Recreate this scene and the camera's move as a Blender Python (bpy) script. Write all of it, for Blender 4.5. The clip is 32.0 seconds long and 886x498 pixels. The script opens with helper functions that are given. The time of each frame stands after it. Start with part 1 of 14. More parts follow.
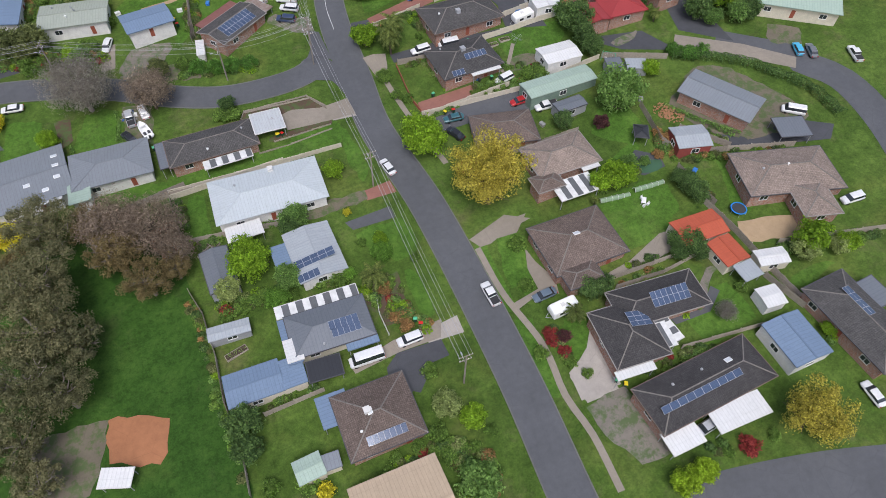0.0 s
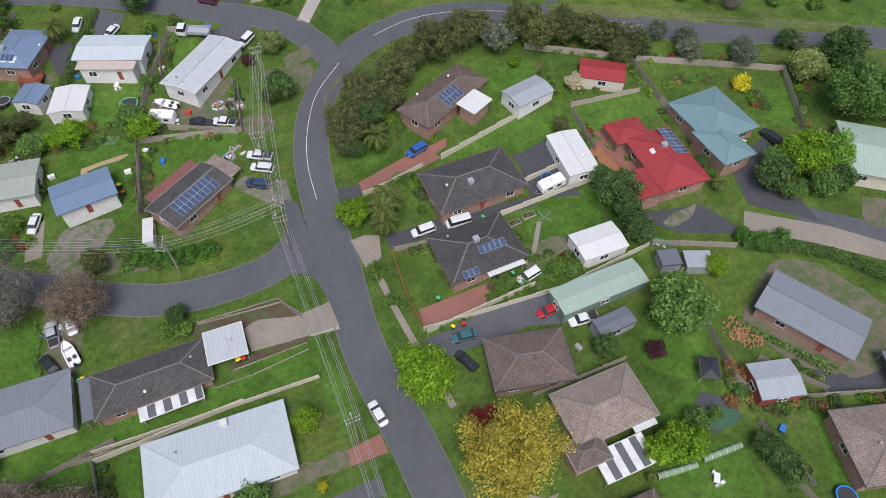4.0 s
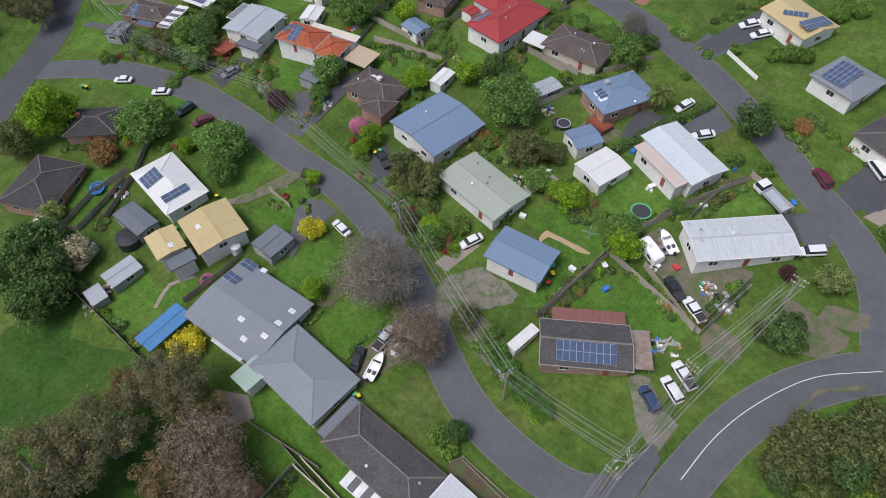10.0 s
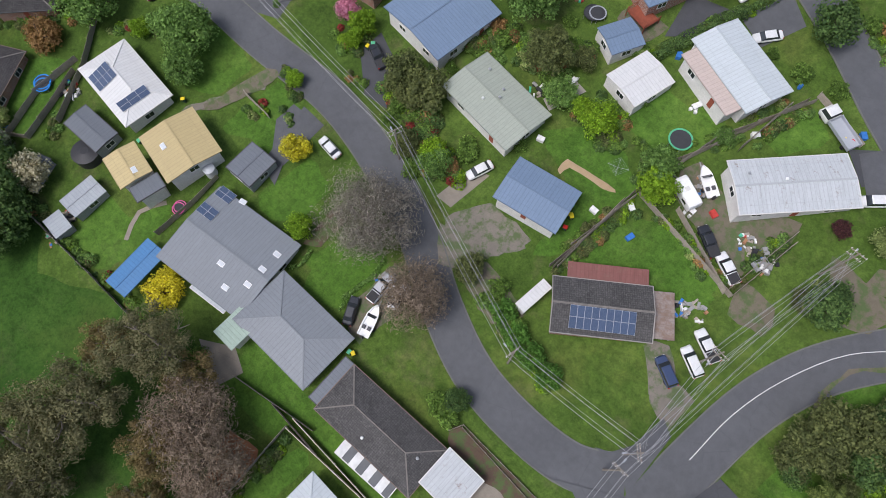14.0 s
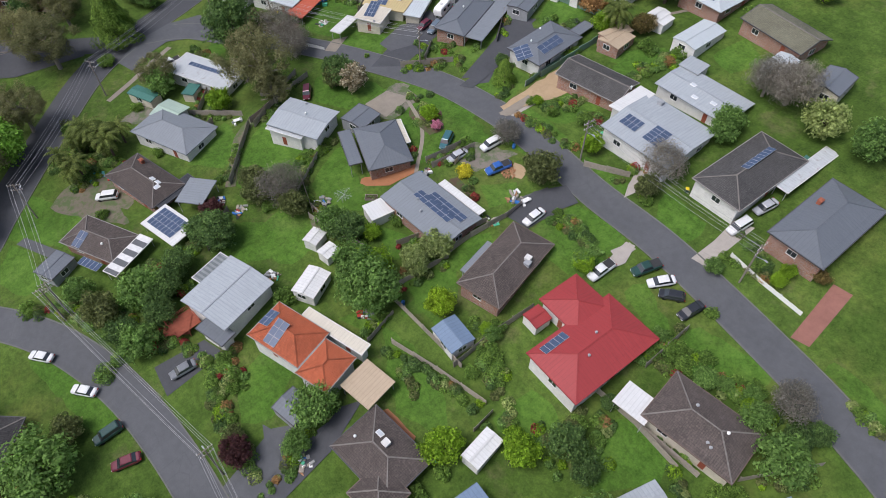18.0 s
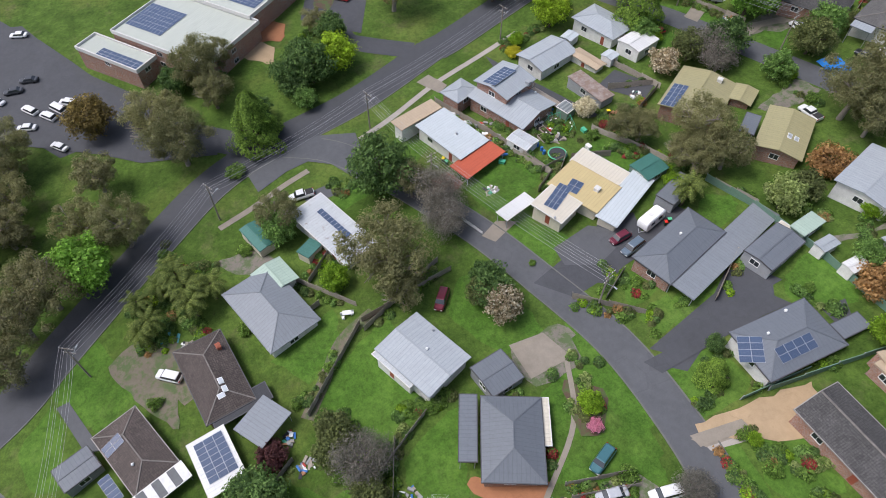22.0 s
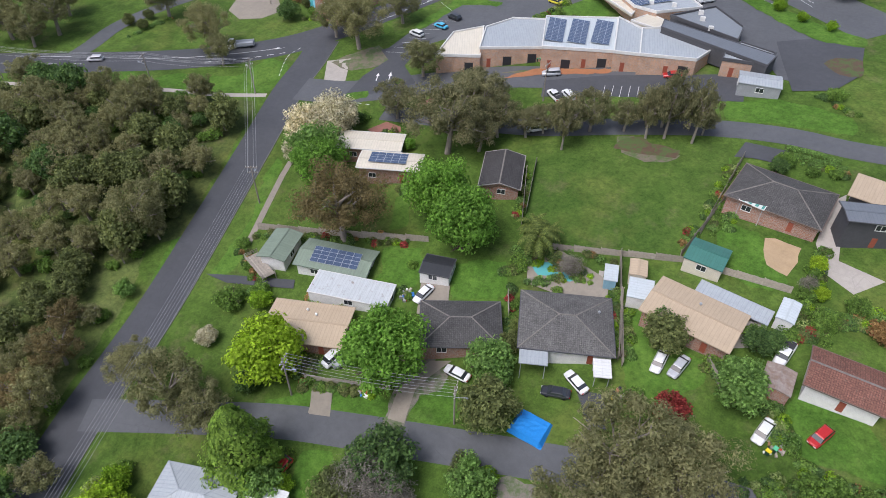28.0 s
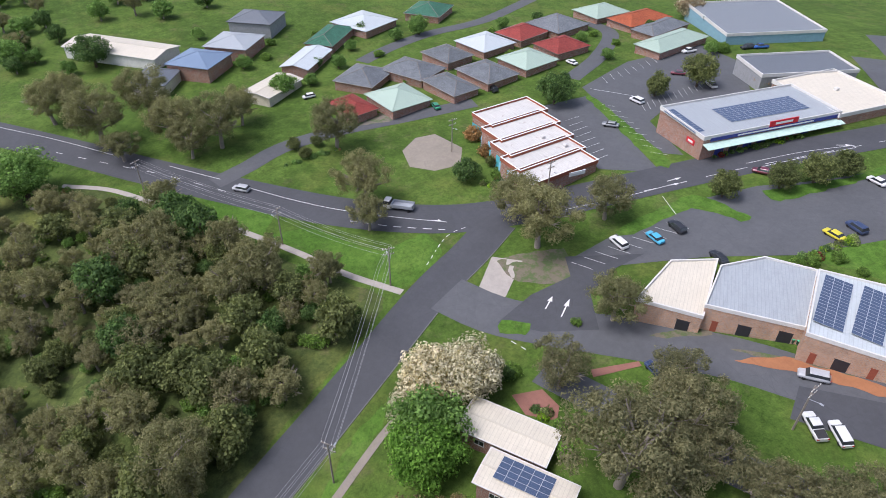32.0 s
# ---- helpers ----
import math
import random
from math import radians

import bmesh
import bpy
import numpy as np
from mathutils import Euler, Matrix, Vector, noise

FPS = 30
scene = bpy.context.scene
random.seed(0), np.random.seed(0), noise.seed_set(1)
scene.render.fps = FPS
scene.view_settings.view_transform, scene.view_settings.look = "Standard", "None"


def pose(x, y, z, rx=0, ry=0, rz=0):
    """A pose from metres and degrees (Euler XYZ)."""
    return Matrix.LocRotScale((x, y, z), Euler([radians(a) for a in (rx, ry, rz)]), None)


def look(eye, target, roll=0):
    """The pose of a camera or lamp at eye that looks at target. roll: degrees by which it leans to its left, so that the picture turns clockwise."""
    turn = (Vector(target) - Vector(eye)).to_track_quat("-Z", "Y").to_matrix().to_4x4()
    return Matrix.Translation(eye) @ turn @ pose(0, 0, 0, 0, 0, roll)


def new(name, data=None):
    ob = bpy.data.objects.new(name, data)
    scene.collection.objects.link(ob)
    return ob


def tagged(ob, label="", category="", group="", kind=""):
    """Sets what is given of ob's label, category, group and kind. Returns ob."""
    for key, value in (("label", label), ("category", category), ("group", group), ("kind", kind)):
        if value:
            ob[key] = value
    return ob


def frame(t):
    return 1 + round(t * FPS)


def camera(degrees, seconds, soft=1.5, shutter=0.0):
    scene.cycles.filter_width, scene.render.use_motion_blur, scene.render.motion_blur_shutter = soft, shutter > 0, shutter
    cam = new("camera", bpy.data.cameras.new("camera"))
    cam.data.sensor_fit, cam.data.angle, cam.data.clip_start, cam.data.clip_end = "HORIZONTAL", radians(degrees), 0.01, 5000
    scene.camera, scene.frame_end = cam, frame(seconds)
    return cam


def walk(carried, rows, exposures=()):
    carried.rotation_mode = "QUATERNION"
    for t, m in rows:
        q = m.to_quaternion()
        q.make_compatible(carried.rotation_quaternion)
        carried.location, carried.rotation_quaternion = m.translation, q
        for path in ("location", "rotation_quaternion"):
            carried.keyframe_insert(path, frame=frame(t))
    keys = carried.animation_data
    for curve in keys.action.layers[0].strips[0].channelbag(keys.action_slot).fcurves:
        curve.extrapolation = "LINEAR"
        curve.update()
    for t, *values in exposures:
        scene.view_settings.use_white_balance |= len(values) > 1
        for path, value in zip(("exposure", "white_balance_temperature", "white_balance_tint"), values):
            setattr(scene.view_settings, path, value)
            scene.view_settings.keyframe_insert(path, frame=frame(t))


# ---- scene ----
cam = camera(68.8, 32.0, soft=0.9)
METRES, EYE, TILT, LEAN, TURN = 395.0, 94.0, 5.4, 0.9, -24.7
ROWS = [
    (0.0, 0.0, 0.0, 0.0, 2.66, -58.9, -1.6),
    (0.5, -0.0005, 0.0178, -0.0018, 2.86, -58.83, -1.52),
    (1.0, -0.0011, 0.0362, -0.0034, 3.03, -58.8, -1.41),
    (1.5, -0.0017, 0.0548, -0.005, 3.16, -58.76, -1.32),
    (2.0, -0.0023, 0.0736, -0.0066, 3.29, -58.72, -1.25),
    (2.5, -0.003, 0.0925, -0.0085, 3.35, -58.64, -1.16),
    (3.0, -0.0035, 0.1112, -0.0095, 3.38, -58.59, -1.07),
    (3.5, -0.0039, 0.125, -0.0107, 3.42, -58.52, -0.96),
    (5.5, -0.005, 0.1454, -0.0119, 3.54, -58.73, -0.74),
    (6.0, -0.0049, 0.1511, -0.0125, 3.54, -58.7, -0.7),
    (6.5, -0.0049, 0.1589, -0.0133, 3.53, -58.67, -0.65),
    (7.0, -0.0055, 0.1681, -0.0141, 4.27, -58.63, -0.61),
    (7.5, -0.0069, 0.1785, -0.0153, 11.7, -58.55, 0.16),
    (8.0, -0.0095, 0.191, -0.0155, 20.94, -58.56, 1.22),
    (8.5, -0.0145, 0.2026, -0.0168, 31.51, -58.16, 2.19),
    (9.0, -0.022, 0.2133, -0.0181, 42.63, -57.57, 3.12),
    (9.5, -0.0313, 0.2231, -0.0191, 55.81, -56.75, 4.12),
    (10.0, -0.0423, 0.2308, -0.0208, 66.68, -55.83, 4.72),
    (10.5, -0.0546, 0.2368, -0.0215, 67.62, -55.79, 4.78),
    (11.0, -0.0643, 0.2407, -0.0237, 67.68, -61.03, 4.72),
    (11.5, -0.0767, 0.2462, -0.0233, 67.73, -75.29, 4.83),
    (12.0, -0.0831, 0.2487, -0.0238, 67.73, -75.25, 4.82),
    (12.5, -0.0865, 0.25, -0.0242, 67.74, -75.33, 4.81),
    (13.0, -0.0909, 0.2519, -0.0246, 67.75, -75.31, 4.81),
    (13.5, -0.0984, 0.255, -0.025, 67.74, -75.29, 4.77),
    (15.5, -0.1494, 0.2788, -0.0272, 67.81, -68.55, 4.97),
    (16.0, -0.1645, 0.2855, -0.0284, 67.88, -68.42, 4.98),
    (16.5, -0.1806, 0.2913, -0.029, 72.74, -67.87, 5.15),
    (17.0, -0.1974, 0.2967, -0.03, 73.85, -67.66, 5.12),
    (17.5, -0.2167, 0.3033, -0.0303, 73.87, -58.08, 5.15),
    (18.0, -0.233, 0.3082, -0.0321, 73.92, -54.13, 5.05),
    (18.5, -0.251, 0.314, -0.0331, 73.96, -54.1, 5.02),
    (19.0, -0.2697, 0.3195, -0.0336, 74.69, -54.09, 5.0),
    (19.5, -0.2886, 0.3242, -0.0339, 79.25, -53.69, 5.14),
    (20.0, -0.3082, 0.3264, -0.0339, 86.02, -53.14, 5.17),
    (20.5, -0.3274, 0.3275, -0.0339, 92.97, -52.58, 5.26),
    (21.0, -0.3469, 0.3277, -0.0339, 94.02, -52.59, 5.29),
    (21.5, -0.3663, 0.3267, -0.0341, 94.03, -52.63, 5.24),
    (22.0, -0.3859, 0.326, -0.0341, 94.08, -52.68, 5.2),
    (22.5, -0.4054, 0.3256, -0.0344, 93.86, -52.67, 5.22),
    (23.0, -0.4251, 0.3266, -0.0346, 88.21, -53.16, 5.16),
    (23.5, -0.4444, 0.3296, -0.0354, 81.73, -53.75, 5.03),
    (24.0, -0.4629, 0.3346, -0.036, 73.51, -54.43, 4.74),
    (24.5, -0.4802, 0.342, -0.0369, 64.41, -55.16, 4.41),
    (25.0, -0.4971, 0.3508, -0.0378, 58.38, -55.67, 4.01),
    (25.5, -0.5137, 0.3619, -0.0381, 58.16, -54.61, 4.05),
    (27.5, -0.576, 0.4049, -0.0429, 58.25, -48.92, 4.19),
    (28.0, -0.5934, 0.4167, -0.0426, 58.21, -45.95, 4.23),
    (28.5, -0.609, 0.4269, -0.0446, 58.19, -40.92, 4.23),
    (29.0, -0.6256, 0.4381, -0.0452, 58.19, -40.88, 4.24),
    (29.5, -0.6425, 0.4491, -0.0458, 58.16, -40.84, 4.22),
    (30.0, -0.6597, 0.4595, -0.0461, 60.39, -40.64, 4.28),
    (30.5, -0.6775, 0.4692, -0.0467, 65.06, -40.23, 4.46),
    (31.0, -0.6958, 0.4777, -0.047, 68.79, -39.94, 4.58),
    (31.5, -0.7148, 0.4845, -0.047, 73.26, -39.57, 4.68),
    (32.0, -0.7341, 0.49, -0.0468, 78.76, -39.15, 4.78),
]
walk(cam, [(t, pose(0, 0, EYE, TILT, LEAN, TURN) @ pose(METRES * x, METRES * y, METRES * z, 90 + pitch, roll, yaw)) for t, x, y, z, yaw, pitch, roll in ROWS],
     exposures=[(0.0, 0.25, 6150, 15), (6.0, 0.22, 6150, 15), (9.0, 0.2, 6150, 15), (13.0, 0.2, 6200, 15), (19.0, 0.3, 6200, 15), (22.0, 0.4, 6200, 15), (25.0, 0.26, 6250, 15), (28.0, 0.46, 6100, 15), (30.0, 0.42, 6000, 16), (32.0, 0.58, 6050, 18)])
# ---- ground form ----
POLY = [2.173, 3.758, 11.76, 0.449, 0.115, 1.116, -0.217, -0.514, 0.037, -0.567]
BUMP = [[-0.55, 0.63, -0.73, -0.95, 0.62, -0.45, 0.66], [-0.02, 1.79, -0.08, 0.65, 0.17, -2.18, 1.26], [0.19, 0.75, -0.87, 1.87, -0.02, -1.2, 2.2], [0.75, -1.08, -2.59, -0.67, 0.87, 1.04, 1.27], [0.59, -0.84, 0.56, 0.43, 1.79, 1.49, -0.3], [-0.67, -0.16, 1.19, 0.86, 0.52, -0.61, -1.8], [0.17, 0.57, -1.37, -0.46, -1.02, -2.34, -1.19]]


def ground(x, y):
    """Height of the hillside."""
    a, b = x / 100 + 0.8, y / 100 - 2.0
    terms = (1, a, b, a * a, a * b, b * b, a ** 3, a * a * b, a * b * b, b ** 3)
    z = sum(c * k for c, k in zip(POLY, terms))
    for j, row in enumerate(BUMP):
        for i, k in enumerate(row):
            z += k * math.exp(-((x - (-360 + 80 * i)) ** 2 + (y - (60 + 72 * j)) ** 2) / 9800.0)
    return z


# ---- sky and light: a bright overcast day ----
world = bpy.data.worlds.new("overcast_sky")
scene.world = world
world.use_nodes = True
wn = world.node_tree
wn.nodes.clear()
sky = wn.nodes.new("ShaderNodeTexSky")
sky.sky_type, sky.sun_disc = "NISHITA", False
sky.sun_elevation, sky.sun_rotation = radians(52), radians(200)
sky.dust_density, sky.ozone_density, sky.air_density = 3.0, 0.5, 1.0
cloud = wn.nodes.new("ShaderNodeHueSaturation")
cloud.inputs["Saturation"].default_value = 0.75
bg = wn.nodes.new("ShaderNodeBackground")
bg.inputs["Strength"].default_value = 0.135
wo = wn.nodes.new("ShaderNodeOutputWorld")
wn.links.new(sky.outputs[0], cloud.inputs["Color"])
wn.links.new(cloud.outputs[0], bg.inputs["Color"])
wn.links.new(bg.outputs[0], wo.inputs["Surface"])
sun = new("sun", bpy.data.lights.new("sun", "SUN"))
sun.data.energy, sun.data.angle, sun.data.color = 2.1, radians(25), (1.0, 0.98, 0.95)
sun.matrix_world = look((0, 0, 200), (30, 95, 0))

# ---- materials ----
MATS = {}


class Nodes:
    """Short hands for a node material."""

    def __init__(self, name):
        self.mat = bpy.data.materials.new(name)
        self.mat.use_nodes = True
        self.t = self.mat.node_tree
        self.b = self.t.nodes["Principled BSDF"]
        MATS[name] = self.mat

    def n(self, kind, **kw):
        node = self.t.nodes.new("ShaderNode" + kind)
        for k, v in kw.items():
            if k in node.inputs:
                node.inputs[k].default_value = v
        return node

    def link(self, a, b):
        self.t.links.new(a, b)

    def coord(self, kind="Object"):
        if kind == "World":
            return self.t.nodes.new("ShaderNodeNewGeometry").outputs["Position"]
        return self.t.nodes.new("ShaderNodeTexCoord").outputs[kind]

    def noise(self, co, scale, detail=4, rough=0.6):
        node = self.n("TexNoise", Scale=scale, Detail=detail, Roughness=rough)
        self.link(co, node.inputs["Vector"])
        return node.outputs["Fac"]

    def ramp(self, fac, stops):
        node = self.t.nodes.new("ShaderNodeValToRGB")
        el = node.color_ramp.elements
        while len(el) < len(stops):
            el.new(0.5)
        for e, (p, c) in zip(el, stops):
            e.position = p
            e.color = (*c, 1) if len(c) == 3 else c
        self.link(fac, node.inputs["Fac"])
        return node.outputs["Color"]

    def mix(self, fac, a, b, mode="MIX"):
        node = self.t.nodes.new("ShaderNodeMix")
        node.data_type, node.blend_type = "RGBA", mode
        for sock, v in ((node.inputs["Factor"], fac), (node.inputs["A"], a), (node.inputs["B"], b)):
            pass
        ins = [s for s in node.inputs if s.enabled]
        for s, v in zip(ins, (fac, a, b)):
            if isinstance(v, (int, float)):
                s.default_value = v
            elif isinstance(v, (tuple, list)):
                s.default_value = (*v, 1) if len(v) == 3 else v
            else:
                self.link(v, s)
        return [s for s in node.outputs if s.enabled][0]

    def math(self, op, a, b=0.0):
        node = self.t.nodes.new("ShaderNodeMath")
        node.operation = op
        for s, v in zip(node.inputs, (a, b)):
            if isinstance(v, (int, float)):
                s.default_value = v
            else:
                self.link(v, s)
        return node.outputs[0]

    def bump(self, height, strength, dist=0.02):
        node = self.n("Bump", Strength=strength, Distance=dist)
        self.link(height, node.inputs["Height"])
        self.link(node.outputs["Normal"], self.b.inputs["Normal"])

    def out(self, col, rough=0.8, metal=0.0, spec=0.3):
        if isinstance(col, (tuple, list)):
            self.b.inputs["Base Color"].default_value = (*col, 1)
        else:
            self.link(col, self.b.inputs["Base Color"])
        self.b.inputs["Roughness"].default_value = rough
        self.b.inputs["Metallic"].default_value = metal
        self.b.inputs["Specular IOR Level"].default_value = spec
        return self.mat


def shade(c, k):
    return tuple(min(1.0, v * k) for v in c)


def mat_plain(name, col, rough=0.7, vary=0.18, scale=1.3, metal=0.0, random_tint=0.0):
    """Painted or moulded surface with grain and soft soiling."""
    m = Nodes(name)
    co = m.coord("Object")
    a = m.noise(co, scale, 5)
    b = m.noise(co, scale * 9, 3)
    c = m.ramp(a, [(0.25, shade(col, 1 - vary)), (0.75, shade(col, 1 + vary))])
    c = m.mix(0.25, c, m.ramp(b, [(0.3, shade(col, 1 - 1.5 * vary)), (0.7, shade(col, 1 + vary))]))
    if random_tint:
        info = m.t.nodes.new("ShaderNodeObjectInfo")
        c = m.mix(1.0, c, m.ramp(info.outputs["Random"], [(0.0, (1 - random_tint,) * 3), (1.0, (1, 1, 1))]), "MULTIPLY")
    return m.out(c, rough, metal)


def mat_metal_roof(name, col, stain=0.25, rust=0.0, rough=0.5):
    """Ribbed steel sheet: u runs along the eave, v up the slope."""
    m = Nodes(name)
    uv = m.coord("UV")
    world_co = m.coord("World")
    sep = m.t.nodes.new("ShaderNodeSeparateXYZ")
    m.link(uv, sep.inputs[0])
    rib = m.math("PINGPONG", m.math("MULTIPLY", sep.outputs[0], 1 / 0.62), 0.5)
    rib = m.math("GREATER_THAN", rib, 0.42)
    sheet = m.math("PINGPONG", m.math("MULTIPLY", sep.outputs[1], 1 / 5.7), 0.5)
    lap = m.math("LESS_THAN", sheet, 0.008)
    com = m.t.nodes.new("ShaderNodeCombineXYZ")
    m.link(m.math("MULTIPLY", sep.outputs[0], 1.6), com.inputs[0])
    m.link(m.math("MULTIPLY", sep.outputs[1], 0.22), com.inputs[1])
    streak = m.noise(com.outputs[0], 1.0, 5, 0.65)
    patch = m.noise(world_co, 0.22, 4)
    c = m.ramp(streak, [(0.3, shade(col, 1 - 0.7 * stain)), (0.55, col), (0.8, shade(col, 1 + 0.4 * stain))])
    c = m.mix(m.math("MULTIPLY", patch, 0.5), c, shade(col, 1 - 0.7 * stain))
    info = m.t.nodes.new("ShaderNodeObjectInfo")
    c = m.mix(1.0, c, m.ramp(info.outputs["Random"], [(0.0, (0.9, 0.9, 0.9)), (1.0, (1, 1, 1))]), "MULTIPLY")
    if rust:
        r = m.ramp(m.noise(world_co, 0.8, 6, 0.7), [(0.62 - rust * 0.3, (0, 0, 0)), (0.74 - rust * 0.2, (1, 1, 1))])
        c = m.mix(m.math("MULTIPLY", r, 0.8), c, (0.19, 0.12, 0.085))
    c = m.mix(0.7, c, m.ramp(m.noise(world_co, 2.6, 5, 0.75), [(0.3, (0.86, 0.86, 0.85)), (0.55, (1, 1, 1)), (0.75, (1.06, 1.06, 1.06))]), "MULTIPLY")
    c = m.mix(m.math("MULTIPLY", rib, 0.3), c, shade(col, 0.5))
    c = m.mix(m.math("MULTIPLY", lap, 0.2), c, shade(col, 0.5))
    m.bump(rib, 0.5, 0.03)
    return m.out(c, rough, 0.0, 0.35)


def mat_tile_roof(name, col, lichen=0.3):
    """Concrete or clay tiles in courses, with lichen and dark weathering."""
    m = Nodes(name)
    uv = m.coord("UV")
    world_co = m.coord("World")
    br = m.n("TexBrick", Scale=1.0)
    br.inputs["Color1"].default_value = (*shade(col, 0.72), 1)
    br.inputs["Color2"].default_value = (*shade(col, 1.25), 1)
    br.inputs["Mortar"].default_value = (*shade(col, 0.35), 1)
    br.inputs["Mortar Size"].default_value = 0.03
    br.inputs["Brick Width"].default_value = 0.33
    br.inputs["Row Height"].default_value = 0.36
    br.offset = 0.0
    m.link(uv, br.inputs["Vector"])
    big = m.ramp(m.noise(world_co, 0.35, 5, 0.7), [(0.3, shade(col, 0.6)), (0.7, shade(col, 1.3))])
    c = m.mix(0.45, br.outputs["Color"], big)
    spots = m.ramp(m.noise(world_co, 1.8, 6, 0.75), [(0.56, (0, 0, 0)), (0.72, (1, 1, 1))])
    g = (0.55 * col[0] + 0.16, 0.55 * col[1] + 0.16, 0.5 * col[2] + 0.13)
    c = m.mix(m.math("MULTIPLY", spots, lichen), c, g)
    info = m.t.nodes.new("ShaderNodeObjectInfo")
    c = m.mix(1.0, c, m.ramp(info.outputs["Random"], [(0.0, (0.8, 0.8, 0.8)), (1.0, (1, 1, 1))]), "MULTIPLY")
    speck = m.ramp(m.noise(world_co, 4.5, 4, 0.75), [(0.35, (0.7, 0.7, 0.7)), (0.5, (1, 1, 1)), (0.68, (1.5, 1.5, 1.45))])
    c = m.mix(0.8, c, speck, "MULTIPLY")
    m.bump(br.outputs["Fac"], 0.6, -0.05)
    return m.out(c, 0.85, 0, 0.25)


def mat_stripes(name, colors, width):
    """Alternating roof sheets, opaque and translucent, one material by u."""
    m = Nodes(name)
    uv = m.coord("UV")
    sep = m.t.nodes.new("ShaderNodeSeparateXYZ")
    m.link(uv, sep.inputs[0])
    k = m.math("FRACT", m.math("MULTIPLY", sep.outputs[0], 1 / (2 * width)))
    c = m.mix(m.math("GREATER_THAN", k, 0.5), colors[0], colors[1])
    grime = m.ramp(m.noise(m.coord("World"), 0.9, 5), [(0.3, (0.75, 0.75, 0.75)), (0.7, (1, 1, 1))])
    return m.out(m.mix(1.0, c, grime, "MULTIPLY"), 0.55)


def mat_brick(name, col):
    m = Nodes(name)
    co = m.coord("UV")
    br = m.n("TexBrick", Scale=1.0)
    br.inputs["Color1"].default_value = (*shade(col, 0.75), 1)
    br.inputs["Color2"].default_value = (*shade(col, 1.2), 1)
    br.inputs["Mortar"].default_value = (0.36, 0.33, 0.3, 1)
    br.inputs["Mortar Size"].default_value = 0.012
    br.inputs["Brick Width"].default_value = 0.24
    br.inputs["Row Height"].default_value = 0.086
    m.link(co, br.inputs["Vector"])
    tint = m.ramp(m.noise(m.coord("World"), 0.5, 4), [(0.3, (0.8, 0.8, 0.8)), (0.7, (1.1, 1.1, 1.1))])
    return m.out(m.mix(1.0, br.outputs["Color"], tint, "MULTIPLY"), 0.9)


def mat_boards(name, col):
    """Painted weatherboards."""
    m = Nodes(name)
    uv = m.coord("UV")
    sep = m.t.nodes.new("ShaderNodeSeparateXYZ")
    m.link(uv, sep.inputs[0])
    lap = m.math("LESS_THAN", m.math("FRACT", m.math("MULTIPLY", sep.outputs[1], 1 / 0.17)), 0.14)
    soil = m.ramp(m.noise(m.coord("World"), 0.9, 5), [(0.3, shade(col, 0.82)), (0.7, col)])
    return m.out(m.mix(m.math("MULTIPLY", lap, 0.45), soil, shade(col, 0.5)), 0.7)


for nm, col, st, ru in (
        ("mpalesage", (0.47, 0.50, 0.44), 0.2, 0.0), ("mwhite", (0.66, 0.66, 0.645), 0.16, 0.0), ("mpale", (0.50, 0.545, 0.56), 0.14, 0.0),
        ("mlight", (0.36, 0.39, 0.41), 0.2, 0.0), ("mgrey", (0.21, 0.23, 0.25), 0.15, 0.0),
        ("slate", (0.145, 0.160, 0.180), 0.15, 0.0), ("dark", (0.035, 0.037, 0.042), 0.2, 0.0),
        ("mblue", (0.165, 0.23, 0.325), 0.15, 0.0), ("mfaded", (0.24, 0.10, 0.085), 0.35, 0.2), ("mazure", (0.07, 0.20, 0.40), 0.15, 0.0), ("mteal", (0.16, 0.26, 0.27), 0.15, 0.0),
        ("mgreen", (0.055, 0.17, 0.14), 0.2, 0.0), ("palegreen", (0.36, 0.46, 0.38), 0.18, 0.0),
        ("msage", (0.33, 0.36, 0.30), 0.14, 0.0), ("msagedark", (0.20, 0.25, 0.19), 0.35, 0.0),
        ("molive", (0.34, 0.31, 0.165), 0.18, 0.0), ("myellow", (0.50, 0.40, 0.20), 0.14, 0.0),
        ("tan", (0.46, 0.36, 0.25), 0.16, 0.0), ("cream", (0.60, 0.55, 0.45), 0.16, 0.0),
        ("mpink", (0.52, 0.43, 0.38), 0.18, 0.0), ("mred", (0.33, 0.045, 0.045), 0.2, 0.0),
        ("mterra", (0.46, 0.10, 0.05), 0.22, 0.0), ("mworn", (0.49, 0.515, 0.525), 0.25, 0.12),
        ("mrust", (0.33, 0.28, 0.25), 0.35, 0.75), ("mribs", (0.62, 0.60, 0.56), 0.25, 0.1)):
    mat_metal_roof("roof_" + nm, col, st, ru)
for nm, col, li in (
        ("tbrown", (0.152, 0.116, 0.098), 0.3), ("tumber", (0.098, 0.080, 0.072), 0.35), ("tdark", (0.082, 0.079, 0.077), 0.28), ("tblack", (0.060, 0.057, 0.057), 0.15),
        ("tgrey", (0.13, 0.125, 0.12), 0.75), ("ttan", (0.27, 0.215, 0.18), 0.25), ("tterra", (0.42, 0.11, 0.05), 0.4),
        ("tred", (0.30, 0.06, 0.05), 0.3), ("tgreen", (0.05, 0.15, 0.10), 0.3), ("tolive", (0.16, 0.155, 0.11), 0.6),
        ("tslate", (0.165, 0.18, 0.195), 0.25), ("trust", (0.21, 0.10, 0.075), 0.5)):
    mat_tile_roof("roof_" + nm, col, li)
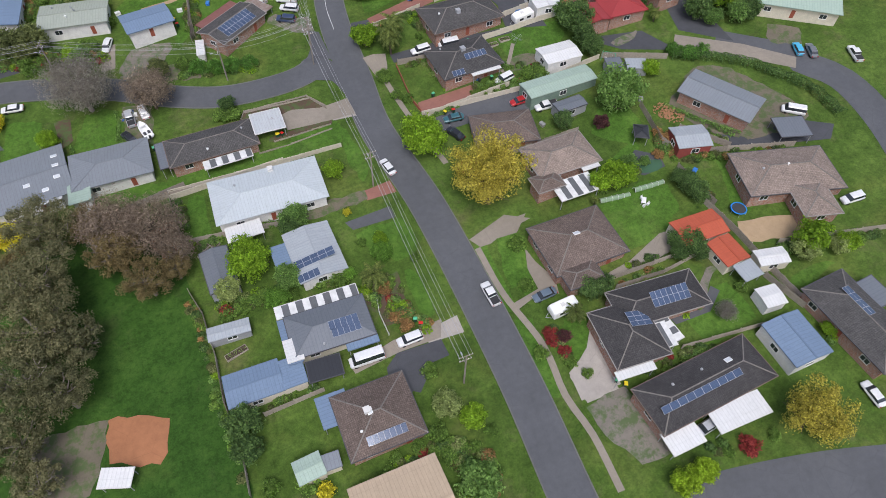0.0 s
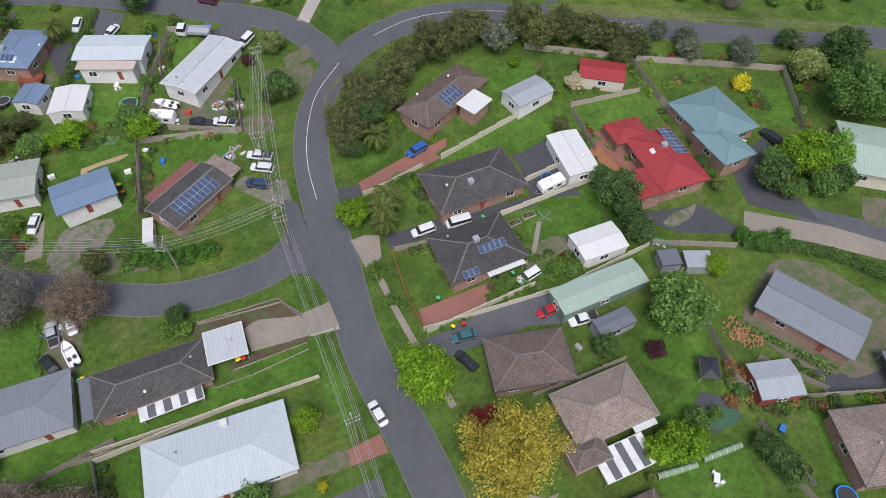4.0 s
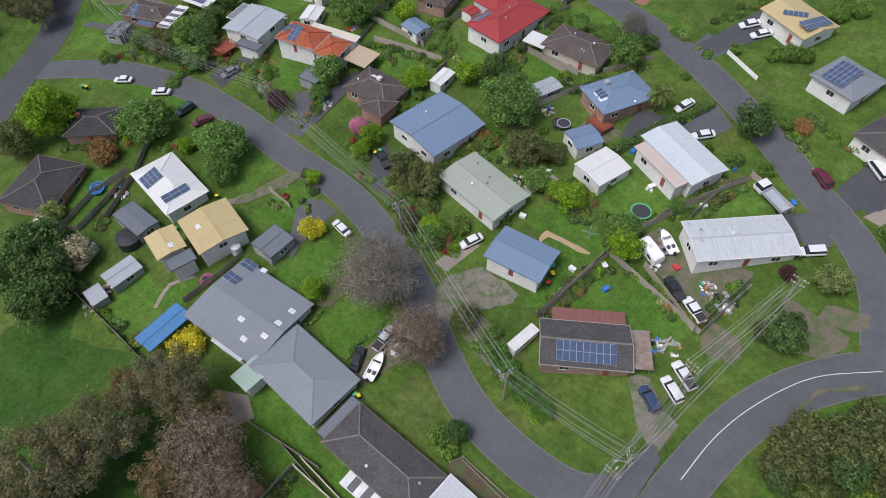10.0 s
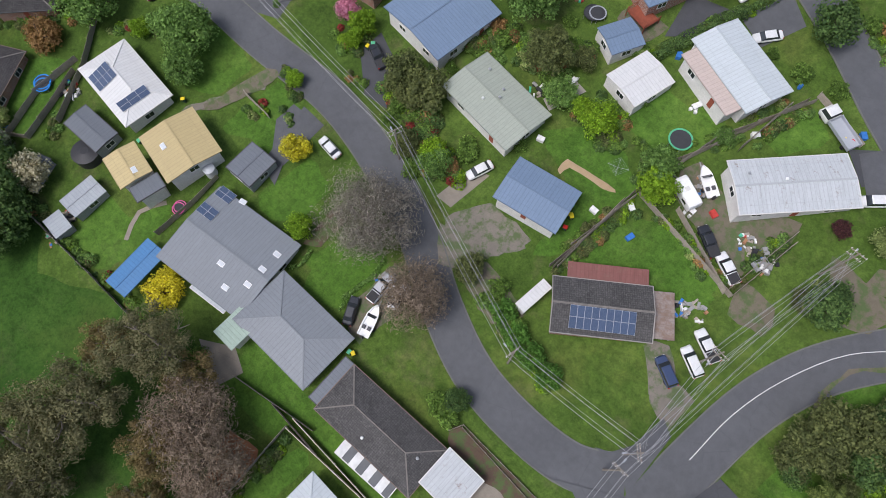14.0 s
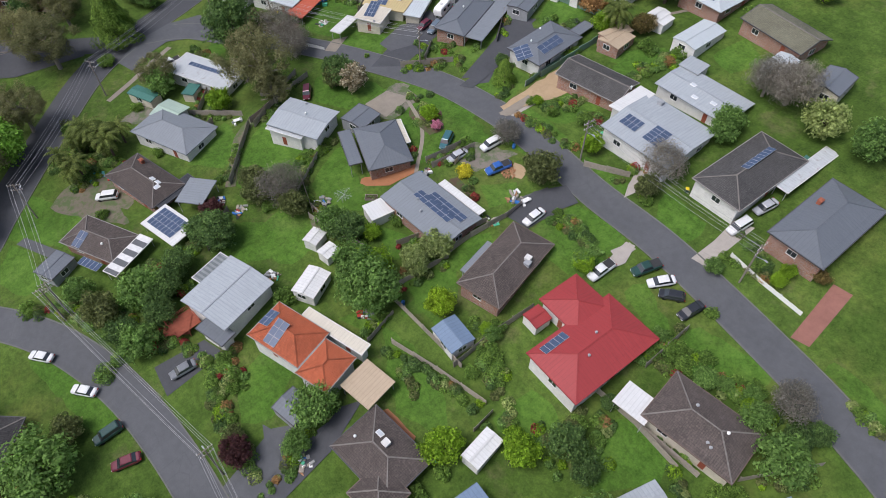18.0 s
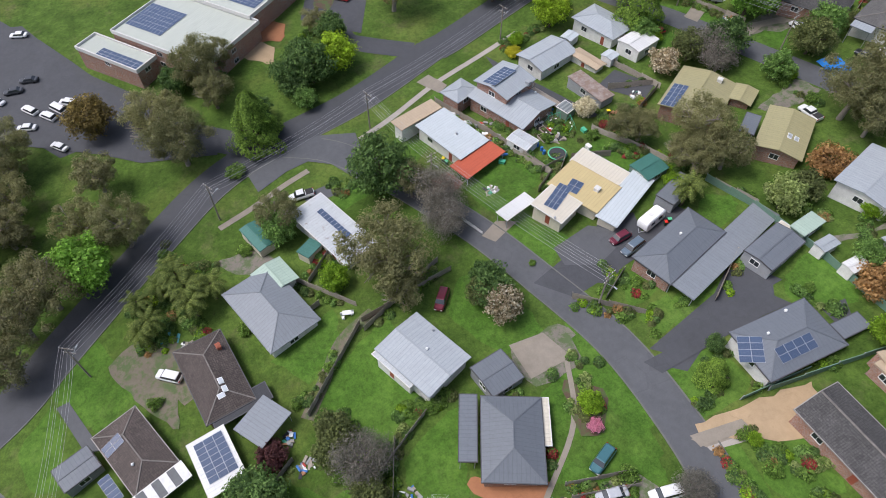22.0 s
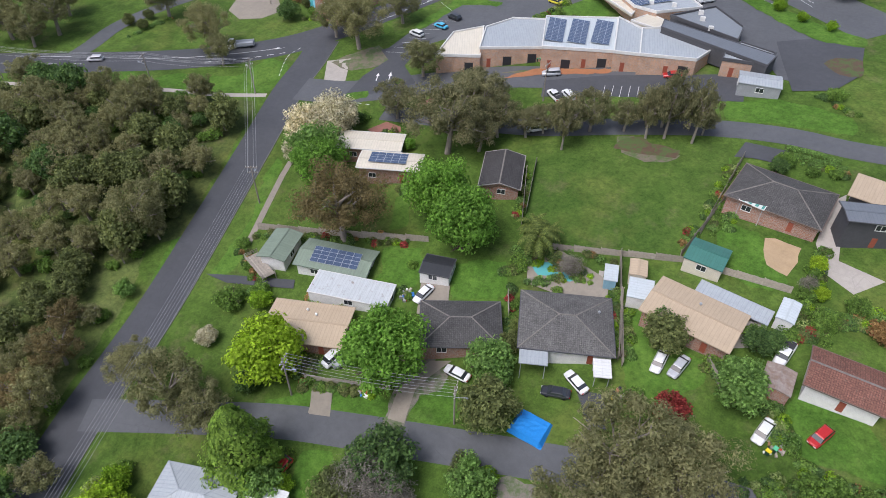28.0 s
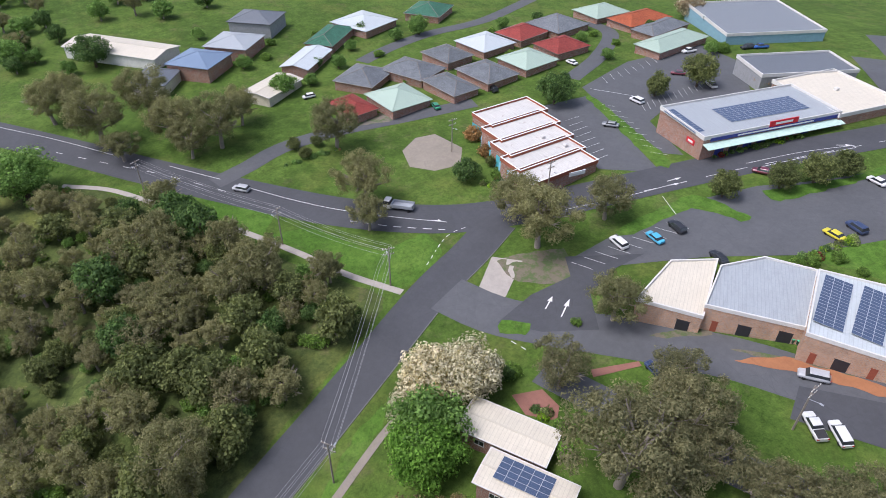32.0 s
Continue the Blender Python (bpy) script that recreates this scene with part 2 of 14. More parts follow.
mat_stripes("roof_mstripe", ((0.68, 0.68, 0.66), (0.12, 0.125, 0.13)), 1.25)
mat_stripes("roof_mgstripe", ((0.08, 0.27, 0.22), (0.55, 0.6, 0.56)), 0.6)
mat_stripes("roof_glass", ((0.15, 0.17, 0.17), (0.24, 0.26, 0.26)), 0.45)
mat_brick("wall_brick", (0.30, 0.135, 0.085))
mat_brick("wall_tanbrick", (0.47, 0.27, 0.16))
mat_brick("wall_brown", (0.16, 0.10, 0.07))
for nm, col in (("white", (0.70, 0.69, 0.66)), ("cream", (0.60, 0.55, 0.44)), ("grey", (0.30, 0.31, 0.32)), ("green", (0.17, 0.24, 0.19)),
                ("red", (0.26, 0.06, 0.05)), ("dark", (0.07, 0.07, 0.075)), ("blue", (0.22, 0.38, 0.46))):
    mat_boards("wall_" + nm, col)
mat_plain("gutter", (0.58, 0.57, 0.54), 0.5, 0.12)
mat_plain("gutter_dark", (0.07, 0.07, 0.075), 0.5, 0.12)
mat_plain("ridge_mortar", (0.17, 0.155, 0.14), 0.9, 0.35, 2.0)
mat_plain("gutter_brown", (0.14, 0.10, 0.08), 0.5, 0.15)
mat_plain("gutter_mid", (0.27, 0.25, 0.23), 0.5, 0.15)
mat_plain("white_paint", (0.74, 0.74, 0.72), 0.5, 0.1)
mat_plain("steel_post", (0.32, 0.33, 0.34), 0.4, 0.15)
mat_plain("brick_red", (0.30, 0.10, 0.06), 0.9, 0.3, 3.0)
mat_plain("timber_grey", (0.37, 0.325, 0.27), 0.9, 0.3, 2.0, random_tint=0.3)
mat_plain("timber_red", (0.25, 0.07, 0.04), 0.8, 0.25, 2.0)
mat_plain("skylight_dome", (0.55, 0.58, 0.60), 0.2, 0.08)
gl = Nodes("window_glass")
gl.out((0.03, 0.035, 0.04), 0.06, 0.0, 0.8)


def solar_material(name, cell, line):
    m = Nodes(name)
    sep = m.t.nodes.new("ShaderNodeSeparateXYZ")
    m.link(m.coord("UV"), sep.inputs[0])
    gx = m.math("LESS_THAN", m.math("FRACT", m.math("MULTIPLY", sep.outputs[0], 6)), 0.07)
    gy = m.math("LESS_THAN", m.math("FRACT", m.math("MULTIPLY", sep.outputs[1], 10)), 0.07)
    c = m.mix(m.math("MULTIPLY", m.math("MAXIMUM", gx, gy), 0.5), cell, line)
    info = m.t.nodes.new("ShaderNodeObjectInfo")
    c = m.mix(m.math("MULTIPLY", info.outputs["Random"], 0.25), c, shade(cell, 1.6))
    m.out(c, 0.12, 0.0, 0.55)


# cell and line colours raised: part of the sky's reflection is painted in
solar_material("solar_cells", (0.048, 0.072, 0.125), (0.18, 0.21, 0.26))
mat_plain("alu_frame", (0.34, 0.36, 0.39), 0.35, 0.05)


# ---- mesh helpers ----
def mesh_object(name, verts, faces, material, parent=None, uvs=None, label="", mats=None, smooth=False):
    me = bpy.data.meshes.new(name)
    me.from_pydata([tuple(v) for v in verts], [], faces)
    for mm in ([material] if mats is None else mats):
        me.materials.append(MATS[mm])
    if uvs is not None:
        lay = me.uv_layers.new(name="UVMap")
        for i, uv in enumerate(uvs):
            lay.data[i].uv = uv
    if smooth:
        me.shade_smooth()
    ob = new(name, me)
    if parent is not None:
        ob.parent = parent
    if label:
        ob["label"] = label
    return ob


def shared(name, mesh, parent, m):
    ob = new(name, mesh)
    ob.parent = parent
    ob.matrix_basis = m
    return ob


def empty(name, m):
    ob = new(name)
    ob.matrix_basis = m
    ob.empty_display_size = 0.5
    return ob


def box_data(x0, x1, y0, y1, z0, z1):
    v = [(x0, y0, z0), (x1, y0, z0), (x1, y1, z0), (x0, y1, z0), (x0, y0, z1), (x1, y0, z1), (x1, y1, z1), (x0, y1, z1)]
    f = [(0, 3, 2, 1), (4, 5, 6, 7), (0, 1, 5, 4), (1, 2, 6, 5), (2, 3, 7, 6), (3, 0, 4, 7)]
    return v, f


class Soup:
    """Gathers boxes and faces of ONE part."""

    def __init__(self):
        self.v, self.f, self.uv, self.mi = [], [], [], []

    def add(self, v, f, mi=0, m=None):
        k = len(self.v)
        self.v += [tuple(m @ Vector(p)) for p in v] if m is not None else list(v)
        self.f += [tuple(i + k for i in q) for q in f]
        self.mi += [mi] * len(f)

    def box(self, x0, x1, y0, y1, z0, z1, mi=0, m=None):
        self.add(*box_data(x0, x1, y0, y1, z0, z1), mi, m)

    def bar(self, a, b, w, h=None, mi=0):
        """A square bar from a to b."""
        a, b = Vector(a), Vector(b)
        d = b - a
        m = Matrix.Translation(a) @ d.to_track_quat("X", "Z").to_matrix().to_4x4()
        h = w if h is None else h
        self.box(0, d.length, -w / 2, w / 2, -h / 2, h / 2, mi, m)

    def tube(self, a, b, r0, r1=None, n=8, mi=0, cap=True):
        a, b = Vector(a), Vector(b)
        r1 = r0 if r1 is None else r1
        q = (b - a).to_track_quat("Z", "X").to_matrix()
        k = len(self.v)
        for p, r in ((a, r0), (b, r1)):
            for i in range(n):
                t = 2 * math.pi * i / n
                self.v.append(tuple(p + q @ Vector((r * math.cos(t), r * math.sin(t), 0))))
        for i in range(n):
            j = (i + 1) % n
            self.f.append((k + i, k + j, k + n + j, k + n + i))
            self.mi.append(mi)
        if cap:
            self.f.append(tuple(k + n + i for i in range(n)))
            self.f.append(tuple(k + n - 1 - i for i in range(n)))
            self.mi += [mi, mi]

    def make(self, name, mats, parent=None, label="", smooth=False):
        mats = [mats] if isinstance(mats, str) else mats
        ob = mesh_object(name, self.v, self.f, None, parent, None, label, mats, smooth)
        if len(mats) > 1:
            ob.data.polygons.foreach_set("material_index", self.mi)
        return ob
# ---- the hillside: one sheet of grass ----
def grass_material(name, greens, dirt=0.25):
    m = Nodes(name)
    co = m.coord("World")
    big = m.noise(co, 0.035, 4, 0.55)
    mid = m.noise(co, 0.25, 5, 0.65)
    fine = m.noise(co, 3.5, 4, 0.7)
    c = m.ramp(big, [(0.40, greens[0]), (0.5, greens[1]), (0.60, greens[2])])
    c = m.mix(0.5, c, m.ramp(mid, [(0.36, shade(greens[0], 0.75)), (0.5, greens[1]), (0.64, shade(greens[2], 1.2))]))
    c = m.mix(0.25, c, m.ramp(fine, [(0.3, shade(greens[0], 0.5)), (0.65, shade(greens[2], 1.3))]))
    worn = m.ramp(m.noise(co, 0.11, 6, 0.72), [(0.56, (0, 0, 0)), (0.68, (1, 1, 1))])
    dry = m.ramp(m.noise(co, 0.06, 5, 0.65), [(0.52, (0, 0, 0)), (0.66, (1, 1, 1))])
    c = m.mix(m.math("MULTIPLY", dry, 0.9 * dirt if dirt < 0.5 else 0.7), c, (0.135, 0.150, 0.038))
    c = m.mix(m.math("MULTIPLY", worn, dirt), c, (0.13, 0.11, 0.06))
    tuft = m.ramp(m.noise(co, 1.1, 6, 0.75), [(0.36, (0.5, 0.55, 0.5)), (0.5, (1, 1, 1)), (0.66, (1.42, 1.34, 1.2))])
    c = m.mix(0.6, c, tuft, "MULTIPLY")
    weed = m.ramp(m.noise(co, 0.7, 6, 0.8), [(0.6, (0, 0, 0)), (0.68, (1, 1, 1))])
    c = m.mix(m.math("MULTIPLY", weed, 0.16), c, (0.03, 0.06, 0.014))
    m.bump(fine, 0.6, 0.08)
    return m.out(c, 0.95, 0, 0.15)


grass_material("grass", ((0.033, 0.066, 0.010), (0.056, 0.104, 0.016), (0.086, 0.136, 0.026)), 0.42)
grass_material("lawn", ((0.040, 0.096, 0.012), (0.060, 0.132, 0.017), (0.086, 0.160, 0.026)), 0.16)
grass_material("rough_grass", ((0.05, 0.075, 0.02), (0.085, 0.12, 0.03), (0.13, 0.15, 0.05)), 0.5)
grass_material("paddock", ((0.032, 0.072, 0.011), (0.050, 0.098, 0.016), (0.078, 0.118, 0.024)), 0.4)
grass_material("park_grass", ((0.020, 0.056, 0.008), (0.031, 0.078, 0.011), (0.046, 0.096, 0.016)), 0.15)
grass_material("bush_floor", ((0.04, 0.05, 0.018), (0.06, 0.085, 0.025), (0.085, 0.11, 0.03)), 0.7)


def asphalt_material(name, col, weeds=False):
    m = Nodes(name)
    co = m.coord("World")
    a = m.noise(co, 0.12, 5, 0.6)
    b = m.noise(co, 12, 3, 0.7)
    d = m.noise(co, 0.9, 5, 0.7)
    c = m.ramp(a, [(0.3, shade(col, 0.8)), (0.7, shade(col, 1.2))])
    c = m.mix(0.3, c, m.ramp(b, [(0.3, shade(col, 0.6)), (0.7, shade(col, 1.4))]))
    c = m.mix(0.25, c, m.ramp(d, [(0.35, shade(col, 0.65)), (0.7, shade(col, 1.3))]))
    crack = m.n("TexVoronoi", Scale=0.22)
    crack.feature = "DISTANCE_TO_EDGE"
    warp = m.mix(0.18, co, m.t.nodes.new("ShaderNodeTexNoise").outputs["Color"], "ADD")
    m.link(warp, crack.inputs["Vector"])
    seam = m.math("MULTIPLY", m.math("LESS_THAN", crack.outputs["Distance"], 0.012), m.math("GREATER_THAN", a, 0.52))
    c = m.mix(m.math("MULTIPLY", seam, 0.16), c, shade(col, 0.45))
    if weeds:
        grown = m.ramp(m.noise(co, 0.55, 6, 0.7), [(0.46, (0, 0, 0)), (0.58, (1, 1, 1))])
        c = m.mix(m.math("MULTIPLY", grown, 0.8), c, (0.06, 0.105, 0.026))
    m.bump(b, 0.3, 0.01)
    return m.out(c, 0.75, 0, 0.3)


asphalt_material("asphalt", (0.086, 0.089, 0.095))
asphalt_material("asphalt_dark", (0.060, 0.062, 0.068))
asphalt_material("concrete", (0.33, 0.30, 0.265))
asphalt_material("concrete_old", (0.235, 0.205, 0.165))
asphalt_material("gravel", (0.17, 0.15, 0.125), True)
asphalt_material("dirt", (0.135, 0.115, 0.082), True)
asphalt_material("sand", (0.36, 0.26, 0.155))
asphalt_material("mulch", (0.085, 0.055, 0.036), True)
asphalt_material("clay", (0.30, 0.13, 0.06))
asphalt_material("paver_red", (0.235, 0.108, 0.082))
asphalt_material("kerb", (0.125, 0.125, 0.115))
pd = Nodes("pond")
pd.out((0.05, 0.11, 0.06), 0.12, 0.0, 0.5)
wt = Nodes("water")
wt.out((0.10, 0.34, 0.34), 0.08, 0.0, 0.5)
mat_plain("line_paint", (0.62, 0.62, 0.61), 0.6, 0.15, 0.8)


def sheet(name, x0, x1, y0, y1, step, dz, material):
    nx, ny = int((x1 - x0) / step), int((y1 - y0) / step)
    v = [(x0 + i * step, y0 + j * step, ground(x0 + i * step, y0 + j * step) + dz) for j in range(ny + 1) for i in range(nx + 1)]
    f = [(j * (nx + 1) + i, j * (nx + 1) + i + 1, (j + 1) * (nx + 1) + i + 1, (j + 1) * (nx + 1) + i) for j in range(ny) for i in range(nx)]
    return v, f


def make_ground():
    """Fine grid in the middle, then rings that run out level to the horizon."""
    xs = [-520 + 5 * i for i in range(145)]
    ys = [-60 + 5 * i for i in range(137)]
    xs = [-3500, -2000, -1200, -800, -640] + xs + [260, 330, 500, 900, 1600, 3000]
    ys = [-3000, -1600, -800, -400, -200, -110] + ys + [680, 760, 900, 1300, 2200, 3600]

    def z(x, y):
        cx, cy = min(max(x, -520), 200), min(max(y, -60), 620)
        g = ground(cx, cy)
        d = math.hypot(x - cx, y - cy)
        return g * math.exp(-d / 500)
    nx = len(xs)
    v = [(x, y, z(x, y)) for y in ys for x in xs]
    f = [(j * nx + i, j * nx + i + 1, (j + 1) * nx + i + 1, (j + 1) * nx + i) for j in range(len(ys) - 1) for i in range(nx - 1)]
    ob = mesh_object("ground", v, f, "grass", smooth=True)
    tagged(ob, "green spring grass covering the hillside", "ground", kind="structure")
    return ob


make_ground()


# ---- roads and paved patches ----
def spline(pts, step=3.0):
    """Catmull-Rom curve through plan points."""
    p = [Vector((*q[:2], 0)) for q in pts]
    p = [2 * p[0] - p[1]] + p + [2 * p[-1] - p[-2]]
    out = []
    for i in range(1, len(p) - 2):
        n = max(1, int((p[i + 1] - p[i]).length / step))
        for k in range(n):
            t = k / n
            out.append(0.5 * (2 * p[i] + (p[i + 1] - p[i - 1]) * t + (2 * p[i - 1] - 5 * p[i] + 4 * p[i + 1] - p[i + 2]) * t * t + (3 * p[i] - p[i - 1] - 3 * p[i + 1] + p[i + 2]) * t ** 3))
    out.append(p[-2])
    return out


def ribbon(name, line, left, right, dz, material, parent=None, skirt=0.0, lanes=2):
    """A strip along a plan line, draped on the hillside, between two offsets."""
    v, f = [], []
    n = len(line)
    cols = lanes + 1
    for i, p in enumerate(line):
        d = (line[min(i + 1, n - 1)] - line[max(i - 1, 0)]).normalized()
        s = Vector((-d.y, d.x, 0))
        offs = [left + (right - left) * k / lanes for k in range(cols)]
        row = [p - s * o for o in offs]
        row = [(q.x, q.y, ground(q.x, q.y) + dz) for q in row]
        if skirt:
            row = [(row[0][0], row[0][1], row[0][2] - skirt)] + row + [(row[-1][0], row[-1][1], row[-1][2] - skirt)]
        v += row
    c = cols + (2 if skirt else 0)
    for i in range(n - 1):
        for k in range(c - 1):
            f.append((i * c + k, i * c + k + 1, (i + 1) * c + k + 1, (i + 1) * c + k))
    return mesh_object(name, v, f, material, parent)


ROAD_LEVEL = [0.03]
ROADS = []


def road(label, pts, width, material="asphalt", kerbs=True, name="road"):
    line = spline(pts)
    ROADS.append((spline(pts, 1.5), width / 2, pts))
    ROAD_LEVEL[0] += 0.004
    ob = ribbon(name, line, -width / 2, width / 2, ROAD_LEVEL[0], material, lanes=max(2, int(width / 3)))
    tagged(ob, label, "road", kind="structure")
    return ob


def kerb_line(pts, off):
    """A raised concrete kerb beside a road line, left open where another road joins."""
    line = spline(pts, 1.5)
    runs, cur = [], []
    for i, q in enumerate(line):
        d = (line[min(i + 1, len(line) - 1)] - line[max(i - 1, 0)]).normalized()
        k = q - Vector((-d.y, d.x, 0)) * off
        clear = all(min((k - c).length for c in other) > half + 0.1 for other, half, own in ROADS if own is not pts)
        if clear:
            cur.append(k)
        elif cur:
            runs.append(cur)
            cur = []
    runs.append(cur)
    for run in runs:
        if len(run) > 3:
            ob = ribbon("kerb", run, -0.11, 0.11, 0.12, "kerb", skirt=0.3, lanes=1)
            tagged(ob, "worn concrete kerb along the road edge", "kerb", kind="structure")


def patch(name, label, pts, material, dz=0.05, category="paving"):
    """A paved or planted area with a plan outline, draped on the hillside."""
    if material in ("dirt", "mulch", "clay", "sand", "gravel", "rough_grass", "paddock", "lawn", "bush_floor", "park_grass", "water", "pond"):
        rng = random.Random(int(abs(pts[0][0] * 13 + pts[0][1] * 7)))
        loop = [Vector((*p, 0)) for p in pts]
        n = len(loop)
        out = []
        for i in range(n):
            p0, p1, p2, p3 = loop[i - 1], loop[i], loop[(i + 1) % n], loop[(i + 2) % n]
            steps = max(2, int((p2 - p1).length / 1.6))
            wild = min(0.35, (p2 - p1).length * 0.06) * (0.0 if material == "water" else 1.0)
            for k in range(steps):
                t = k / steps
                q = p1.lerp(p2, t) * 0.55 + 0.45 * 0.5 * (2 * p1 + (p2 - p0) * t + (2 * p0 - 5 * p1 + 4 * p2 - p3) * t * t + (3 * p1 - p0 - 3 * p2 + p3) * t ** 3)
                out.append((q.x + rng.uniform(-wild, wild), q.y + rng.uniform(-wild, wild)))
        pts = out
    bm = bmesh.new()
    vs = [bm.verts.new((x, y, 0)) for x, y in pts]
    bm.faces.new(vs)
    bmesh.ops.triangulate(bm, faces=bm.faces[:])
    for _ in range(4):
        long = [e for e in bm.edges if e.calc_length() > 6.0]
        if not long:
            break
        bmesh.ops.subdivide_edges(bm, edges=long, cuts=1, use_grid_fill=False)
        bmesh.ops.triangulate(bm, faces=bm.faces[:])
    for q in bm.verts:
        q.co.z = ground(q.co.x, q.co.y) + dz
    bmesh.ops.recalc_face_normals(bm, faces=bm.faces[:])
    if bm.faces and sum(q.normal.z for q in bm.faces) < 0:
        bmesh.ops.reverse_faces(bm, faces=bm.faces[:])
    me = bpy.data.meshes.new(name)
    bm.to_mesh(me)
    bm.free()
    me.materials.append(MATS[material])
    return tagged(new(name, me), label, category, kind="structure")


PAVE_LEVEL = [0.05]
LAWN_LEVEL = [0.006]


def pave(label, pts, material, name="pavement"):
    """A paved area; each later one lies a hair above those before it."""
    PAVE_LEVEL[0] += 0.0004
    return patch(name, label, pts, material, PAVE_LEVEL[0])


def lawn(pts, where="back yard"):
    PAVE_LEVEL[0] += 0.0004
    LAWN_LEVEL[0] += 0.00013
    return patch("lawn", "bright green mown %s lawn" % where, pts, "lawn", LAWN_LEVEL[0])


def front_lawn(pts):
    return lawn(pts, "front")


MAIN = [(30.1, 12.1), (30.4, 19), (31.4, 41.9), (30.7, 77.4), (27.7, 101.9), (28.5, 119.1), (29, 135), (31.1, 149.4), (36.3, 160.9), (45.8, 170.9), (60.5, 175.2), (74.3, 173.3), (84.7, 168.3), (98.3, 161), (116.5, 149.6), (163, 127.2), (187, 111.7), (216, 92.2)]
road("grey asphalt street running up the hill", MAIN, 7.2, "asphalt")
SIDE = [(23.7, 127.8), (17.3, 124.1), (8.4, 123.2), (-1.9, 124.3), (-12.2, 128.4), (-22.8, 134.3), (-34.4, 138.8), (-50.1, 142.2), (-68.5, 141.9), (-86.2, 142.2), (-102.9, 140.7), (-118.8, 136.2), (-130.7, 130), (-142.7, 120.8)]
road("curving grey asphalt side street", SIDE, 6.4, "asphalt")
NORTH = [(42.3, 171), (37.3, 181.7), (30.3, 189.1), (17.8, 196.5), (4.7, 204.4), (-11.7, 212.2), (-21, 215.3), (-31.8, 218.2), (-58.4, 223), (-76.6, 224.3), (-95, 226.7), (-107.8, 227.2), (-123.2, 225.6), (-139.7, 220.4), (-153.1, 215.5), (-166.3, 209), (-178.5, 202), (-188.2, 195), (-194.5, 185.2)]
road("grey asphalt street between the front lawns", NORTH, 6.4, "asphalt")
WEST = [(-117.4, 83.8), (-138.2, 108.7), (-150.5, 128.6), (-159.4, 137.6), (-178.6, 157.2), (-190.1, 170.7), (-196.2, 184.7), (-202.2, 205.2), (-212, 225.9), (-213.3, 230.9), (-227.1, 262.8), (-234.8, 285.9), (-245.1, 311.2), (-254, 332.5), (-263.1, 353.6), (-267.4, 367), (-271.8, 378.4)]
road("dark asphalt main road beside the bushland", WEST, 9.0, "asphalt_dark")
FAR_CORNER = [(46.1, 9.2), (52.6, 8.7), (64.9, 6.1), (75.5, 3), (94.3, -3.3)]
road("grey asphalt road at the corner", FAR_CORNER, 8.0, "asphalt")
COURT = [(122.6, 43), (127.8, 61), (128.4, 73.9), (123.9, 81.8), (123.9, 83.9), (115.5, 91.1), (110, 95.7)]
road("asphalt court leading to the back houses", COURT, 8.0, "asphalt")
CUL = [(-227.9, 266.1), (-215, 273.4), (-199.5, 281.6), (-188.8, 286), (-174.9, 291.1), (-160.4, 296.2), (-142.8, 301.8), (-128.5, 304.3), (-114.7, 304.8), (-101.1, 306.2), (-91.2, 307.3)]
road("narrow asphalt lane behind the trees", CUL, 6.0, "asphalt")
HIGH = [(-463.1, 252.5), (-419.4, 280.7), (-380.1, 305.4), (-352.8, 321.4), (-328.7, 336), (-300.8, 353.6), (-281.9, 370), (-272.1, 385.4), (-265.1, 401.8), (-254.6, 429.2), (-246.1, 450.7), (-235.9, 476), (-224.9, 507.7)]
road("dark asphalt arterial road with white markings", HIGH, 11.0, "asphalt_dark")
SERVICE = [(-260.7, 356.2), (-250.4, 359.3), (-241.7, 364.4), (-226.1, 375.2), (-214.3, 382.3), (-206.4, 385.6), (-194.3, 390.6), (-174.7, 395), (-163.7, 397.1)]
road("asphalt service lane behind the shops", SERVICE, 10, "asphalt")
ACCESS = [(-233.8, 356.9), (-220, 360.3), (-197.6, 366.2), (-178.9, 374.7), (-161.3, 381.6), (-147.1, 384.6), (-136.8, 384.6), (-125.3, 386)]
road("asphalt access lane past the trees", ACCESS, 6.0, "asphalt")
RING = [(-274.8, 564.5), (-244.8, 526.8), (-214.8, 499), (-183.1, 473.4), (-157.4, 454.5), (-137.3, 439.4)]
road("wide asphalt highway with lane markings", RING, 17, "asphalt")
SLIP = [(-333.1, 334.7), (-335, 344.8), (-337.9, 356.1), (-335.9, 372.9), (-329.7, 392.1), (-323.8, 412.8)]
road("asphalt slip road round the small park", SLIP, 6, "asphalt")
BACK = [(-375.6, 403.5), (-380.7, 418.4), (-383.9, 438.1), (-383.8, 465.6), (-398, 506.2)]
road("asphalt residential court", BACK, 6, "asphalt")
BACK2 = [(-317, 446.1), (-325, 467.3), (-339.4, 488.8), (-355.1, 493.4)]
road("asphalt residential court", BACK2, 6, "asphalt")
SCHOOLROAD = [(-196.9, 179.6), (-207.2, 166.8), (-214.6, 155.7), (-223.7, 145.7), (-257.7, 129.9), (-277.2, 117.8)]
road("asphalt entry road to the car park", SCHOOLROAD, 7, "asphalt_dark")
PARKENTRY = [(-214.3, 222.4), (-222.1, 212.2), (-227.1, 208.2), (-238.2, 210.6)]
road("dark asphalt car park entry", PARKENTRY, 6, "asphalt_dark")
pave("dark asphalt car park with white cars", [(-234, 113.9), (-224.5, 129.8), (-212.1, 138.7), (-214.3, 151.7), (-220.7, 161.7), (-244.1, 142.6), (-268.6, 130), (-274.3, 111.9)], "asphalt_dark")
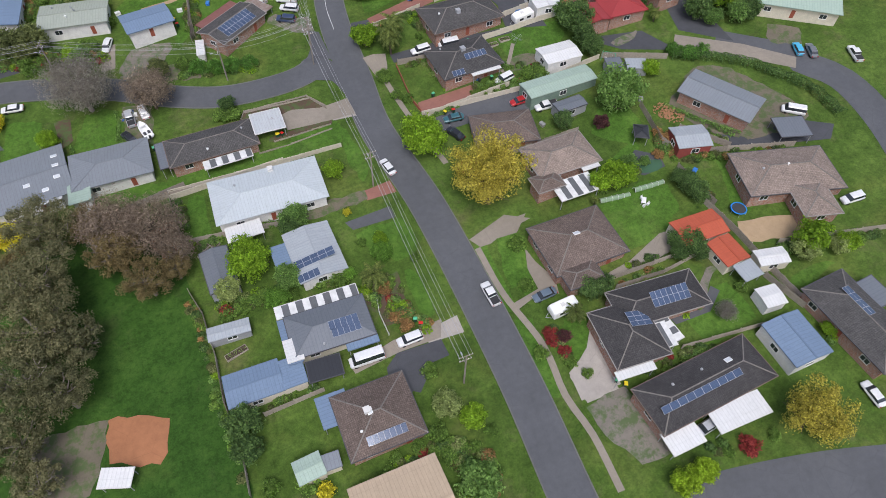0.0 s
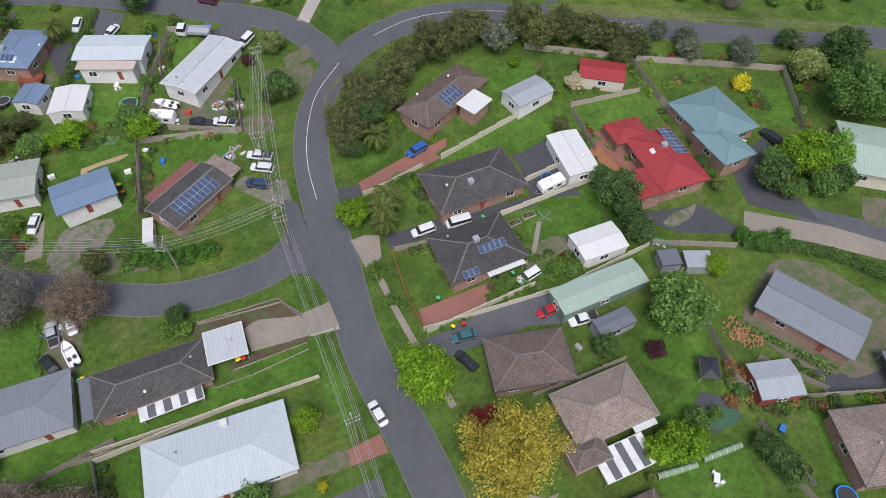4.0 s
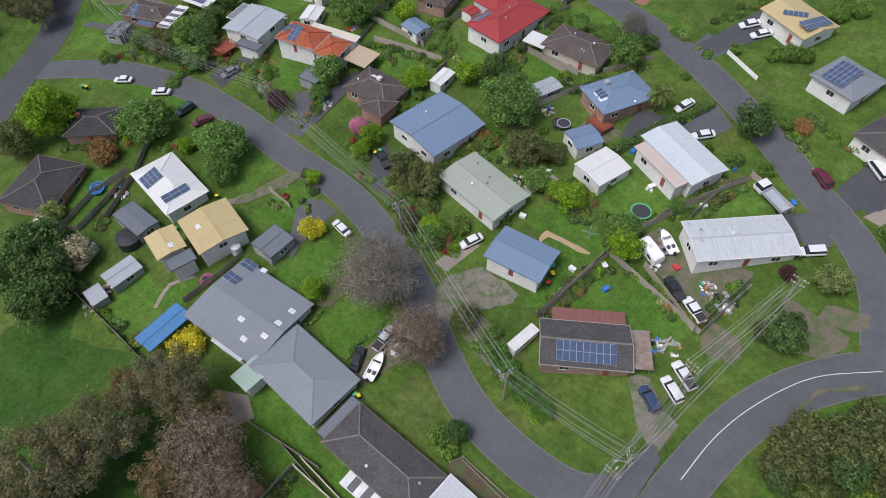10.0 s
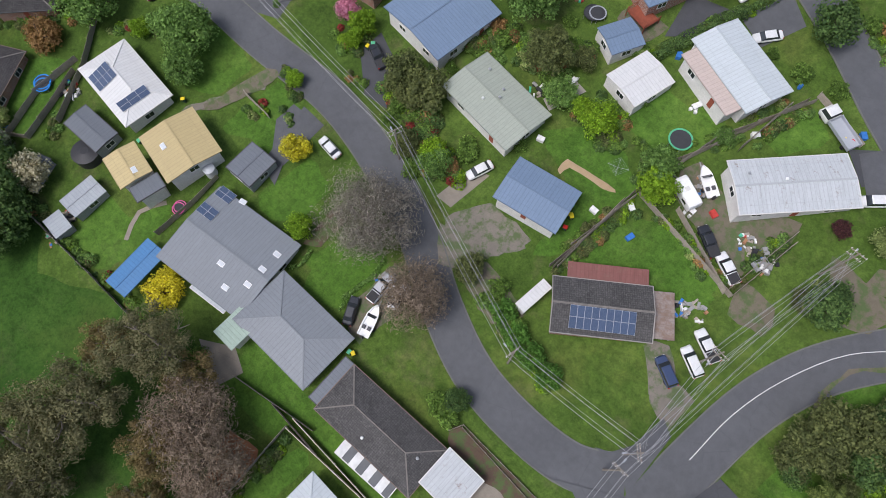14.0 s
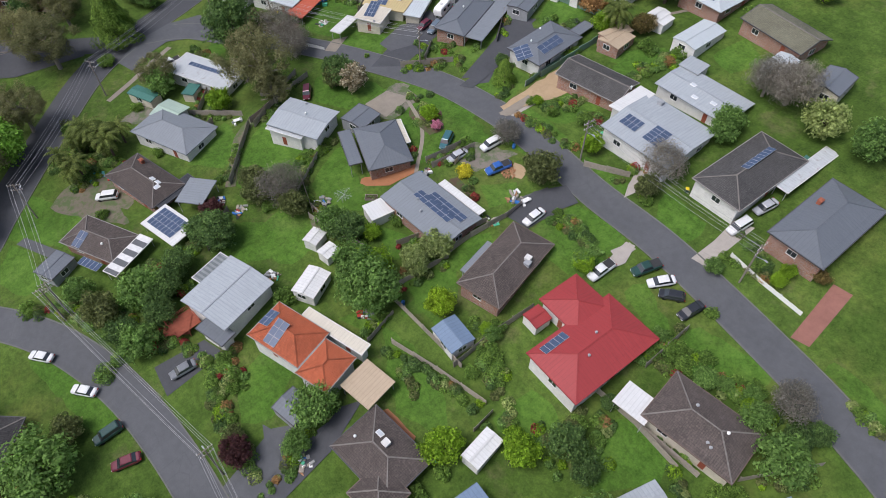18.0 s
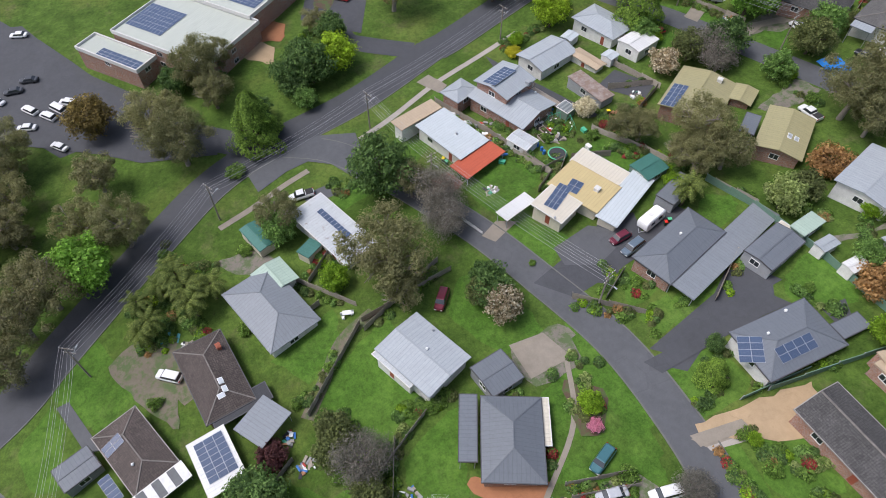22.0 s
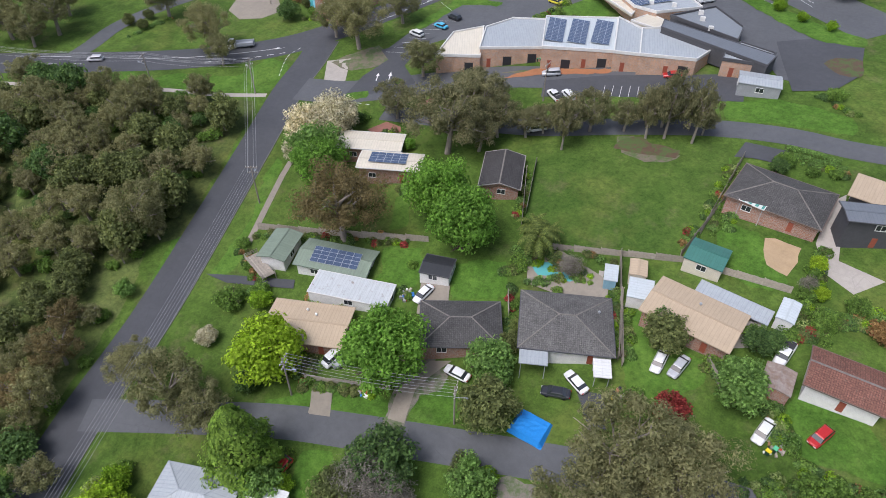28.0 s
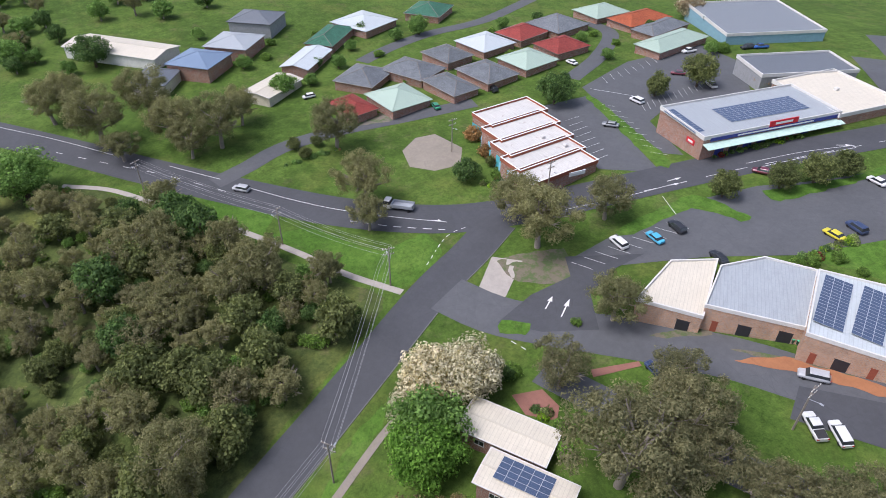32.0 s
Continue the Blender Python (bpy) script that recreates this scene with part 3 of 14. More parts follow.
pave("dark asphalt car park beside the oval", [(-239.1, 200.1), (-226.7, 213.1), (-253.5, 223.8), (-271.2, 212.4)], "asphalt_dark")
pave("asphalt shop car park", [(-251.8, 378.3), (-251.3, 392.5), (-249.9, 410.9), (-242.4, 430.9), (-234.6, 442.9), (-223, 467.9), (-207.3, 446), (-214.2, 430.8), (-222, 414.7), (-233.9, 401.1), (-243.4, 387.2)], "asphalt")
pave("worn asphalt car park beside the shops", [(-309.6, 420.5), (-304.2, 440.4), (-266.4, 423), (-261, 420.6), (-272.1, 411.1)], "asphalt")
pave("asphalt car park of the supermarket", [(-309.8, 443.7), (-315, 470), (-309.9, 502), (-290.9, 496.6), (-273.5, 476.1), (-283.4, 450.5), (-280.7, 440), (-262.6, 431.1), (-269.2, 426.3)], "asphalt")
pave("asphalt forecourt of the shops", [(-206.1, 455), (-181.5, 433.5), (-153.6, 409), (-154, 430.2), (-175.9, 453.9)], "asphalt")
pave("broken pale concrete island", [(-253.7, 356.4), (-263.4, 370), (-258, 373.8), (-252.1, 364.3)], "concrete")
pave("bare earth under the gum trees", [(-261.9, 370.2), (-255, 383), (-246.5, 376.3), (-253.4, 369)], "dirt")
pave("pale concrete driveway beside the black-tiled house", [(39.3, 35.4), (46.4, 40.3), (45.4, 35.9), (45.8, 30.1), (39.8, 30.2)], "concrete")
pave("grey gravel forecourt", [(39.4, 29.5), (46.8, 30.3), (48, 18), (42.9, 18.1), (39.7, 24.5)], "gravel")
pave("worn concrete driveway under the golden tree", [(39, 69), (47.7, 69.2), (44.1, 65.7), (39.5, 66)], "concrete_old")
pave("dark asphalt driveway", [(12.8, 48.6), (21.5, 49.3), (15.2, 42.6), (12.8, 44.2)], "asphalt_dark")
pave("pale concrete driveway crossing the verge", [(19.2, 52.9), (26.4, 53.7), (26.3, 50.1), (19.8, 50.5)], "concrete")
pave("red brick paved crossover", [(19.4, 87.1), (25.7, 87.7), (26, 84.4), (19.8, 84.6)], "paver_red")
pave("bare earth driveway", [(7, 87.4), (20, 87.2), (20.4, 84.8), (7.3, 84.5)], "dirt")
pave("grey asphalt driveway", [(13.9, 81.1), (23.5, 81.5), (23.6, 78.5), (14.9, 78.8)], "asphalt")
pave("pale concrete crossover", [(19.1, 110.9), (24.6, 111.8), (24.9, 107.6), (19.8, 108.1)], "concrete")
pave("black asphalt yard behind the house", [(69.1, 130.7), (76.4, 131.9), (76.2, 120.5), (79.2, 119), (67.2, 120.5)], "asphalt_dark")
pave("black asphalt driveway", [(38.2, 122.7), (48.2, 122.5), (68.5, 120.2), (67.9, 118), (38.2, 119.8)], "asphalt_dark")
pave("red paved forecourt behind the fence", [(38.8, 105.9), (52.4, 106.2), (52.3, 102.5), (38.7, 101.5)], "paver_red")
pave("grey driveway along the fence", [(37.3, 100.2), (61.9, 100.6), (63.2, 95.6), (37.6, 95.8)], "asphalt")
pave("reddish gravel driveway", [(37.4, 134.5), (53.6, 138.3), (54.7, 136), (38.7, 132.9)], "paver_red")
pave("orange paved courtyard", [(86.3, 128.5), (90.4, 124.9), (89.4, 119.5), (86.2, 118.4), (82.1, 124.3)], "clay")
pave("dark asphalt driveway of the red house", [(82.3, 109.2), (96.2, 105.9), (100.5, 96.8), (88.8, 102.2)], "asphalt_dark")
pave("dark asphalt driveway of the teal house", [(106.3, 112.2), (117.4, 115.4), (113.8, 104.5), (113.9, 94), (104.3, 102.4)], "asphalt_dark")
pave("old concrete driveway in the court", [(102.7, 101.5), (115.2, 92.3), (123.7, 83.7), (121.3, 80.8), (109.3, 91.3), (99.9, 97.8)], "concrete_old")
pave("bare sandy yard", [(83.9, 50.6), (95.3, 47.7), (95.6, 43.1), (82.5, 46.1)], "sand")
patch("park_bed", "orange bark play area in the park", [(-33.7, 58.1), (-24.6, 54.4), (-26.9, 47.4), (-34.5, 50.6)], "clay", 0.0624)
patch("park_bed", "bare earth below the park trees", [(-45.6, 58.5), (-34.2, 57.5), (-37.9, 46.4), (-46, 49.6)], "dirt", 0.0628)
pave("old concrete driveway strip", [(-25.4, 141.1), (-24.2, 148.8), (-21.2, 149.3), (-22.3, 141.2)], "concrete_old")
pave("grey gravel forecourt", [(-21.6, 139.1), (-15.4, 144.5), (-8.7, 143.9), (-17.3, 135.8)], "gravel")
pave("orange bark bed at the park edge", [(-20.5, 85.7), (-23, 93.2), (-17.7, 94.4), (-16.4, 88.4)], "clay")
pave("grey gravel parking strip", [(13.8, 144), (16.6, 146.7), (22.1, 141.3), (20.2, 138.5)], "gravel")
pave("sandy curved garden path", [(-13.8, 157.3), (-13.3, 159.5), (-4.6, 160.4), (-4.8, 159.6), (-12.4, 158.6), (-12.8, 156.8)], "sand")
pave("dark asphalt driveway", [(17.8, 187.9), (22.9, 191.6), (26.2, 186.8), (22.7, 184)], "asphalt_dark")
pave("grey asphalt driveway", [(-51.9, 127.3), (-53.7, 138), (-48.5, 137.8), (-48.5, 128.2)], "asphalt")
pave("grey asphalt driveway", [(-76.2, 144.4), (-69.8, 146.9), (-73.4, 161.5), (-75, 165.2), (-75.3, 161.1), (-74.8, 154)], "asphalt")
pave("grey asphalt driveway", [(-77.8, 145), (-80.4, 155.7), (-78.8, 158.2), (-74.4, 154.4), (-73.8, 146.3)], "asphalt")
pave("dark asphalt driveway with parked pickup", [(-53.7, 151.8), (-53.4, 156.8), (-47.2, 154.2), (-42.4, 146.9), (-47.3, 146.4)], "asphalt_dark")
pave("pale concrete driveway", [(-54.8, 224.4), (-55.2, 235.5), (-51.8, 236.4), (-52.6, 224.6)], "concrete")
pave("red brick paved driveway", [(-36.3, 222.8), (-37, 235.2), (-33.9, 235.4), (-33.5, 223.3)], "paver_red")
pave("grey asphalt driveway", [(-8.2, 196.5), (-4.6, 205.1), (0.7, 201.4), (-2.5, 194.1)], "asphalt")
pave("broken concrete yard", [(-23.6, 165.1), (-21.6, 171.1), (-19, 170.6), (-21.4, 164.1)], "concrete")
pave("worn gravel path", [(-69.9, 124.1), (-63.1, 135.9), (-61.6, 135.9), (-69, 123.5)], "gravel")
pave("dark asphalt driveway with a parked sedan", [(-103.5, 146.4), (-102.1, 155.3), (-97.5, 156.6), (-97.1, 145.7)], "asphalt_dark")
pave("gravel driveway", [(-126.1, 210.2), (-129.1, 219.1), (-121.5, 219.7), (-121, 210.7)], "gravel")
pave("gravel parking spot between gardens", [(-103.9, 213), (-102.8, 218.3), (-94, 221.5), (-96.6, 212.8)], "gravel")
pave("concrete crossover", [(-66, 216.4), (-64.8, 220), (-63.1, 219.6), (-63.8, 215.8)], "concrete")
pave("pale concrete driveway", [(-55.5, 224.3), (-54.8, 231.9), (-52.6, 231.5), (-53.3, 224.7)], "concrete")
pave("pale concrete driveway", [(-104.6, 228.1), (-105.2, 244.9), (-100.2, 242.8), (-102.2, 228.7)], "concrete")
pave("grey asphalt driveway", [(-86.1, 213.2), (-83.7, 219.5), (-78, 216.5), (-79.7, 210.8)], "asphalt")
pave("gravel driveway", [(-153.5, 152.7), (-151.9, 160.3), (-141.7, 158.6), (-149.6, 152.4)], "gravel")
pave("grey gravel driveway", [(-128.9, 210.1), (-129.7, 218.9), (-127, 220.9), (-123.8, 209.8)], "gravel")
pave("dark asphalt driveway with concrete edges", [(-138.9, 219.1), (-145.3, 236.2), (-136.1, 237), (-133.3, 224)], "asphalt_dark")
pave("dark asphalt driveway sweeping to a garage", [(-116.2, 230.1), (-128.3, 252.3), (-122.1, 255.8), (-120.6, 244.6), (-114, 232.8)], "asphalt_dark")
pave("asphalt driveway", [(-148.8, 137.6), (-149.2, 139.6), (-138.1, 144.7), (-138.8, 142.1)], "asphalt")
pave("old concrete driveway", [(-104.7, 227.2), (-105.4, 245.8), (-101.4, 245.6), (-102.9, 228.4)], "concrete_old")
pave("gravel drive beside the house", [(-167.8, 167.2), (-167.9, 175.2), (-160.8, 179.5), (-160, 174.8)], "gravel")
pave("black asphalt parking yard", [(-145.9, 235.2), (-145.8, 242.6), (-138.9, 241), (-133.4, 230.4), (-135.8, 226.7)], "asphalt_dark")
pave("black asphalt drive", [(-127.8, 249.4), (-122.7, 254.4), (-118.8, 251.9), (-119.1, 239.5), (-118.2, 231.4), (-119.7, 229.8), (-124.4, 244.7)], "asphalt_dark")
pave("stained concrete drive under the carport", [(-155, 219.1), (-153.1, 222.5), (-150.3, 216.9), (-152.7, 215.2)], "concrete_old")
pave("reddish worn driveway", [(-167, 209.4), (-169.9, 215.8), (-166.3, 216.4), (-164.1, 210.9)], "paver_red")
pave("asphalt drive", [(-178.1, 186.3), (-178.8, 192.7), (-175.2, 193.9), (-174.9, 187)], "asphalt")
pave("black asphalt yard", [(-185.2, 261.4), (-176.3, 266.1), (-172.9, 261.4), (-181.8, 255)], "asphalt_dark")
pave("pale gravel drive under the trees", [(-158.8, 279.5), (-163.4, 291.4), (-158.2, 292.7), (-156.6, 282)], "gravel")
pave("bare earth verge", [(-129.5, 298.3), (-125, 305.2), (-124, 301.4), (-125.4, 293.9)], "dirt")
pave("gravel drive", [(-187, 301.9), (-182.6, 304.8), (-180.1, 291.3), (-182.7, 289.2)], "gravel")
pave("concrete crossover", [(-197.6, 289.4), (-194.4, 291.1), (-191.5, 286.9), (-194.8, 285.6)], "concrete_old")
pave("dark asphalt shared driveway", [(-204, 237.7), (-172.8, 250.9), (-173.1, 248.3), (-199.5, 237.7)], "asphalt_dark")
pave("grey gravel drive under the trees", [(-182.7, 291.4), (-183.7, 300.5), (-179.3, 304.1), (-178.4, 299.7), (-180.9, 296.9), (-180.5, 292.2)], "gravel")
pave("pale concrete drive", [(-134.7, 353.4), (-124.7, 351.2), (-128.5, 346.3), (-133.8, 349.2)], "concrete")
pave("curved sandy garden bed", [(-144.4, 353.3), (-138, 353.3), (-138.3, 345.9), (-141.8, 347)], "sand")
pave("dark asphalt driveway", [(-159.8, 309.7), (-155.5, 310.9), (-153.1, 305.6), (-155.6, 304.8)], "asphalt_dark")
pave("round paved plaza in the small park", [(-314, 380.3), (-317.5, 386.9), (-315.6, 392.3), (-304.3, 393.2), (-297.6, 387.6), (-299.7, 381), (-305.8, 377.3)], "concrete_old")
patch("island", "grassed car park island", [(-252, 394.1), (-249.9, 417.6), (-236, 419.1), (-236.7, 416.2), (-246.6, 413.3), (-248.7, 396.6)], "lawn", 0.1)
patch("island", "planted car park island", [(-240.4, 430.1), (-231.2, 448.5), (-226.9, 465.5), (-225, 461.4), (-229.6, 445.4), (-235.5, 428.7)], "lawn", 0.1)
patch("island", "grass strip beside the car park", [(-304.1, 439.3), (-300.7, 440.5), (-262.1, 426.2), (-264.2, 422.4)], "lawn", 0.1)
patch("island", "small grassed traffic island", [(-247.8, 359.3), (-243.2, 362.9), (-241.7, 360.4), (-245.3, 357.2)], "lawn", 0.1)
pave("bare earth strip behind the shops", [(-216.2, 383.4), (-208.6, 389.1), (-199.5, 392.7), (-205.9, 387.9)], "dirt")
pave("bare earth strip behind the shops", [(-227.2, 376.5), (-221.8, 384.9), (-220.1, 384.2), (-224.6, 377.8)], "dirt")
patch("verge", "rough mown grass beside the bushland", [(-297.1, 292), (-279.4, 302.5), (-253, 299.1), (-243.3, 287.2), (-237.4, 272.7), (-231.5, 252.9)], "rough_grass", 0.0392)
patch("woodland_floor", "leaf litter and scrub under the woodland", [(-362.4, 263.5), (-368.8, 289.2), (-351.8, 308.1), (-323.5, 323.9), (-295.2, 334.8), (-268.2, 346.1), (-260.6, 333.9), (-253, 316.4), (-246.8, 302.1), (-279.9, 260.1)], "bush_floor", 0.0394)
patch("verge", "mown vacant grass block", [(-194.7, 361), (-157.5, 376.7), (-155.8, 342.5), (-180.7, 332.8)], "paddock", 0.0852)
patch("park_lawn", "bright green park lawn", [(-75, 96), (-66, 88), (-42, 99), (-28, 94), (-20, 93), (-17.5, 84.3), (-16, 50.9), (-16.1, 34), (-60, 30), (-78, 60)], "park_grass", 0.0398)
pave("worn gravel parking area", [(17.6, 142.6), (23.9, 142.6), (23.8, 137.3), (19.2, 138.3)], "gravel")
pave("worn earth on the verge", [(18.8, 161.3), (24.4, 160.8), (26, 156.5), (19.9, 155.8)], "dirt")
pave("worn earth drive", [(-20.3, 137.7), (-12, 144.6), (-12.2, 138.9), (-16.6, 135.1)], "dirt")
patch("pool", "turquoise garden pool", [(-156.9, 156.2), (-154.7, 159), (-150.9, 157.3), (-153.8, 155.3)], "water", 0.0876)
pave("bare worn earth below the gum trees", [(-190.1, 361.5), (-172.2, 370.9), (-164.6, 370), (-166.7, 366.1), (-178.1, 364), (-184.7, 356.1)], "dirt")
pave("bare earth bank beside the long hedge", [(103.7, 88.9), (108.1, 85.3), (113.7, 74.7), (112.1, 71.6), (108.1, 79.1), (102.8, 86.4)], "mulch")
pave("grey earth path behind the patio", [(66.1, 110.7), (70.1, 108.9), (70.3, 106.7), (59.7, 105.9), (61.1, 108)], "dirt")
pave("brown mulch garden bed with flowers", [(-120, 215), (-116.4, 220.1), (-110.4, 216.7), (-112.9, 213.3)], "mulch")
pave("red paved terrace", [(-112, 196), (-106.9, 206.5), (-104.9, 204.6), (-106.4, 199.1), (-109.6, 195.9)], "clay")
pave("dark asphalt entry to the car park", [(-253, 381), (-247.8, 377.5), (-249.1, 368.2), (-247.7, 358.5), (-240.3, 363.1), (-233.9, 370.9), (-241.7, 376.7), (-243.5, 385.8), (-242.7, 393.2)], "asphalt_dark")
pave("asphalt parking bays behind the shops", [(-201.8, 377.9), (-188.2, 383.8), (-170.2, 389.9), (-159.5, 393.5), (-162.2, 405.5), (-173.4, 400.3), (-191.9, 392.2), (-204.4, 384.5)], "asphalt_dark")
pave("red brick paved path by the hedge", [(-233.2, 349.6), (-230.7, 354.2), (-226.3, 353.9), (-224.6, 351.7), (-228.7, 348.7)], "paver_red")
pave("red brick paved path under the trees", [(-228.4, 363), (-224.3, 370.3), (-223.3, 369.9), (-226.9, 362.2)], "paver_red")
pave("dark paved surround of the garden pool", [(70.6, 70.9), (75.7, 74.7), (79.6, 71.4), (79.1, 68.3), (74, 67.9)], "asphalt_dark")
patch("pool", "green garden pool with dark paving", [(73.5, 70.2), (77.2, 71.1), (79.1, 70), (78.7, 68.5), (75.6, 67.9), (73.1, 69)], "pond", 0.0920)
pave("bare worn yard behind the white house", [(2.4, 172.7), (15.5, 166.1), (18.5, 159.7), (1.9, 165.9)], "dirt")
pave("red brick terrace with tables", [(-192.8, 221.4), (-185.9, 224.1), (-170.3, 229.5), (-170.9, 227.7), (-188.9, 221)], "paver_red")
pave("bare earth yard among raised beds", [(-179.6, 240), (-175.8, 243.2), (-172.3, 240.7), (-175.8, 237.7)], "dirt")
pave("grey gravel path to the lane", [(-125.8, 268.7), (-124.5, 275.9), (-125, 280.1), (-123.8, 280.6), (-123.3, 277.2), (-124.4, 268.5)], "gravel")
pave("dark asphalt pad behind the house", [(-115.1, 257.3), (-115, 261.7), (-111.7, 260.2), (-111.4, 257.4)], "asphalt_dark")
pave("bare earth spot in the lawn", [(-108.7, 274.5), (-109.3, 277.4), (-108.4, 278.2), (-107.6, 276.3)], "dirt")
pave("bare worn yard beside the worn house", [(8.7, 171), (19.4, 173.7), (20.7, 167.6), (13.2, 165.2)], "dirt")
pave("grey gravel forecourt of the blue house", [(-21.7, 138.1), (-13.1, 139.8), (-12.5, 136), (-17.3, 133.2)], "gravel")
pave("old concrete patio beside the grey roof", [(-37.2, 99.1), (-31.9, 102.2), (-28, 100.4), (-29.7, 95.9)], "concrete_old")
pave("brown mulch bed on the front lawn", [(-117.8, 216.8), (-117.2, 218.8), (-111.5, 216.7), (-112.8, 214.2)], "mulch")
pave("brown mulch bed along the house", [(-98.7, 207.4), (-97.9, 209.6), (-89.6, 207.5), (-89.5, 205.6)], "mulch")
pave("sandy patch beside the parked pickup", [(-92.7, 219.7), (-89.8, 220.2), (-88.7, 217.7), (-90.9, 216.7)], "sand")
pave("bare earth yard beside the brown house", [(-155, 156.5), (-146.7, 162.8), (-140.3, 158.3), (-148.3, 153.7)], "dirt")
pave("worn earth under garden trees", [(-111, 184.3), (-104.7, 185.5), (-104.4, 182.3), (-110.1, 182.8)], "dirt")
pave("worn gravelly verge corner", [(26, 172.6), (37, 171.2), (36.2, 165.8), (30.5, 164.3)], "dirt")
pave("worn earth driveway", [(-11.7, 138.5), (-1.8, 136.3), (-4.7, 131.8), (-12.8, 133.5)], "dirt")
pave("sandy spot on the dark driveway", [(87.6, 105.3), (95.4, 106.5), (93.4, 104.4), (88.4, 103.5)], "gravel")
pave("bare clay yard beside the court", [(124.5, 95.6), (130.5, 91.5), (127.5, 86.7), (121.3, 90.1)], "dirt")
pave("asphalt of the highway junction", [(-271.4, 528.5), (-234.3, 546.9), (-216.4, 498.2), (-216.4, 477), (-232, 484), (-244.9, 497.9)], "asphalt")
pave("asphalt forecourt round the shops", [(-186.8, 456.1), (-173.5, 455.1), (-150.9, 431.9), (-147.5, 406.1), (-155.1, 406.1), (-166.9, 423.4), (-178.1, 435.2)], "asphalt")
pave("worn ground beside the slip road", [(-342, 380.1), (-334.5, 391.2), (-331, 387), (-336.9, 375.3)], "gravel")
lawn([(86.2, 137.4), (98.4, 135.4), (100.5, 129.4), (86.6, 130.4)])
lawn([(63.5, 120.3), (79.4, 116.6), (75.6, 108.3), (64.3, 108.8)])
lawn([(3.4, 160.6), (17.1, 156.3), (15.7, 152.6), (5.6, 146.8), (-2.4, 146.7)])
lawn([(-11, 167.4), (-2.2, 162.6), (-3.9, 147.3), (-7.7, 144.2), (-7.5, 158)])
lawn([(62.2, 65.6), (76.7, 64.1), (73, 55.9), (62.2, 57.6)])
lawn([(83.5, 67.6), (89.4, 65.1), (85.4, 54.5), (87.4, 51.8), (89.9, 53.6), (90.6, 66.8)])
lawn([(80.7, 88.9), (80.9, 80.1), (76.2, 76.2), (69.9, 82.4), (74.2, 87.8)])
lawn([(72.5, 152.7), (83, 154), (81.2, 147), (71.4, 143.8)])
lawn([(-9.5, 179.1), (0.1, 177.5), (0.2, 170.3), (-4.7, 170.3), (-9, 173.6)])
lawn([(123.9, 126.8), (129.7, 122.5), (125.2, 113.4), (120.1, 119.2)])
lawn([(-3.3, 144.8), (-0.3, 158.8), (10.5, 161.5), (16.5, 155.2), (8.9, 155.3)])
lawn([(-9.5, 174.1), (-1.8, 181.4), (2.6, 178.1), (-1.8, 170)])
lawn([(-78.4, 138.9), (-67, 137.5), (-67, 129.9), (-73.1, 127.1)])
lawn([(-27.2, 97.4), (-22.3, 105.3), (-18.1, 102.8), (-20.1, 96.4)])
lawn([(-101.9, 103.1), (-98, 111.9), (-89.2, 110.9), (-88.4, 102.2)])
lawn([(-35.1, 118.9), (-24.7, 121.7), (-24, 128), (-27.2, 129.8), (-28.6, 119.9)])
lawn([(-61.9, 130.2), (-54.6, 137.7), (-50.2, 132.3), (-52.6, 127)])
lawn([(-82.3, 179.1), (-70, 180.3), (-61.3, 174.9), (-69, 171.7)])
lawn([(-114.3, 170.3), (-117.3, 181.8), (-106.7, 182.3), (-104.2, 175.2)])
lawn([(-130.9, 180.7), (-133.7, 193.5), (-123.9, 198.2), (-123.3, 189.9)])
lawn([(-122.2, 215.2), (-116.8, 222.9), (-104.4, 222.7), (-104.2, 214.4), (-111, 210.7)])
lawn([(-97, 253.2), (-96.1, 261.3), (-89.4, 259.4), (-90.7, 253.2)])
lawn([(-145.5, 173.3), (-146.7, 182), (-141.3, 184.7), (-135.8, 178)])
lawn([(-99.9, 191.2), (-95, 193.6), (-92.4, 194.2), (-91.5, 188.7)])
lawn([(-93.2, 211.3), (-88.6, 216.5), (-86.3, 212.7), (-87.8, 208.6)])
lawn([(-78.3, 211.7), (-76, 217), (-66.5, 216.8), (-67.1, 211.4)])
lawn([(-127.3, 239.4), (-126.7, 248.5), (-120.9, 242.6), (-119.1, 234.7)])
lawn([(-151.1, 218.7), (-148.5, 228.4), (-140, 222), (-147.2, 218)])
lawn([(-165.8, 244.7), (-158.7, 252.2), (-154.8, 247), (-162.3, 242.5)])
lawn([(-170.3, 226.5), (-164.1, 230.3), (-159.3, 228.6), (-167, 223.8)])
lawn([(-125.1, 263.3), (-117.4, 264.9), (-113.7, 263.4), (-115.7, 256.9), (-120.1, 254.2)])
lawn([(-143.7, 256.6), (-139, 260.3), (-135.1, 251.6), (-141.4, 252.8)])
lawn([(-123.5, 279.8), (-122.1, 297.2), (-117.5, 297.1), (-121.7, 281.9)])
lawn([(-188.6, 318.3), (-182.1, 324.2), (-178.6, 320.8), (-186.5, 316.3)])
lawn([(-193.9, 290.4), (-185, 294), (-182.4, 289.3), (-190.5, 286.9)])
lawn([(-206, 320.5), (-199.4, 323.8), (-195.7, 317.6), (-201.5, 314.7)])
lawn([(-191.5, 322.8), (-182.9, 327), (-179.8, 319.7), (-186.1, 316.5)])
lawn([(-150, 352.2), (-145.7, 354.3), (-137, 342.4), (-144.2, 345.8)])
lawn([(-158.4, 323.7), (-144.5, 323.5), (-144.3, 318), (-154.2, 316.1)])
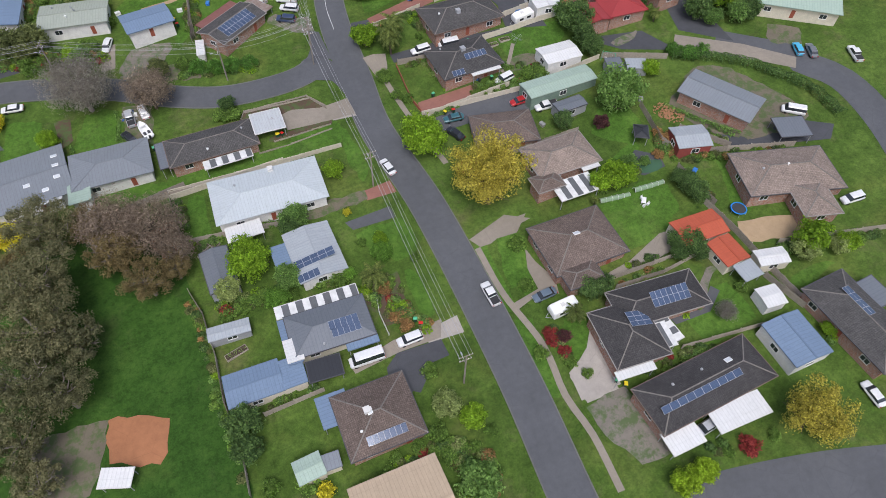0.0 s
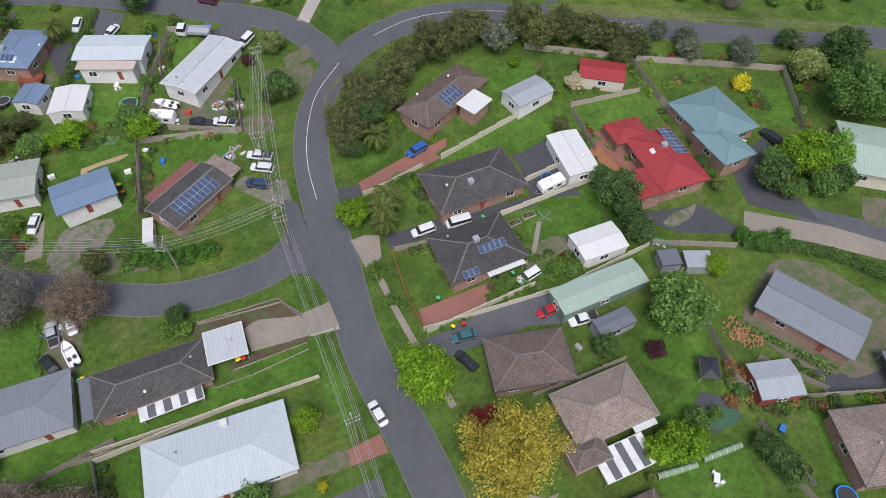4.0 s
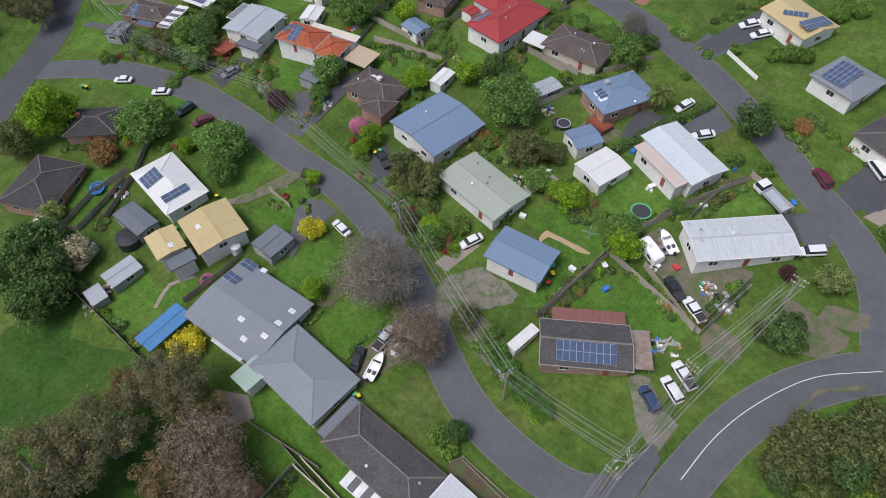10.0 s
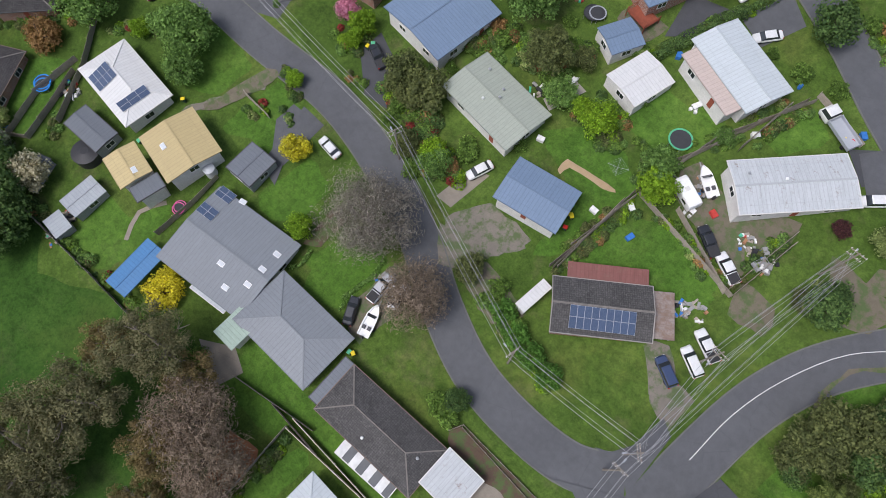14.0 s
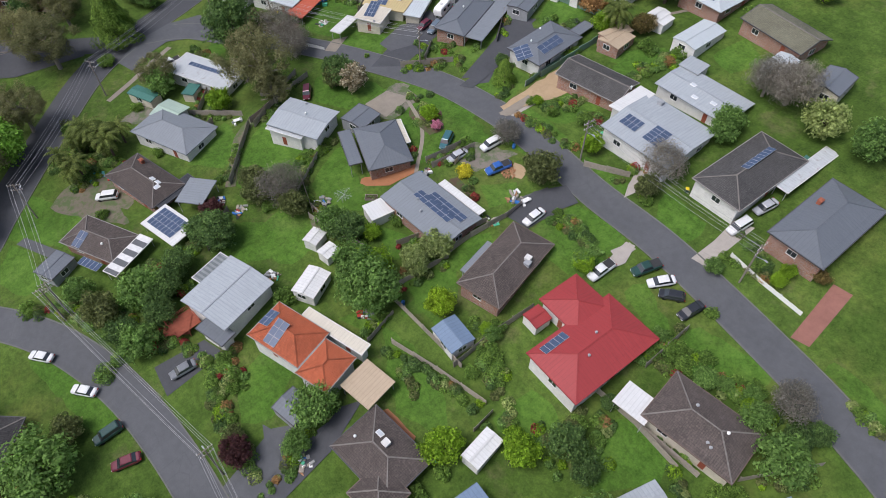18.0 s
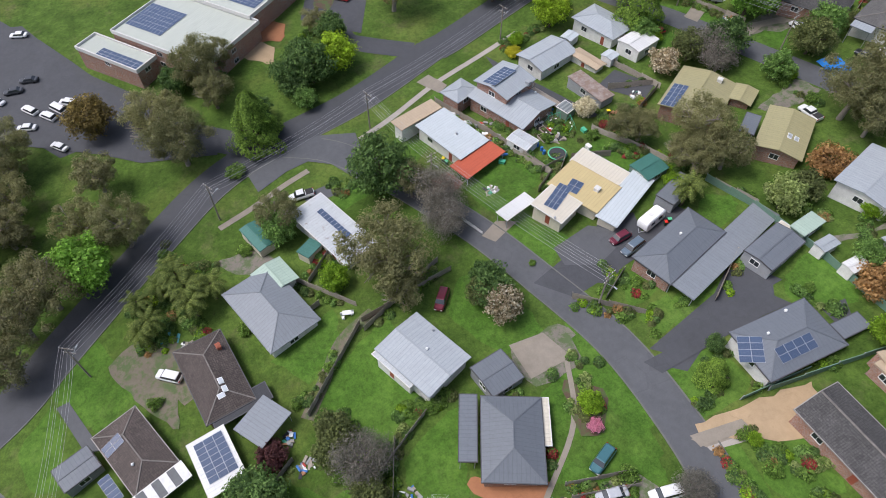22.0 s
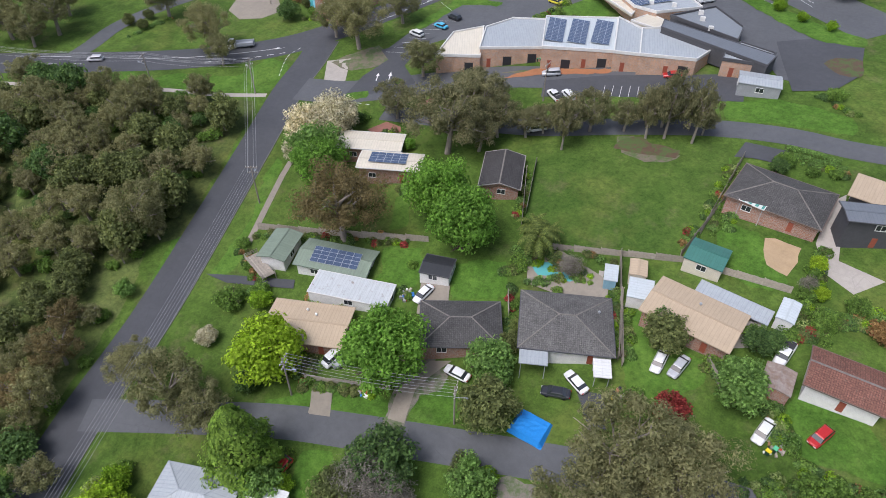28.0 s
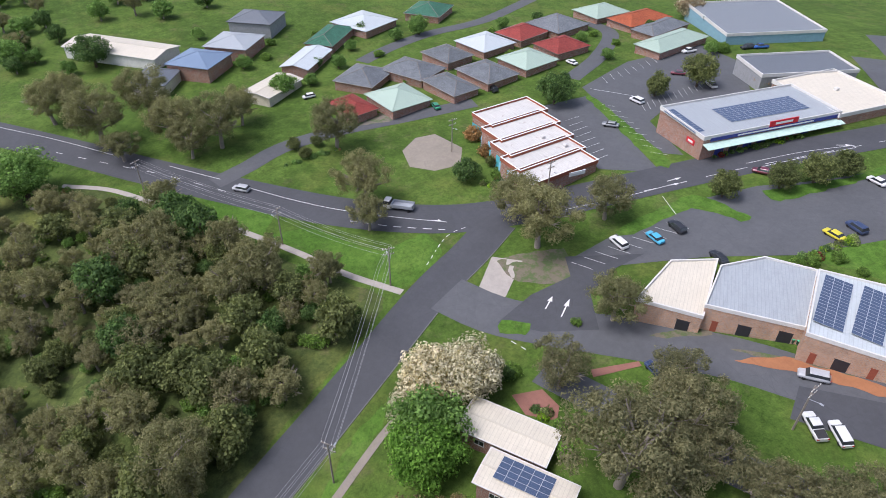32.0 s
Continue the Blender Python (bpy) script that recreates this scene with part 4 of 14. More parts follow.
patch("verge", "dry worn verge beside the street", [(93.5, 164.8), (115.2, 153.7), (135.7, 141.9), (153.2, 133.1), (155.7, 136.1), (137.8, 144.8), (117, 156.7), (96.1, 167.5)], "rough_grass", 0.0556)
pave("grey asphalt driveway", [(104.8, 177.7), (106.8, 176.9), (95.7, 167.2), (93.4, 169)], "asphalt")
pave("pale concrete driveway", [(48.4, 200.3), (51.7, 199), (40.2, 183.6), (37.8, 185.5)], "concrete")
pave("dark asphalt driveway with a white van", [(24.8, 207.1), (31.6, 206.5), (30.4, 198.3), (26.4, 194.8), (22.6, 198.3)], "asphalt_dark")
pave("grey asphalt driveway", [(-17.2, 222.5), (-10.4, 221.2), (-12.8, 214.8), (-18.2, 216.2)], "asphalt")
pave("dark asphalt driveway beside the lawn", [(-144.4, 225.7), (-146.5, 233.7), (-141.8, 240.1), (-137.6, 231), (-140.1, 225.7)], "asphalt")
pave("bare earth drive beside the brown house", [(-153.4, 146.2), (-156.7, 152.2), (-150, 156.5), (-136.6, 157), (-140.1, 153.7), (-146.2, 149.6)], "dirt")
lawn([(-151.8, 136.7), (-160.6, 143.5), (-154.1, 147.2), (-143, 142.1)])
lawn([(-152.1, 173.8), (-147.1, 181.9), (-142.2, 184.7), (-141.1, 176.5)])
lawn([(-130.6, 220.8), (-123.1, 226.9), (-110.3, 226.9), (-107.4, 220.5), (-112.7, 212.5)])
pave("asphalt throat of the side street", [(-180.2, 204), (-185.5, 201.4), (-191.5, 201.5), (-194.3, 193.5), (-193.3, 183.7), (-188.5, 177), (-182.8, 178.2), (-186.2, 184.9), (-187.2, 189.8), (-184.2, 194.2), (-174.4, 199.8)], "asphalt")
patch("park_bed", "orange bark play area in the school yard", [(-247.2, 186.8), (-238.8, 195.7), (-232.2, 193.5), (-237.7, 183.7)], "clay", 0.1216)
patch("park_bed", "sandy play pit in the school yard", [(-234.8, 187.8), (-230.4, 191.4), (-224, 189.6), (-230.7, 182.4)], "sand", 0.1220)
pave("brown mulch bed beside the car park", [(-247.8, 206.8), (-244.2, 210.6), (-240, 207.5), (-243.9, 204.6)], "mulch")
pave("dark asphalt parking beside the street", [(-17.5, 217.3), (-15.2, 223.8), (-11.2, 236.4), (-6.2, 233.3), (-6.1, 228), (-12.4, 217.9), (-14.3, 217.8)], "asphalt_dark")
pave("dark asphalt driveway beside the blue house", [(-17.3, 195.2), (-9.7, 196.8), (-11.6, 189.4), (-15.6, 186.3)], "asphalt_dark")
pave("bare earth yard beside the deck", [(-24, 184), (-22.4, 189.1), (-16.2, 188), (-17.8, 183)], "dirt")
pave("pale concrete driveway turning to the house", [(45.8, 191.7), (51.3, 201.4), (54.1, 201.2), (50.3, 194.9), (51.1, 190.6), (48.4, 189.7)], "concrete")
pave("dark asphalt driveway with a white van", [(25.7, 199.4), (29.4, 195.3), (38.3, 213.6), (37.7, 218.4), (34.3, 215.9), (30.6, 209)], "asphalt_dark")
pave("old concrete strip drive", [(28.9, 194.9), (31.9, 194.5), (37.8, 209), (35.9, 209.7)], "concrete_old")
pave("worn earth on the verge corner", [(32, 174.8), (37.5, 177.2), (38.4, 173.8), (31.7, 170.8)], "dirt")
front_lawn([(34.6, 65.4), (37.6, 66), (36.9, 55.1), (34.3, 54)])
front_lawn([(35.4, 48.6), (38.6, 47.8), (36.5, 34), (34.5, 33.9)])
front_lawn([(63.3, 38.5), (74, 40.4), (74.7, 32.6), (63.9, 31.1)])
front_lawn([(40.2, 66.8), (43.2, 63.6), (41.9, 56.4), (37.4, 54.9)])
front_lawn([(61.5, 61.5), (70.9, 61.4), (73.2, 53.9), (62.5, 53.6)])
front_lawn([(88.9, 37.5), (94.7, 36.1), (86.9, 33.8), (84.2, 36.1)])
front_lawn([(-30.2, 128.9), (-23.1, 127.8), (-24.6, 119.1), (-33.2, 120.1)])
front_lawn([(14.3, 111.9), (20.4, 107.8), (19.4, 100.4), (7, 101.7)])
front_lawn([(43.8, 45.7), (47.6, 45.1), (44.7, 37.2), (40.6, 37.9)])
front_lawn([(21.1, 105.9), (23, 93), (20.7, 89.6), (19.2, 96)])
pave("brown mulch round a small tree", [(-36.8, 128.9), (-33.6, 128.5), (-33.5, 122.4), (-36.3, 121.2)], "mulch")
pave("grey gravel path behind the house", [(72.5, 44.5), (74.2, 43.8), (67.8, 38.7), (57.3, 40), (57.8, 40.8), (67.4, 40.5)], "gravel")
pave("black asphalt driveway strip", [(-140.2, 237), (-141.1, 241.7), (-146.1, 248.8), (-142.2, 251), (-140.5, 248.2), (-135.8, 240)], "asphalt_dark")
lawn([(-164.7, 217.2), (-169.3, 226.1), (-169.1, 229.6), (-161.7, 231.7), (-158.7, 223.3), (-157, 219.7)])
front_lawn([(-150.5, 217.5), (-152.8, 223.4), (-145.1, 228.2), (-140.7, 222.9)])
front_lawn([(-164, 212), (-165.1, 214.4), (-154.9, 218.1), (-153.6, 215.4)])
front_lawn([(-37.3, 95.4), (-30.7, 105.8), (-17.5, 104.7), (-15, 97.4), (-26.2, 96.8)])
pave("bare brown earth strip behind the shops", [(-214, 381.8), (-209.1, 388.2), (-191.5, 395.4), (-191.9, 393.2), (-206.8, 386.3)], "clay")
pave("worn bare earth in the vacant block", [(-179.3, 370.3), (-176.3, 371.9), (-171.7, 368.9), (-165.3, 369.4), (-166.3, 366.7), (-171.2, 364.7), (-176.4, 365.6)], "dirt")
lawn([(-220.3, 414.2), (-217.9, 423.8), (-216.7, 435.3), (-211.5, 432.2), (-204.2, 423.7), (-206.4, 418.5), (-214.7, 417)])
lawn([(-217.7, 471), (-214.2, 480.9), (-201, 476.7), (-189.4, 463.3), (-186.8, 456.1), (-200, 458)])
front_lawn([(4, 102.9), (6.7, 105.2), (19.1, 105.5), (18.9, 101.4), (7.9, 100.9)])
pave("bare earth driveway with two boats", [(-22.4, 128.8), (-16.8, 126.1), (-17.8, 115.8), (-22.2, 116.7), (-23.1, 120)], "dirt")
pave("pale concrete driveway crossing the verge", [(13.9, 53.4), (23.5, 54.1), (22.1, 50.7), (14.5, 50.9), (6.1, 50), (5.8, 51.5)], "concrete_old")
pave("wet dark asphalt driveway", [(14, 50.9), (22, 50.4), (22.2, 47), (16.8, 46.8), (14, 43.2), (10.3, 43), (11.4, 49)], "asphalt_dark")
front_lawn([(14.8, 78), (25.1, 77.6), (24.8, 69.5), (20.3, 68.9), (16.9, 72.8)])
front_lawn([(21, 66.3), (22.8, 65.5), (23.1, 55.4), (20.4, 56.4)])
pave("brown mulch garden with a curved path", [(11.3, 62.9), (13.5, 64.2), (19.4, 66.4), (18.7, 57.2), (14, 56.5), (13.4, 59.3)], "mulch")
pave("old concrete footpath and driveway apron", [(34.9, 67.8), (43.6, 70.5), (48, 67.7), (41.9, 66.7), (38.4, 65.3), (36.2, 65.4)], "concrete_old")
pave("grey asphalt driveway with a parked car", [(36.1, 50.1), (43.5, 52.3), (45.2, 50.3), (46, 53.5), (44.4, 58.3), (43.9, 61.7), (42.3, 57.4), (42.2, 52.8), (35.8, 51.7)], "concrete_old")
pave("concrete yard behind the brown-tiled house", [(60.6, 51.4), (68.9, 54.5), (72.4, 54.2), (69.6, 50.3), (63.3, 49.4), (55.9, 49.1), (55.1, 50.6)], "concrete_old")
pave("pale concrete driveway widening to the garage", [(39.5, 36), (44.1, 38.4), (48.2, 43.8), (46.6, 37.8), (46.5, 30.9), (39.1, 30.9)], "concrete")
front_lawn([(41.6, 44), (47.2, 44.2), (45.1, 39.5), (40.1, 37.1)])
front_lawn([(35.7, 66.8), (36.7, 64.5), (37.3, 51), (34.4, 50.9)])
front_lawn([(35.4, 48.6), (37.6, 48.8), (37.3, 33.7), (35.2, 33.4)])
front_lawn([(39.5, 65.8), (45.3, 64.6), (42.8, 57.2), (41.8, 53), (39.3, 52.4)])
pave("grey path across the back lawn", [(60.7, 38.3), (67.2, 37.9), (71, 40.9), (71.9, 39.4), (67.9, 36.5), (61, 36.7)], "asphalt")
pave("bare soil round the long grey house", [(88.8, 82.4), (100.2, 90.2), (107.8, 86.9), (115.3, 69.1), (105.6, 63.9), (101, 64.9), (93, 71.8)], "dirt")
pave("dark asphalt yard beside the sheds", [(94, 71), (103, 67.4), (109.7, 69.1), (117.6, 63.7), (114.2, 60.6), (103, 64), (93.3, 66.8)], "asphalt_dark")
lawn([(66.4, 73.1), (75.3, 76.5), (77.8, 75.4), (71.2, 71.7), (70.4, 68.5), (65.4, 69.2)])
lawn([(63, 66.2), (75.3, 66.3), (76.5, 58.9), (68.9, 54.5), (62.5, 53.6), (61.6, 57.7)])
lawn([(84.9, 137.1), (99.5, 135.7), (99.8, 129.4), (84.1, 131.1)])
lawn([(70.3, 138.9), (83, 139), (81.9, 135.5), (78.2, 133.2), (74.2, 131.2), (64.3, 133.6), (55.2, 134.8), (55.9, 136.7)])
lawn([(70.9, 118.3), (79.3, 117.4), (78.2, 111.1), (65.4, 115.3), (64.2, 117.8)])
pave("red gravel courtyard with raised beds", [(84.6, 129.7), (89.7, 129.8), (91.6, 117.8), (86.7, 117.8)], "paver_red")
pave("black asphalt yard behind the house", [(67.9, 130.9), (75.7, 130.5), (76.5, 116.6), (68.5, 119.3), (69.2, 126)], "asphalt_dark")
pave("asphalt driveway along the cream fence", [(42.9, 100.9), (47.2, 101.3), (59.2, 100.2), (61.1, 95.5), (66.7, 94.1), (67.6, 91.8), (51.4, 96.8), (43, 98.7)], "asphalt")
pave("bare earth driveway", [(-67.2, 125.9), (-65.9, 131.4), (-64, 138.9), (-61.5, 139.4), (-63.1, 131.7), (-65, 127.8)], "dirt")
pave("grey asphalt driveway at the house side", [(-55.6, 133.1), (-55.4, 137.1), (-48.7, 137.4), (-49.6, 130.2), (-47, 124.7), (-49, 125.2)], "asphalt")
front_lawn([(-61.7, 125.5), (-60.9, 138.1), (-54.4, 137.6), (-54.2, 129)])
front_lawn([(-47.7, 121.8), (-45.8, 132.1), (-39.4, 129.9), (-39.2, 123.6), (-43.3, 120.1)])
front_lawn([(-30.5, 115.6), (-31.7, 121.1), (-24.6, 128.6), (-23.1, 125.8), (-23.7, 118.4), (-24.7, 116.9)])
lawn([(-16.4, 101.8), (-16, 106), (3.6, 105.2), (4.4, 100.8)])
lawn([(-16.2, 89.1), (-13.7, 98.6), (-10.5, 98.3), (-11.4, 88.3)])
lawn([(-66, 93.8), (-68.9, 104.6), (-61.6, 104.6), (-57.9, 110.6), (-55.8, 106.2), (-57.4, 95.9)])
lawn([(-95.4, 97.7), (-101, 110.1), (-93.9, 115.8), (-87.6, 102)])
lawn([(-2.3, 147.9), (0, 157.2), (7, 161.2), (16.6, 159.1), (15.4, 151.8), (7.9, 152.9)])
lawn([(-12.2, 172), (-9.6, 178.3), (-1.7, 177.8), (-3.6, 168.7)])
lawn([(-19.7, 160.8), (-11.7, 168.6), (-3.2, 162.5), (-3.5, 154.5), (-10.8, 156.1)])
lawn([(6, 182.2), (9.3, 190.7), (14.9, 187.4), (11.3, 180.8)])
pave("grey asphalt driveway", [(19.4, 188.2), (23.2, 192.4), (27.5, 186.1), (24.2, 183.1)], "asphalt")
pave("worn gravel forecourt of the blue house", [(-21.9, 139.4), (-18, 145.9), (-9.3, 145.4), (-11.4, 140.3), (-16.5, 135)], "gravel")
pave("sandy edge of the curved lawn", [(37.3, 150.4), (35.7, 155.3), (37, 160.2), (41.8, 165.1), (42.2, 164.5), (37.6, 159.8), (36.5, 155.5), (37.8, 150.9)], "dirt")
pave("red gravel driveway", [(36.3, 134), (37.2, 136.4), (47.4, 138.8), (57.6, 140.3), (56.8, 138.2), (47.3, 135.2), (38, 133.4)], "paver_red")
front_lawn([(37.6, 154.2), (37.1, 158.8), (42.4, 164.2), (44.8, 160.6)])
front_lawn([(37.4, 138.7), (38, 143.1), (42.5, 144.5), (46.3, 141.7), (42.8, 139)])
lawn([(-164.1, 217.9), (-164, 227.5), (-151.3, 225.4), (-153.9, 220.4)])
front_lawn([(-151.4, 219.5), (-150.2, 226.3), (-144.9, 229.2), (-141, 221.1), (-147.3, 215.8)])
front_lawn([(-132.7, 221.4), (-134.2, 225.9), (-124.2, 228.4), (-121.3, 225.8)])
front_lawn([(-145.3, 207.9), (-143.8, 213.3), (-128.9, 216.8), (-128.4, 208.6), (-138.6, 203.4)])
front_lawn([(-119.9, 211.4), (-121.8, 219.2), (-115.6, 221), (-105.4, 212.2), (-108.4, 205.2)])
lawn([(-117.9, 188.1), (-122.8, 198.5), (-110.3, 195.2), (-104, 193.3), (-109.7, 187.9)])
lawn([(-129.2, 177.5), (-138.8, 188.6), (-126.8, 192.6), (-120.5, 185.7), (-122.2, 180)])
lawn([(-122.5, 169.8), (-115.7, 177.3), (-104.1, 180.2), (-113.3, 165.9)])
lawn([(-122.8, 156.5), (-122.4, 162.3), (-116.9, 153.6), (-116.2, 147.6), (-121.5, 145.5)])
front_lawn([(-120.7, 130.3), (-120.7, 133.4), (-101.3, 138.8), (-97.8, 134.4), (-107.4, 132.4)])
lawn([(-91.2, 155.1), (-92.8, 162.1), (-86.8, 163.9), (-82, 156.5), (-84.3, 152.7)])
lawn([(-89.3, 174.8), (-86.5, 180), (-82.2, 180.4), (-83.2, 176.4)])
lawn([(-78.1, 177.2), (-77.8, 180.5), (-66.9, 179.1), (-61.5, 174.4), (-66.1, 173.3), (-74.1, 172.9)])
lawn([(-86.7, 187.1), (-83.6, 193.4), (-74.4, 185.5)])
front_lawn([(-115, 226.3), (-117.3, 234.2), (-111.2, 234.3), (-109.6, 226.2)])
front_lawn([(-102.7, 234.3), (-99.2, 240.7), (-90.5, 241.3), (-93.4, 234.5)])
lawn([(-96.4, 252.4), (-97.5, 260), (-89.6, 261.3), (-91.3, 250.7)])
lawn([(-83.7, 268.3), (-81.7, 276.9), (-75, 272.8), (-78, 265.9)])
front_lawn([(-97.9, 223.1), (-97.6, 227.6), (-88.5, 229.3), (-87.6, 222.1)])
front_lawn([(-82.7, 224.6), (-83.1, 228.1), (-74, 228.7), (-73.8, 225.3)])
front_lawn([(-64.7, 226.7), (-67.3, 233), (-57.8, 231.5), (-58.3, 224.5)])
front_lawn([(-58.8, 211.6), (-57.9, 215.4), (-49.8, 211.7), (-51.3, 208.8)])
front_lawn([(-47.7, 211.1), (-46.5, 215), (-34.6, 216.3), (-35.3, 211.9), (-43.6, 209.8)])
lawn([(-46.6, 186.1), (-44.8, 195.8), (-37.3, 195.4), (-36, 192), (-41, 184.4)])
lawn([(-58.4, 181.4), (-57.5, 188.9), (-51.5, 188.7), (-49.7, 183.3), (-54.2, 180.9)])
front_lawn([(-29.6, 224), (-21.4, 222.5), (-19.7, 219.6), (-29.7, 221.3)])
pave("dark asphalt loop driveway", [(-82, 154.9), (-78.4, 156.3), (-74.3, 153.2), (-73.9, 147.5), (-76.2, 145.4), (-76.7, 150.7), (-78.8, 153.4)], "asphalt")
pave("dark asphalt driveway between hedges", [(-75.9, 165.3), (-74.3, 168.8), (-71.1, 160.4), (-70.1, 151.6), (-72, 149.5), (-74.1, 159.7)], "asphalt_dark")
pave("tan concrete driveway", [(-106, 234.3), (-105.4, 247.4), (-98.9, 241), (-104, 229.8), (-106.1, 228.7)], "sand")
pave("pale concrete driveway", [(-73.3, 229.4), (-73.9, 236.4), (-72, 238.1), (-70.2, 229.5)], "concrete_old")
pave("red earth bed beside the dark-tiled house", [(-71, 168.8), (-70.2, 171), (-64, 171.1), (-64, 169.2)], "clay")
front_lawn([(-149.9, 140.6), (-154.5, 146.2), (-144.8, 152.8), (-141.2, 144)])
front_lawn([(-143.3, 131.9), (-149.4, 136.7), (-144.5, 138.7), (-134.1, 138.1), (-136, 133.4)])
lawn([(-142.6, 173.2), (-148.8, 185.4), (-142.2, 184.7), (-138, 179.7), (-140.7, 175)])
lawn([(-137, 183.3), (-142.7, 194), (-129.5, 192.8), (-125, 183.7), (-131.2, 178)])
lawn([(-165.2, 218.3), (-169.2, 221.8), (-167.6, 232.4), (-160.3, 230.7), (-158.6, 222.1)])
front_lawn([(-149, 215.8), (-151.2, 223.4), (-145.6, 229.2), (-143, 225.6)])
lawn([(-142.3, 254.4), (-141.8, 260), (-137.3, 258.1), (-135.4, 252.2)])
front_lawn([(-121.3, 216), (-120.9, 221.7), (-100.6, 221.1), (-104.6, 208.3)])
front_lawn([(-134.2, 232.3), (-133.6, 236.3), (-129, 237.2), (-127.8, 231.7)])
front_lawn([(-125.4, 231.5), (-127.6, 237.9), (-122.8, 237.5), (-121.2, 232.9)])
front_lawn([(-113, 227.6), (-116.2, 238.8), (-108.4, 240), (-106.7, 230.2)])
front_lawn([(-96.2, 232.5), (-100.7, 237.9), (-96.8, 240.9), (-90.8, 239.1), (-92.8, 234.3)])
lawn([(-121.6, 255.5), (-122, 262.8), (-115, 261.4), (-116.2, 254.8)])
front_lawn([(-172.9, 188.2), (-178.4, 199.2), (-178.3, 209), (-172.7, 199.9), (-169.3, 189.6)])
front_lawn([(-186.8, 209.3), (-198.6, 224.8), (-184, 219.3), (-175.9, 208.2)])
pave("brown mulch island bed on the lawn", [(-115, 213.5), (-116.5, 217.4), (-110.3, 216), (-111.2, 213.5)], "mulch")
pave("pale sandy concrete driveway", [(-105.3, 235.6), (-105.1, 246.9), (-101.7, 246.1), (-101.6, 235.6)], "sand")
pave("old concrete driveway crossing the verge", [(-105.2, 227.3), (-104.5, 235.2), (-102.7, 235.6), (-103.2, 227.7)], "concrete_old")
pave("old concrete driveway", [(-129.3, 210.1), (-129.2, 216.1), (-123.3, 218.3), (-122.4, 210.8)], "concrete_old")
pave("black asphalt driveway sweeping to a garage", [(-126.2, 248.8), (-117.7, 254), (-117.6, 248.7), (-116.9, 242.3), (-115.2, 229.2), (-118, 227.7), (-118.9, 238.4)], "asphalt_dark")
lawn([(-202.6, 313.3), (-200.4, 323.3), (-196.3, 320.4), (-195.9, 316)])
lawn([(-187.1, 316), (-189.2, 325.2), (-183.3, 327.7), (-181.3, 323.3)])
front_lawn([(-202.9, 283.8), (-197.6, 289.2), (-195.6, 285.5), (-200.2, 282.3)])
front_lawn([(-191.6, 287.2), (-193.8, 291.9), (-186.1, 294.3), (-182.9, 291.5)])
front_lawn([(-180.1, 292), (-181.8, 297.9), (-178.8, 301.6), (-173.5, 296.7), (-176.3, 293)])
lawn([(-207.7, 324.8), (-212.7, 333.4), (-209.9, 334.7), (-205.5, 327.6)])
lawn([(-188.3, 273.7), (-191.7, 279.9), (-187.1, 282.6), (-183.8, 276.2)])
front_lawn([(-155.4, 317.8), (-157.8, 329.3), (-152, 324.5), (-144.5, 321.2), (-146.9, 313.3), (-153, 313.3)])
lawn([(-148.8, 343.6), (-150.4, 353.6), (-144.4, 353.3), (-141.8, 347), (-137.6, 344.8), (-142.8, 340.9)])
lawn([(-131.4, 314.6), (-131.7, 324.6), (-125.1, 325), (-119.4, 320.3), (-118.6, 315.3)])
pave("curved grey concrete driveway", [(-183.1, 291.2), (-184.7, 296.3), (-183.2, 303.2), (-179.9, 305), (-181.7, 300.1), (-182.2, 297.6), (-180.3, 291.8)], "concrete_old")
pave("old concrete driveway", [(-195.1, 285.6), (-196.9, 289.8), (-194.4, 291.2), (-192.2, 286.9)], "concrete_old")
pave("brown mulch bed behind a low timber wall", [(1.2, 115.5), (2.3, 117.6), (16.1, 117.2), (19.2, 112.7), (17.3, 112.9), (14.1, 114), (3.6, 113.9)], "mulch")
pave("stained concrete forecourt below the carport", [(9.7, 109), (9.2, 113.7), (11.8, 114.6), (18.1, 112.8), (24.6, 113.3), (25, 108.2), (17.6, 108.4)], "concrete_old")
pave("brown mulch strip below the forecourt", [(5.2, 107.8), (6.5, 108.5), (19, 108.7), (18.9, 107.3), (6.1, 106.9)], "mulch")
pave("dark asphalt round the public building", [(-267.8, 124.3), (-260, 134.5), (-246.3, 142.6), (-222.3, 156.1), (-207.4, 168.2), (-203.9, 173.5), (-197.8, 171.9), (-202.5, 155.8), (-209.1, 147.6), (-223.1, 125.4)], "asphalt_dark")
pave("brown brick path beside the red lean-to", [(-170.7, 211.7), (-171.3, 215.6), (-167, 217.3), (-164.9, 213.3), (-168.6, 210.9)], "paver_red")
pave("gravel drive curving to the olive house", [(-163.3, 290.4), (-158, 293), (-156.5, 286.3), (-158.2, 284), (-159.3, 278.9), (-160.5, 282.8)], "gravel")
pave("bare earth strip beside the lane", [(-130.4, 300.7), (-126.2, 302.8), (-121.1, 301.1), (-113.7, 301.4), (-117.4, 298.8), (-124.9, 298.4)], "dirt")
lawn([(-173.5, 226.1), (-162.7, 232.7), (-155.7, 221), (-163.4, 217.2)])
lawn([(-125, 262.3), (-119.3, 264.5), (-114.5, 259.3), (-117.5, 254.7), (-122.3, 256.7)])
lawn([(-141.5, 256.2), (-140.7, 260.1), (-136.4, 253.6), (-140.2, 252.5)])
front_lawn([(-126.7, 246.3), (-124.4, 247.7), (-120.6, 245.4), (-120.1, 241.1), (-123.9, 238.8)])
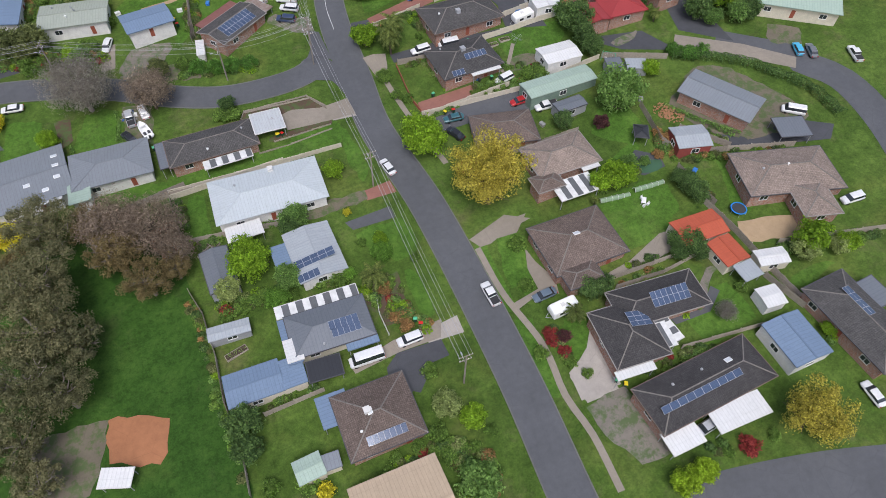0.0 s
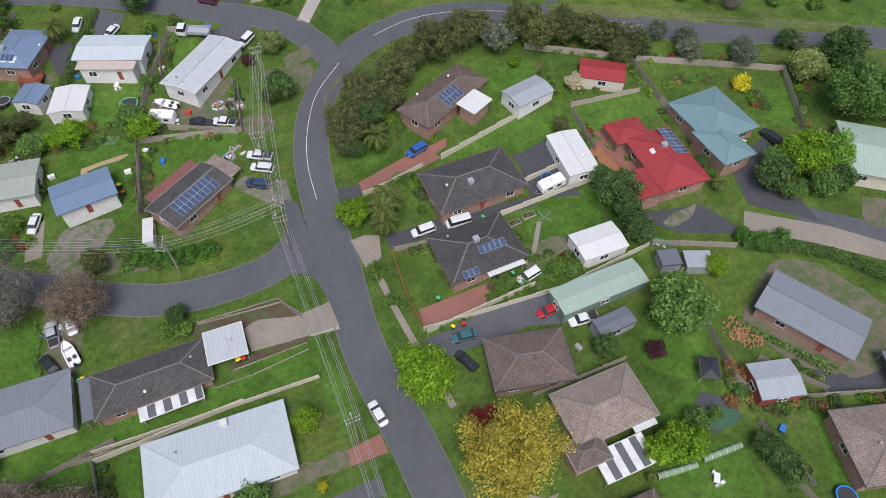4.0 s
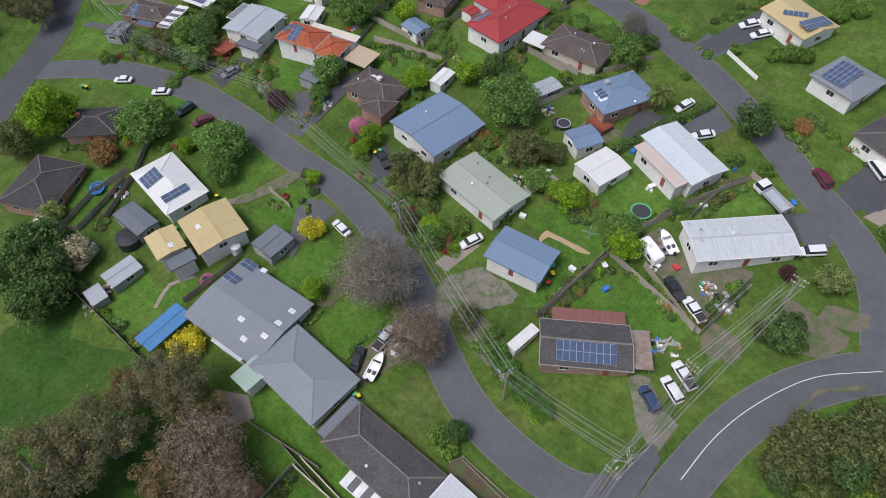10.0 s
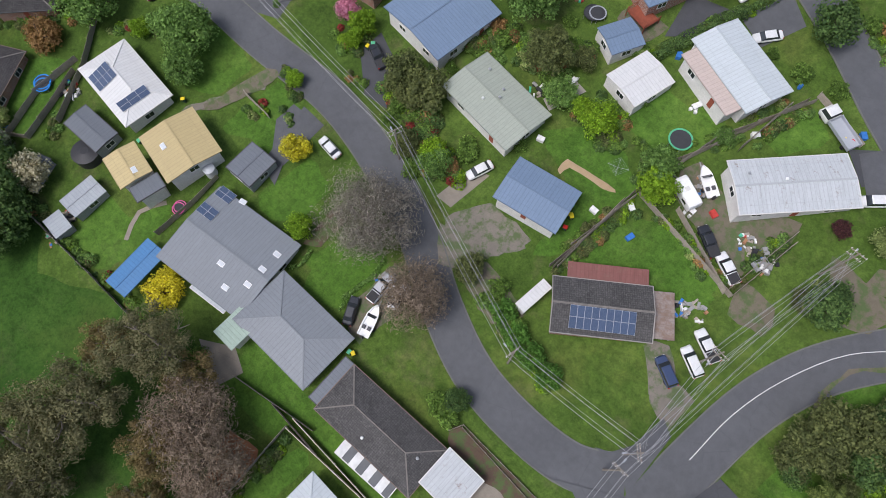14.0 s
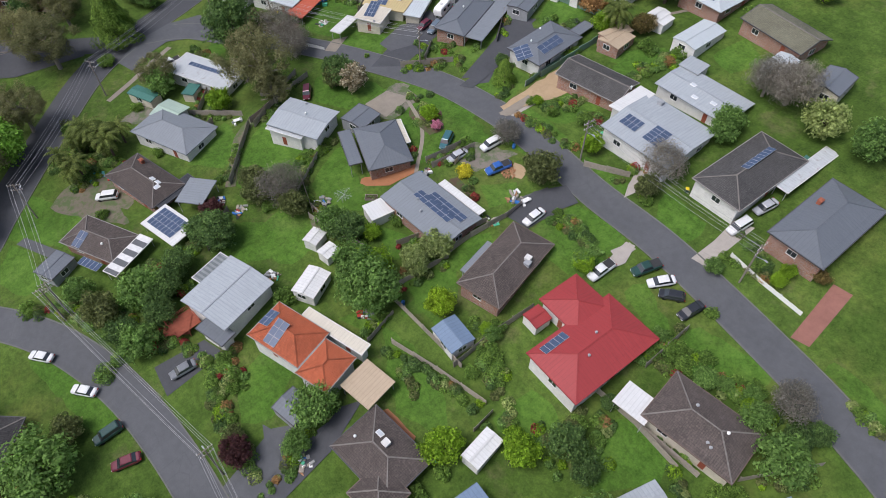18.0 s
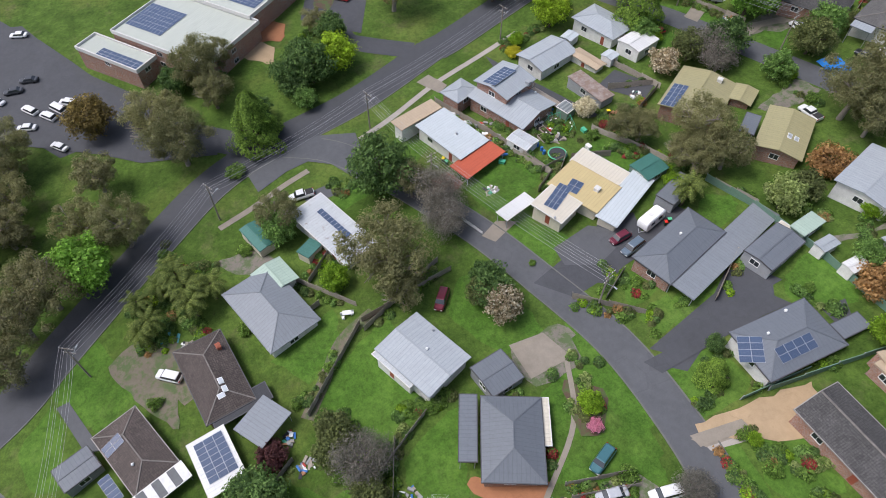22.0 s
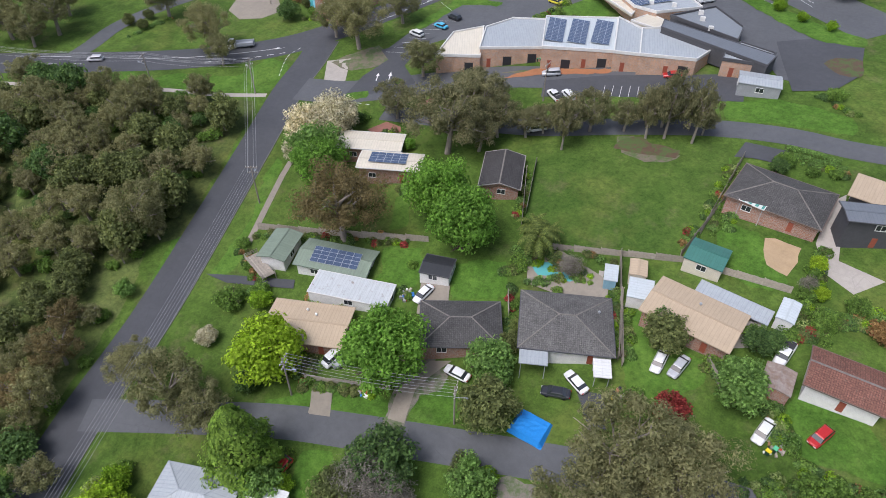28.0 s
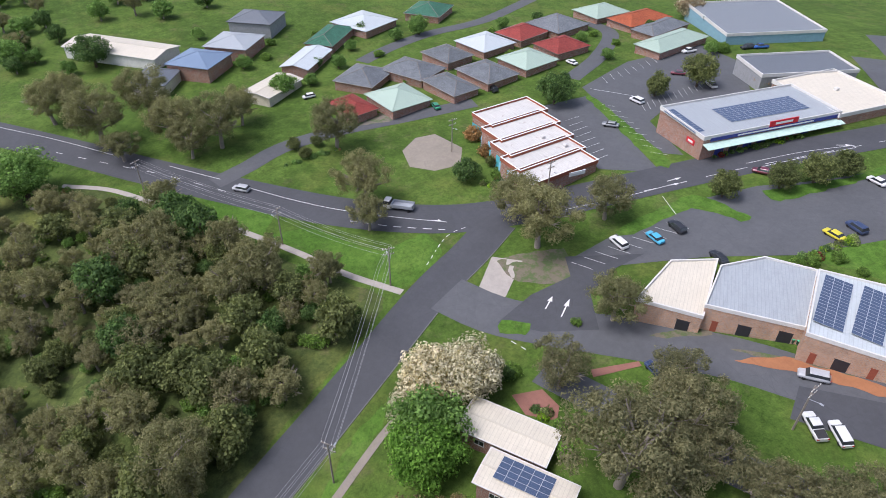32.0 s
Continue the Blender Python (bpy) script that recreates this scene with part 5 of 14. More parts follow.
lawn([(-99.4, 258.3), (-92.9, 264.8), (-88.2, 264.3), (-87.4, 261.3), (-98.8, 254.3)])
front_lawn([(-151.7, 222.6), (-149.5, 226.3), (-142.6, 229.2), (-141.6, 227.8)])
lawn([(-167, 246.3), (-163.7, 251.3), (-158.8, 251), (-155.7, 246.9), (-163.2, 243.1)])
pave("concrete crossover on the verge", [(-202, 219.4), (-203.4, 222.9), (-197.8, 225.5), (-195.8, 222.9)], "concrete_old")
pave("asphalt apron beside the shop car park", [(-160.1, 423.9), (-151.4, 429.8), (-141.1, 428.5), (-139.6, 414.6), (-143.4, 405.5), (-151.3, 401.8), (-156.5, 414.5)], "asphalt_dark")
lawn([(-194.2, 358.3), (-187.9, 359.4), (-179, 369.1), (-159.8, 374.3), (-155.7, 371.9), (-155.3, 357.8), (-154.7, 343.9), (-168, 339.1), (-180.9, 333.9)])
lawn([(-152.3, 353.6), (-148.1, 354.1), (-145.2, 348.8), (-138.9, 345), (-139.7, 341.3), (-148.9, 343.8)])
lawn([(-162.4, 392.1), (-152.7, 397.7), (-138.2, 396), (-136.7, 389.9), (-150.8, 388), (-160.7, 385.4)])
lawn([(-205.8, 319.8), (-199.1, 322.6), (-194.5, 315.3), (-200.6, 314)])
lawn([(-190.7, 322.3), (-182.9, 327.7), (-178.8, 321.3), (-187.4, 317.3)])
pave("concrete driveway beside the dark tiled house", [(-136.2, 355.2), (-136.4, 367.1), (-134.3, 370.3), (-131.9, 351.4), (-134.3, 351.3)], "concrete")
pave("dark asphalt forecourt of the tiled house", [(-155.5, 373.3), (-154.9, 379), (-146.6, 379.3), (-146.6, 374.5), (-152.3, 374.3)], "asphalt_dark")
pave("gravel terrace round the garden pool", [(-179.6, 330.4), (-175.1, 334.9), (-169.4, 333.3), (-164.1, 331.9), (-162.6, 327), (-167.6, 324.9), (-172.5, 325.2), (-176.9, 325.2)], "concrete_old")
pave("concrete driveway with a white van", [(-194.6, 317.1), (-189.4, 319), (-187.4, 315.3), (-187.5, 311), (-190.9, 310.3)], "concrete_old")
pave("concrete path behind the tan roofed house", [(-141.7, 336.5), (-138.2, 337.4), (-138.7, 329.3), (-141.8, 327.5)], "concrete")
pave("worn bare earth at the edge of the vacant block", [(-178, 369.6), (-174.5, 372.5), (-172.2, 370.9), (-165.7, 371), (-165.9, 368.4), (-173.5, 366.7), (-178.4, 366.2)], "mulch")
patch("pool", "turquoise garden pool", [(-177.8, 329), (-177.5, 330.4), (-174.6, 331.7), (-172.6, 331.7), (-169.3, 330.4), (-170.3, 328.7), (-173.2, 328.7), (-176.1, 327.7)], "water", PAVE_LEVEL[0] + 0.004)
patch("island", "grass strip between the road and the shop car park", [(-177.7, 449.2), (-175.3, 451.6), (-164.2, 444.7), (-150, 436.6), (-141.6, 433.7), (-141.1, 428.5), (-151.2, 428.3), (-159.5, 433.5), (-169, 441.1)], "lawn", PAVE_LEVEL[0] + 0.01)
patch("island", "planted island at the shop driveway", [(-147.9, 417.1), (-145.6, 421.2), (-140.4, 422), (-139.4, 413.4), (-143.4, 412.8)], "mulch", PAVE_LEVEL[0] + 0.01)
pave("asphalt driveway with a white car", [(-84, 209.4), (-84.8, 216.9), (-81.5, 222.1), (-77, 220.5), (-78.7, 216.1), (-79.4, 210)], "asphalt_dark")
pave("grey concrete driveway apron", [(-73.3, 229.7), (-75.3, 236), (-71.7, 237.3), (-70.9, 230.1), (-71.9, 226.8)], "concrete")
pave("grey concrete driveway apron", [(-65, 213.5), (-65.3, 219.6), (-63.6, 220), (-62.5, 216.1), (-64.1, 211.7)], "concrete")
front_lawn([(-77.5, 217.2), (-76.7, 220.2), (-66.1, 220.4), (-65.6, 214.5), (-71.7, 214.4)])
front_lawn([(-78.2, 208.6), (-78.6, 215.5), (-77, 216.3), (-64.6, 214.1), (-66.3, 208), (-69, 208.2)])
front_lawn([(-83.9, 227.4), (-83.3, 230.2), (-72.8, 229.7), (-73, 226.8)])
front_lawn([(-102.6, 229.6), (-102, 232.8), (-88.2, 231.2), (-88.3, 227.3)])
lawn([(-86.1, 199.2), (-83.8, 204.7), (-80.2, 202.2), (-82.3, 193.9), (-83.1, 187.8), (-82.7, 183.8), (-81.5, 182.6), (-76.8, 190.4)])
lawn([(-245.9, 331.9), (-243.8, 325), (-237.1, 314.6), (-233, 298.5), (-229.5, 300.5), (-232.6, 311.8), (-242.4, 329.2)])
lawn([(-260, 333.8), (-256.7, 328), (-250.4, 315.6), (-247.2, 300.9), (-240.7, 289.3), (-242.1, 294.7), (-248.3, 309.7), (-258.5, 329.5)])
lawn([(-338.9, 324.7), (-311.9, 340.8), (-304.4, 336), (-299.2, 345.6), (-281.6, 353.1), (-280, 364.2), (-271.8, 363.1), (-267.8, 350.6), (-278.2, 345.6), (-290.8, 340.7), (-332, 321.3)])
pave("dark asphalt driveway beside the green roofed house", [(-233.7, 298.3), (-228.8, 300.6), (-216.5, 305.8), (-215.3, 304), (-228.2, 298.7)], "asphalt_dark")
pave("flared asphalt corner of the side street", [(15.9, 120.6), (19.5, 121.4), (22.9, 119.9), (24, 117.2), (24.9, 111.6), (26.2, 124.8), (25, 125.6)], "asphalt")
pave("flared asphalt corner of the side street", [(17.9, 128.2), (19.9, 129.1), (21.7, 132.1), (22.5, 137.8), (24.8, 136.4), (25.1, 126.1), (22.8, 128.3)], "asphalt")
pave("old concrete crossover beside the lime tree", [(31.9, 124.1), (34.5, 124.3), (37.3, 123.3), (36.2, 118.7), (33, 115.7)], "concrete_old")
pave("asphalt end of the clay driveway", [(32, 132.2), (33, 136.5), (37.3, 136), (37.4, 133.5)], "asphalt_dark")
pave("orange bark bed at the park edge", [(-20.5, 85.7), (-21.1, 89.7), (-18.5, 92.7), (-16.9, 93.1), (-16.7, 87.6), (-18.6, 85.2)], "clay")

STRIP_LEVEL = dict(footpath=0.085, line=0.115)


def strip(kind, label, pts, width, material):
    ob = ribbon("footpath" if kind == "footpath" else "road_line", spline(pts, 2.0), -width / 2, width / 2, STRIP_LEVEL[kind], material, lanes=1)
    return tagged(ob, label, "footpath" if kind == "footpath" else "road marking", kind="structure")


def dashes(label, pts, width, on, off, material="line_paint"):
    """A broken painted line: each dash lies on the road."""
    line = spline(pts, 0.5)
    v, f = [], []
    run = 0.0
    for a, b in zip(line, line[1:]):
        d = b - a
        step = d.length
        if run % (on + off) < on:
            s = Vector((-d.y, d.x, 0)).normalized() * width / 2
            k = len(v)
            for q in (a - s, b - s, b + s, a + s):
                v.append((q.x, q.y, ground(q.x, q.y) + 0.118))
            f.append((k, k + 1, k + 2, k + 3))
        run += step
    return tagged(mesh_object("road_line", v, f, material), label, "road marking", kind="structure")


def bays(label, a, b, depth, count):
    """Parking bay lines: strokes of one length that stand off the line from a to b."""
    a, b, depth = Vector((*a, 0)), Vector((*b, 0)), Vector((*depth, 0))
    e = (b - a).normalized() * 0.05
    v, f = [], []
    for i in range(count + 1):
        p = a.lerp(b, i / count)
        for j in range(4):
            k = len(v)
            for q in (p - e + depth * j / 4, p + e + depth * j / 4, p + e + depth * (j + 1) / 4, p - e + depth * (j + 1) / 4):
                v.append((q.x, q.y, ground(q.x, q.y) + 0.12))
            f.append((k, k + 1, k + 2, k + 3))
    return tagged(mesh_object("bay_line", v, f, "line_paint"), label, "road marking", kind="structure")


def arrow(a, b):
    """A painted lane arrow from its tail to its tip."""
    a, b = Vector((*a, 0)), Vector((*b, 0))
    d = b - a
    s = Vector((-d.y, d.x, 0)).normalized()
    pts = [a - s * 0.12, a + d * 0.6 - s * 0.12, a + d * 0.6 - s * 0.5, b, a + d * 0.6 + s * 0.5, a + d * 0.6 + s * 0.12, a + s * 0.12]
    v = [(q.x, q.y, ground(q.x, q.y) + 0.12) for q in pts]
    return tagged(mesh_object("lane_arrow", v, [(0, 1, 5, 6), (2, 3, 4)], "line_paint"), "white painted arrow on the road", "road marking", kind="structure")


strip("footpath", "concrete footpath on the verge", [(-176.3, 169.1), (-179, 176.3), (-182.3, 183.3), (-184.5, 189.2)], 1.4, "concrete_old")
strip("footpath", "concrete footpath on the verge", [(-189, 201.9), (-193, 210.8), (-199.7, 223.3), (-204.4, 235.6), (-209.3, 248.2)], 1.4, "concrete")
strip("footpath", "concrete footpath on the verge", [(-232.2, 308.7), (-240.6, 327.9), (-242.4, 333.6)], 1.4, "concrete_old")
strip("footpath", "concrete footpath beside the woodland", [(-358.1, 302.4), (-347.2, 312.6), (-329.7, 321.7), (-313.8, 330.2), (-294.5, 338.6), (-280.2, 343.6), (-267.1, 349.7)], 1.6, "concrete")
strip("footpath", "narrow concrete footpath on the verge", [(35.6, 65.4), (35.9, 54.5), (37.9, 42.6), (37.1, 32.8), (38, 25.2), (37.6, 15.9)], 1.2, "concrete_old")
strip("footpath", "narrow concrete footpath on the verge", [(33.8, 122.1), (35.5, 104.1), (38.1, 87.3)], 1.2, "concrete_old")
strip("line", "white centre line on the bend", [(28.5, 135.7), (29.1, 144.5), (31.4, 153.2), (35.8, 162), (43, 169)], 0.11, "line_paint")
strip("line", "white centre line on the bend", [(52.9, 174.2), (60.6, 175.8), (67.7, 175.5), (75.5, 173.4), (85.4, 169)], 0.11, "line_paint")
strip("line", "white centre line on the street", [(93.6, 163.8), (102, 159), (111.2, 153.1)], 0.11, "line_paint")
strip("line", "white lane line on the main road", [(-349.2, 328), (-333.9, 336.5)], 0.16, "line_paint")
strip("line", "white lane line on the main road", [(-325.3, 340.7), (-312.5, 347.3), (-301.4, 353.9), (-289.6, 362.5), (-279.9, 370.2)], 0.16, "line_paint")
strip("line", "white edge line on the main road", [(-407.7, 291.6), (-384.9, 306.3), (-365.4, 317.3)], 0.16, "line_paint")
strip("line", "white lane line on the main road", [(-265.1, 392.8), (-259.8, 405.5), (-255.1, 419.3)], 0.16, "line_paint")
strip("line", "white lane line on the main road", [(-250, 438.1), (-244.4, 452.6), (-238.1, 464.9)], 0.16, "line_paint")
strip("line", "white lane line on the main road", [(-247.6, 436.6), (-242.3, 451.4), (-237.3, 464)], 0.16, "line_paint")
strip("line", "white parking line", [(-295.1, 449.8), (-307.2, 444.6)], 0.16, "line_paint")
strip("line", "white lane line on the highway", [(-205.2, 485.4), (-175.9, 453.9), (-155.2, 432.3)], 0.11, "line_paint")
strip("line", "white lane line on the highway", [(-237.9, 525.7), (-197.9, 489.1), (-169.4, 461.1), (-156.5, 448.2)], 0.11, "line_paint")
strip("footpath", "reddish dirt driveway beside a fence", [(-145, 191.6), (-141.6, 185), (-135.6, 180.5), (-130.1, 176.3)], 2.2, "dirt")
dashes("broken white lane line on the main road", [(-384.3, 300.1), (-360.2, 315.9), (-344.2, 326.4), (-327.5, 335.5)], 0.16, 3, 5)
dashes("broken white lane line on the main road", [(-261.3, 403.4), (-255.5, 417.8), (-249.9, 433.4), (-243.1, 450.5), (-234.4, 472.8)], 0.16, 3, 5)
dashes("broken white give-way line at the junction", [(-270.6, 358.2), (-275.5, 366.9), (-275.3, 373.1)], 0.16, 1, 1)
dashes("broken white lane line on the highway", [(-250.2, 528.8), (-218.3, 498.5), (-185.7, 472.1), (-156.9, 451.3)], 0.16, 3, 4)
dashes("broken white lane line on the highway", [(-242.6, 532.6), (-211.9, 501.7), (-182.7, 478.4), (-158.1, 460.2)], 0.16, 3, 4)
dashes("broken white edge line on the main road", [(-295.6, 353.7), (-286.5, 360.5), (-276.6, 369.3)], 0.2, 2, 1.5)
dashes("broken white give-way line at the lane", [(-242.4, 357.4), (-238, 358.2)], 0.14, 1, 1)
bays("white bay lines in the worn car park", (-297.8, 438.3), (-269.2, 426.3), (4.3, 2.1), 8)
bays("white bay lines in the worn car park", (-296.6, 423.6), (-275.9, 413.1), (0.6, 4.8), 7)
bays("white parking bay lines in the supermarket car park", (-289.5, 447.0), (-288.3, 471.1), (3.8, -2.9), 11)
bays("white parking bay lines in the supermarket car park", (-306.7, 451.6), (-308.5, 494.0), (-4.2, 2.3), 12)
bays("white parking bay lines behind the shops", (-188.6, 383.5), (-170.2, 389.9), (-1.3, 4.6), 10)
bays("white parking bay lines in the shop car park", (-250.9, 380.6), (-246.6, 404.8), (4.6, 1.5), 8)
bays("white parking bay lines on the forecourt", (-176.7, 457.3), (-158.4, 439.3), (-1.5, -4.5), 9)
arrow((-244.3, 367.5), (-246.0, 370.9))
arrow((-240.8, 368.2), (-243.2, 372.7))
arrow((-257.3, 418.1), (-256.2, 421.8))
arrow((-241.0, 461.8), (-238.5, 464.5))
arrow((-282.6, 368.1), (-281.2, 369.7))
arrow((-255.9, 417.0), (-254.9, 419.2))
strip("line", "white lane line on the service road", [(-253.8, 412.3), (-247.3, 408.7)], 0.11, "line_paint")
strip("footpath", "worn path across a lawn", [(-67.3, 126.4), (-62.5, 135.3)], 1.2, "dirt")
strip("footpath", "narrow concrete garden path", [(-59, 101.5), (-61.1, 106.1), (-58.8, 110.4)], 0.8, "concrete_old")
strip("footpath", "narrow concrete garden path", [(-99.6, 274.8), (-96.5, 279.1), (-94.7, 279.5)], 0.9, "concrete_old")
strip("footpath", "narrow concrete garden path", [(59.9, 107.2), (62.5, 108.9), (66.4, 114.5)], 0.9, "concrete_old")
strip("footpath", "narrow concrete garden path", [(-124, 217.6), (-113.6, 213.5), (-105, 204.8)], 0.8, "concrete_old")
strip("footpath", "narrow stepping path in a garden", [(-166.3, 333.6), (-164.4, 326)], 0.9, "concrete")

for line_pts, half in ((MAIN, 3.6), (SIDE, 3.2), (NORTH, 3.2), (WEST, 4.5)):
    if half < 4:
        kerb_line(line_pts, -half)
    kerb_line(line_pts, half)
# ---- houses ----
def roof_height(w, x, y):
    """Top of wing w over its base at the place (x, y), or None beside it."""
    cx, cy, ln, wd, rot, h, kind, pitch = w[:8]
    a = radians(rot)
    dx, dy = x - cx, y - cy
    u, v = dx * math.cos(a) + dy * math.sin(a), dy * math.cos(a) - dx * math.sin(a)
    if abs(u) > ln / 2 + 0.3 or abs(v) > wd / 2 + 0.3:
        return None
    t = math.tan(radians(pitch))
    if kind == "hip":
        return h + t * min(wd / 2 - abs(v), ln / 2 - abs(u))
    if kind == "gab":
        return h + t * (wd / 2 - abs(v))
    return h + t * (v + wd / 2) * 0.5


def roof_part(ln, wd, h, kind, pitch, material, parent, m, parapet=False):
    """A closed roof: top faces, fascia and underside; u along the eave, v up the slope."""
    t = math.tan(radians(pitch))
    a, b = ln / 2, wd / 2
    th = 0.16
    if kind == "flat":
        r = t * wd * 0.5
        top = [(-a, -b, h), (a, -b, h), (a, b, h + r), (-a, b, h + r)]
        faces = [(0, 1, 2, 3)]
    elif kind == "gab":
        r = t * b
        top = [(-a, -b, h), (a, -b, h), (a, 0, h + r), (-a, 0, h + r), (a, b, h), (-a, b, h)]
        faces = [(0, 1, 2, 3), (4, 5, 3, 2)]
    else:
        r = t * b
        top = [(-a, -b, h), (a, -b, h), (a, b, h), (-a, b, h), (-(a - b), 0, h + r), (a - b + 0.001, 0, h + r)]
        faces = [(0, 1, 5, 4), (2, 3, 4, 5), (1, 2, 5), (3, 0, 4)]
    n = len(top)
    v = top + [(x, y, z - th) for x, y, z in top]
    uvs = []
    for f in faces:
        p, q = Vector(top[f[0]]), Vector(top[f[1]])
        e = (q - p).normalized()
        nn = e.cross(Vector(top[f[2]]) - p).normalized()
        s = nn.cross(e)
        for i in f:
            d = Vector(top[i]) - p
            uvs.append((d.dot(e) + 50, d.dot(s) + 50))
    rim = {"flat": (0, 1, 2, 3), "gab": (0, 1, 2, 4, 5, 3), "hip": (0, 1, 2, 3)}[kind]
    fs = list(faces)
    for i, j in zip(rim, rim[1:] + rim[:1]):
        fs.append((j, i, i + n, j + n))
        uvs += [(0, 0)] * 4
    for f in faces:
        fs.append(tuple(k + n for k in reversed(f)))
        uvs += [(0, 0)] * len(f)
    ob = mesh_object("roof", v, fs, material, parent, uvs)
    ob.matrix_basis = m
    return ob


def rim_points(ln, wd, h, kind, pitch):
    """The roof's edge as a closed line: eaves, and rakes over a gable."""
    a, b = ln / 2, wd / 2
    t = math.tan(radians(pitch))
    if kind == "gab":
        return [(-a, -b, h), (a, -b, h), (a, 0, h + t * b), (a, b, h), (-a, b, h), (-a, 0, h + t * b)]
    hi = h + (t * wd * 0.5 if kind == "flat" else 0)
    return [(-a, -b, h), (a, -b, h), (a, b, hi), (-a, b, hi)]


def sweep_rim(name, pts, section, material, parent, m):
    """One closed moulding round a roof: section points are (outward, up)."""
    v, f = [], []
    n, k = len(pts), len(section)
    for i, (x, y, z) in enumerate(pts):
        sx, sy = (1 if x > 0 else -1), (0 if abs(y) < 1e-6 else 1 if y > 0 else -1)
        v += [(x + sx * o, y + sy * o, z + u) for o, u in section]
    for i in range(n):
        j = (i + 1) % n
        for q in range(k):
            r = (q + 1) % k
            f.append((i * k + q, j * k + q, j * k + r, i * k + r))
    ob = mesh_object(name, v, f, material, parent)
    ob.matrix_basis = m
    return ob


def gutter_part(ln, wd, h, kind, pitch, parent, m, material="gutter"):
    section = [(0.1, 0.012), (0.1, -0.17), (-0.04, -0.17), (-0.04, 0.012)]
    return sweep_rim("gutter", rim_points(ln, wd, h, kind, pitch), section, material, parent, m)


def ridge_part(ln, wd, h, kind, pitch, parent, m, material):
    a, b = ln / 2, wd / 2
    r = math.tan(radians(pitch)) * b
    s = Soup()
    w, z = 0.2, 0.05
    if kind == "gab":
        s.bar((-a, 0, h + r + z - 0.03), (a, 0, h + r + z - 0.03), 0.3, 0.1)
    elif kind == "hip":
        s.bar((-(a - b), 0, h + r + z - 0.02), (a - b + 0.01, 0, h + r + z - 0.02), w, 0.1)
        for sx in (-1, 1):
            for sy in (-1, 1):
                s.bar((sx * a, sy * b, h + z - 0.03), (sx * (a - b), 0, h + r + z - 0.03), w, 0.1)
    ob = s.make("ridge_capping", material, parent)
    ob.matrix_basis = m
    return ob


def wall_part(ln, wd, h, kind, pitch, inset, material, parent, m, drop=2.2):
    a, b = ln / 2 - inset, wd / 2 - inset
    t = math.tan(radians(pitch))
    z = h - 0.1
    v = [(-a, -b, -drop), (a, -b, -drop), (a, b, -drop), (-a, b, -drop), (-a, -b, z), (a, -b, z), (a, b, z), (-a, b, z)]
    faces = [(0, 1, 5, 4), (2, 3, 7, 6)]
    if kind == "gab":
        v += [(-a, 0, h - 0.18 + t * wd / 2), (a, 0, h - 0.18 + t * wd / 2)]
        faces += [(1, 2, 6, 9, 5), (3, 0, 4, 8, 7)]
    else:
        if kind == "flat":
            v[6], v[7] = (a, b, z + t * wd * 0.5 - 0.06), (-a, b, z + t * wd * 0.5 - 0.06)
        faces += [(1, 2, 6, 5), (3, 0, 4, 7)]
    uvs = []
    for f in faces:
        p = Vector(v[f[0]])
        e = (Vector(v[f[1]]) - p).normalized()
        for i in f:
            d = Vector(v[i]) - p
            uvs.append((d.dot(e), d.z))
    ob = mesh_object("wall", v, faces, material, parent, uvs)
    ob.matrix_basis = m
    return ob


def window_meshes():
    s = Soup()
    xs, zs = (-0.85, -0.78, -0.03, 0.03, 0.78, 0.85), (-0.05, 0.07, 1.13, 1.2)
    for y in (-0.07, 0.03):
        s.v += [(x, y, z) for z in zs for x in xs]
    full = [(i, j) for j in range(3) for i in range(5) if not (j == 1 and i in (1, 3))]
    for i, j in full:
        q = (j * 6 + i, j * 6 + i + 1, j * 6 + i + 7, j * 6 + i + 6)
        s.f += [q, tuple(k + 24 for k in reversed(q))]
        for (di, dj), (p, r) in zip(((0, -1), (1, 0), (0, 1), (-1, 0)), ((0, 1), (1, 2), (2, 3), (3, 0))):
            if (i + di, j + dj) not in full:
                s.f.append((q[r], q[p], q[p] + 24, q[r] + 24))
    s.mi = [0] * len(s.f)
    fr = s.make("window", "white_paint")
    g = Soup()
    g.box(-0.775, 0.775, -0.03, 0.0, 0.072, 1.128)
    pa = g.make("pane", "window_glass")
    d = Soup()
    d.box(-0.45, 0.45, -0.05, 0.02, 0, 2.04)
    d.box(-0.3, 0.3, -0.07, -0.05, 1.1, 1.9)
    do = d.make("door", "timber_red")
    out = fr.data, pa.data, do.data
    for o in (fr, pa, do):
        bpy.data.objects.remove(o)
    return out


WIN, PANE, DOOR = window_meshes()
PANELS = {}


def panel_mesh(lx, ly):
    key = (round(lx, 2), round(ly, 2))
    if key not in PANELS:
        s = Soup()
        a, b = lx / 2 - 0.012, ly / 2 - 0.012
        s.box(-a, a, -b, b, 0.0, 0.035, 1)
        k = len(s.v)
        i = 0.03
        s.v += [(-a + i, -b + i, 0.039), (a - i, -b + i, 0.039), (a - i, b - i, 0.039), (-a + i, b - i, 0.039)]
        s.f.append((k, k + 1, k + 2, k + 3))
        s.mi.append(0)
        uvs = [(0, 0)] * 24 + [(0, 0), (1, 0), (1, 1), (0, 1)]
        ob = mesh_object("solar_panel", s.v, s.f, None, None, uvs, "", ["solar_cells", "alu_frame"])
        ob.data.polygons.foreach_set("material_index", s.mi)
        PANELS[key] = ob.data
        bpy.data.objects.remove(ob)
    return PANELS[key]


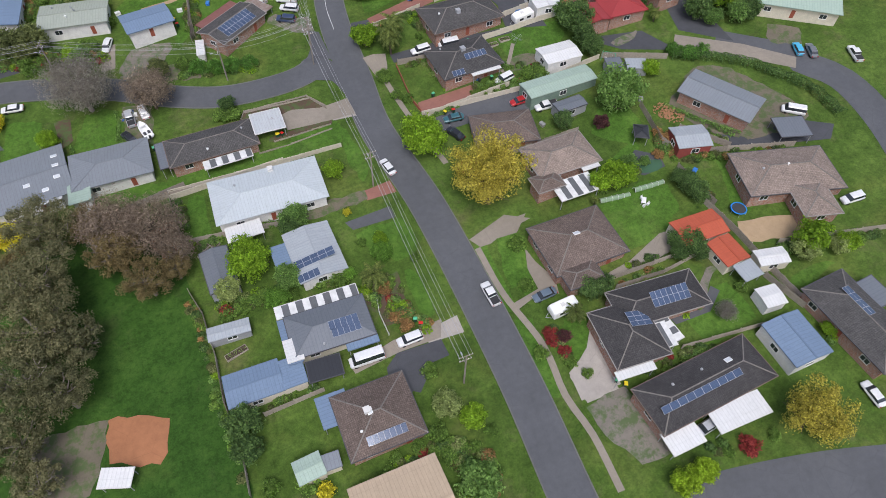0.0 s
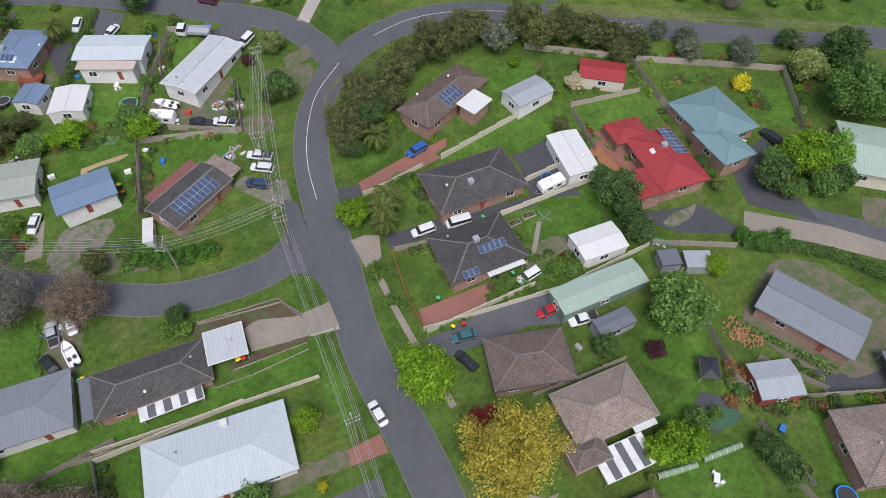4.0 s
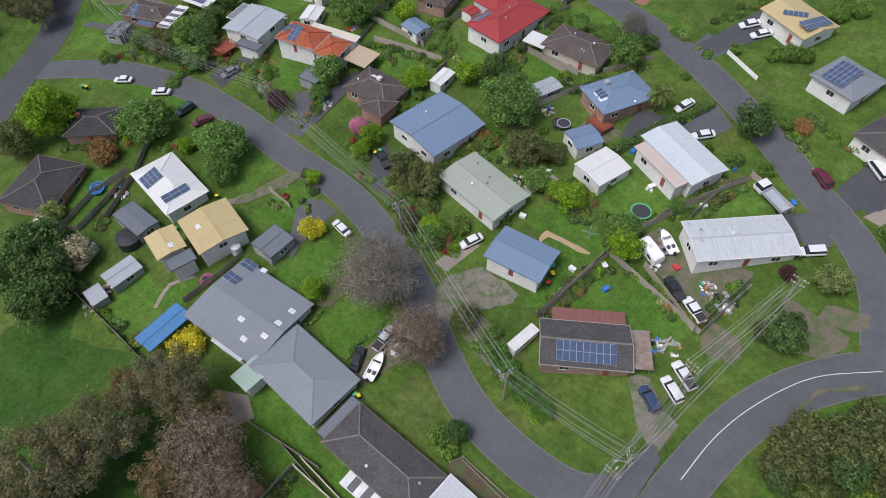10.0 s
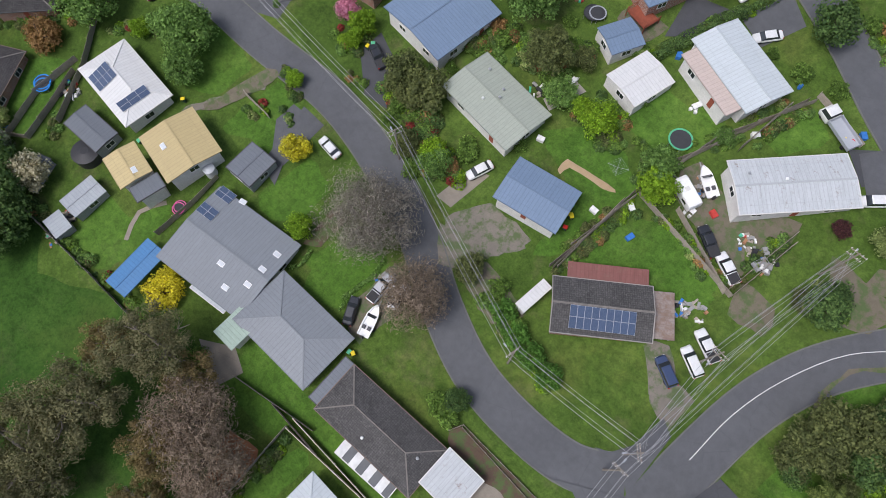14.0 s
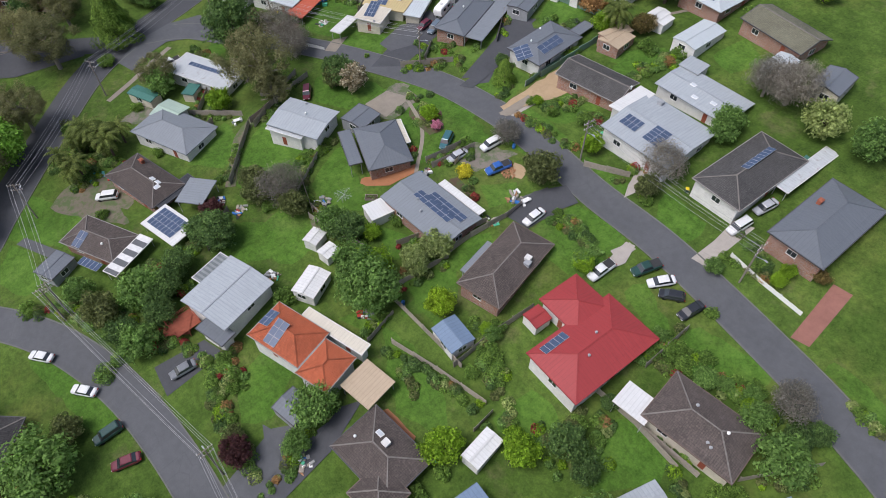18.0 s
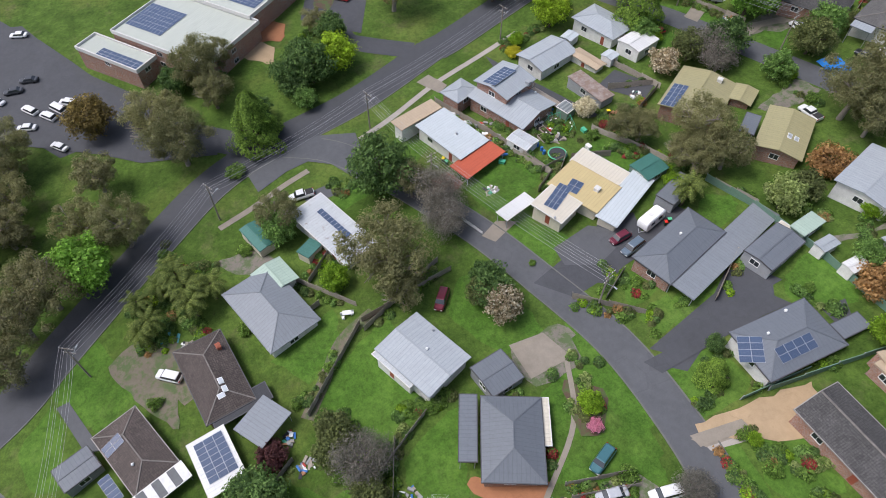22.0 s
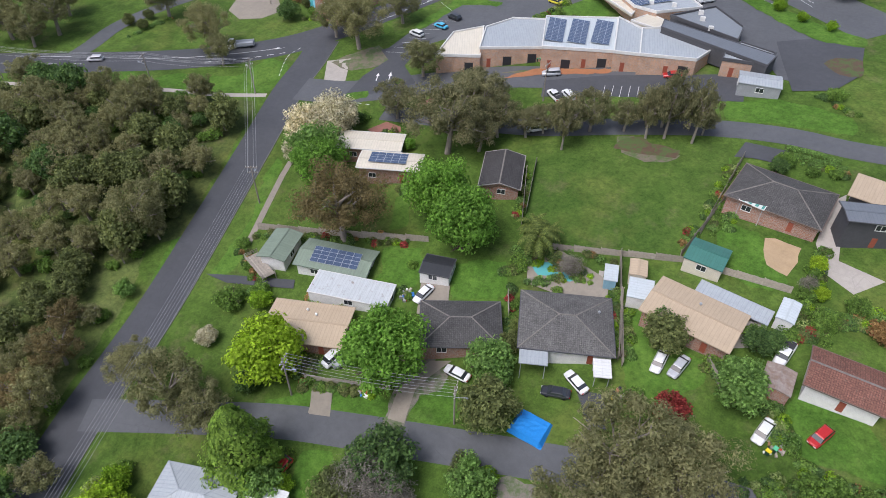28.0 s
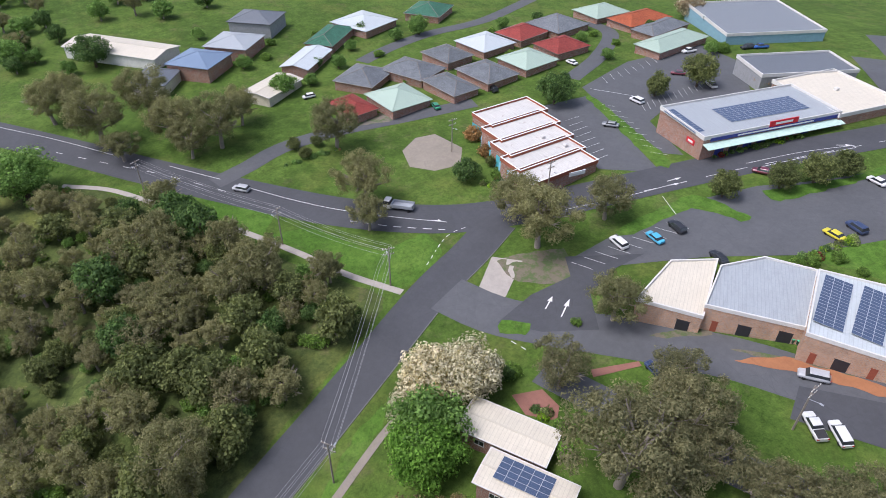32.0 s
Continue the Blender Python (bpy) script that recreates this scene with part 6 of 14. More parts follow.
def solar_array(parent, wings, z0, x, y, lx, ly, rot, n, k):
    """n by k panels on the roof plane under (x, y)."""
    best = max((roof_height(w, x, y) or -1, i) for i, w in enumerate(wings))
    w = wings[best[1]]
    e = 0.15
    h0 = roof_height(w, x, y) or w[5]
    gx = ((roof_height(w, x + e, y) or h0) - (roof_height(w, x - e, y) or h0)) / (2 * e)
    gy = ((roof_height(w, x, y + e) or h0) - (roof_height(w, x, y - e) or h0)) / (2 * e)
    nrm = Vector((-gx, -gy, 1)).normalized()
    a = radians(rot)
    ex = Vector((math.cos(a), math.sin(a), gx * math.cos(a) + gy * math.sin(a))).normalized()
    ey = nrm.cross(ex)
    m = Matrix((ex, ey, nrm)).transposed().to_4x4()
    m.translation = (x, y, z0 + h0 + 0.1)
    pl, pw = lx / n, ly / k
    me = panel_mesh(pl, pw)
    inv = parent.matrix_basis.inverted()
    if parent.name.startswith("shop_building"):
        base = [tuple(q.co) for q in me.vertices]
        faces = [tuple(q.vertices) for q in me.polygons]
        kinds = [q.material_index for q in me.polygons]
        v, f, mi, uvs = [], [], [], []
        for i in range(n):
            for j in range(k):
                o = len(v)
                v += [(a0 + (i + 0.5) * pl - lx / 2, b0 + (j + 0.5) * pw - ly / 2, c0) for a0, b0, c0 in base]
                f += [tuple(q + o for q in g) for g in faces]
                mi += kinds
                uvs += [(0, 0)] * 24 + [(0, 0), (1, 0), (1, 1), (0, 1)]
        ob = mesh_object("panel_block", v, f, None, parent, uvs, "", ["solar_cells", "alu_frame"])
        ob.data.polygons.foreach_set("material_index", mi)
        ob.matrix_basis = inv @ m
        tagged(ob, "blue solar panels in close rows", "", kind="stuff")
        return
    for i in range(n):
        for j in range(k):
            shared("solar_panel", me, parent, inv @ m @ Matrix.Translation(((i + 0.5) * pl - lx / 2, (j + 0.5) * pw - ly / 2, 0)))


def roof_fitting(k, root, wings, x, y):
    """A vent, skylight, cooler or chimney that stands on the roof plane at (x, y)."""
    best = max(((roof_height(w, x, y) or -1), i) for i, w in enumerate(wings))
    if best[0] < 0:
        return
    w, e, h0 = wings[best[1]], 0.12, best[0]
    gx = ((roof_height(w, x + e, y) or h0) - (roof_height(w, x - e, y) or h0)) / (2 * e)
    gy = ((roof_height(w, x, y + e) or h0) - (roof_height(w, x, y - e) or h0)) / (2 * e)
    place = Matrix.Translation(Vector((x, y, h0)) - Vector((root.matrix_basis.translation.x, root.matrix_basis.translation.y, 0)))
    turn = Matrix.Rotation(radians(w[4]), 4, "Z")
    s = Soup()
    if k == "V":
        s.tube((0, 0, -0.3), (0, 0, 0.3), 0.13, 0.13, 10)
        s.tube((0, 0, 0.3), (0, 0, 0.5), 0.26, 0.16, 10)
        ob = s.make("roof_vent", "white_paint" if int(x) % 2 else "steel_post", root)
    elif k == "L":
        nrm = Vector((-gx, -gy, 1)).normalized()
        place = place @ nrm.to_track_quat("Z", "Y").to_matrix().to_4x4()
        s.box(-0.6, 0.6, -0.42, 0.42, -0.05, 0.1)
        s.box(-0.52, 0.52, -0.34, 0.34, 0.1, 0.13, 1)
        ob = s.make("skylight", ["white_paint", "skylight_dome"], root)
        turn = Matrix()
    elif k == "A":
        s.box(-0.5, 0.5, -0.5, 0.5, -0.35, 0.65)
        s.box(-0.55, 0.55, -0.55, 0.55, 0.65, 0.72)
        s.box(-0.3, 0.3, -0.3, 0.3, 0.72, 0.78)
        ob = s.make("roof_cooler", "gutter" if int(x) % 2 else "steel_post", root)
    else:
        s.box(-0.45, 0.45, -0.35, 0.35, -1.2, 0.9)
        s.box(-0.52, 0.52, -0.42, 0.42, 0.75, 0.88)
        s.box(-0.3, 0.3, -0.2, 0.2, 0.9, 1.05)
        ob = s.make("chimney", "brick_red", root)
    ob.matrix_basis = place @ turn


def eave_material(col, x):
    """Gutters follow the roof's colour; pale ones only on pale roofs and some tiled ones."""
    if col in ("slate", "dark"):
        return "gutter_dark"
    if col[0] == "t" and col != "tan":
        return ("gutter_brown", "gutter_dark", "gutter_mid")[int(abs(x)) % 3]
    if col in ("mwhite", "mworn", "cream", "mstripe", "glass", "mgstripe"):
        return "gutter"
    return "roof_" + col


def building(kind, label, wall, wings, solar=(), fittings=(), windows=True):
    """One house, shed, carport or shop. wings: (x, y, length, width, turn, eave height, roof, pitch, roof colour)."""
    x0, y0 = wings[0][0], wings[0][1]
    z0 = ground(x0, y0)
    root = empty(kind, Matrix.Translation((x0, y0, z0)))
    cat = {"house": "house", "shed": "shed", "carport": "carport", "shop_building": "building"}[kind]
    tagged(root, label, cat, "houses along the streets" if kind == "house" else "")
    for i, (x, y, ln, wd, rot, h, rk, pitch, col) in enumerate(wings):
        m = pose(x - x0, y - y0, 0.012 * i, 0, 0, rot)
        tile = col[0] == "t" and col != "tan"
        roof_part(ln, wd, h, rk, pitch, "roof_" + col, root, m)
        if kind == "shop_building":
            lift = 0.55 if rk == "flat" else 0.35
            brick = col == "mribs"
            rim = rim_points(ln, wd, h, rk, pitch)
            sweep_rim("parapet", rim, [(0.12, lift), (0.12, -0.5), (-0.13, -0.5), (-0.13, lift)], "brick_red" if brick else "gutter", root, m)
            if brick:
                sweep_rim("coping", rim, [(0.15, lift + 0.06), (0.15, lift), (-0.16, lift), (-0.16, lift + 0.06)], "white_paint", root, m)
        else:
            gutter_part(ln, wd, h, rk, pitch, root, m, eave_material(col, x))
        if rk != "flat":
            ridge_part(ln, wd, h, rk, pitch, root, m, "ridge_mortar" if tile and col not in ("tterra", "tred") else "roof_" + col)
        if kind == "carport" or (i and h < 2.75 and rk == "flat"):
            for sx in (-1, 1):
                for sy in (-1, 1):
                    px, py = sx * (ln / 2 - 0.25), sy * (wd / 2 - 0.25)
                    zt = h - 0.2 + (math.tan(radians(pitch)) * wd * 0.5 if rk == "flat" and sy > 0 else 0)
                    s = Soup()
                    s.box(px - 0.05, px + 0.05, py - 0.05, py + 0.05, -2.0, zt)
                    s.make("post", "steel_post", root).matrix_basis = m
            continue
        inset = 0.5 if kind == "house" else 0.08
        inset = min(inset, wd * 0.2)
        wall_part(ln, wd, h, rk, pitch, inset, "wall_" + wall, root, m)
        if not windows or (kind == "shed" and ln < 5) or x < -243:
            continue
        rng = random.Random(int(abs(x * 31 + y * 17)))
        storeys = (0.95, 3.75) if h > 5.2 else (h - 1.75,) if h > 3.8 else (0.95,)
        for side in range(4):
            length = (ln if side % 2 == 0 else wd) - 2 * inset
            off = (wd if side % 2 == 0 else ln) / 2 - inset
            count = int(length / 5.5) if kind == "house" else (1 if length > 4 else 0)
            for s in range(count):
                px = (s + 0.5) / count * length - length / 2 + rng.uniform(-0.4, 0.4)
                for k, zz in enumerate(storeys):
                    mm = m @ pose(0, 0, 0, 0, 0, 90 * side) @ Matrix.Translation((px, -off - 0.012, zz))
                    if kind == "house" and side == 0 and s == count // 2 and k == 0:
                        shared("door", DOOR, root, m @ pose(0, 0, 0, 0, 0, 90 * side) @ Matrix.Translation((px, -off - 0.012, zz - 0.9)))
                    else:
                        wob = shared("window", WIN, root, mm)
                        shared("pane", PANE, wob, Matrix())
    for s in solar:
        solar_array(root, wings, z0, *s)
    for k, x, y in fittings:
        roof_fitting(k, root, wings, x, y)
    return root


# ---- shop fronts ----
for nm, col in (("blue", (0.03, 0.04, 0.22)), ("red", (0.55, 0.02, 0.03)), ("palegreen", (0.45, 0.60, 0.52)), ("teal", (0.08, 0.38, 0.44)), ("sky", (0.22, 0.50, 0.62)), ("pink", (0.62, 0.22, 0.26)), ("dark", (0.03, 0.03, 0.034)), ("white", (0.72, 0.72, 0.7))):
    mat_plain("board_" + nm, col, 0.5, 0.15, 0.9)


def board(name, label, category, x, y, z, rot, length, depth, high, color, slope=0.0):
    """A board, awning or roller door fixed against a shop wall; z is its lower edge."""
    s = Soup()
    a = length / 2
    s.v += [(-a, -depth, 0), (a, -depth, 0), (a, 0, slope), (-a, 0, slope), (-a, -depth, high), (a, -depth, high), (a, 0, high + slope), (-a, 0, high + slope)]
    s.f += [(0, 3, 2, 1), (4, 5, 6, 7), (0, 1, 5, 4), (1, 2, 6, 5), (2, 3, 7, 6), (3, 0, 4, 7)]
    s.mi += [0] * 6
    if name == "sign_board":
        b = length * 0.3
        s.box(-b, b, -depth - 0.04, -depth, high * 0.3, high * 0.7, 1)
    ob = s.make(name, ["board_" + color, "board_white"])
    ob.matrix_basis = pose(x, y, z, 0, 0, rot)
    return tagged(ob, label, category)


def shop_block(label, pts, top, roof, wall="tanbrick", rim="gutter", lift=0.4, doors=(), base=None):
    """A flat-roofed shop on a plan outline (its front edge first): walls, roof sheet and parapet ring."""
    x0, y0 = pts[0]
    z0 = ground(x0, y0)
    root = empty("shop_building", Matrix.Translation((x0, y0, z0)))
    tagged(root, label, "building")
    p = [Vector((x - x0, y - y0)) for x, y in pts]
    n, t = len(p), top - z0

    def ringed(o):
        out = []
        for i in range(n):
            a, b = (p[i] - p[i - 1]).normalized(), (p[(i + 1) % n] - p[i]).normalized()
            k = Vector((a.y + b.y, -a.x - b.x))
            out.append(p[i] + k * (o / max(0.4, 0.5 * k.length_squared)))
        return out
    low = (base - z0) if base is not None else min(ground(x, y) for x, y in pts) - z0 - 0.8
    v = [(q.x, q.y, low) for q in p] + [(q.x, q.y, t) for q in p]
    f, uvs = [], []
    for i in range(n):
        j = (i + 1) % n
        d = (p[j] - p[i]).length
        f.append((i, j, n + j, n + i))
        uvs += [(0, 0), (d, 0), (d, t - low), (0, t - low)]
    mesh_object("wall", v, f, "wall_" + wall, root, uvs)
    e = (p[1] - p[0]).normalized()
    inner = ringed(-0.1)
    mesh_object("roof", [(q.x, q.y, t) for q in inner] + [(q.x, q.y, t - 0.15) for q in inner], [tuple(range(n)), tuple(range(2 * n - 1, n - 1, -1))],
                "roof_" + roof, root, [(q.dot(e) + 60, q.y * e.x - q.x * e.y + 60) for q in inner] + [(0, 0)] * n)
    if lift:
        a, b = ringed(0.12), ringed(-0.16)
        rows = [(q, h) for q, h in ((a, -0.35), (a, lift), (b, lift), (b, 0.02))]
        v = [(q.x, q.y, t + h) for ring_, h in rows for q in ring_]
        f = [(r * n + i, r * n + (i + 1) % n, (r + 1) * n + (i + 1) % n, (r + 1) * n + i) for r in range(3) for i in range(n)]
        mesh_object("parapet", v, f, rim, root)
    rot = math.degrees(math.atan2(e.y, e.x))
    for k, wide in doors:
        x, y = pts[0][0] + (pts[1][0] - pts[0][0]) * k, pts[0][1] + (pts[1][1] - pts[0][1]) * k
        s = Soup()
        s.box(-wide / 2, wide / 2, -0.07, 0.02, -0.1, 2.3)
        s.box(-wide / 2 - 0.1, wide / 2 + 0.1, -0.05, 0.02, 2.3, 2.4)
        s.make("service_door", "board_dark" if wide > 1.5 else "timber_red", root).matrix_basis = pose(x - x0, y - y0, ground(x, y) - z0, 0, 0, rot)
    return root


def roof_panels(root, x, y, z, rot, lx, ly, n, k):
    """n by k solar panels standing just above a flat roof, joined."""
    pl, pw = lx / n, ly / k
    me = panel_mesh(pl, pw)
    base, faces = [tuple(q.co) for q in me.vertices], [tuple(q.vertices) for q in me.polygons]
    kinds = [q.material_index for q in me.polygons]
    v, f, mi, uvs = [], [], [], []
    for i in range(n):
        for j in range(k):
            o = len(v)
            v += [(a + (i + 0.5) * pl - lx / 2, b + (j + 0.5) * pw - ly / 2, c) for a, b, c in base]
            f += [tuple(q + o for q in g) for g in faces]
            mi += kinds
            uvs += [(0, 0)] * 24 + [(0, 0), (1, 0), (1, 1), (0, 1)]
    ob = mesh_object("panel_block", v, f, None, root, uvs, "", ["solar_cells", "alu_frame"])
    ob.data.polygons.foreach_set("material_index", mi)
    ob.matrix_basis = root.matrix_basis.inverted() @ pose(x, y, z, 4, 0, rot)
    tagged(ob, "blue solar panels in close rows", "", kind="stuff")


def roof_units(root, z, *places):
    """Air conditioners on a flat roof."""
    for x, y in places:
        s = Soup()
        s.box(-0.6, 0.6, -0.45, 0.45, 0.02, 0.95)
        s.tube((0, 0, 0.95), (0, 0, 1.02), 0.36, 0.36, 12)
        s.box(-0.7, 0.7, -0.55, -0.5, 0.0, 0.2)
        s.make("roof_unit", "gutter", root).matrix_basis = root.matrix_basis.inverted() @ pose(x, y, z, 0, 0, 20)


building("house", "tan corrugated metal roof on a pale weatherboard bungalow", "cream", [(6.3, 24.4, 14.1, 14.1, 1.2, 3, "gab", 10, "tan")])
building("house", "brown tiled brick bungalow with hipped roof", "brick", [(7.1, 40.7, 12.7, 11.6, 1, 2.7, "hip", 20, "tbrown"), (0.9, 44.3, 5.5, 4.9, 91, 2.5, "flat", 4, "mblue")],
         solar=[(7.4, 36.8, 6.6, 1.5, 1, 7, 1)],
         fittings=[("V", 3.8, 38.5), ("A", 5.6, 41.2), ("L", 6, 41)])
building("shed", "pale green metal garden shed beside a lawn", "cream", [(-5.4, 36.9, 4.3, 3.8, 5, 2.4, "gab", 10, "palegreen")])
building("shed", "small grey flat-roofed garden shed beside a lawn", "cream", [(-1.9, 36.7, 2.7, 2.5, -1.8, 2.2, "flat", 4, "mgrey")])
building("house", "blue-grey metal roofed house with side additions", "cream", [(4.5, 59, 14.4, 8.7, -1.1, 2.8, "hip", 18, "slate"), (-2.6, 58.7, 8.9, 2.5, 88.9, 2.6, "flat", 3, "mblue"), (8.9, 54.2, 5.5, 2, -1.1, 2.5, "flat", 3, "mblue"), (-2.5, 56.6, 4.3, 2.7, 88.9, 2.9, "flat", 3, "mwhite"), (3.8, 64.7, 14.9, 2.5, -1.1, 2.6, "flat", 3, "mstripe")],
         solar=[(6.9, 58.1, 5.2, 1.7, -1, 5, 1), (7.0, 56.8, 5.1, 1.5, -1, 5, 1)],
         fittings=[("V", 2.7, 55.6)])
building("shed", "long blue metal garage at the back boundary", "cream", [(-10.2, 53.7, 9.2, 6.1, -0.1, 2.6, "gab", 8, "mblue")])
building("shed", "blue metal lean-to shed", "cream", [(-3.8, 53.3, 5.3, 4.1, -89.8, 2.5, "flat", 4, "mblue")])
building("carport", "dark flat-roofed carport between two houses", "cream", [(1.5, 51.9, 5.8, 3.9, -3.4, 2.4, "flat", 3, "dark")])
building("house", "pale grey metal roofed white house with solar panels", "white", [(6.3, 74.8, 12.1, 8.9, -87.4, 3, "gab", 8, "mlight"), (0.4, 76.4, 4.9, 3.3, 92.6, 2.6, "flat", 4, "mblue")],
         solar=[(5.9, 72.8, 7.6, 2.0, 3, 5, 2), (3.9, 69.6, 4.1, 1.7, 3, 4, 1)])
building("shed", "grey metal garage with shallow gable", "grey", [(-11.1, 78, 9.9, 5.3, -87, 2.5, "gab", 12, "slate")])
building("shed", "weathered grey metal shed row along the fence", "grey", [(-12, 65.3, 7.2, 2.7, -2.6, 2.2, "gab", 8, "mlight")])
building("house", "long white metal roofed weatherboard house", "white", [(1.7, 92.2, 21.9, 11.7, -1.2, 3.2, "hip", 9, "mpale")],
         fittings=[("V", -4.2, 94.9), ("A", 3.4, 97)])
building("carport", "white flat-roofed patio cover", "white", [(-4.8, 84.7, 6.8, 3.5, 1.4, 2.6, "flat", 3, "mwhite")])
building("house", "long charcoal tiled bungalow with hipped roof", "brick", [(-6.2, 109, 18.5, 8.5, 2, 2.7, "hip", 20, "tdark"), (-16.3, 109, 7.8, 1.9, -88, 2.5, "flat", 4, "slate")],
         fittings=[("V", -7.2, 106.4), ("V", 0.5, 109.8)])
building("carport", "weathered white flat carport at the driveway", "white", [(6.1, 110.8, 6.5, 6.3, -0.2, 2.5, "flat", 3, "mworn")])
building("carport", "striped translucent verandah roof behind the bungalow", "white", [(-3.9, 103.7, 9.9, 2.3, 3.3, 2.4, "flat", 3, "mstripe")])
building("house", "low grey metal roofed house with skylights", "white", [(-43, 111.9, 17.2, 14.8, 7, 3, "gab", 6, "mgrey"), (-39.6, 105.6, 6.9, 2.7, 7, 2.9, "flat", 2, "mworn")],
         solar=[(-50.3, 114.0, 2.0, 3.3, 97, 2, 2), (-50.6, 117.9, 2.0, 3.1, 97, 2, 2)],
         fittings=[("L", -42, 109.7), ("L", -47.7, 119), ("L", -38.7, 107.6), ("L", -36.4, 110.3), ("L", -36.5, 113.5), ("L", -36.8, 116.7)])
building("house", "broad grey metal roofed house with cut-back corner", "white", [(-26.3, 110.4, 15.6, 10.5, 0.1, 3, "hip", 9, "mgrey"), (-32.7, 104.6, 5.4, 4.1, -89.9, 2.9, "flat", 4, "palegreen")])
building("shed", "grey flat garage in front of the house", "grey", [(-51.6, 124.3, 6, 5.5, -87.2, 2.5, "gab", 6, "slate")])
building("carport", "blue metal roofed open garden shelter", "grey", [(-52.5, 100, 9, 4.2, -84.9, 2.6, "gab", 6, "mazure")])
building("house", "yellow metal roofed white house with raised floor", "white", [(-62.1, 118.6, 10, 9.9, -11.2, 4.5, "gab", 7, "myellow"), (-65.6, 110.3, 6.5, 5.6, -11.2, 4.3, "gab", 7, "myellow"), (-60.6, 110, 5, 2.9, 78.8, 3.5, "flat", 4, "slate")],
         fittings=[("L", -63.6, 116.4), ("L", -63.9, 110.5)])
building("house", "white metal roofed house with two solar arrays", "white", [(-79.6, 119.9, 15.2, 9.4, -5.3, 3.2, "hip", 14, "mwhite")],
         solar=[(-82.7, 117.9, 4.1, 3.8, 85, 4, 2), (-75.2, 118.8, 5.6, 1.9, 85, 3, 2)])
building("shed", "grey flat carport attached at the rear", "grey", [(-77.9, 110.3, 8.5, 4.8, 2.4, 2.6, "gab", 5, "slate")])
building("shed", "dark grey tool shed by the park fence", "grey", [(-79.5, 98.7, 6.1, 2.4, -72.4, 2.2, "flat", 4, "slate")])
building("shed", "old corrugated grey shed by the park fence", "grey", [(-69.3, 101.6, 6.3, 4.2, -89.8, 2.2, "gab", 8, "mlight")])
building("shed", "little lean-to shed with grey sheet roof", "grey", [(-68.8, 95.6, 4, 3, -4.3, 2, "flat", 4, "mlight")])
building("house", "sage green metal roofed house among shrubs", "white", [(-28.3, 158.5, 15.5, 9.8, -6.7, 3.2, "gab", 6, "msage")],
         fittings=[("V", -29.9, 157), ("V", -28.6, 160.5), ("V", -32.8, 161.9), ("V", -28, 158.9)])
building("house", "blue metal roofed white house on raised base", "white", [(-12.6, 150.3, 11, 8, 9.7, 4, "gab", 8, "mblue")])
building("house", "dark tiled brick house with a large solar array", "brick", [(5.9, 143.4, 14.8, 8.5, 36.5, 3, "gab", 16, "tdark"), (3.2, 148.4, 11.9, 2.3, 36.5, 2.7, "flat", 4, "mfaded"), (13, 148.8, 7, 3.3, -53.5, 2.6, "flat", 4, "mrust")],
         solar=[(7.0, 141.9, 9.6, 3.4, 36, 9, 2)])
building("shed", "white skillion roofed shed beside the brick house", "white", [(-2.8, 138.5, 5.7, 1.7, 84.2, 2.4, "flat", 4, "mwhite")])
building("house", "weathered grey metal roofed house with peeling paint", "white", [(14.8, 176.3, 18.3, 8.8, 46.8, 3.2, "gab", 8, "mworn")],
         fittings=[("V", 13.5, 175.7), ("V", 8.9, 172.8)])
building("house", "white metal roofed raised house", "white", [(-2.7, 187.1, 14.9, 8.7, -20.5, 3.6, "gab", 7, "mpale"), (-4.4, 182, 12.2, 3.4, -20.5, 3.2, "flat", 4, "mpink")])
building("shed", "white patched shed roofs behind the house", "white", [(-13.3, 176.3, 8.2, 7, 76.6, 2.6, "gab", 8, "mwhite")])
building("shed", "small blue gabled garage", "white", [(-20.5, 180.3, 5.9, 5.5, 63.5, 2.6, "gab", 12, "mblue")])
building("house", "blue metal hipped roof house with rear deck", "brick", [(-21.6, 193.8, 13.2, 9.3, 66.5, 3.2, "hip", 14, "mblue")],
         solar=[(-23.6, 190.1, 1.8, 2.8, 66, 1, 3)],
         fittings=[("L", -24.4, 189.7), ("L", -22.8, 188.9), ("V", -22.9, 200.8), ("V", -17.3, 193), ("L", -23.7, 190), ("L", -22.4, 189.5), ("A", -24.6, 193.7)])
building("shed", "grey corrugated shed with slatted side", "grey", [(-35.4, 187.3, 6.5, 4, 73.3, 2.2, "gab", 8, "mlight")])
building("house", "large blue metal roofed house", "white", [(-46.2, 164.9, 14.2, 13.9, 83.8, 3.6, "gab", 8, "mblue")],
         fittings=[("V", -49.6, 165.2), ("V", -52.7, 165.6)])
building("house", "brown tiled bungalow with a pale verandah", "cream", [(-36.7, 201.2, 14.1, 9.5, 5.2, 2.8, "hip", 18, "tumber"), (-44.9, 196.9, 5.2, 4.2, 5.2, 2.5, "flat", 4, "mwhite")],
         fittings=[("V", -34, 198.7), ("V", -38.8, 202.2), ("V", -33.6, 201.9), ("V", -34.7, 198.9)])
building("house", "large red metal roofed white house", "white", [(-55.1, 199.2, 17.8, 10.5, 86.6, 3.4, "hip", 16, "mred"), (-61.9, 203, 8.6, 8.2, -3.4, 3.4, "hip", 16, "mred")],
         solar=[(-59.2, 194.8, 4.9, 1.6, 87, 5, 1)],
         fittings=[("V", -54.1, 196.7), ("V", -56, 200.5)])
building("shed", "small red roofed garden shed", "white", [(-65, 197.4, 3.2, 3.2, 85.5, 2.3, "gab", 12, "mred")])
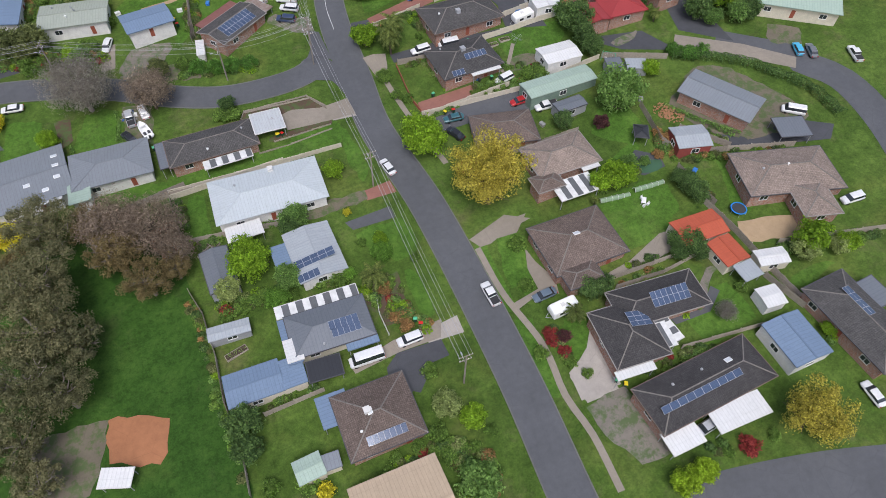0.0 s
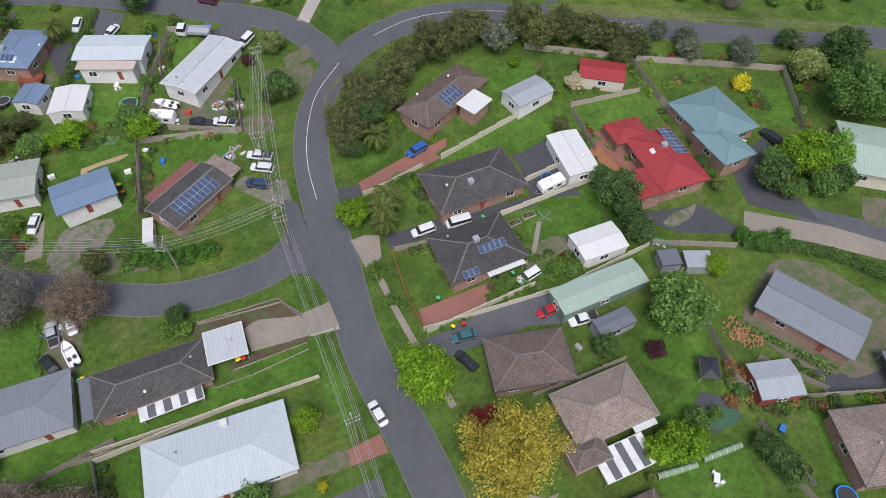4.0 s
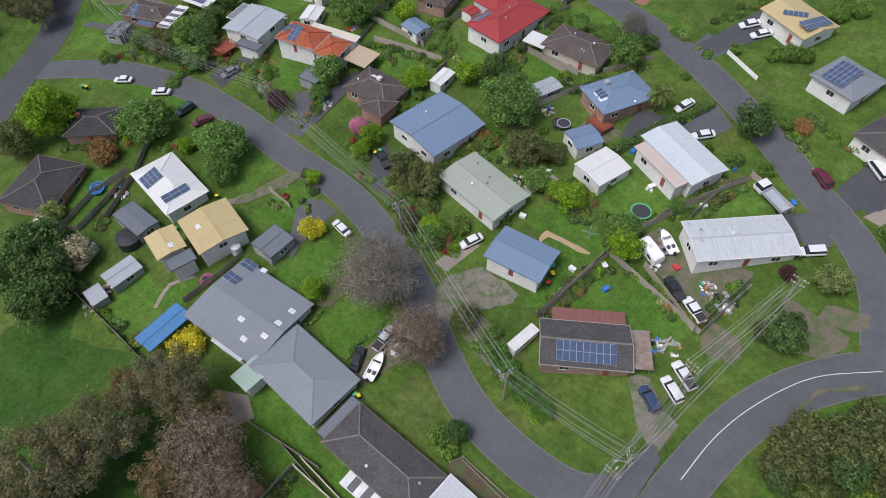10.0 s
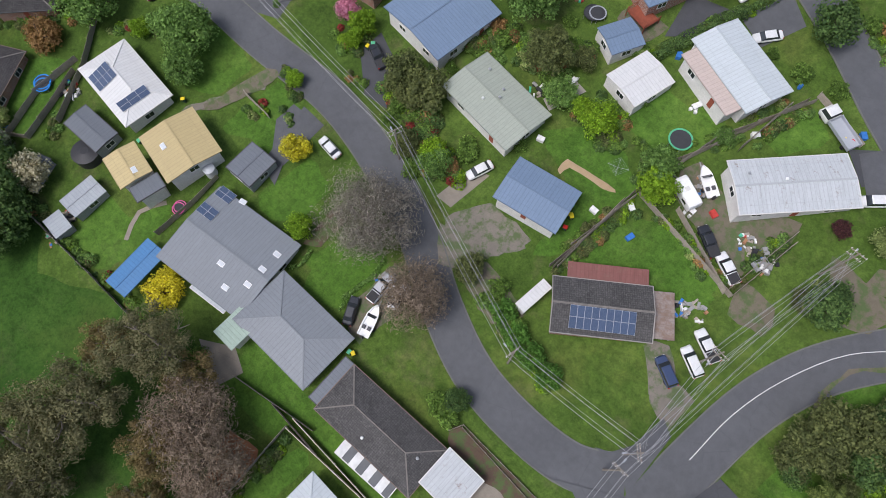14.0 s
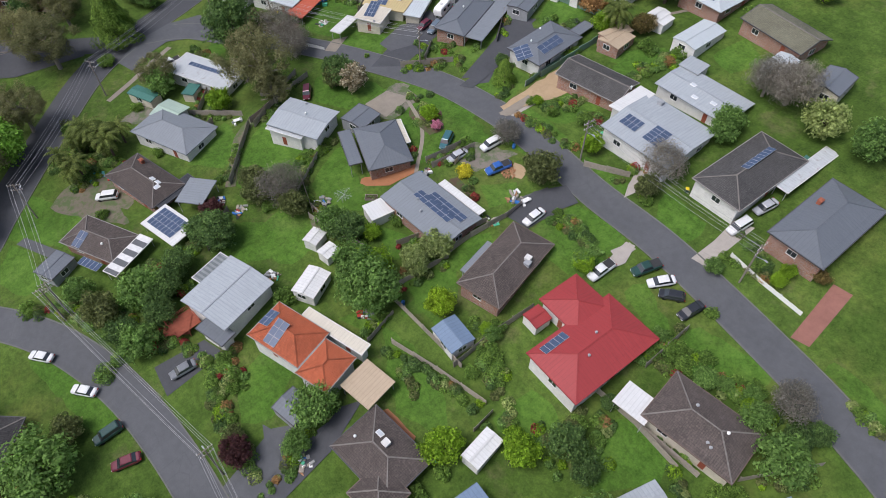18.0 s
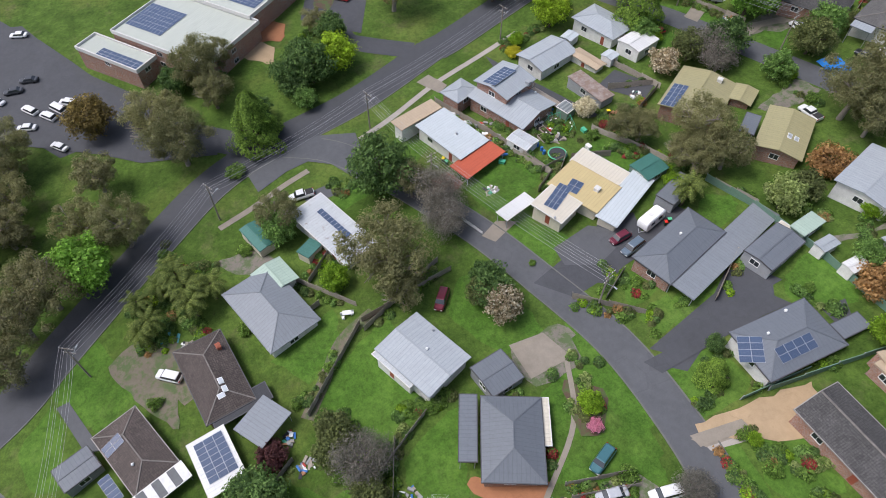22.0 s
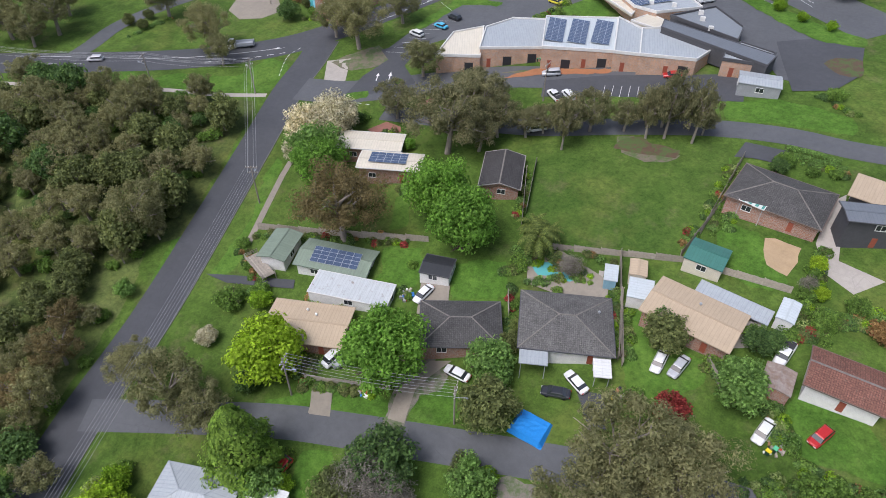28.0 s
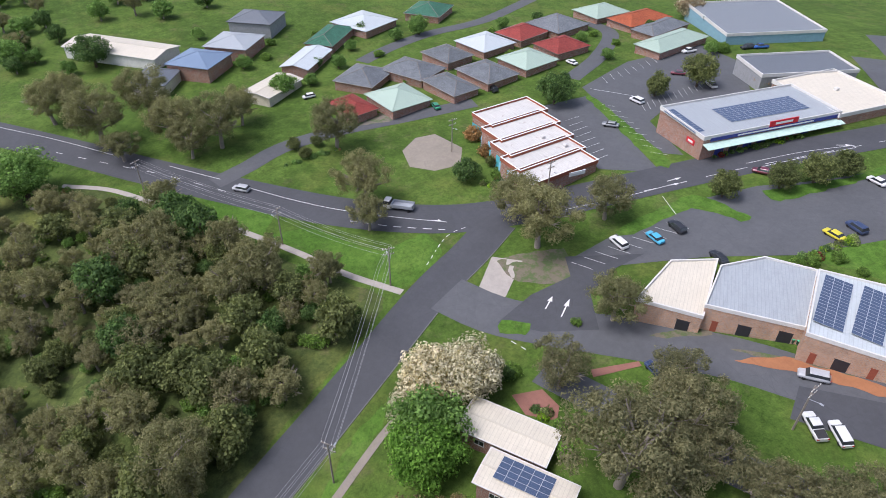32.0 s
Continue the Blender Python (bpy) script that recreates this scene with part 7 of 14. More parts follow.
building("house", "dark brown tiled house below the red roof", "brick", [(-64.8, 165.4, 12.2, 9, 4.9, 2.8, "hip", 18, "tumber"), (-60.5, 161.7, 6.4, 6.2, 4.9, 2.8, "hip", 18, "tumber")],
         fittings=[("V", -69, 163.9), ("L", -66.9, 166.9), ("A", -65, 166.6)])
building("shed", "white gabled shed on the lawn", "white", [(-55.5, 176.7, 5.6, 3, -83, 2.3, "gab", 10, "mwhite")])
building("shed", "blue and white gabled shed on the lawn", "white", [(-72.1, 185.7, 5.5, 4.5, -5.6, 2.4, "gab", 12, "mblue")])
building("carport", "tan flat roofed outdoor room", "white", [(-74.7, 170.4, 6, 5.8, 8.7, 2.8, "flat", 3, "tan")])
building("house", "orange tiled two-storey white house", "white", [(-89.6, 165.7, 10.8, 7.6, 15.6, 5, "hip", 18, "tterra"), (-80.9, 167.1, 7.3, 6.2, -74.4, 5, "hip", 16, "tterra"), (-85.4, 171.8, 12.8, 2.2, 15.6, 4.6, "flat", 3, "cream")],
         solar=[(-93.9, 164.9, 3.1, 2.2, -74, 2, 2), (-90.4, 164.2, 4.4, 2.4, -74, 3, 2)])
building("shed", "grey shed beside a driveway", "grey", [(-80.1, 159.9, 4.8, 4.5, 11.2, 2.3, "gab", 8, "slate")])
building("house", "pale metal roofed house with a red timber deck", "white", [(-104.4, 162.6, 11.5, 10.4, -74.9, 4.5, "gab", 6, "mlight"), (-109.6, 163.3, 6.7, 5.3, -74.9, 4.2, "flat", 3, "glass"), (-99.8, 157.3, 6.2, 3, 15.1, 3, "flat", 4, "slate")])
building("shed", "white gabled garage among trees", "white", [(-97, 174.7, 5.9, 4.3, -64.3, 2.5, "gab", 10, "mwhite")])
building("shed", "small white garden shed", "white", [(-105.1, 180.8, 3.4, 2.8, -69, 2.2, "gab", 10, "mwhite")])
building("shed", "small white garden shed beside another", "white", [(-100.6, 180.8, 3, 2.7, -81.3, 2.2, "gab", 10, "mwhite")])
building("house", "grey stained tiled bungalow", "brick", [(-75.6, 200.8, 16.8, 8.5, -78.5, 2.8, "hip", 18, "tumber"), (-79.1, 198.1, 7.8, 2.7, 101.5, 2.6, "flat", 4, "mgrey")],
         fittings=[("A", -73.5, 203.7), ("A", -72.9, 203)])
building("house", "grey metal roofed brick house with two rows of panels", "brick", [(-94.2, 199.5, 16.6, 9.8, 2.5, 3, "gab", 7, "mgrey"), (-92.7, 205.8, 10.7, 1.5, 2.5, 2.6, "flat", 3, "mwhite")],
         solar=[(-93.6, 199.9, 2.2, 9.3, 92, 2, 6), (-92.0, 201.7, 2.0, 8.8, 92, 2, 5)],
         fittings=[("V", -94.3, 197.3), ("V", -96.8, 198.7)])
building("shed", "white flat garage beside the house", "white", [(-101.5, 192.9, 4.5, 4, 80.4, 2.4, "flat", 4, "mwhite")])
building("house", "blue-grey tiled brick house with paved terrace", "brick", [(-113.9, 203.5, 12.8, 9, -22.1, 2.9, "hip", 18, "slate"), (-117.8, 198.2, 10.2, 2.6, -22.1, 2.6, "flat", 4, "slate"), (-114.7, 209, 7.3, 1.6, -22.1, 2.6, "flat", 3, "cream")])
building("house", "pale metal roofed white house on stilts", "white", [(-131.6, 196.1, 11.9, 9.3, 26, 4.2, "gab", 7, "mlight"), (-131.5, 192, 8.4, 3.3, 26, 3.6, "flat", 3, "mworn")],
         fittings=[("V", -131.7, 196.9), ("V", -134.8, 199)])
building("shed", "grey gabled garage by the driveway", "grey", [(-124.6, 205.8, 5.9, 5.9, -76.5, 2.4, "gab", 8, "slate")])
building("house", "grey metal roofed weatherboard house", "white", [(-151.5, 175.2, 15.6, 9.9, 21.4, 3, "hip", 16, "mgrey"), (-157.7, 177.2, 6.2, 6, 21.4, 3, "gab", 10, "palegreen")])
building("house", "dark brown tiled house with a red chimney", "brick", [(-142.4, 163.9, 15.2, 8.2, 12.9, 2.8, "hip", 18, "tumber"), (-135.8, 167.1, 9.5, 3.3, -77.1, 2.6, "flat", 4, "dark"), (-128.1, 162.2, 9.4, 5.9, 12.9, 2.6, "flat", 4, "mwhite")],
         solar=[(-128.7, 162.2, 4.5, 6.9, -77, 3, 7)],
         fittings=[("L", -137.8, 164.7), ("C", -146.8, 165.6), ("L", -140.3, 165), ("L", -138.7, 165.4)])
building("carport", "grey fabric shade sail over a patio", "white", [(-131.1, 170, 6.5, 5.7, -53, 3, "flat", 8, "mgrey")])
building("house", "dark tiled house near the road corner", "brick", [(-134.5, 150.7, 13, 7.4, 25.5, 2.8, "hip", 18, "tumber")],
         solar=[(-136.1, 147.8, 3.4, 2.0, -65, 2, 2), (-129.7, 146.9, 1.8, 4.7, -65, 1, 5)],
         fittings=[("V", -131.9, 150.5)])
building("shed", "grey carport with a flat metal roof", "grey", [(-135.4, 141.7, 5.7, 4.5, -65.3, 2.5, "gab", 6, "slate")])
building("carport", "striped translucent patio roof", "white", [(-127, 153.2, 9.7, 3.1, -66.6, 2.4, "flat", 4, "mstripe")])
building("house", "white flat roofed house with peeling paint", "white", [(-164.3, 189.7, 17.1, 7.6, 23.8, 3, "flat", 3, "mworn")],
         solar=[(-165.2, 190.2, 1.3, 9.0, -66, 1, 9)])
building("shed", "pale green metal shed near the footpath", "cream", [(-169.2, 175.9, 7.1, 3.3, 21.8, 2.3, "gab", 10, "mgreen")])
building("shed", "small green lean-to beside a yard", "cream", [(-162.1, 184.5, 3.8, 2.8, -53.5, 2.2, "flat", 4, "mgreen")])
building("house", "white and tan metal roofed house at the corner", "white", [(-178.8, 219.3, 13.7, 8.1, 21.9, 3.2, "flat", 3, "mpale"), (-186.8, 214.3, 11.1, 3.5, 110.6, 3.25, "flat", 2, "tan"), (-170.2, 221.6, 4.9, 10.7, 22.9, 2.7, "flat", 4, "mterra")],
         fittings=[("V", -178, 220)])
building("house", "grey metal roofed two-storey house", "brick", [(-183.2, 234.8, 15.5, 11.2, 26, 3, "gab", 14, "mlight"), (-187, 234.7, 9.7, 9.3, -64, 5.6, "gab", 12, "mlight"), (-190.3, 225.5, 6.7, 5.3, -64, 2.8, "hip", 14, "mlight")],
         solar=[(-187.5, 233.6, 7.2, 3.4, -64, 7, 2)],
         fittings=[("V", -183.3, 240.5), ("A", -184, 238.8)])
building("house", "pale grey metal roofed cottage", "white", [(-194.8, 248.9, 11.7, 8.2, -69.7, 3, "gab", 12, "mlight"), (-189.8, 256.9, 8.2, 3.4, 20.3, 2.8, "gab", 10, "tan")])
building("shed", "rusty corrugated skillion shed", "grey", [(-180.1, 252.2, 10.5, 3.7, 14.8, 2.5, "flat", 4, "mrust")])
building("house", "pale metal roofed white house beside a lime tree", "white", [(-199.2, 265.8, 12.4, 8.5, 21.9, 3.2, "hip", 14, "mlight")])
building("shed", "large white gabled garage", "white", [(-189.1, 269.1, 7.3, 6, -69.4, 3, "gab", 8, "mwhite")])
building("house", "cream and yellow flat metal roofed house with black panels", "cream", [(-153.4, 236, 11, 8.2, 28.2, 3.2, "flat", 3, "myellow"), (-148.1, 241.8, 4.4, 14.3, 31.2, 3, "flat", 3, "mpale"), (-151.3, 229.2, 7, 6.4, 27.3, 3.05, "flat", 3, "cream"), (-156.9, 241.4, 10.7, 4.5, 28.5, 3.1, "flat", 2, "cream")],
         solar=[(-152.7, 230.2, 6.5, 2.6, -54, 4, 3), (-153.8, 234.2, 3.3, 2.5, -54, 2, 2)],
         fittings=[("V", -148.2, 227.3), ("A", -151.5, 237.7)])
building("carport", "white flat carport at the street front", "white", [(-154.9, 222.9, 7.5, 2.8, -69, 2.4, "flat", 4, "mwhite")])
building("house", "slate grey metal hipped roof house", "brick", [(-134.1, 243.7, 16.4, 7.8, -68, 2.9, "hip", 16, "slate"), (-130.8, 250.9, 26.5, 4.7, -68, 2.7, "flat", 3, "mgrey")],
         fittings=[("V", -135.4, 244.4)])
building("shed", "dark green gabled shed under a tree", "green", [(-153.1, 249.8, 5.6, 4.8, -74.6, 2.4, "gab", 10, "mgreen")])
building("shed", "grey flat roofed shed", "grey", [(-145.9, 251.1, 8.3, 3.7, -64.9, 2.4, "flat", 4, "slate")])
building("shed", "slate grey garage behind the house", "grey", [(-127.2, 257.2, 9.6, 5.4, -71.6, 2.6, "gab", 8, "slate"), (-129.9, 260.6, 3.6, 2.1, -71.6, 2.5, "flat", 4, "cream")])
building("shed", "pale green lean-to by the fence", "green", [(-128.9, 265.1, 5.7, 2.8, -76.2, 2.4, "flat", 4, "palegreen")])
building("house", "slate grey tiled house with two solar arrays", "white", [(-111.8, 247.4, 14.8, 9.1, -86, 2.9, "hip", 16, "slate"), (-110.4, 258, 5.5, 2.8, -86, 2.7, "flat", 4, "slate")],
         solar=[(-112.1, 240.7, 3.5, 4.1, 61, 2, 4), (-109.8, 246.8, 6.8, 2.4, -86, 4, 2)],
         fittings=[("V", -113.2, 244.3), ("V", -115.8, 249.9)])
building("shed", "tan roofed small brick unit", "brick", [(-102.6, 259.7, 7.1, 3.4, 82.3, 2.7, "gab", 8, "tan")])
building("house", "dark tiled brick house with paved forecourt", "brick", [(-95.3, 245.4, 14.8, 8.6, 8.1, 2.9, "gab", 18, "tdark")],
         fittings=[("V", -87.7, 246.5)])
building("shed", "tan roofed brick garage", "brick", [(-101.2, 258.4, 6.4, 5.2, -85, 2.5, "gab", 8, "tan")])
building("house", "large pale metal roofed white house with balcony", "white", [(-76.6, 240.9, 15.4, 14.7, -0.7, 3.6, "gab", 5, "mlight"), (-77, 255.6, 16.5, 9.5, -0.7, 4.2, "gab", 5, "mlight"), (-85.3, 243.9, 9.4, 3.5, -90.7, 3.6, "flat", 4, "mwhite")],
         solar=[(-80.8, 238.1, 3.1, 3.8, 89, 2, 4), (-75.3, 238.6, 4.6, 3.5, 89, 5, 2)],
         fittings=[("L", -79.7, 255.6), ("L", -77.4, 252.9), ("L", -73.8, 253.9), ("A", -80.9, 247)])
building("house", "black tiled white house with a green verandah", "white", [(-59, 244, 19.7, 9.8, 86.7, 3, "hip", 18, "tdark"), (-53.9, 250.7, 8.5, 1.9, 86.7, 2.6, "flat", 4, "mgreen"), (-52.6, 252, 15.6, 2.6, 86.7, 2.6, "flat", 3, "mworn")],
         solar=[(-59.2, 245.6, 8.2, 1.5, 87, 8, 1)])
building("house", "slate metal roofed brick house with a chimney", "brick", [(-43.8, 242.5, 19.2, 9.9, 87.9, 3, "hip", 16, "slate")],
         fittings=[("C", -46.8, 244.4)])
building("shed", "pale gabled garage in a back garden", "white", [(-88.5, 269.5, 10.6, 5.6, 88.6, 2.6, "gab", 10, "mpale")])
building("house", "mossy tiled brick house", "brick", [(-76.2, 280.7, 15.4, 9.7, -8.9, 2.8, "gab", 18, "tolive")])
building("shed", "pale gabled shed near a clothes line", "white", [(-71.1, 271.2, 7.4, 4.3, 89.4, 2.5, "gab", 10, "mpale")])
building("shed", "grey lean-to behind the large house", "white", [(-83.4, 261, 4.5, 4.1, 2.3, 2.4, "flat", 4, "mlight")])
building("shed", "small white garden shed by a back fence", "white", [(-98, 269.8, 4.2, 3.2, -88.1, 2.2, "gab", 8, "mwhite")])
building("house", "pale metal roofed brick house with solar panels", "brick", [(-94.5, 283.8, 12.8, 11.4, 86.7, 2.8, "hip", 14, "mpale")],
         solar=[(-96.2, 280.7, 3.4, 7.9, 87, 2, 8)])
building("house", "grey roofed white house with a solar array", "white", [(-114.3, 277.2, 13.1, 12, 88.3, 3.2, "gab", 10, "mlight")],
         solar=[(-112.3, 275.5, 6.9, 4.0, 88, 4, 4)])
building("shed", "dark grey roofed house beyond the garden", "cream", [(-60.8, 272.3, 8.1, 5.6, -86.3, 3, "gab", 12, "slate")])
building("house", "white metal roofed modern house with dark decks", "white", [(-115.5, 279.2, 8.9, 8.1, 56.8, 4.2, "gab", 7, "mpale"), (-113.6, 287.4, 13.4, 5.7, -33.2, 4.6, "gab", 5, "mpale"), (-118.4, 283.2, 8.9, 6.2, 56.8, 3.2, "flat", 3, "dark"), (-118.3, 273.7, 6.4, 3.5, -33.2, 2.8, "flat", 3, "dark")],
         solar=[(-114.7, 276.6, 4.3, 4.0, 57, 3, 4), (-117.5, 287.9, 2.0, 5.7, 57, 2, 3)],
         fittings=[("A", -115.9, 284.3)])
building("carport", "slate grey double carport", "grey", [(-108.5, 294.7, 5.5, 4.8, 78.4, 2.6, "gab", 6, "slate")])
building("house", "pale blue-grey metal roofed house", "white", [(-131.8, 281.9, 13.9, 10.1, -69, 3.2, "gab", 8, "mlight"), (-124.9, 287.6, 9.5, 5.4, -69, 2.8, "flat", 4, "mwhite")],
         fittings=[("V", -131, 282.2), ("L", -131.3, 283.1)])
building("house", "olive metal roofed brick house under gum trees", "brick", [(-166.4, 269.2, 15.2, 11.7, -53.6, 3, "gab", 10, "molive"), (-163.1, 278, 5.8, 4.7, -53.6, 3, "gab", 10, "molive")],
         solar=[(-167.4, 264.0, 3.1, 8.1, 36, 3, 5)],
         fittings=[("A", -167.8, 275.2)])
building("house", "olive metal roofed house with skylights", "brick", [(-148.9, 276.2, 13.3, 8.7, -50.8, 3, "gab", 10, "molive"), (-153.7, 271.9, 6.3, 2.8, -50.8, 2.5, "flat", 4, "slate")],
         fittings=[("L", -147.1, 275.4), ("L", -146.2, 276.4), ("L", -147.3, 275.6), ("L", -146.3, 276.4)])
building("shed", "small blue-white shed by the fence", "white", [(-124.2, 265, 3.7, 2.2, -80.9, 2.3, "gab", 8, "mlight")])
building("shed", "small pale shed by the fence", "white", [(-118.9, 266, 3.7, 2.3, -83.5, 2.2, "gab", 8, "mwhite")])
building("shed", "small white gabled garage", "white", [(-99.9, 270.9, 3.8, 3.3, 90, 2.3, "gab", 10, "mwhite")])
building("house", "grey metal roofed brick house with panels", "brick", [(-98.2, 286.6, 10.9, 2.9, -10.6, 3.2, "gab", 12, "mlight")])
building("shed", "small pale shed near the fence", "white", [(-199.3, 257.2, 3.6, 2.9, -61.1, 2.2, "gab", 8, "mpale")])
building("shed", "little grey shed near the fence", "white", [(-188.2, 261.6, 3, 2.9, -66, 2.2, "gab", 8, "mpale")])
building("shed", "small dark framed garden greenhouse", "green", [(-176.5, 244.5, 3.1, 2.8, 22.3, 2.2, "flat", 6, "glass")])
building("shed", "clear roofed patio shelter in a cluttered yard", "white", [(-171.4, 232, 5.2, 4.1, 27.4, 2.2, "gab", 8, "mworn")])
building("house", "tan metal roofed house between two big trees", "brick", [(-205.5, 297.8, 14.7, 9.4, 24, 3, "gab", 6, "tan")],
         fittings=[("V", -207.2, 299.8), ("V", -205.1, 299.7)])
building("house", "charcoal tiled hipped bungalow", "brick", [(-181.6, 310.2, 13.9, 10.3, 32.2, 2.9, "hip", 18, "tdark")])
building("house", "grey tiled bungalow with a flat porch", "white", [(-166.2, 318.4, 15.4, 12.8, 25.7, 2.9, "hip", 16, "tgrey"), (-167.7, 309.8, 4.3, 4, 25.7, 2.6, "flat", 3, "mlight"), (-157.5, 313.2, 3.4, 2.6, -64.3, 2.5, "flat", 3, "mwhite")],
         fittings=[("V", -162.3, 322.6)])
building("house", "tan metal roofed long house", "brick", [(-149, 329.1, 14.8, 9.6, -4.2, 3, "gab", 7, "tan"), (-144.4, 335.3, 12, 3.4, -4.2, 2.7, "flat", 4, "mlight")],
         fittings=[("V", -148.7, 330.9)])
building("shed", "faded red roofed garage", "brick", [(-134.6, 323.3, 4.9, 4.1, -88.8, 2.5, "gab", 10, "mrust")])
building("house", "rusty red tiled white house", "white", [(-126.5, 326.9, 10.6, 8.3, 1.6, 3, "gab", 14, "trust")])
building("house", "mossy green gabled white cottage", "white", [(-223.3, 309.5, 8.5, 5.9, -72.3, 3, "gab", 12, "msagedark"), (-211.5, 312.7, 14.8, 7.7, 17.7, 3, "gab", 12, "msagedark")],
         solar=[(-211.0, 312.1, 3.7, 9.6, -72, 4, 6)])
building("shed", "long white rusty carport roof", "white", [(-203.7, 307.9, 15.2, 5.6, 18.4, 2.5, "flat", 3, "mworn")])
building("shed", "black roofed white shed", "white", [(-192.6, 319.7, 5.7, 5.1, 17.3, 2.4, "gab", 12, "dark")])
building("shed", "green gabled shed beside a curved sand bed", "cream", [(-151.2, 342.6, 6.5, 6.1, -0.1, 2.6, "gab", 12, "mgreen")])
building("house", "charcoal tiled house with a green striped patio", "brick", [(-144.4, 361.9, 17, 12.8, -3.5, 3, "hip", 18, "tdark")])
building("carport", "green and white striped patio roof", "white", [(-147.8, 359.5, 4.5, 7.6, -7.6, 3.6, "gab", 12, "mgstripe")])
building("house", "modern grey metal roofed two-storey house", "dark", [(-129.4, 360, 11.1, 5.5, 23.5, 5.6, "gab", 6, "slate")])
building("house", "tan roofed modern house by the driveway", "dark", [(-129.8, 368.5, 8.9, 7.8, -4.2, 3.5, "flat", 3, "tan")])
building("shed", "small pale blue shed by the paling fence", "blue", [(-164.2, 332, 4, 2.2, -71.4, 2.2, "flat", 4, "mpale")])
building("shed", "small tan garden shed by the paling fence", "cream", [(-160.5, 335, 4, 2.9, -71.9, 2.3, "gab", 8, "tan")])
building("shed", "small white garden shed on a lawn", "white", [(-136.5, 336.6, 5.1, 2.7, 88, 2.2, "gab", 8, "mpale")])
building("shed", "pale lean-to beside the tan house", "white", [(-158.4, 330.7, 4.8, 4, -75.1, 2.3, "flat", 4, "mpale")])
building("house", "pale flat metal roofed house behind a blossom hedge", "brick", [(-226.6, 343.1, 14.9, 7.1, 26.2, 3.4, "gab", 5, "cream"), (-217.9, 338.9, 13.9, 6.6, 26.2, 3.6, "gab", 5, "cream")],
         solar=[(-218.6, 339.2, 4.3, 8.2, -64, 4, 5)])
building("house", "dark tiled long house beside the vacant block", "brick", [(-194.9, 347.3, 12.3, 8.6, -66.6, 2.8, "gab", 16, "tblack")])
building("house", "long cream roofed white building in parkland", "white", [(-433.9, 338.6, 39.5, 14.4, 35.9, 4, "gab", 10, "cream")])
building("house", "blue roofed two-storey house", "brick", [(-403.1, 356.4, 16.4, 15.8, 38.6, 5, "hip", 16, "mblue")])
building("house", "grey tiled house with a turret-like porch", "cream", [(-400.1, 340.5, 14.1, 12.3, -39.8, 4, "hip", 18, "slate")])
building("house", "pale roofed brick house with panels", "brick", [(-412.4, 372.6, 16.5, 16.2, 42.3, 4.5, "hip", 14, "mlight")])
building("house", "slate roofed two-storey house", "grey", [(-428.3, 388.1, 17.6, 15.9, 43.4, 5.5, "hip", 18, "slate")])
building("house", "green tiled brick house", "brick", [(-399.2, 404.1, 22.2, 11.2, -51.2, 3, "hip", 20, "tgreen")])
building("house", "pale metal roofed house", "brick", [(-384.6, 387.2, 19.9, 10.4, -51.7, 3, "gab", 12, "mpale")])
building("house", "cream roofed hall beside trees", "cream", [(-371.3, 368.8, 17.4, 10.6, -62.2, 3, "gab", 8, "cream")])
building("house", "pale roofed house with panels", "brick", [(-405.5, 422.2, 18.7, 18.4, 17.4, 3, "hip", 14, "mpale")])
building("house", "green tiled brick house in a court", "brick", [(-401.9, 450.5, 17.1, 15.2, -56.3, 3, "hip", 20, "tgreen")])
building("house", "grey tiled unit in a close-set row", "brick", [(-359.2, 395.1, 16, 14.1, -58.7, 2.8, "hip", 20, "tslate")])
building("house", "grey tiled unit in a close-set row", "brick", [(-353.3, 410.2, 17.2, 13.8, 19.3, 2.8, "hip", 20, "tslate")])
building("house", "grey tiled unit in a close-set row", "brick", [(-356.5, 426.4, 14.2, 12.1, 6, 2.8, "hip", 20, "tslate")])
building("house", "red tiled unit near the shops", "brick", [(-342.6, 381.4, 13.9, 9.5, 5.1, 2.8, "hip", 20, "tred")])
building("house", "pale green roofed unit near the shops", "brick", [(-338.3, 394.7, 15.5, 14.4, 1.2, 2.8, "hip", 20, "palegreen")])
building("house", "grey tiled unit in a close-set row", "brick", [(-335, 411.9, 16.3, 10.5, 3.2, 2.8, "hip", 20, "tslate")])
building("house", "grey tiled unit in a close-set row", "brick", [(-335, 426.5, 16.1, 13.7, 3.5, 2.8, "hip", 20, "tslate")])
building("house", "pale roofed brick unit", "brick", [(-357, 443.4, 15.6, 15.5, -85.2, 2.8, "hip", 18, "mpale")])
building("house", "pale green roofed brick unit", "brick", [(-334.5, 443.2, 15.3, 14.2, -86.4, 2.8, "hip", 20, "palegreen")])
building("house", "red tiled brick unit", "brick", [(-356.4, 460.2, 16, 13, -82, 2.8, "hip", 20, "tred")])
building("house", "red tiled brick unit with panels", "brick", [(-336.8, 460.8, 15.4, 13.2, 89.1, 2.8, "hip", 20, "tred")])
building("house", "grey tiled brick unit", "brick", [(-355.3, 477, 17.8, 16.7, -85.5, 2.8, "hip", 20, "tslate")])
building("house", "pale green roofed brick unit", "brick", [(-357.1, 502.4, 17.7, 14.2, 87.5, 2.8, "hip", 20, "palegreen")])
building("house", "orange tiled brick unit", "brick", [(-340.6, 505.6, 22.7, 13.1, 88.6, 2.8, "hip", 20, "tterra")])
building("house", "grey tiled brick unit", "brick", [(-327.6, 501.8, 22.5, 10.2, -85.9, 2.8, "hip", 20, "tslate")])
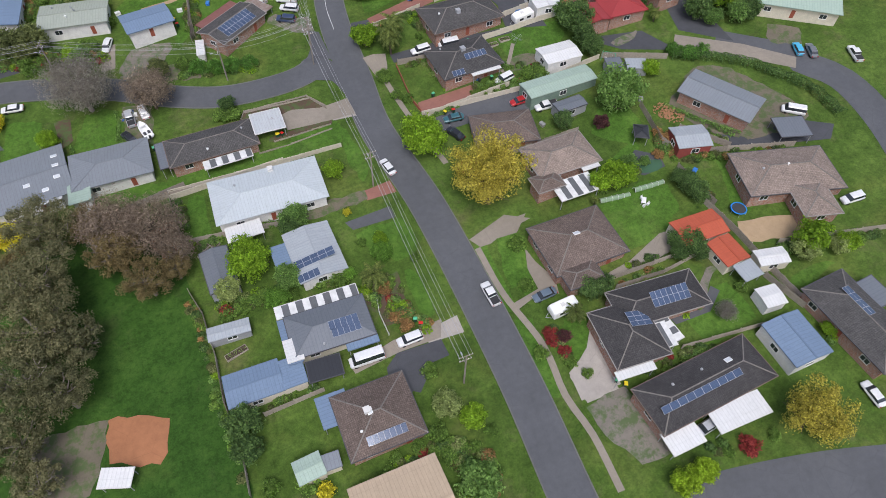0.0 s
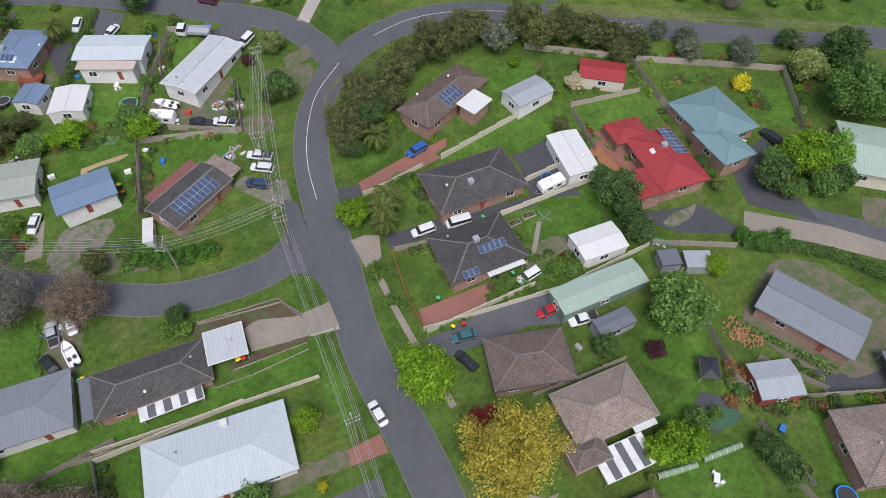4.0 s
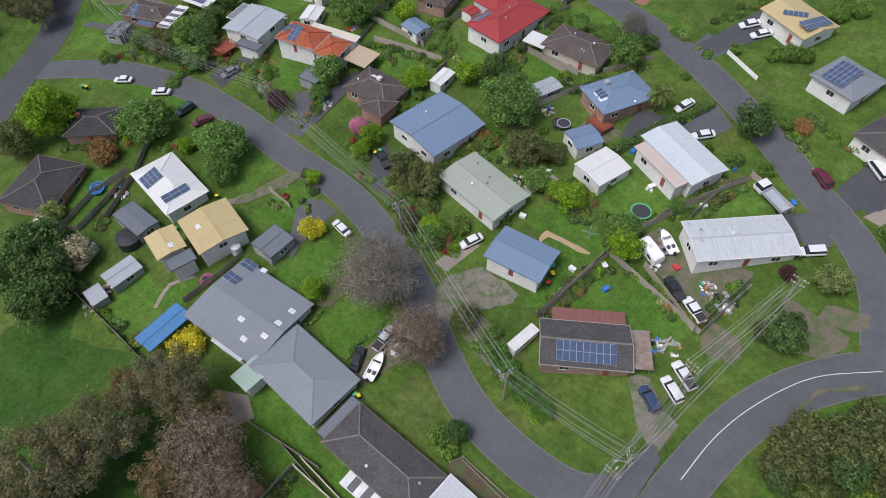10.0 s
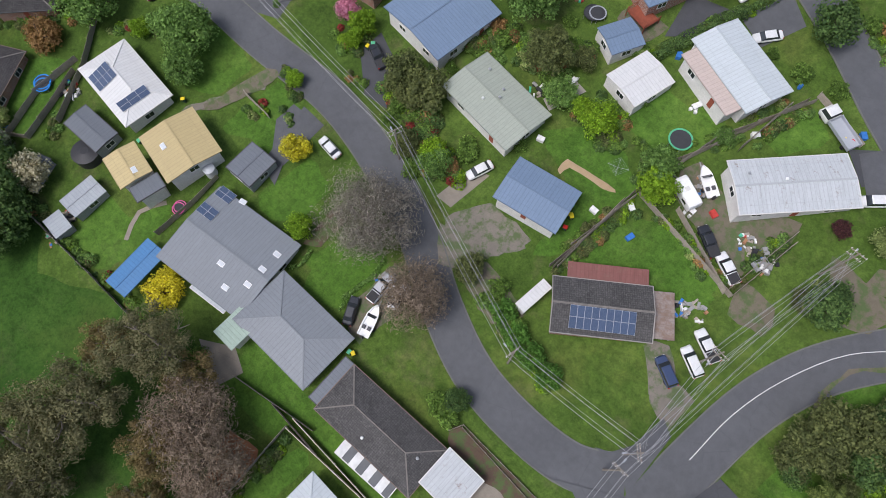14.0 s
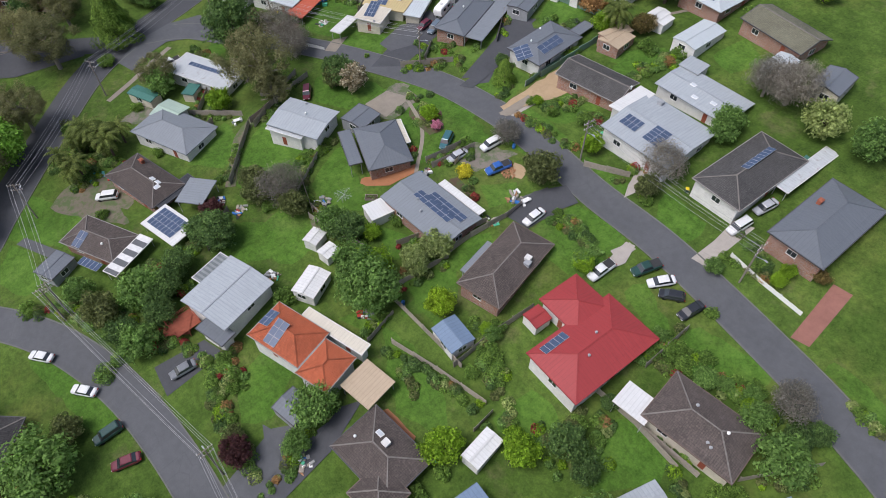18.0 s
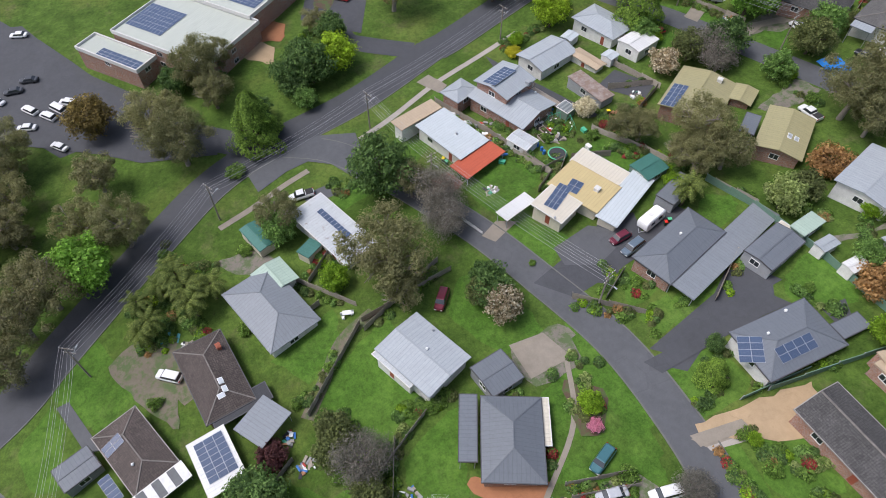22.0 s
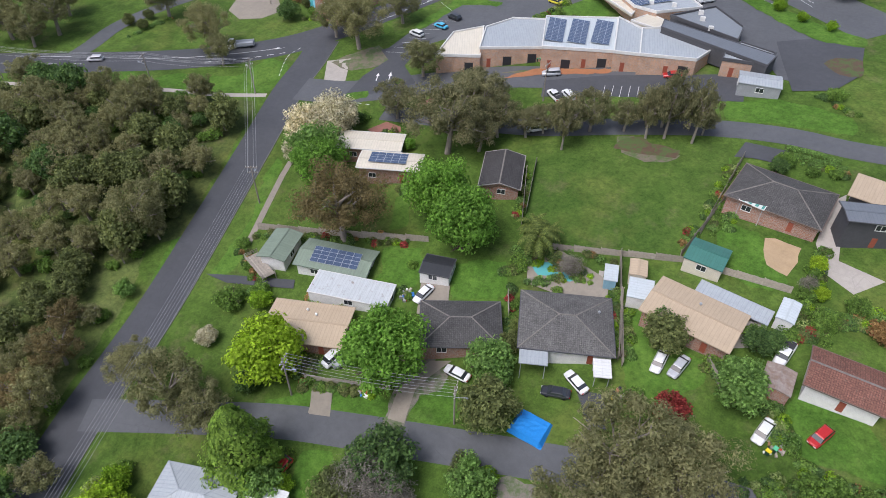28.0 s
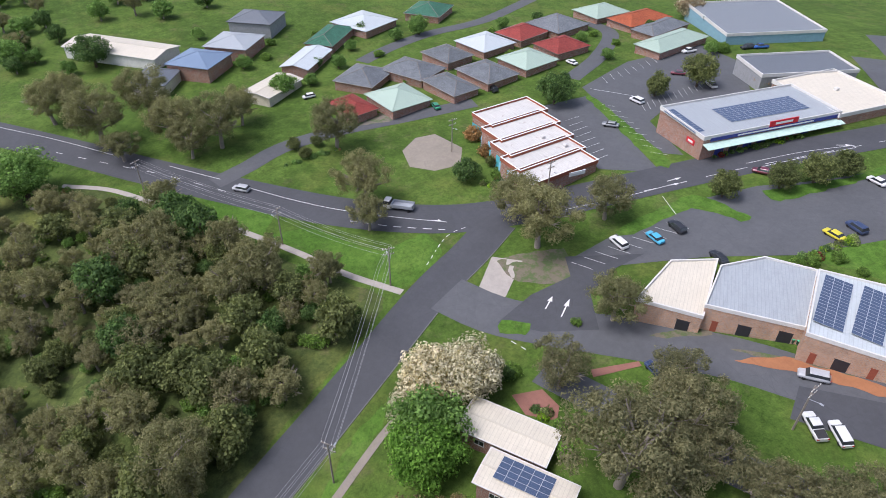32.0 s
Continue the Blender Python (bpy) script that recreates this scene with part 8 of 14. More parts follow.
building("house", "pale green roofed brick unit", "brick", [(-314.7, 491.7, 27.2, 11, -88.1, 2.8, "hip", 20, "palegreen")])
building("house", "brown tiled brick house with a white rear annex", "brick", [(60.3, 148.9, 19.8, 8.7, 29.3, 2.9, "hip", 18, "tbrown"), (65.2, 143.9, 5.9, 4.7, 29.3, 3.4, "flat", 4, "mwhite")],
         solar=[(61.3, 147.2, 5.2, 3.2, 29, 5, 2)],
         fittings=[("V", 63, 153.1), ("V", 55, 150.5)])
building("shed", "ribbed grey metal garage", "white", [(77, 142.9, 9.3, 6, 14.1, 2.8, "gab", 12, "mlight")])
building("shed", "red roofed cream outbuilding", "cream", [(94.2, 142.1, 9.6, 6.4, -32.6, 2.6, "gab", 10, "mred")])
building("house", "charcoal tiled brick house with a black yard", "brick", [(57.5, 126.4, 18.4, 11.4, 3.2, 2.9, "hip", 20, "tdark")],
         fittings=[("A", 56.3, 124.6), ("V", 51.8, 125.5)])
building("shed", "long white roofed garage", "white", [(78.3, 124.8, 11.6, 6.4, 85.9, 2.8, "gab", 6, "mwhite")],
         fittings=[("V", 81.1, 127.9), ("V", 79.3, 122.9)])
building("house", "charcoal tiled brick house with panels and a white patio", "brick", [(52.5, 112.1, 15, 11.2, 3.6, 2.9, "hip", 20, "tdark"), (55.5, 107.9, 7.1, 4.3, 3.6, 2.6, "flat", 3, "mwhite")],
         solar=[(54.6, 110.4, 5.3, 1.6, 4, 5, 1), (49.1, 107.0, 3.0, 1.4, 4, 3, 1)],
         fittings=[("A", 52.2, 112.2), ("V", 48.1, 115.6)])
building("shed", "white metal garage with streaked roof", "white", [(73.3, 105, 8.9, 6.1, 0.9, 2.6, "gab", 8, "mwhite")])
building("shed", "long pale green metal shed along the fence", "green", [(68.9, 96.7, 16.9, 5.3, 2.9, 2.8, "gab", 8, "palegreen")])
building("shed", "grey gabled garage beside parked cars", "grey", [(68.1, 89.9, 7, 3.4, 4.8, 2.5, "gab", 8, "slate")])
building("house", "red metal roofed brick house with wings", "brick", [(93.9, 116.3, 15.3, 10.2, 88.2, 3, "hip", 16, "mred"), (90.9, 125.7, 7.7, 6, -1.8, 3, "hip", 14, "mred"), (86.2, 112.1, 7, 6, 88.2, 2.8, "gab", 10, "mred")],
         solar=[(97.3, 119.4, 3.3, 7.3, -2, 2, 7)],
         fittings=[("A", 94.2, 118.1), ("L", 91.8, 118.1)])
building("house", "blue-green metal roofed brick house", "brick", [(108.3, 122.1, 13.4, 12.2, -86, 3, "hip", 16, "mteal"), (105.4, 114.5, 10, 7.5, 94, 3, "hip", 16, "mteal")])
building("house", "pale green metal roofed house with verandah", "cream", [(134.4, 99.9, 20.4, 14.3, -35.8, 3, "gab", 10, "palegreen")])
building("house", "long grey metal roofed house", "brick", [(98.5, 78.3, 16.2, 9.4, -59.4, 3, "gab", 10, "mgrey")])
building("shed", "red walled metal shed with grey roof", "red", [(86.1, 71.2, 7.2, 6.1, -13.4, 2.8, "gab", 12, "mlight")])
building("house", "brown tiled brick house near the round tree", "brick", [(52, 89.2, 13.6, 9.6, -11.4, 2.8, "hip", 20, "tbrown")])
building("house", "pale brown tiled house behind the golden tree", "brick", [(59.4, 77.8, 14.2, 9.5, 1.9, 2.9, "hip", 20, "ttan"), (63.6, 74.1, 3.8, 3.8, 1.9, 2.7, "flat", 3, "mwhite"), (53.4, 72.1, 6.1, 4.4, 1.9, 2.8, "hip", 20, "tbrown")])
building("carport", "black and white striped carport roof", "white", [(58.4, 69.5, 8.6, 4.7, 1.8, 2.5, "flat", 4, "mstripe")])
building("house", "pale tan tiled house with angled wings", "brick", [(97.9, 55.9, 19.8, 11.6, -14.5, 2.9, "hip", 18, "ttan"), (98, 48.2, 8.7, 7.7, 75.5, 2.9, "hip", 18, "ttan")],
         fittings=[("V", 97.3, 55.9), ("V", 92.3, 57)])
building("house", "brown tiled brick bungalow with a cream patio", "brick", [(52.6, 58, 15.4, 12, 1, 2.8, "hip", 20, "tbrown"), (56.4, 55, 6.1, 3.5, 1, 2.6, "flat", 3, "cream"), (49.5, 50.9, 7.2, 4.8, 1, 2.8, "hip", 20, "tbrown")],
         fittings=[("L", 52, 58.1)])
building("shed", "orange-red metal roofed shed with a white strip", "cream", [(74.9, 51.5, 9.6, 5.7, -0.4, 2.6, "gab", 10, "mterra")])
building("shed", "orange-red metal roofed garage", "cream", [(76.7, 45, 5.9, 5.2, -86.2, 2.6, "gab", 10, "mterra"), (77.4, 40, 4, 3.5, 3.8, 2.4, "flat", 4, "mlight")])
building("shed", "white gabled shed with open side", "cream", [(83.1, 40.8, 5.8, 3.4, -11.1, 2.4, "gab", 10, "mwhite")])
building("house", "black tiled brick house with solar panels", "brick", [(59.5, 41.4, 17.1, 7.7, -3.7, 2.8, "hip", 18, "tblack"), (50.9, 37.3, 11.4, 10.2, 86.3, 2.8, "hip", 18, "tblack"), (54.8, 35, 5.9, 4.6, -3.7, 2.5, "flat", 4, "mstripe"), (48.4, 31, 6.9, 1.4, -3.7, 2.4, "flat", 4, "mwhite")],
         solar=[(61.1, 40.7, 7.2, 2.8, -4, 7, 2), (53.5, 38.8, 4.5, 2.9, -4, 3, 3)])
building("house", "black tiled brick house with a long solar array", "brick", [(57.8, 25, 23.2, 8.6, 4.2, 2.8, "hip", 18, "tblack")],
         solar=[(55.9, 23.7, 15.9, 1.2, 4, 10, 1)],
         fittings=[("V", 52.1, 26.4), ("V", 58, 26.9), ("L", 63.1, 26.7)])
building("carport", "white flat carport beside the driveway", "white", [(49.6, 18.8, 6, 3.7, 2.3, 2.5, "flat", 3, "mwhite")])
building("carport", "white flat patio roof at the rear", "white", [(60, 18.9, 9.7, 3.9, -0, 2.5, "flat", 3, "mwhite")])
building("shed", "blue gabled metal garage", "white", [(76.1, 25.6, 8.6, 7.6, -89.2, 3, "gab", 10, "mblue")])
building("shed", "white canopy roof in a garden", "white", [(77.8, 34.1, 4, 4, -4.4, 2.4, "gab", 8, "mwhite")])
building("house", "dark tiled brick house", "brick", [(88.2, 24.2, 18.1, 9.8, -85.7, 3, "hip", 18, "tdark"), (94.1, 27.6, 5.6, 4.6, -85.7, 3, "flat", 4, "slate")],
         solar=[(89.0, 26.9, 2.2, 6.1, 4, 2, 4)])
building("carport", "white flat shelter roof in the park", "white", [(-33.1, 46.7, 4.9, 3, -19.4, 2.6, "flat", 3, "mwhite")])
building("carport", "slate grey carport beside the driveway", "grey", [(106.6, 65.1, 6.8, 5.6, -16, 2.5, "flat", 4, "slate")])
building("shed", "small dark shed by the fence", "grey", [(83.3, 97.2, 3.7, 3.4, -13.9, 2.2, "flat", 4, "slate")])
building("shed", "small grey garden shed", "grey", [(87.7, 94.9, 4.6, 3.4, -20.1, 2.2, "flat", 4, "mlight")])
building("carport", "dark thatched garden gazebo", "brown", [(78, 76.9, 3.8, 3, 61.9, 2.4, "hip", 20, "dark")])
building("house", "dark roofed white two-storey house", "white", [(27.1, 211, 13, 10.7, -16.4, 3, "hip", 20, "tdark")])
building("house", "dark tiled brick house", "brick", [(46.5, 208.5, 14.2, 10.5, -25.3, 3, "hip", 20, "tdark"), (45.3, 218.9, 10.1, 5.1, -25.3, 2.6, "flat", 4, "slate")])
building("house", "dark tiled white house behind a timber fence", "white", [(61.7, 199.2, 13, 9, -29.7, 3.2, "hip", 20, "tdark")])
building("shed", "pale grey gabled shed", "white", [(73.6, 207.2, 8, 5.7, -54.1, 2.6, "gab", 10, "mlight")])
building("house", "white roofed house with a brick drive", "brick", [(83.7, 189.2, 14.9, 9.8, 50.3, 3, "gab", 12, "mwhite")])
building("shed", "green metal shed among fences", "green", [(87.7, 180, 11.2, 6.7, -39.4, 2.6, "gab", 10, "mgreen")])
building("house", "grey tiled house with white walls", "white", [(103.6, 186.9, 14, 11.2, 51.3, 3, "hip", 18, "slate")])
building("house", "dark tiled house by the curve", "brick", [(119.4, 180, 14, 8.5, -46.4, 3, "hip", 18, "tdark")])
building("shed", "slate grey small garage", "grey", [(109.2, 173.8, 6.8, 6.3, 29.1, 2.4, "gab", 10, "slate")])
building("shed", "slate grey small shed", "grey", [(120.3, 172.8, 5.7, 5.3, 35.1, 2.4, "gab", 10, "slate")])
building("house", "yellow metal roofed house with panels", "white", [(-2.9, 232.8, 12.7, 10.1, -21.5, 3.2, "gab", 10, "myellow")],
         solar=[(-3.8, 232.1, 1.7, 5.0, -72, 1, 5), (0.8, 231.4, 7.4, 3.1, 68, 7, 2)])
building("house", "grey metal roofed house with black panels", "white", [(12.7, 221.7, 10.9, 10, 75.7, 3, "hip", 14, "mgrey")],
         solar=[(11.4, 220.5, 6.5, 4.8, 76, 4, 5)])
building("house", "black tiled house under bare trees", "brick", [(-102.2, 102.8, 14.1, 12, -62.3, 2.9, "hip", 18, "tblack")])
building("house", "black tiled house with a brick chimney", "brick", [(-109.6, 119.5, 11.5, 9, 46.8, 2.9, "hip", 18, "tblack")],
         fittings=[("C", -112.3, 117.9)])
building("shop_building", "large white flat roofed public building with solar arrays", "brick", [(-239.3, 172, 29.7, 20, 41.5, 6, "flat", 2, "mpalesage"), (-255.2, 185.2, 31.4, 21.7, 41.5, 7, "flat", 2, "mpalesage"), (-237.6, 154.6, 19.9, 6.4, 41.5, 4, "flat", 2, "mpalesage")],
         solar=[(-245.0, 165.6, 10.0, 11.3, -48, 6, 11), (-250.8, 183.4, 6.1, 24.5, -48, 6, 15), (-234.6, 155.2, 3.1, 13.0, -48, 3, 8)])
shop_block("cream roofed brick shop at the end of the row", [(-231.7, 376.8), (-221.9, 382.6), (-230.2, 398.4), (-235.2, 390.7)], 21.6, "cream", doors=((0.75, 2.2),))
shop_block("pale roofed brick shop in the row", [(-222.6, 383.5), (-209.4, 392.3), (-216.4, 408.4), (-224.3, 404.1), (-227.6, 395)], 23.3, "mlight", doors=((0.15, 1.0), (0.45, 2.2), (0.85, 2.2)))
SOLAR_SHOP = shop_block("white roofed brick shop with three solar arrays", [(-207.9, 388.9), (-191.9, 396.4), (-198.8, 415.5), (-215.4, 406)], 25.2, "mpale", doors=((0.12, 1.0), (0.35, 2.2), (0.6, 1.0), (0.85, 2.2)))
roof_panels(SOLAR_SHOP, -209.3, 399.5, 25.55, 111, 14.1, 4.6, 16, 3)
roof_panels(SOLAR_SHOP, -203.9, 401.8, 25.55, 109, 14.3, 4.6, 16, 3)
roof_panels(SOLAR_SHOP, -198.6, 404.7, 25.55, 107, 14.3, 4.6, 16, 3)
shop_block("pale roofed brick shop in the row", [(-191.4, 394.6), (-185.6, 396.6), (-190.4, 410.7), (-198.2, 414.3)], 26, "mlight", doors=((0.4, 1.0),))
shop_block("wide pale roofed brick shop at the corner of the row", [(-185.3, 395.4), (-173.1, 400), (-171.2, 409.3), (-185.6, 412.8), (-190.1, 409.6)], 26.6, "mlight", doors=((0.5, 1.0), (0.8, 2.2)))
MAIN_SHOP = shop_block("grey roofed shop with a roof full of solar panels", [(-210.4, 432.8), (-196.4, 419.9), (-190, 419.3), (-180.9, 428.9), (-206.7, 454.7)], 27.6, "mlight", rim="gutter")
roof_panels(MAIN_SHOP, -201.1, 427.2, 27.9, -41, 17.6, 4.6, 17, 5)
roof_panels(MAIN_SHOP, -198.6, 433.8, 27.9, -43, 21.9, 5.4, 21, 6)
roof_panels(MAIN_SHOP, -197.2, 441.1, 27.9, -44, 23.1, 3.6, 23, 4)
roof_units(MAIN_SHOP, 27.6, (-193.1, 423.7), (-189.1, 431.1), (-187.5, 425.6), (-201.9, 443.4), (-200.4, 447.2))
shop_block("cream verandah along the solar-roofed shop", [(-213.7, 429.5), (-195.9, 417.5), (-196.2, 421.6), (-210.7, 435.1)], 26.4, "cream", "cream", lift=0.1, base=25.6)
shop_block("cream roofed shop entrance", [(-194.5, 413.7), (-187.4, 412.3), (-185.6, 417.8), (-191.9, 420.4)], 26.4, "cream", "cream", lift=0.15, base=22.9)
DARK_SHOP = shop_block("dark flat roofed shop behind the arcade", [(-185.9, 418.3), (-167.4, 412.9), (-168.3, 421.4), (-177.9, 430.6)], 27.8, "mgrey", "dark", "gutter_dark", 0.5)
roof_units(DARK_SHOP, 27.8, (-179.9, 424), (-178.3, 420.2), (-174.8, 415.5))
shop_block("long slate-blue roof over the shopping arcade", [(-185.4, 409.7), (-158.2, 402.7), (-157.5, 408.9), (-186.3, 414.5)], 28.2, "slate", "dark", "gutter_dark", 0.12, base=23.7)
shop_block("pale roofed brick shop beside the arcade", [(-167.8, 402), (-159.7, 403.9), (-158.2, 411.7), (-166.7, 413.5), (-168.3, 405.8)], 27.4, "mlight", rim="gutter_dark", doors=((0.3, 1.0),))
building("shop_building", "tan gabled cafe beside the car park", "cream", [(-209.8, 450.9, 7.6, 10.9, -34.3, 3.4, "gab", 14, "tan")])
building("shed", "grey concrete toilet block", "grey", [(-158.2, 399.3, 9, 6, 13.1, 2.8, "gab", 8, "mlight")])
building("shop_building", "brick shop row with stepped white roofs", "brick", [(-303.5, 408.9, 19, 9, 88, 5.2, "flat", 2, "mribs"), (-295.8, 406.1, 19.7, 8.5, 88, 5, "flat", 2, "mribs"), (-288.5, 403.5, 20.5, 8.2, 88, 4.8, "flat", 2, "mribs"), (-281.9, 401.2, 21, 7.5, 88, 4.5, "flat", 2, "mribs"), (-275.7, 399, 21.8, 7, 88, 4.3, "flat", 2, "mribs")],
         fittings=[("A", -287.8, 406.3), ("A", -281.5, 408.2)])
building("shop_building", "brick supermarket with blue fascia and solar panels", "brick", [(-261.2, 454.4, 43, 17.7, 74.3, 5, "flat", 2, "mlight"), (-255, 485.5, 23.9, 22.3, -15.7, 4.5, "flat", 2, "cream")],
         solar=[(-260.1, 457.2, 25.2, 7.7, 74, 15, 8), (-267.3, 434.8, 3.2, 12.7, 74, 2, 12)],
         fittings=[("A", -255.5, 486.4)])
building("shop_building", "dark flat roofed commercial building", "grey", [(-272.5, 495.3, 30.5, 15, 61.9, 4.5, "flat", 2, "slate")])
building("shop_building", "blue-grey flat roofed commercial building", "blue", [(-310.5, 532.1, 35.8, 35.8, -30.9, 4.5, "flat", 2, "mgrey")],
         fittings=[("A", -321, 517.2)])
building("carport", "dark blue shade sail over a play area", "grey", [(-275.1, 207.8, 12.1, 5.5, 30.4, 3, "flat", 8, "mblue")])
building("carport", "dark blue shade sail over a play area", "grey", [(-269.6, 203.8, 9.6, 5.4, 30.5, 2.6, "flat", 8, "mblue")])
building("house", "white two-storey house with a pale metal roof and panels", "white", [(-108, 319.4, 12.5, 11.7, -13.7, 5, "gab", 7, "mpale")],
         solar=[(-109.7, 320.6, 3.1, 5.4, 76, 2, 5)])

board("wall_mural", "faded blue mural of plain shapes on brick", "mural", -303.84, 399.51, 15.40, 358.0, 8.8, 0.06, 3.6, "teal", 0)
board("wall_mural", "faded blue mural of plain shapes on brick", "mural", -296.51, 396.37, 15.40, 355.8, 8.3, 0.06, 3.6, "sky", 0)
board("wall_mural", "faded blue mural of plain shapes on brick", "mural", -289.66, 393.35, 15.40, 353.4, 8.0, 0.06, 3.6, "teal", 0)
board("wall_mural", "faded blue mural of plain shapes on brick", "mural", -283.63, 390.93, 15.40, 350.6, 7.3, 0.06, 3.6, "sky", 0)
board("wall_mural", "faded blue mural of plain shapes on brick", "mural", -277.74, 388.38, 15.40, 348.9, 6.8, 0.06, 3.6, "pink", 0)
board("sign_board", "white shop sign on the brick front", "sign", -271.47, 402.48, 19.20, 78.9, 4.5, 0.15, 1.1, "white", 0)
board("awning", "pale green awning along the supermarket front", "awning", -252.72, 451.99, 23.56, 74.3, 43.0, 2.4, 0.12, "palegreen", 0.5)
board("sign_board", "long blue fascia sign on the supermarket", "sign", -252.59, 452.47, 24.56, 74.3, 40.0, 0.25, 0.9, "blue", 0)
board("sign_board", "tall red and white sign on the supermarket", "sign", -252.05, 454.40, 25.51, 74.3, 9.0, 0.25, 1.5, "red", 0)
board("shop_window", "dark glazed shop window with posters", "window", -257.02, 436.69, 19.86, 74.3, 2.6, 0.1, 2.4, "blue", 0)
board("shop_window", "dark glazed shop window with posters", "window", -255.86, 440.83, 19.86, 74.3, 2.6, 0.1, 2.4, "dark", 0)
board("shop_window", "dark glazed shop window with posters", "window", -254.70, 444.97, 19.86, 74.3, 2.6, 0.1, 2.4, "blue", 0)
board("shop_window", "dark glazed shop window with posters", "window", -253.54, 449.11, 19.86, 74.3, 2.6, 0.1, 2.4, "blue", 0)
board("shop_window", "dark glazed shop window with posters", "window", -252.37, 453.24, 19.86, 74.3, 2.6, 0.1, 2.4, "dark", 0)
board("shop_window", "dark glazed shop window with posters", "window", -251.21, 457.38, 19.86, 74.3, 2.6, 0.1, 2.4, "blue", 0)
board("shop_window", "dark glazed shop window with posters", "window", -249.76, 462.55, 19.86, 74.3, 2.6, 0.1, 2.4, "blue", 0)
board("shop_window", "dark glazed shop window with posters", "window", -248.59, 466.69, 19.86, 74.3, 2.6, 0.1, 2.4, "dark", 0)
board("sign_board", "red and white sign on the brick wall", "sign", -262.63, 432.54, 22.26, 344.3, 3.0, 0.12, 1.4, "red", 0)
building("carport", "white flat verandah roof behind the house", "white", [(56.6, 54.9, 5.7, 3.8, 3, 2.6, "flat", 3, "mwhite")])
building("carport", "striped pergola roof of clear and dark sheets", "white", [(55.9, 35.4, 4.8, 6.9, 95.9, 2.6, "flat", 3, "mstripe")])

# ---- trees and shrubs ----
def leaf_material(name, a, b, c=None):
    """Leaves: each leaf card takes its own tint; a little light passes through."""
    m = Nodes(name)
    geo = m.t.nodes.new("ShaderNodeNewGeometry")
    info = m.t.nodes.new("ShaderNodeObjectInfo")
    stops = [(0.0, a), (0.6, b), (1.0, c or shade(b, 1.2 if "gum" in name else 1.55))]
    col = m.ramp(geo.outputs["Random Per Island"], stops)
    patch_ = m.ramp(m.noise(m.coord("World"), 0.5, 3), [(0.3, (0.72, 0.72, 0.72)), (0.7, (1.15, 1.15, 1.15))])
    col = m.mix(1.0, col, patch_, "MULTIPLY")
    col = m.mix(1.0, col, m.ramp(info.outputs["Random"], [(0.0, (0.78, 0.8, 0.78)), (1.0, (1.1, 1.08, 1.05))]), "MULTIPLY")
    m.out(col, 0.75, 0, 0.25)
    thin = m.t.nodes.new("ShaderNodeBsdfTranslucent")
    m.link(m.mix(1.0, col, (1.1, 1.12, 0.85), "MULTIPLY"), thin.inputs["Color"])
    both = m.t.nodes.new("ShaderNodeMixShader")
    both.inputs[0].default_value = 0.46
    m.link(m.b.outputs[0], both.inputs[1])
    m.link(thin.outputs[0], both.inputs[2])
    m.link(both.outputs[0], m.t.nodes["Material Output"].inputs["Surface"])
    return m.mat


LEAVES = dict(
    gum=((0.072, 0.074, 0.033), (0.120, 0.117, 0.057)), gumdark=((0.046, 0.048, 0.023), (0.092, 0.088, 0.046)),
    gumbrown=((0.060, 0.048, 0.022), (0.115, 0.090, 0.042)), olive=((0.044, 0.055, 0.020), (0.082, 0.095, 0.034)),
    dark=((0.018, 0.038, 0.012), (0.045, 0.075, 0.022)), green=((0.044, 0.085, 0.020), (0.088, 0.148, 0.038)),
    bright=((0.066, 0.142, 0.018), (0.122, 0.232, 0.034)), lime=((0.10, 0.190, 0.012), (0.185, 0.300, 0.020)),
    limeyel=((0.14, 0.22, 0.012), (0.25, 0.36, 0.022)), pale=((0.14, 0.19, 0.055), (0.25, 0.30, 0.11)),
    gold=((0.19, 0.165, 0.028), (0.33, 0.285, 0.050)), yellow=((0.40, 0.36, 0.02), (0.60, 0.54, 0.04)),
    orn=((0.15, 0.085, 0.032), (0.24, 0.145, 0.062)), red=((0.12, 0.018, 0.018), (0.22, 0.040, 0.035)),
    purple=((0.045, 0.018, 0.022), (0.085, 0.035, 0.035)), pink=((0.55, 0.16, 0.30), (0.72, 0.32, 0.45)),
    grey=((0.105, 0.095, 0.085), (0.185, 0.170, 0.150)), bare=((0.078, 0.060, 0.047), (0.138, 0.108, 0.085)),
    greygreen=((0.07, 0.085, 0.06), (0.13, 0.15, 0.105)), conifer=((0.052, 0.094, 0.014), (0.108, 0.168, 0.026)),
    brownround=((0.07, 0.055, 0.02), (0.13, 0.10, 0.035)), palm=((0.075, 0.11, 0.025), (0.16, 0.20, 0.05)),
    shrub=((0.05, 0.095, 0.018), (0.11, 0.180, 0.035)), greenhedge=((0.04, 0.10, 0.015), (0.08, 0.17, 0.03)))
GAIN = dict(gum=2.2, gumdark=2.6, gumbrown=2.1, olive=2.05, dark=2.7, greygreen=1.65, green=2.1, conifer=1.9, lime=1.3, limeyel=1.35, bright=1.5, pale=1.25, yellow=1.1, gold=1.55, pink=1.0, grey=1.45, bare=2.3, palm=1.0)
for k_, (a_, b_) in LEAVES.items():
    leaf_material("leaf_" + k_, shade(a_, GAIN.get(k_, 1.6)), shade(b_, GAIN.get(k_, 1.6)))
leaf_material("leaf_whiteb", (0.24, 0.22, 0.11), (0.80, 0.72, 0.53), (0.86, 0.80, 0.64))
leaf_material("leaf_cream", (0.15, 0.12, 0.06), (0.55, 0.44, 0.30), (0.78, 0.72, 0.60))
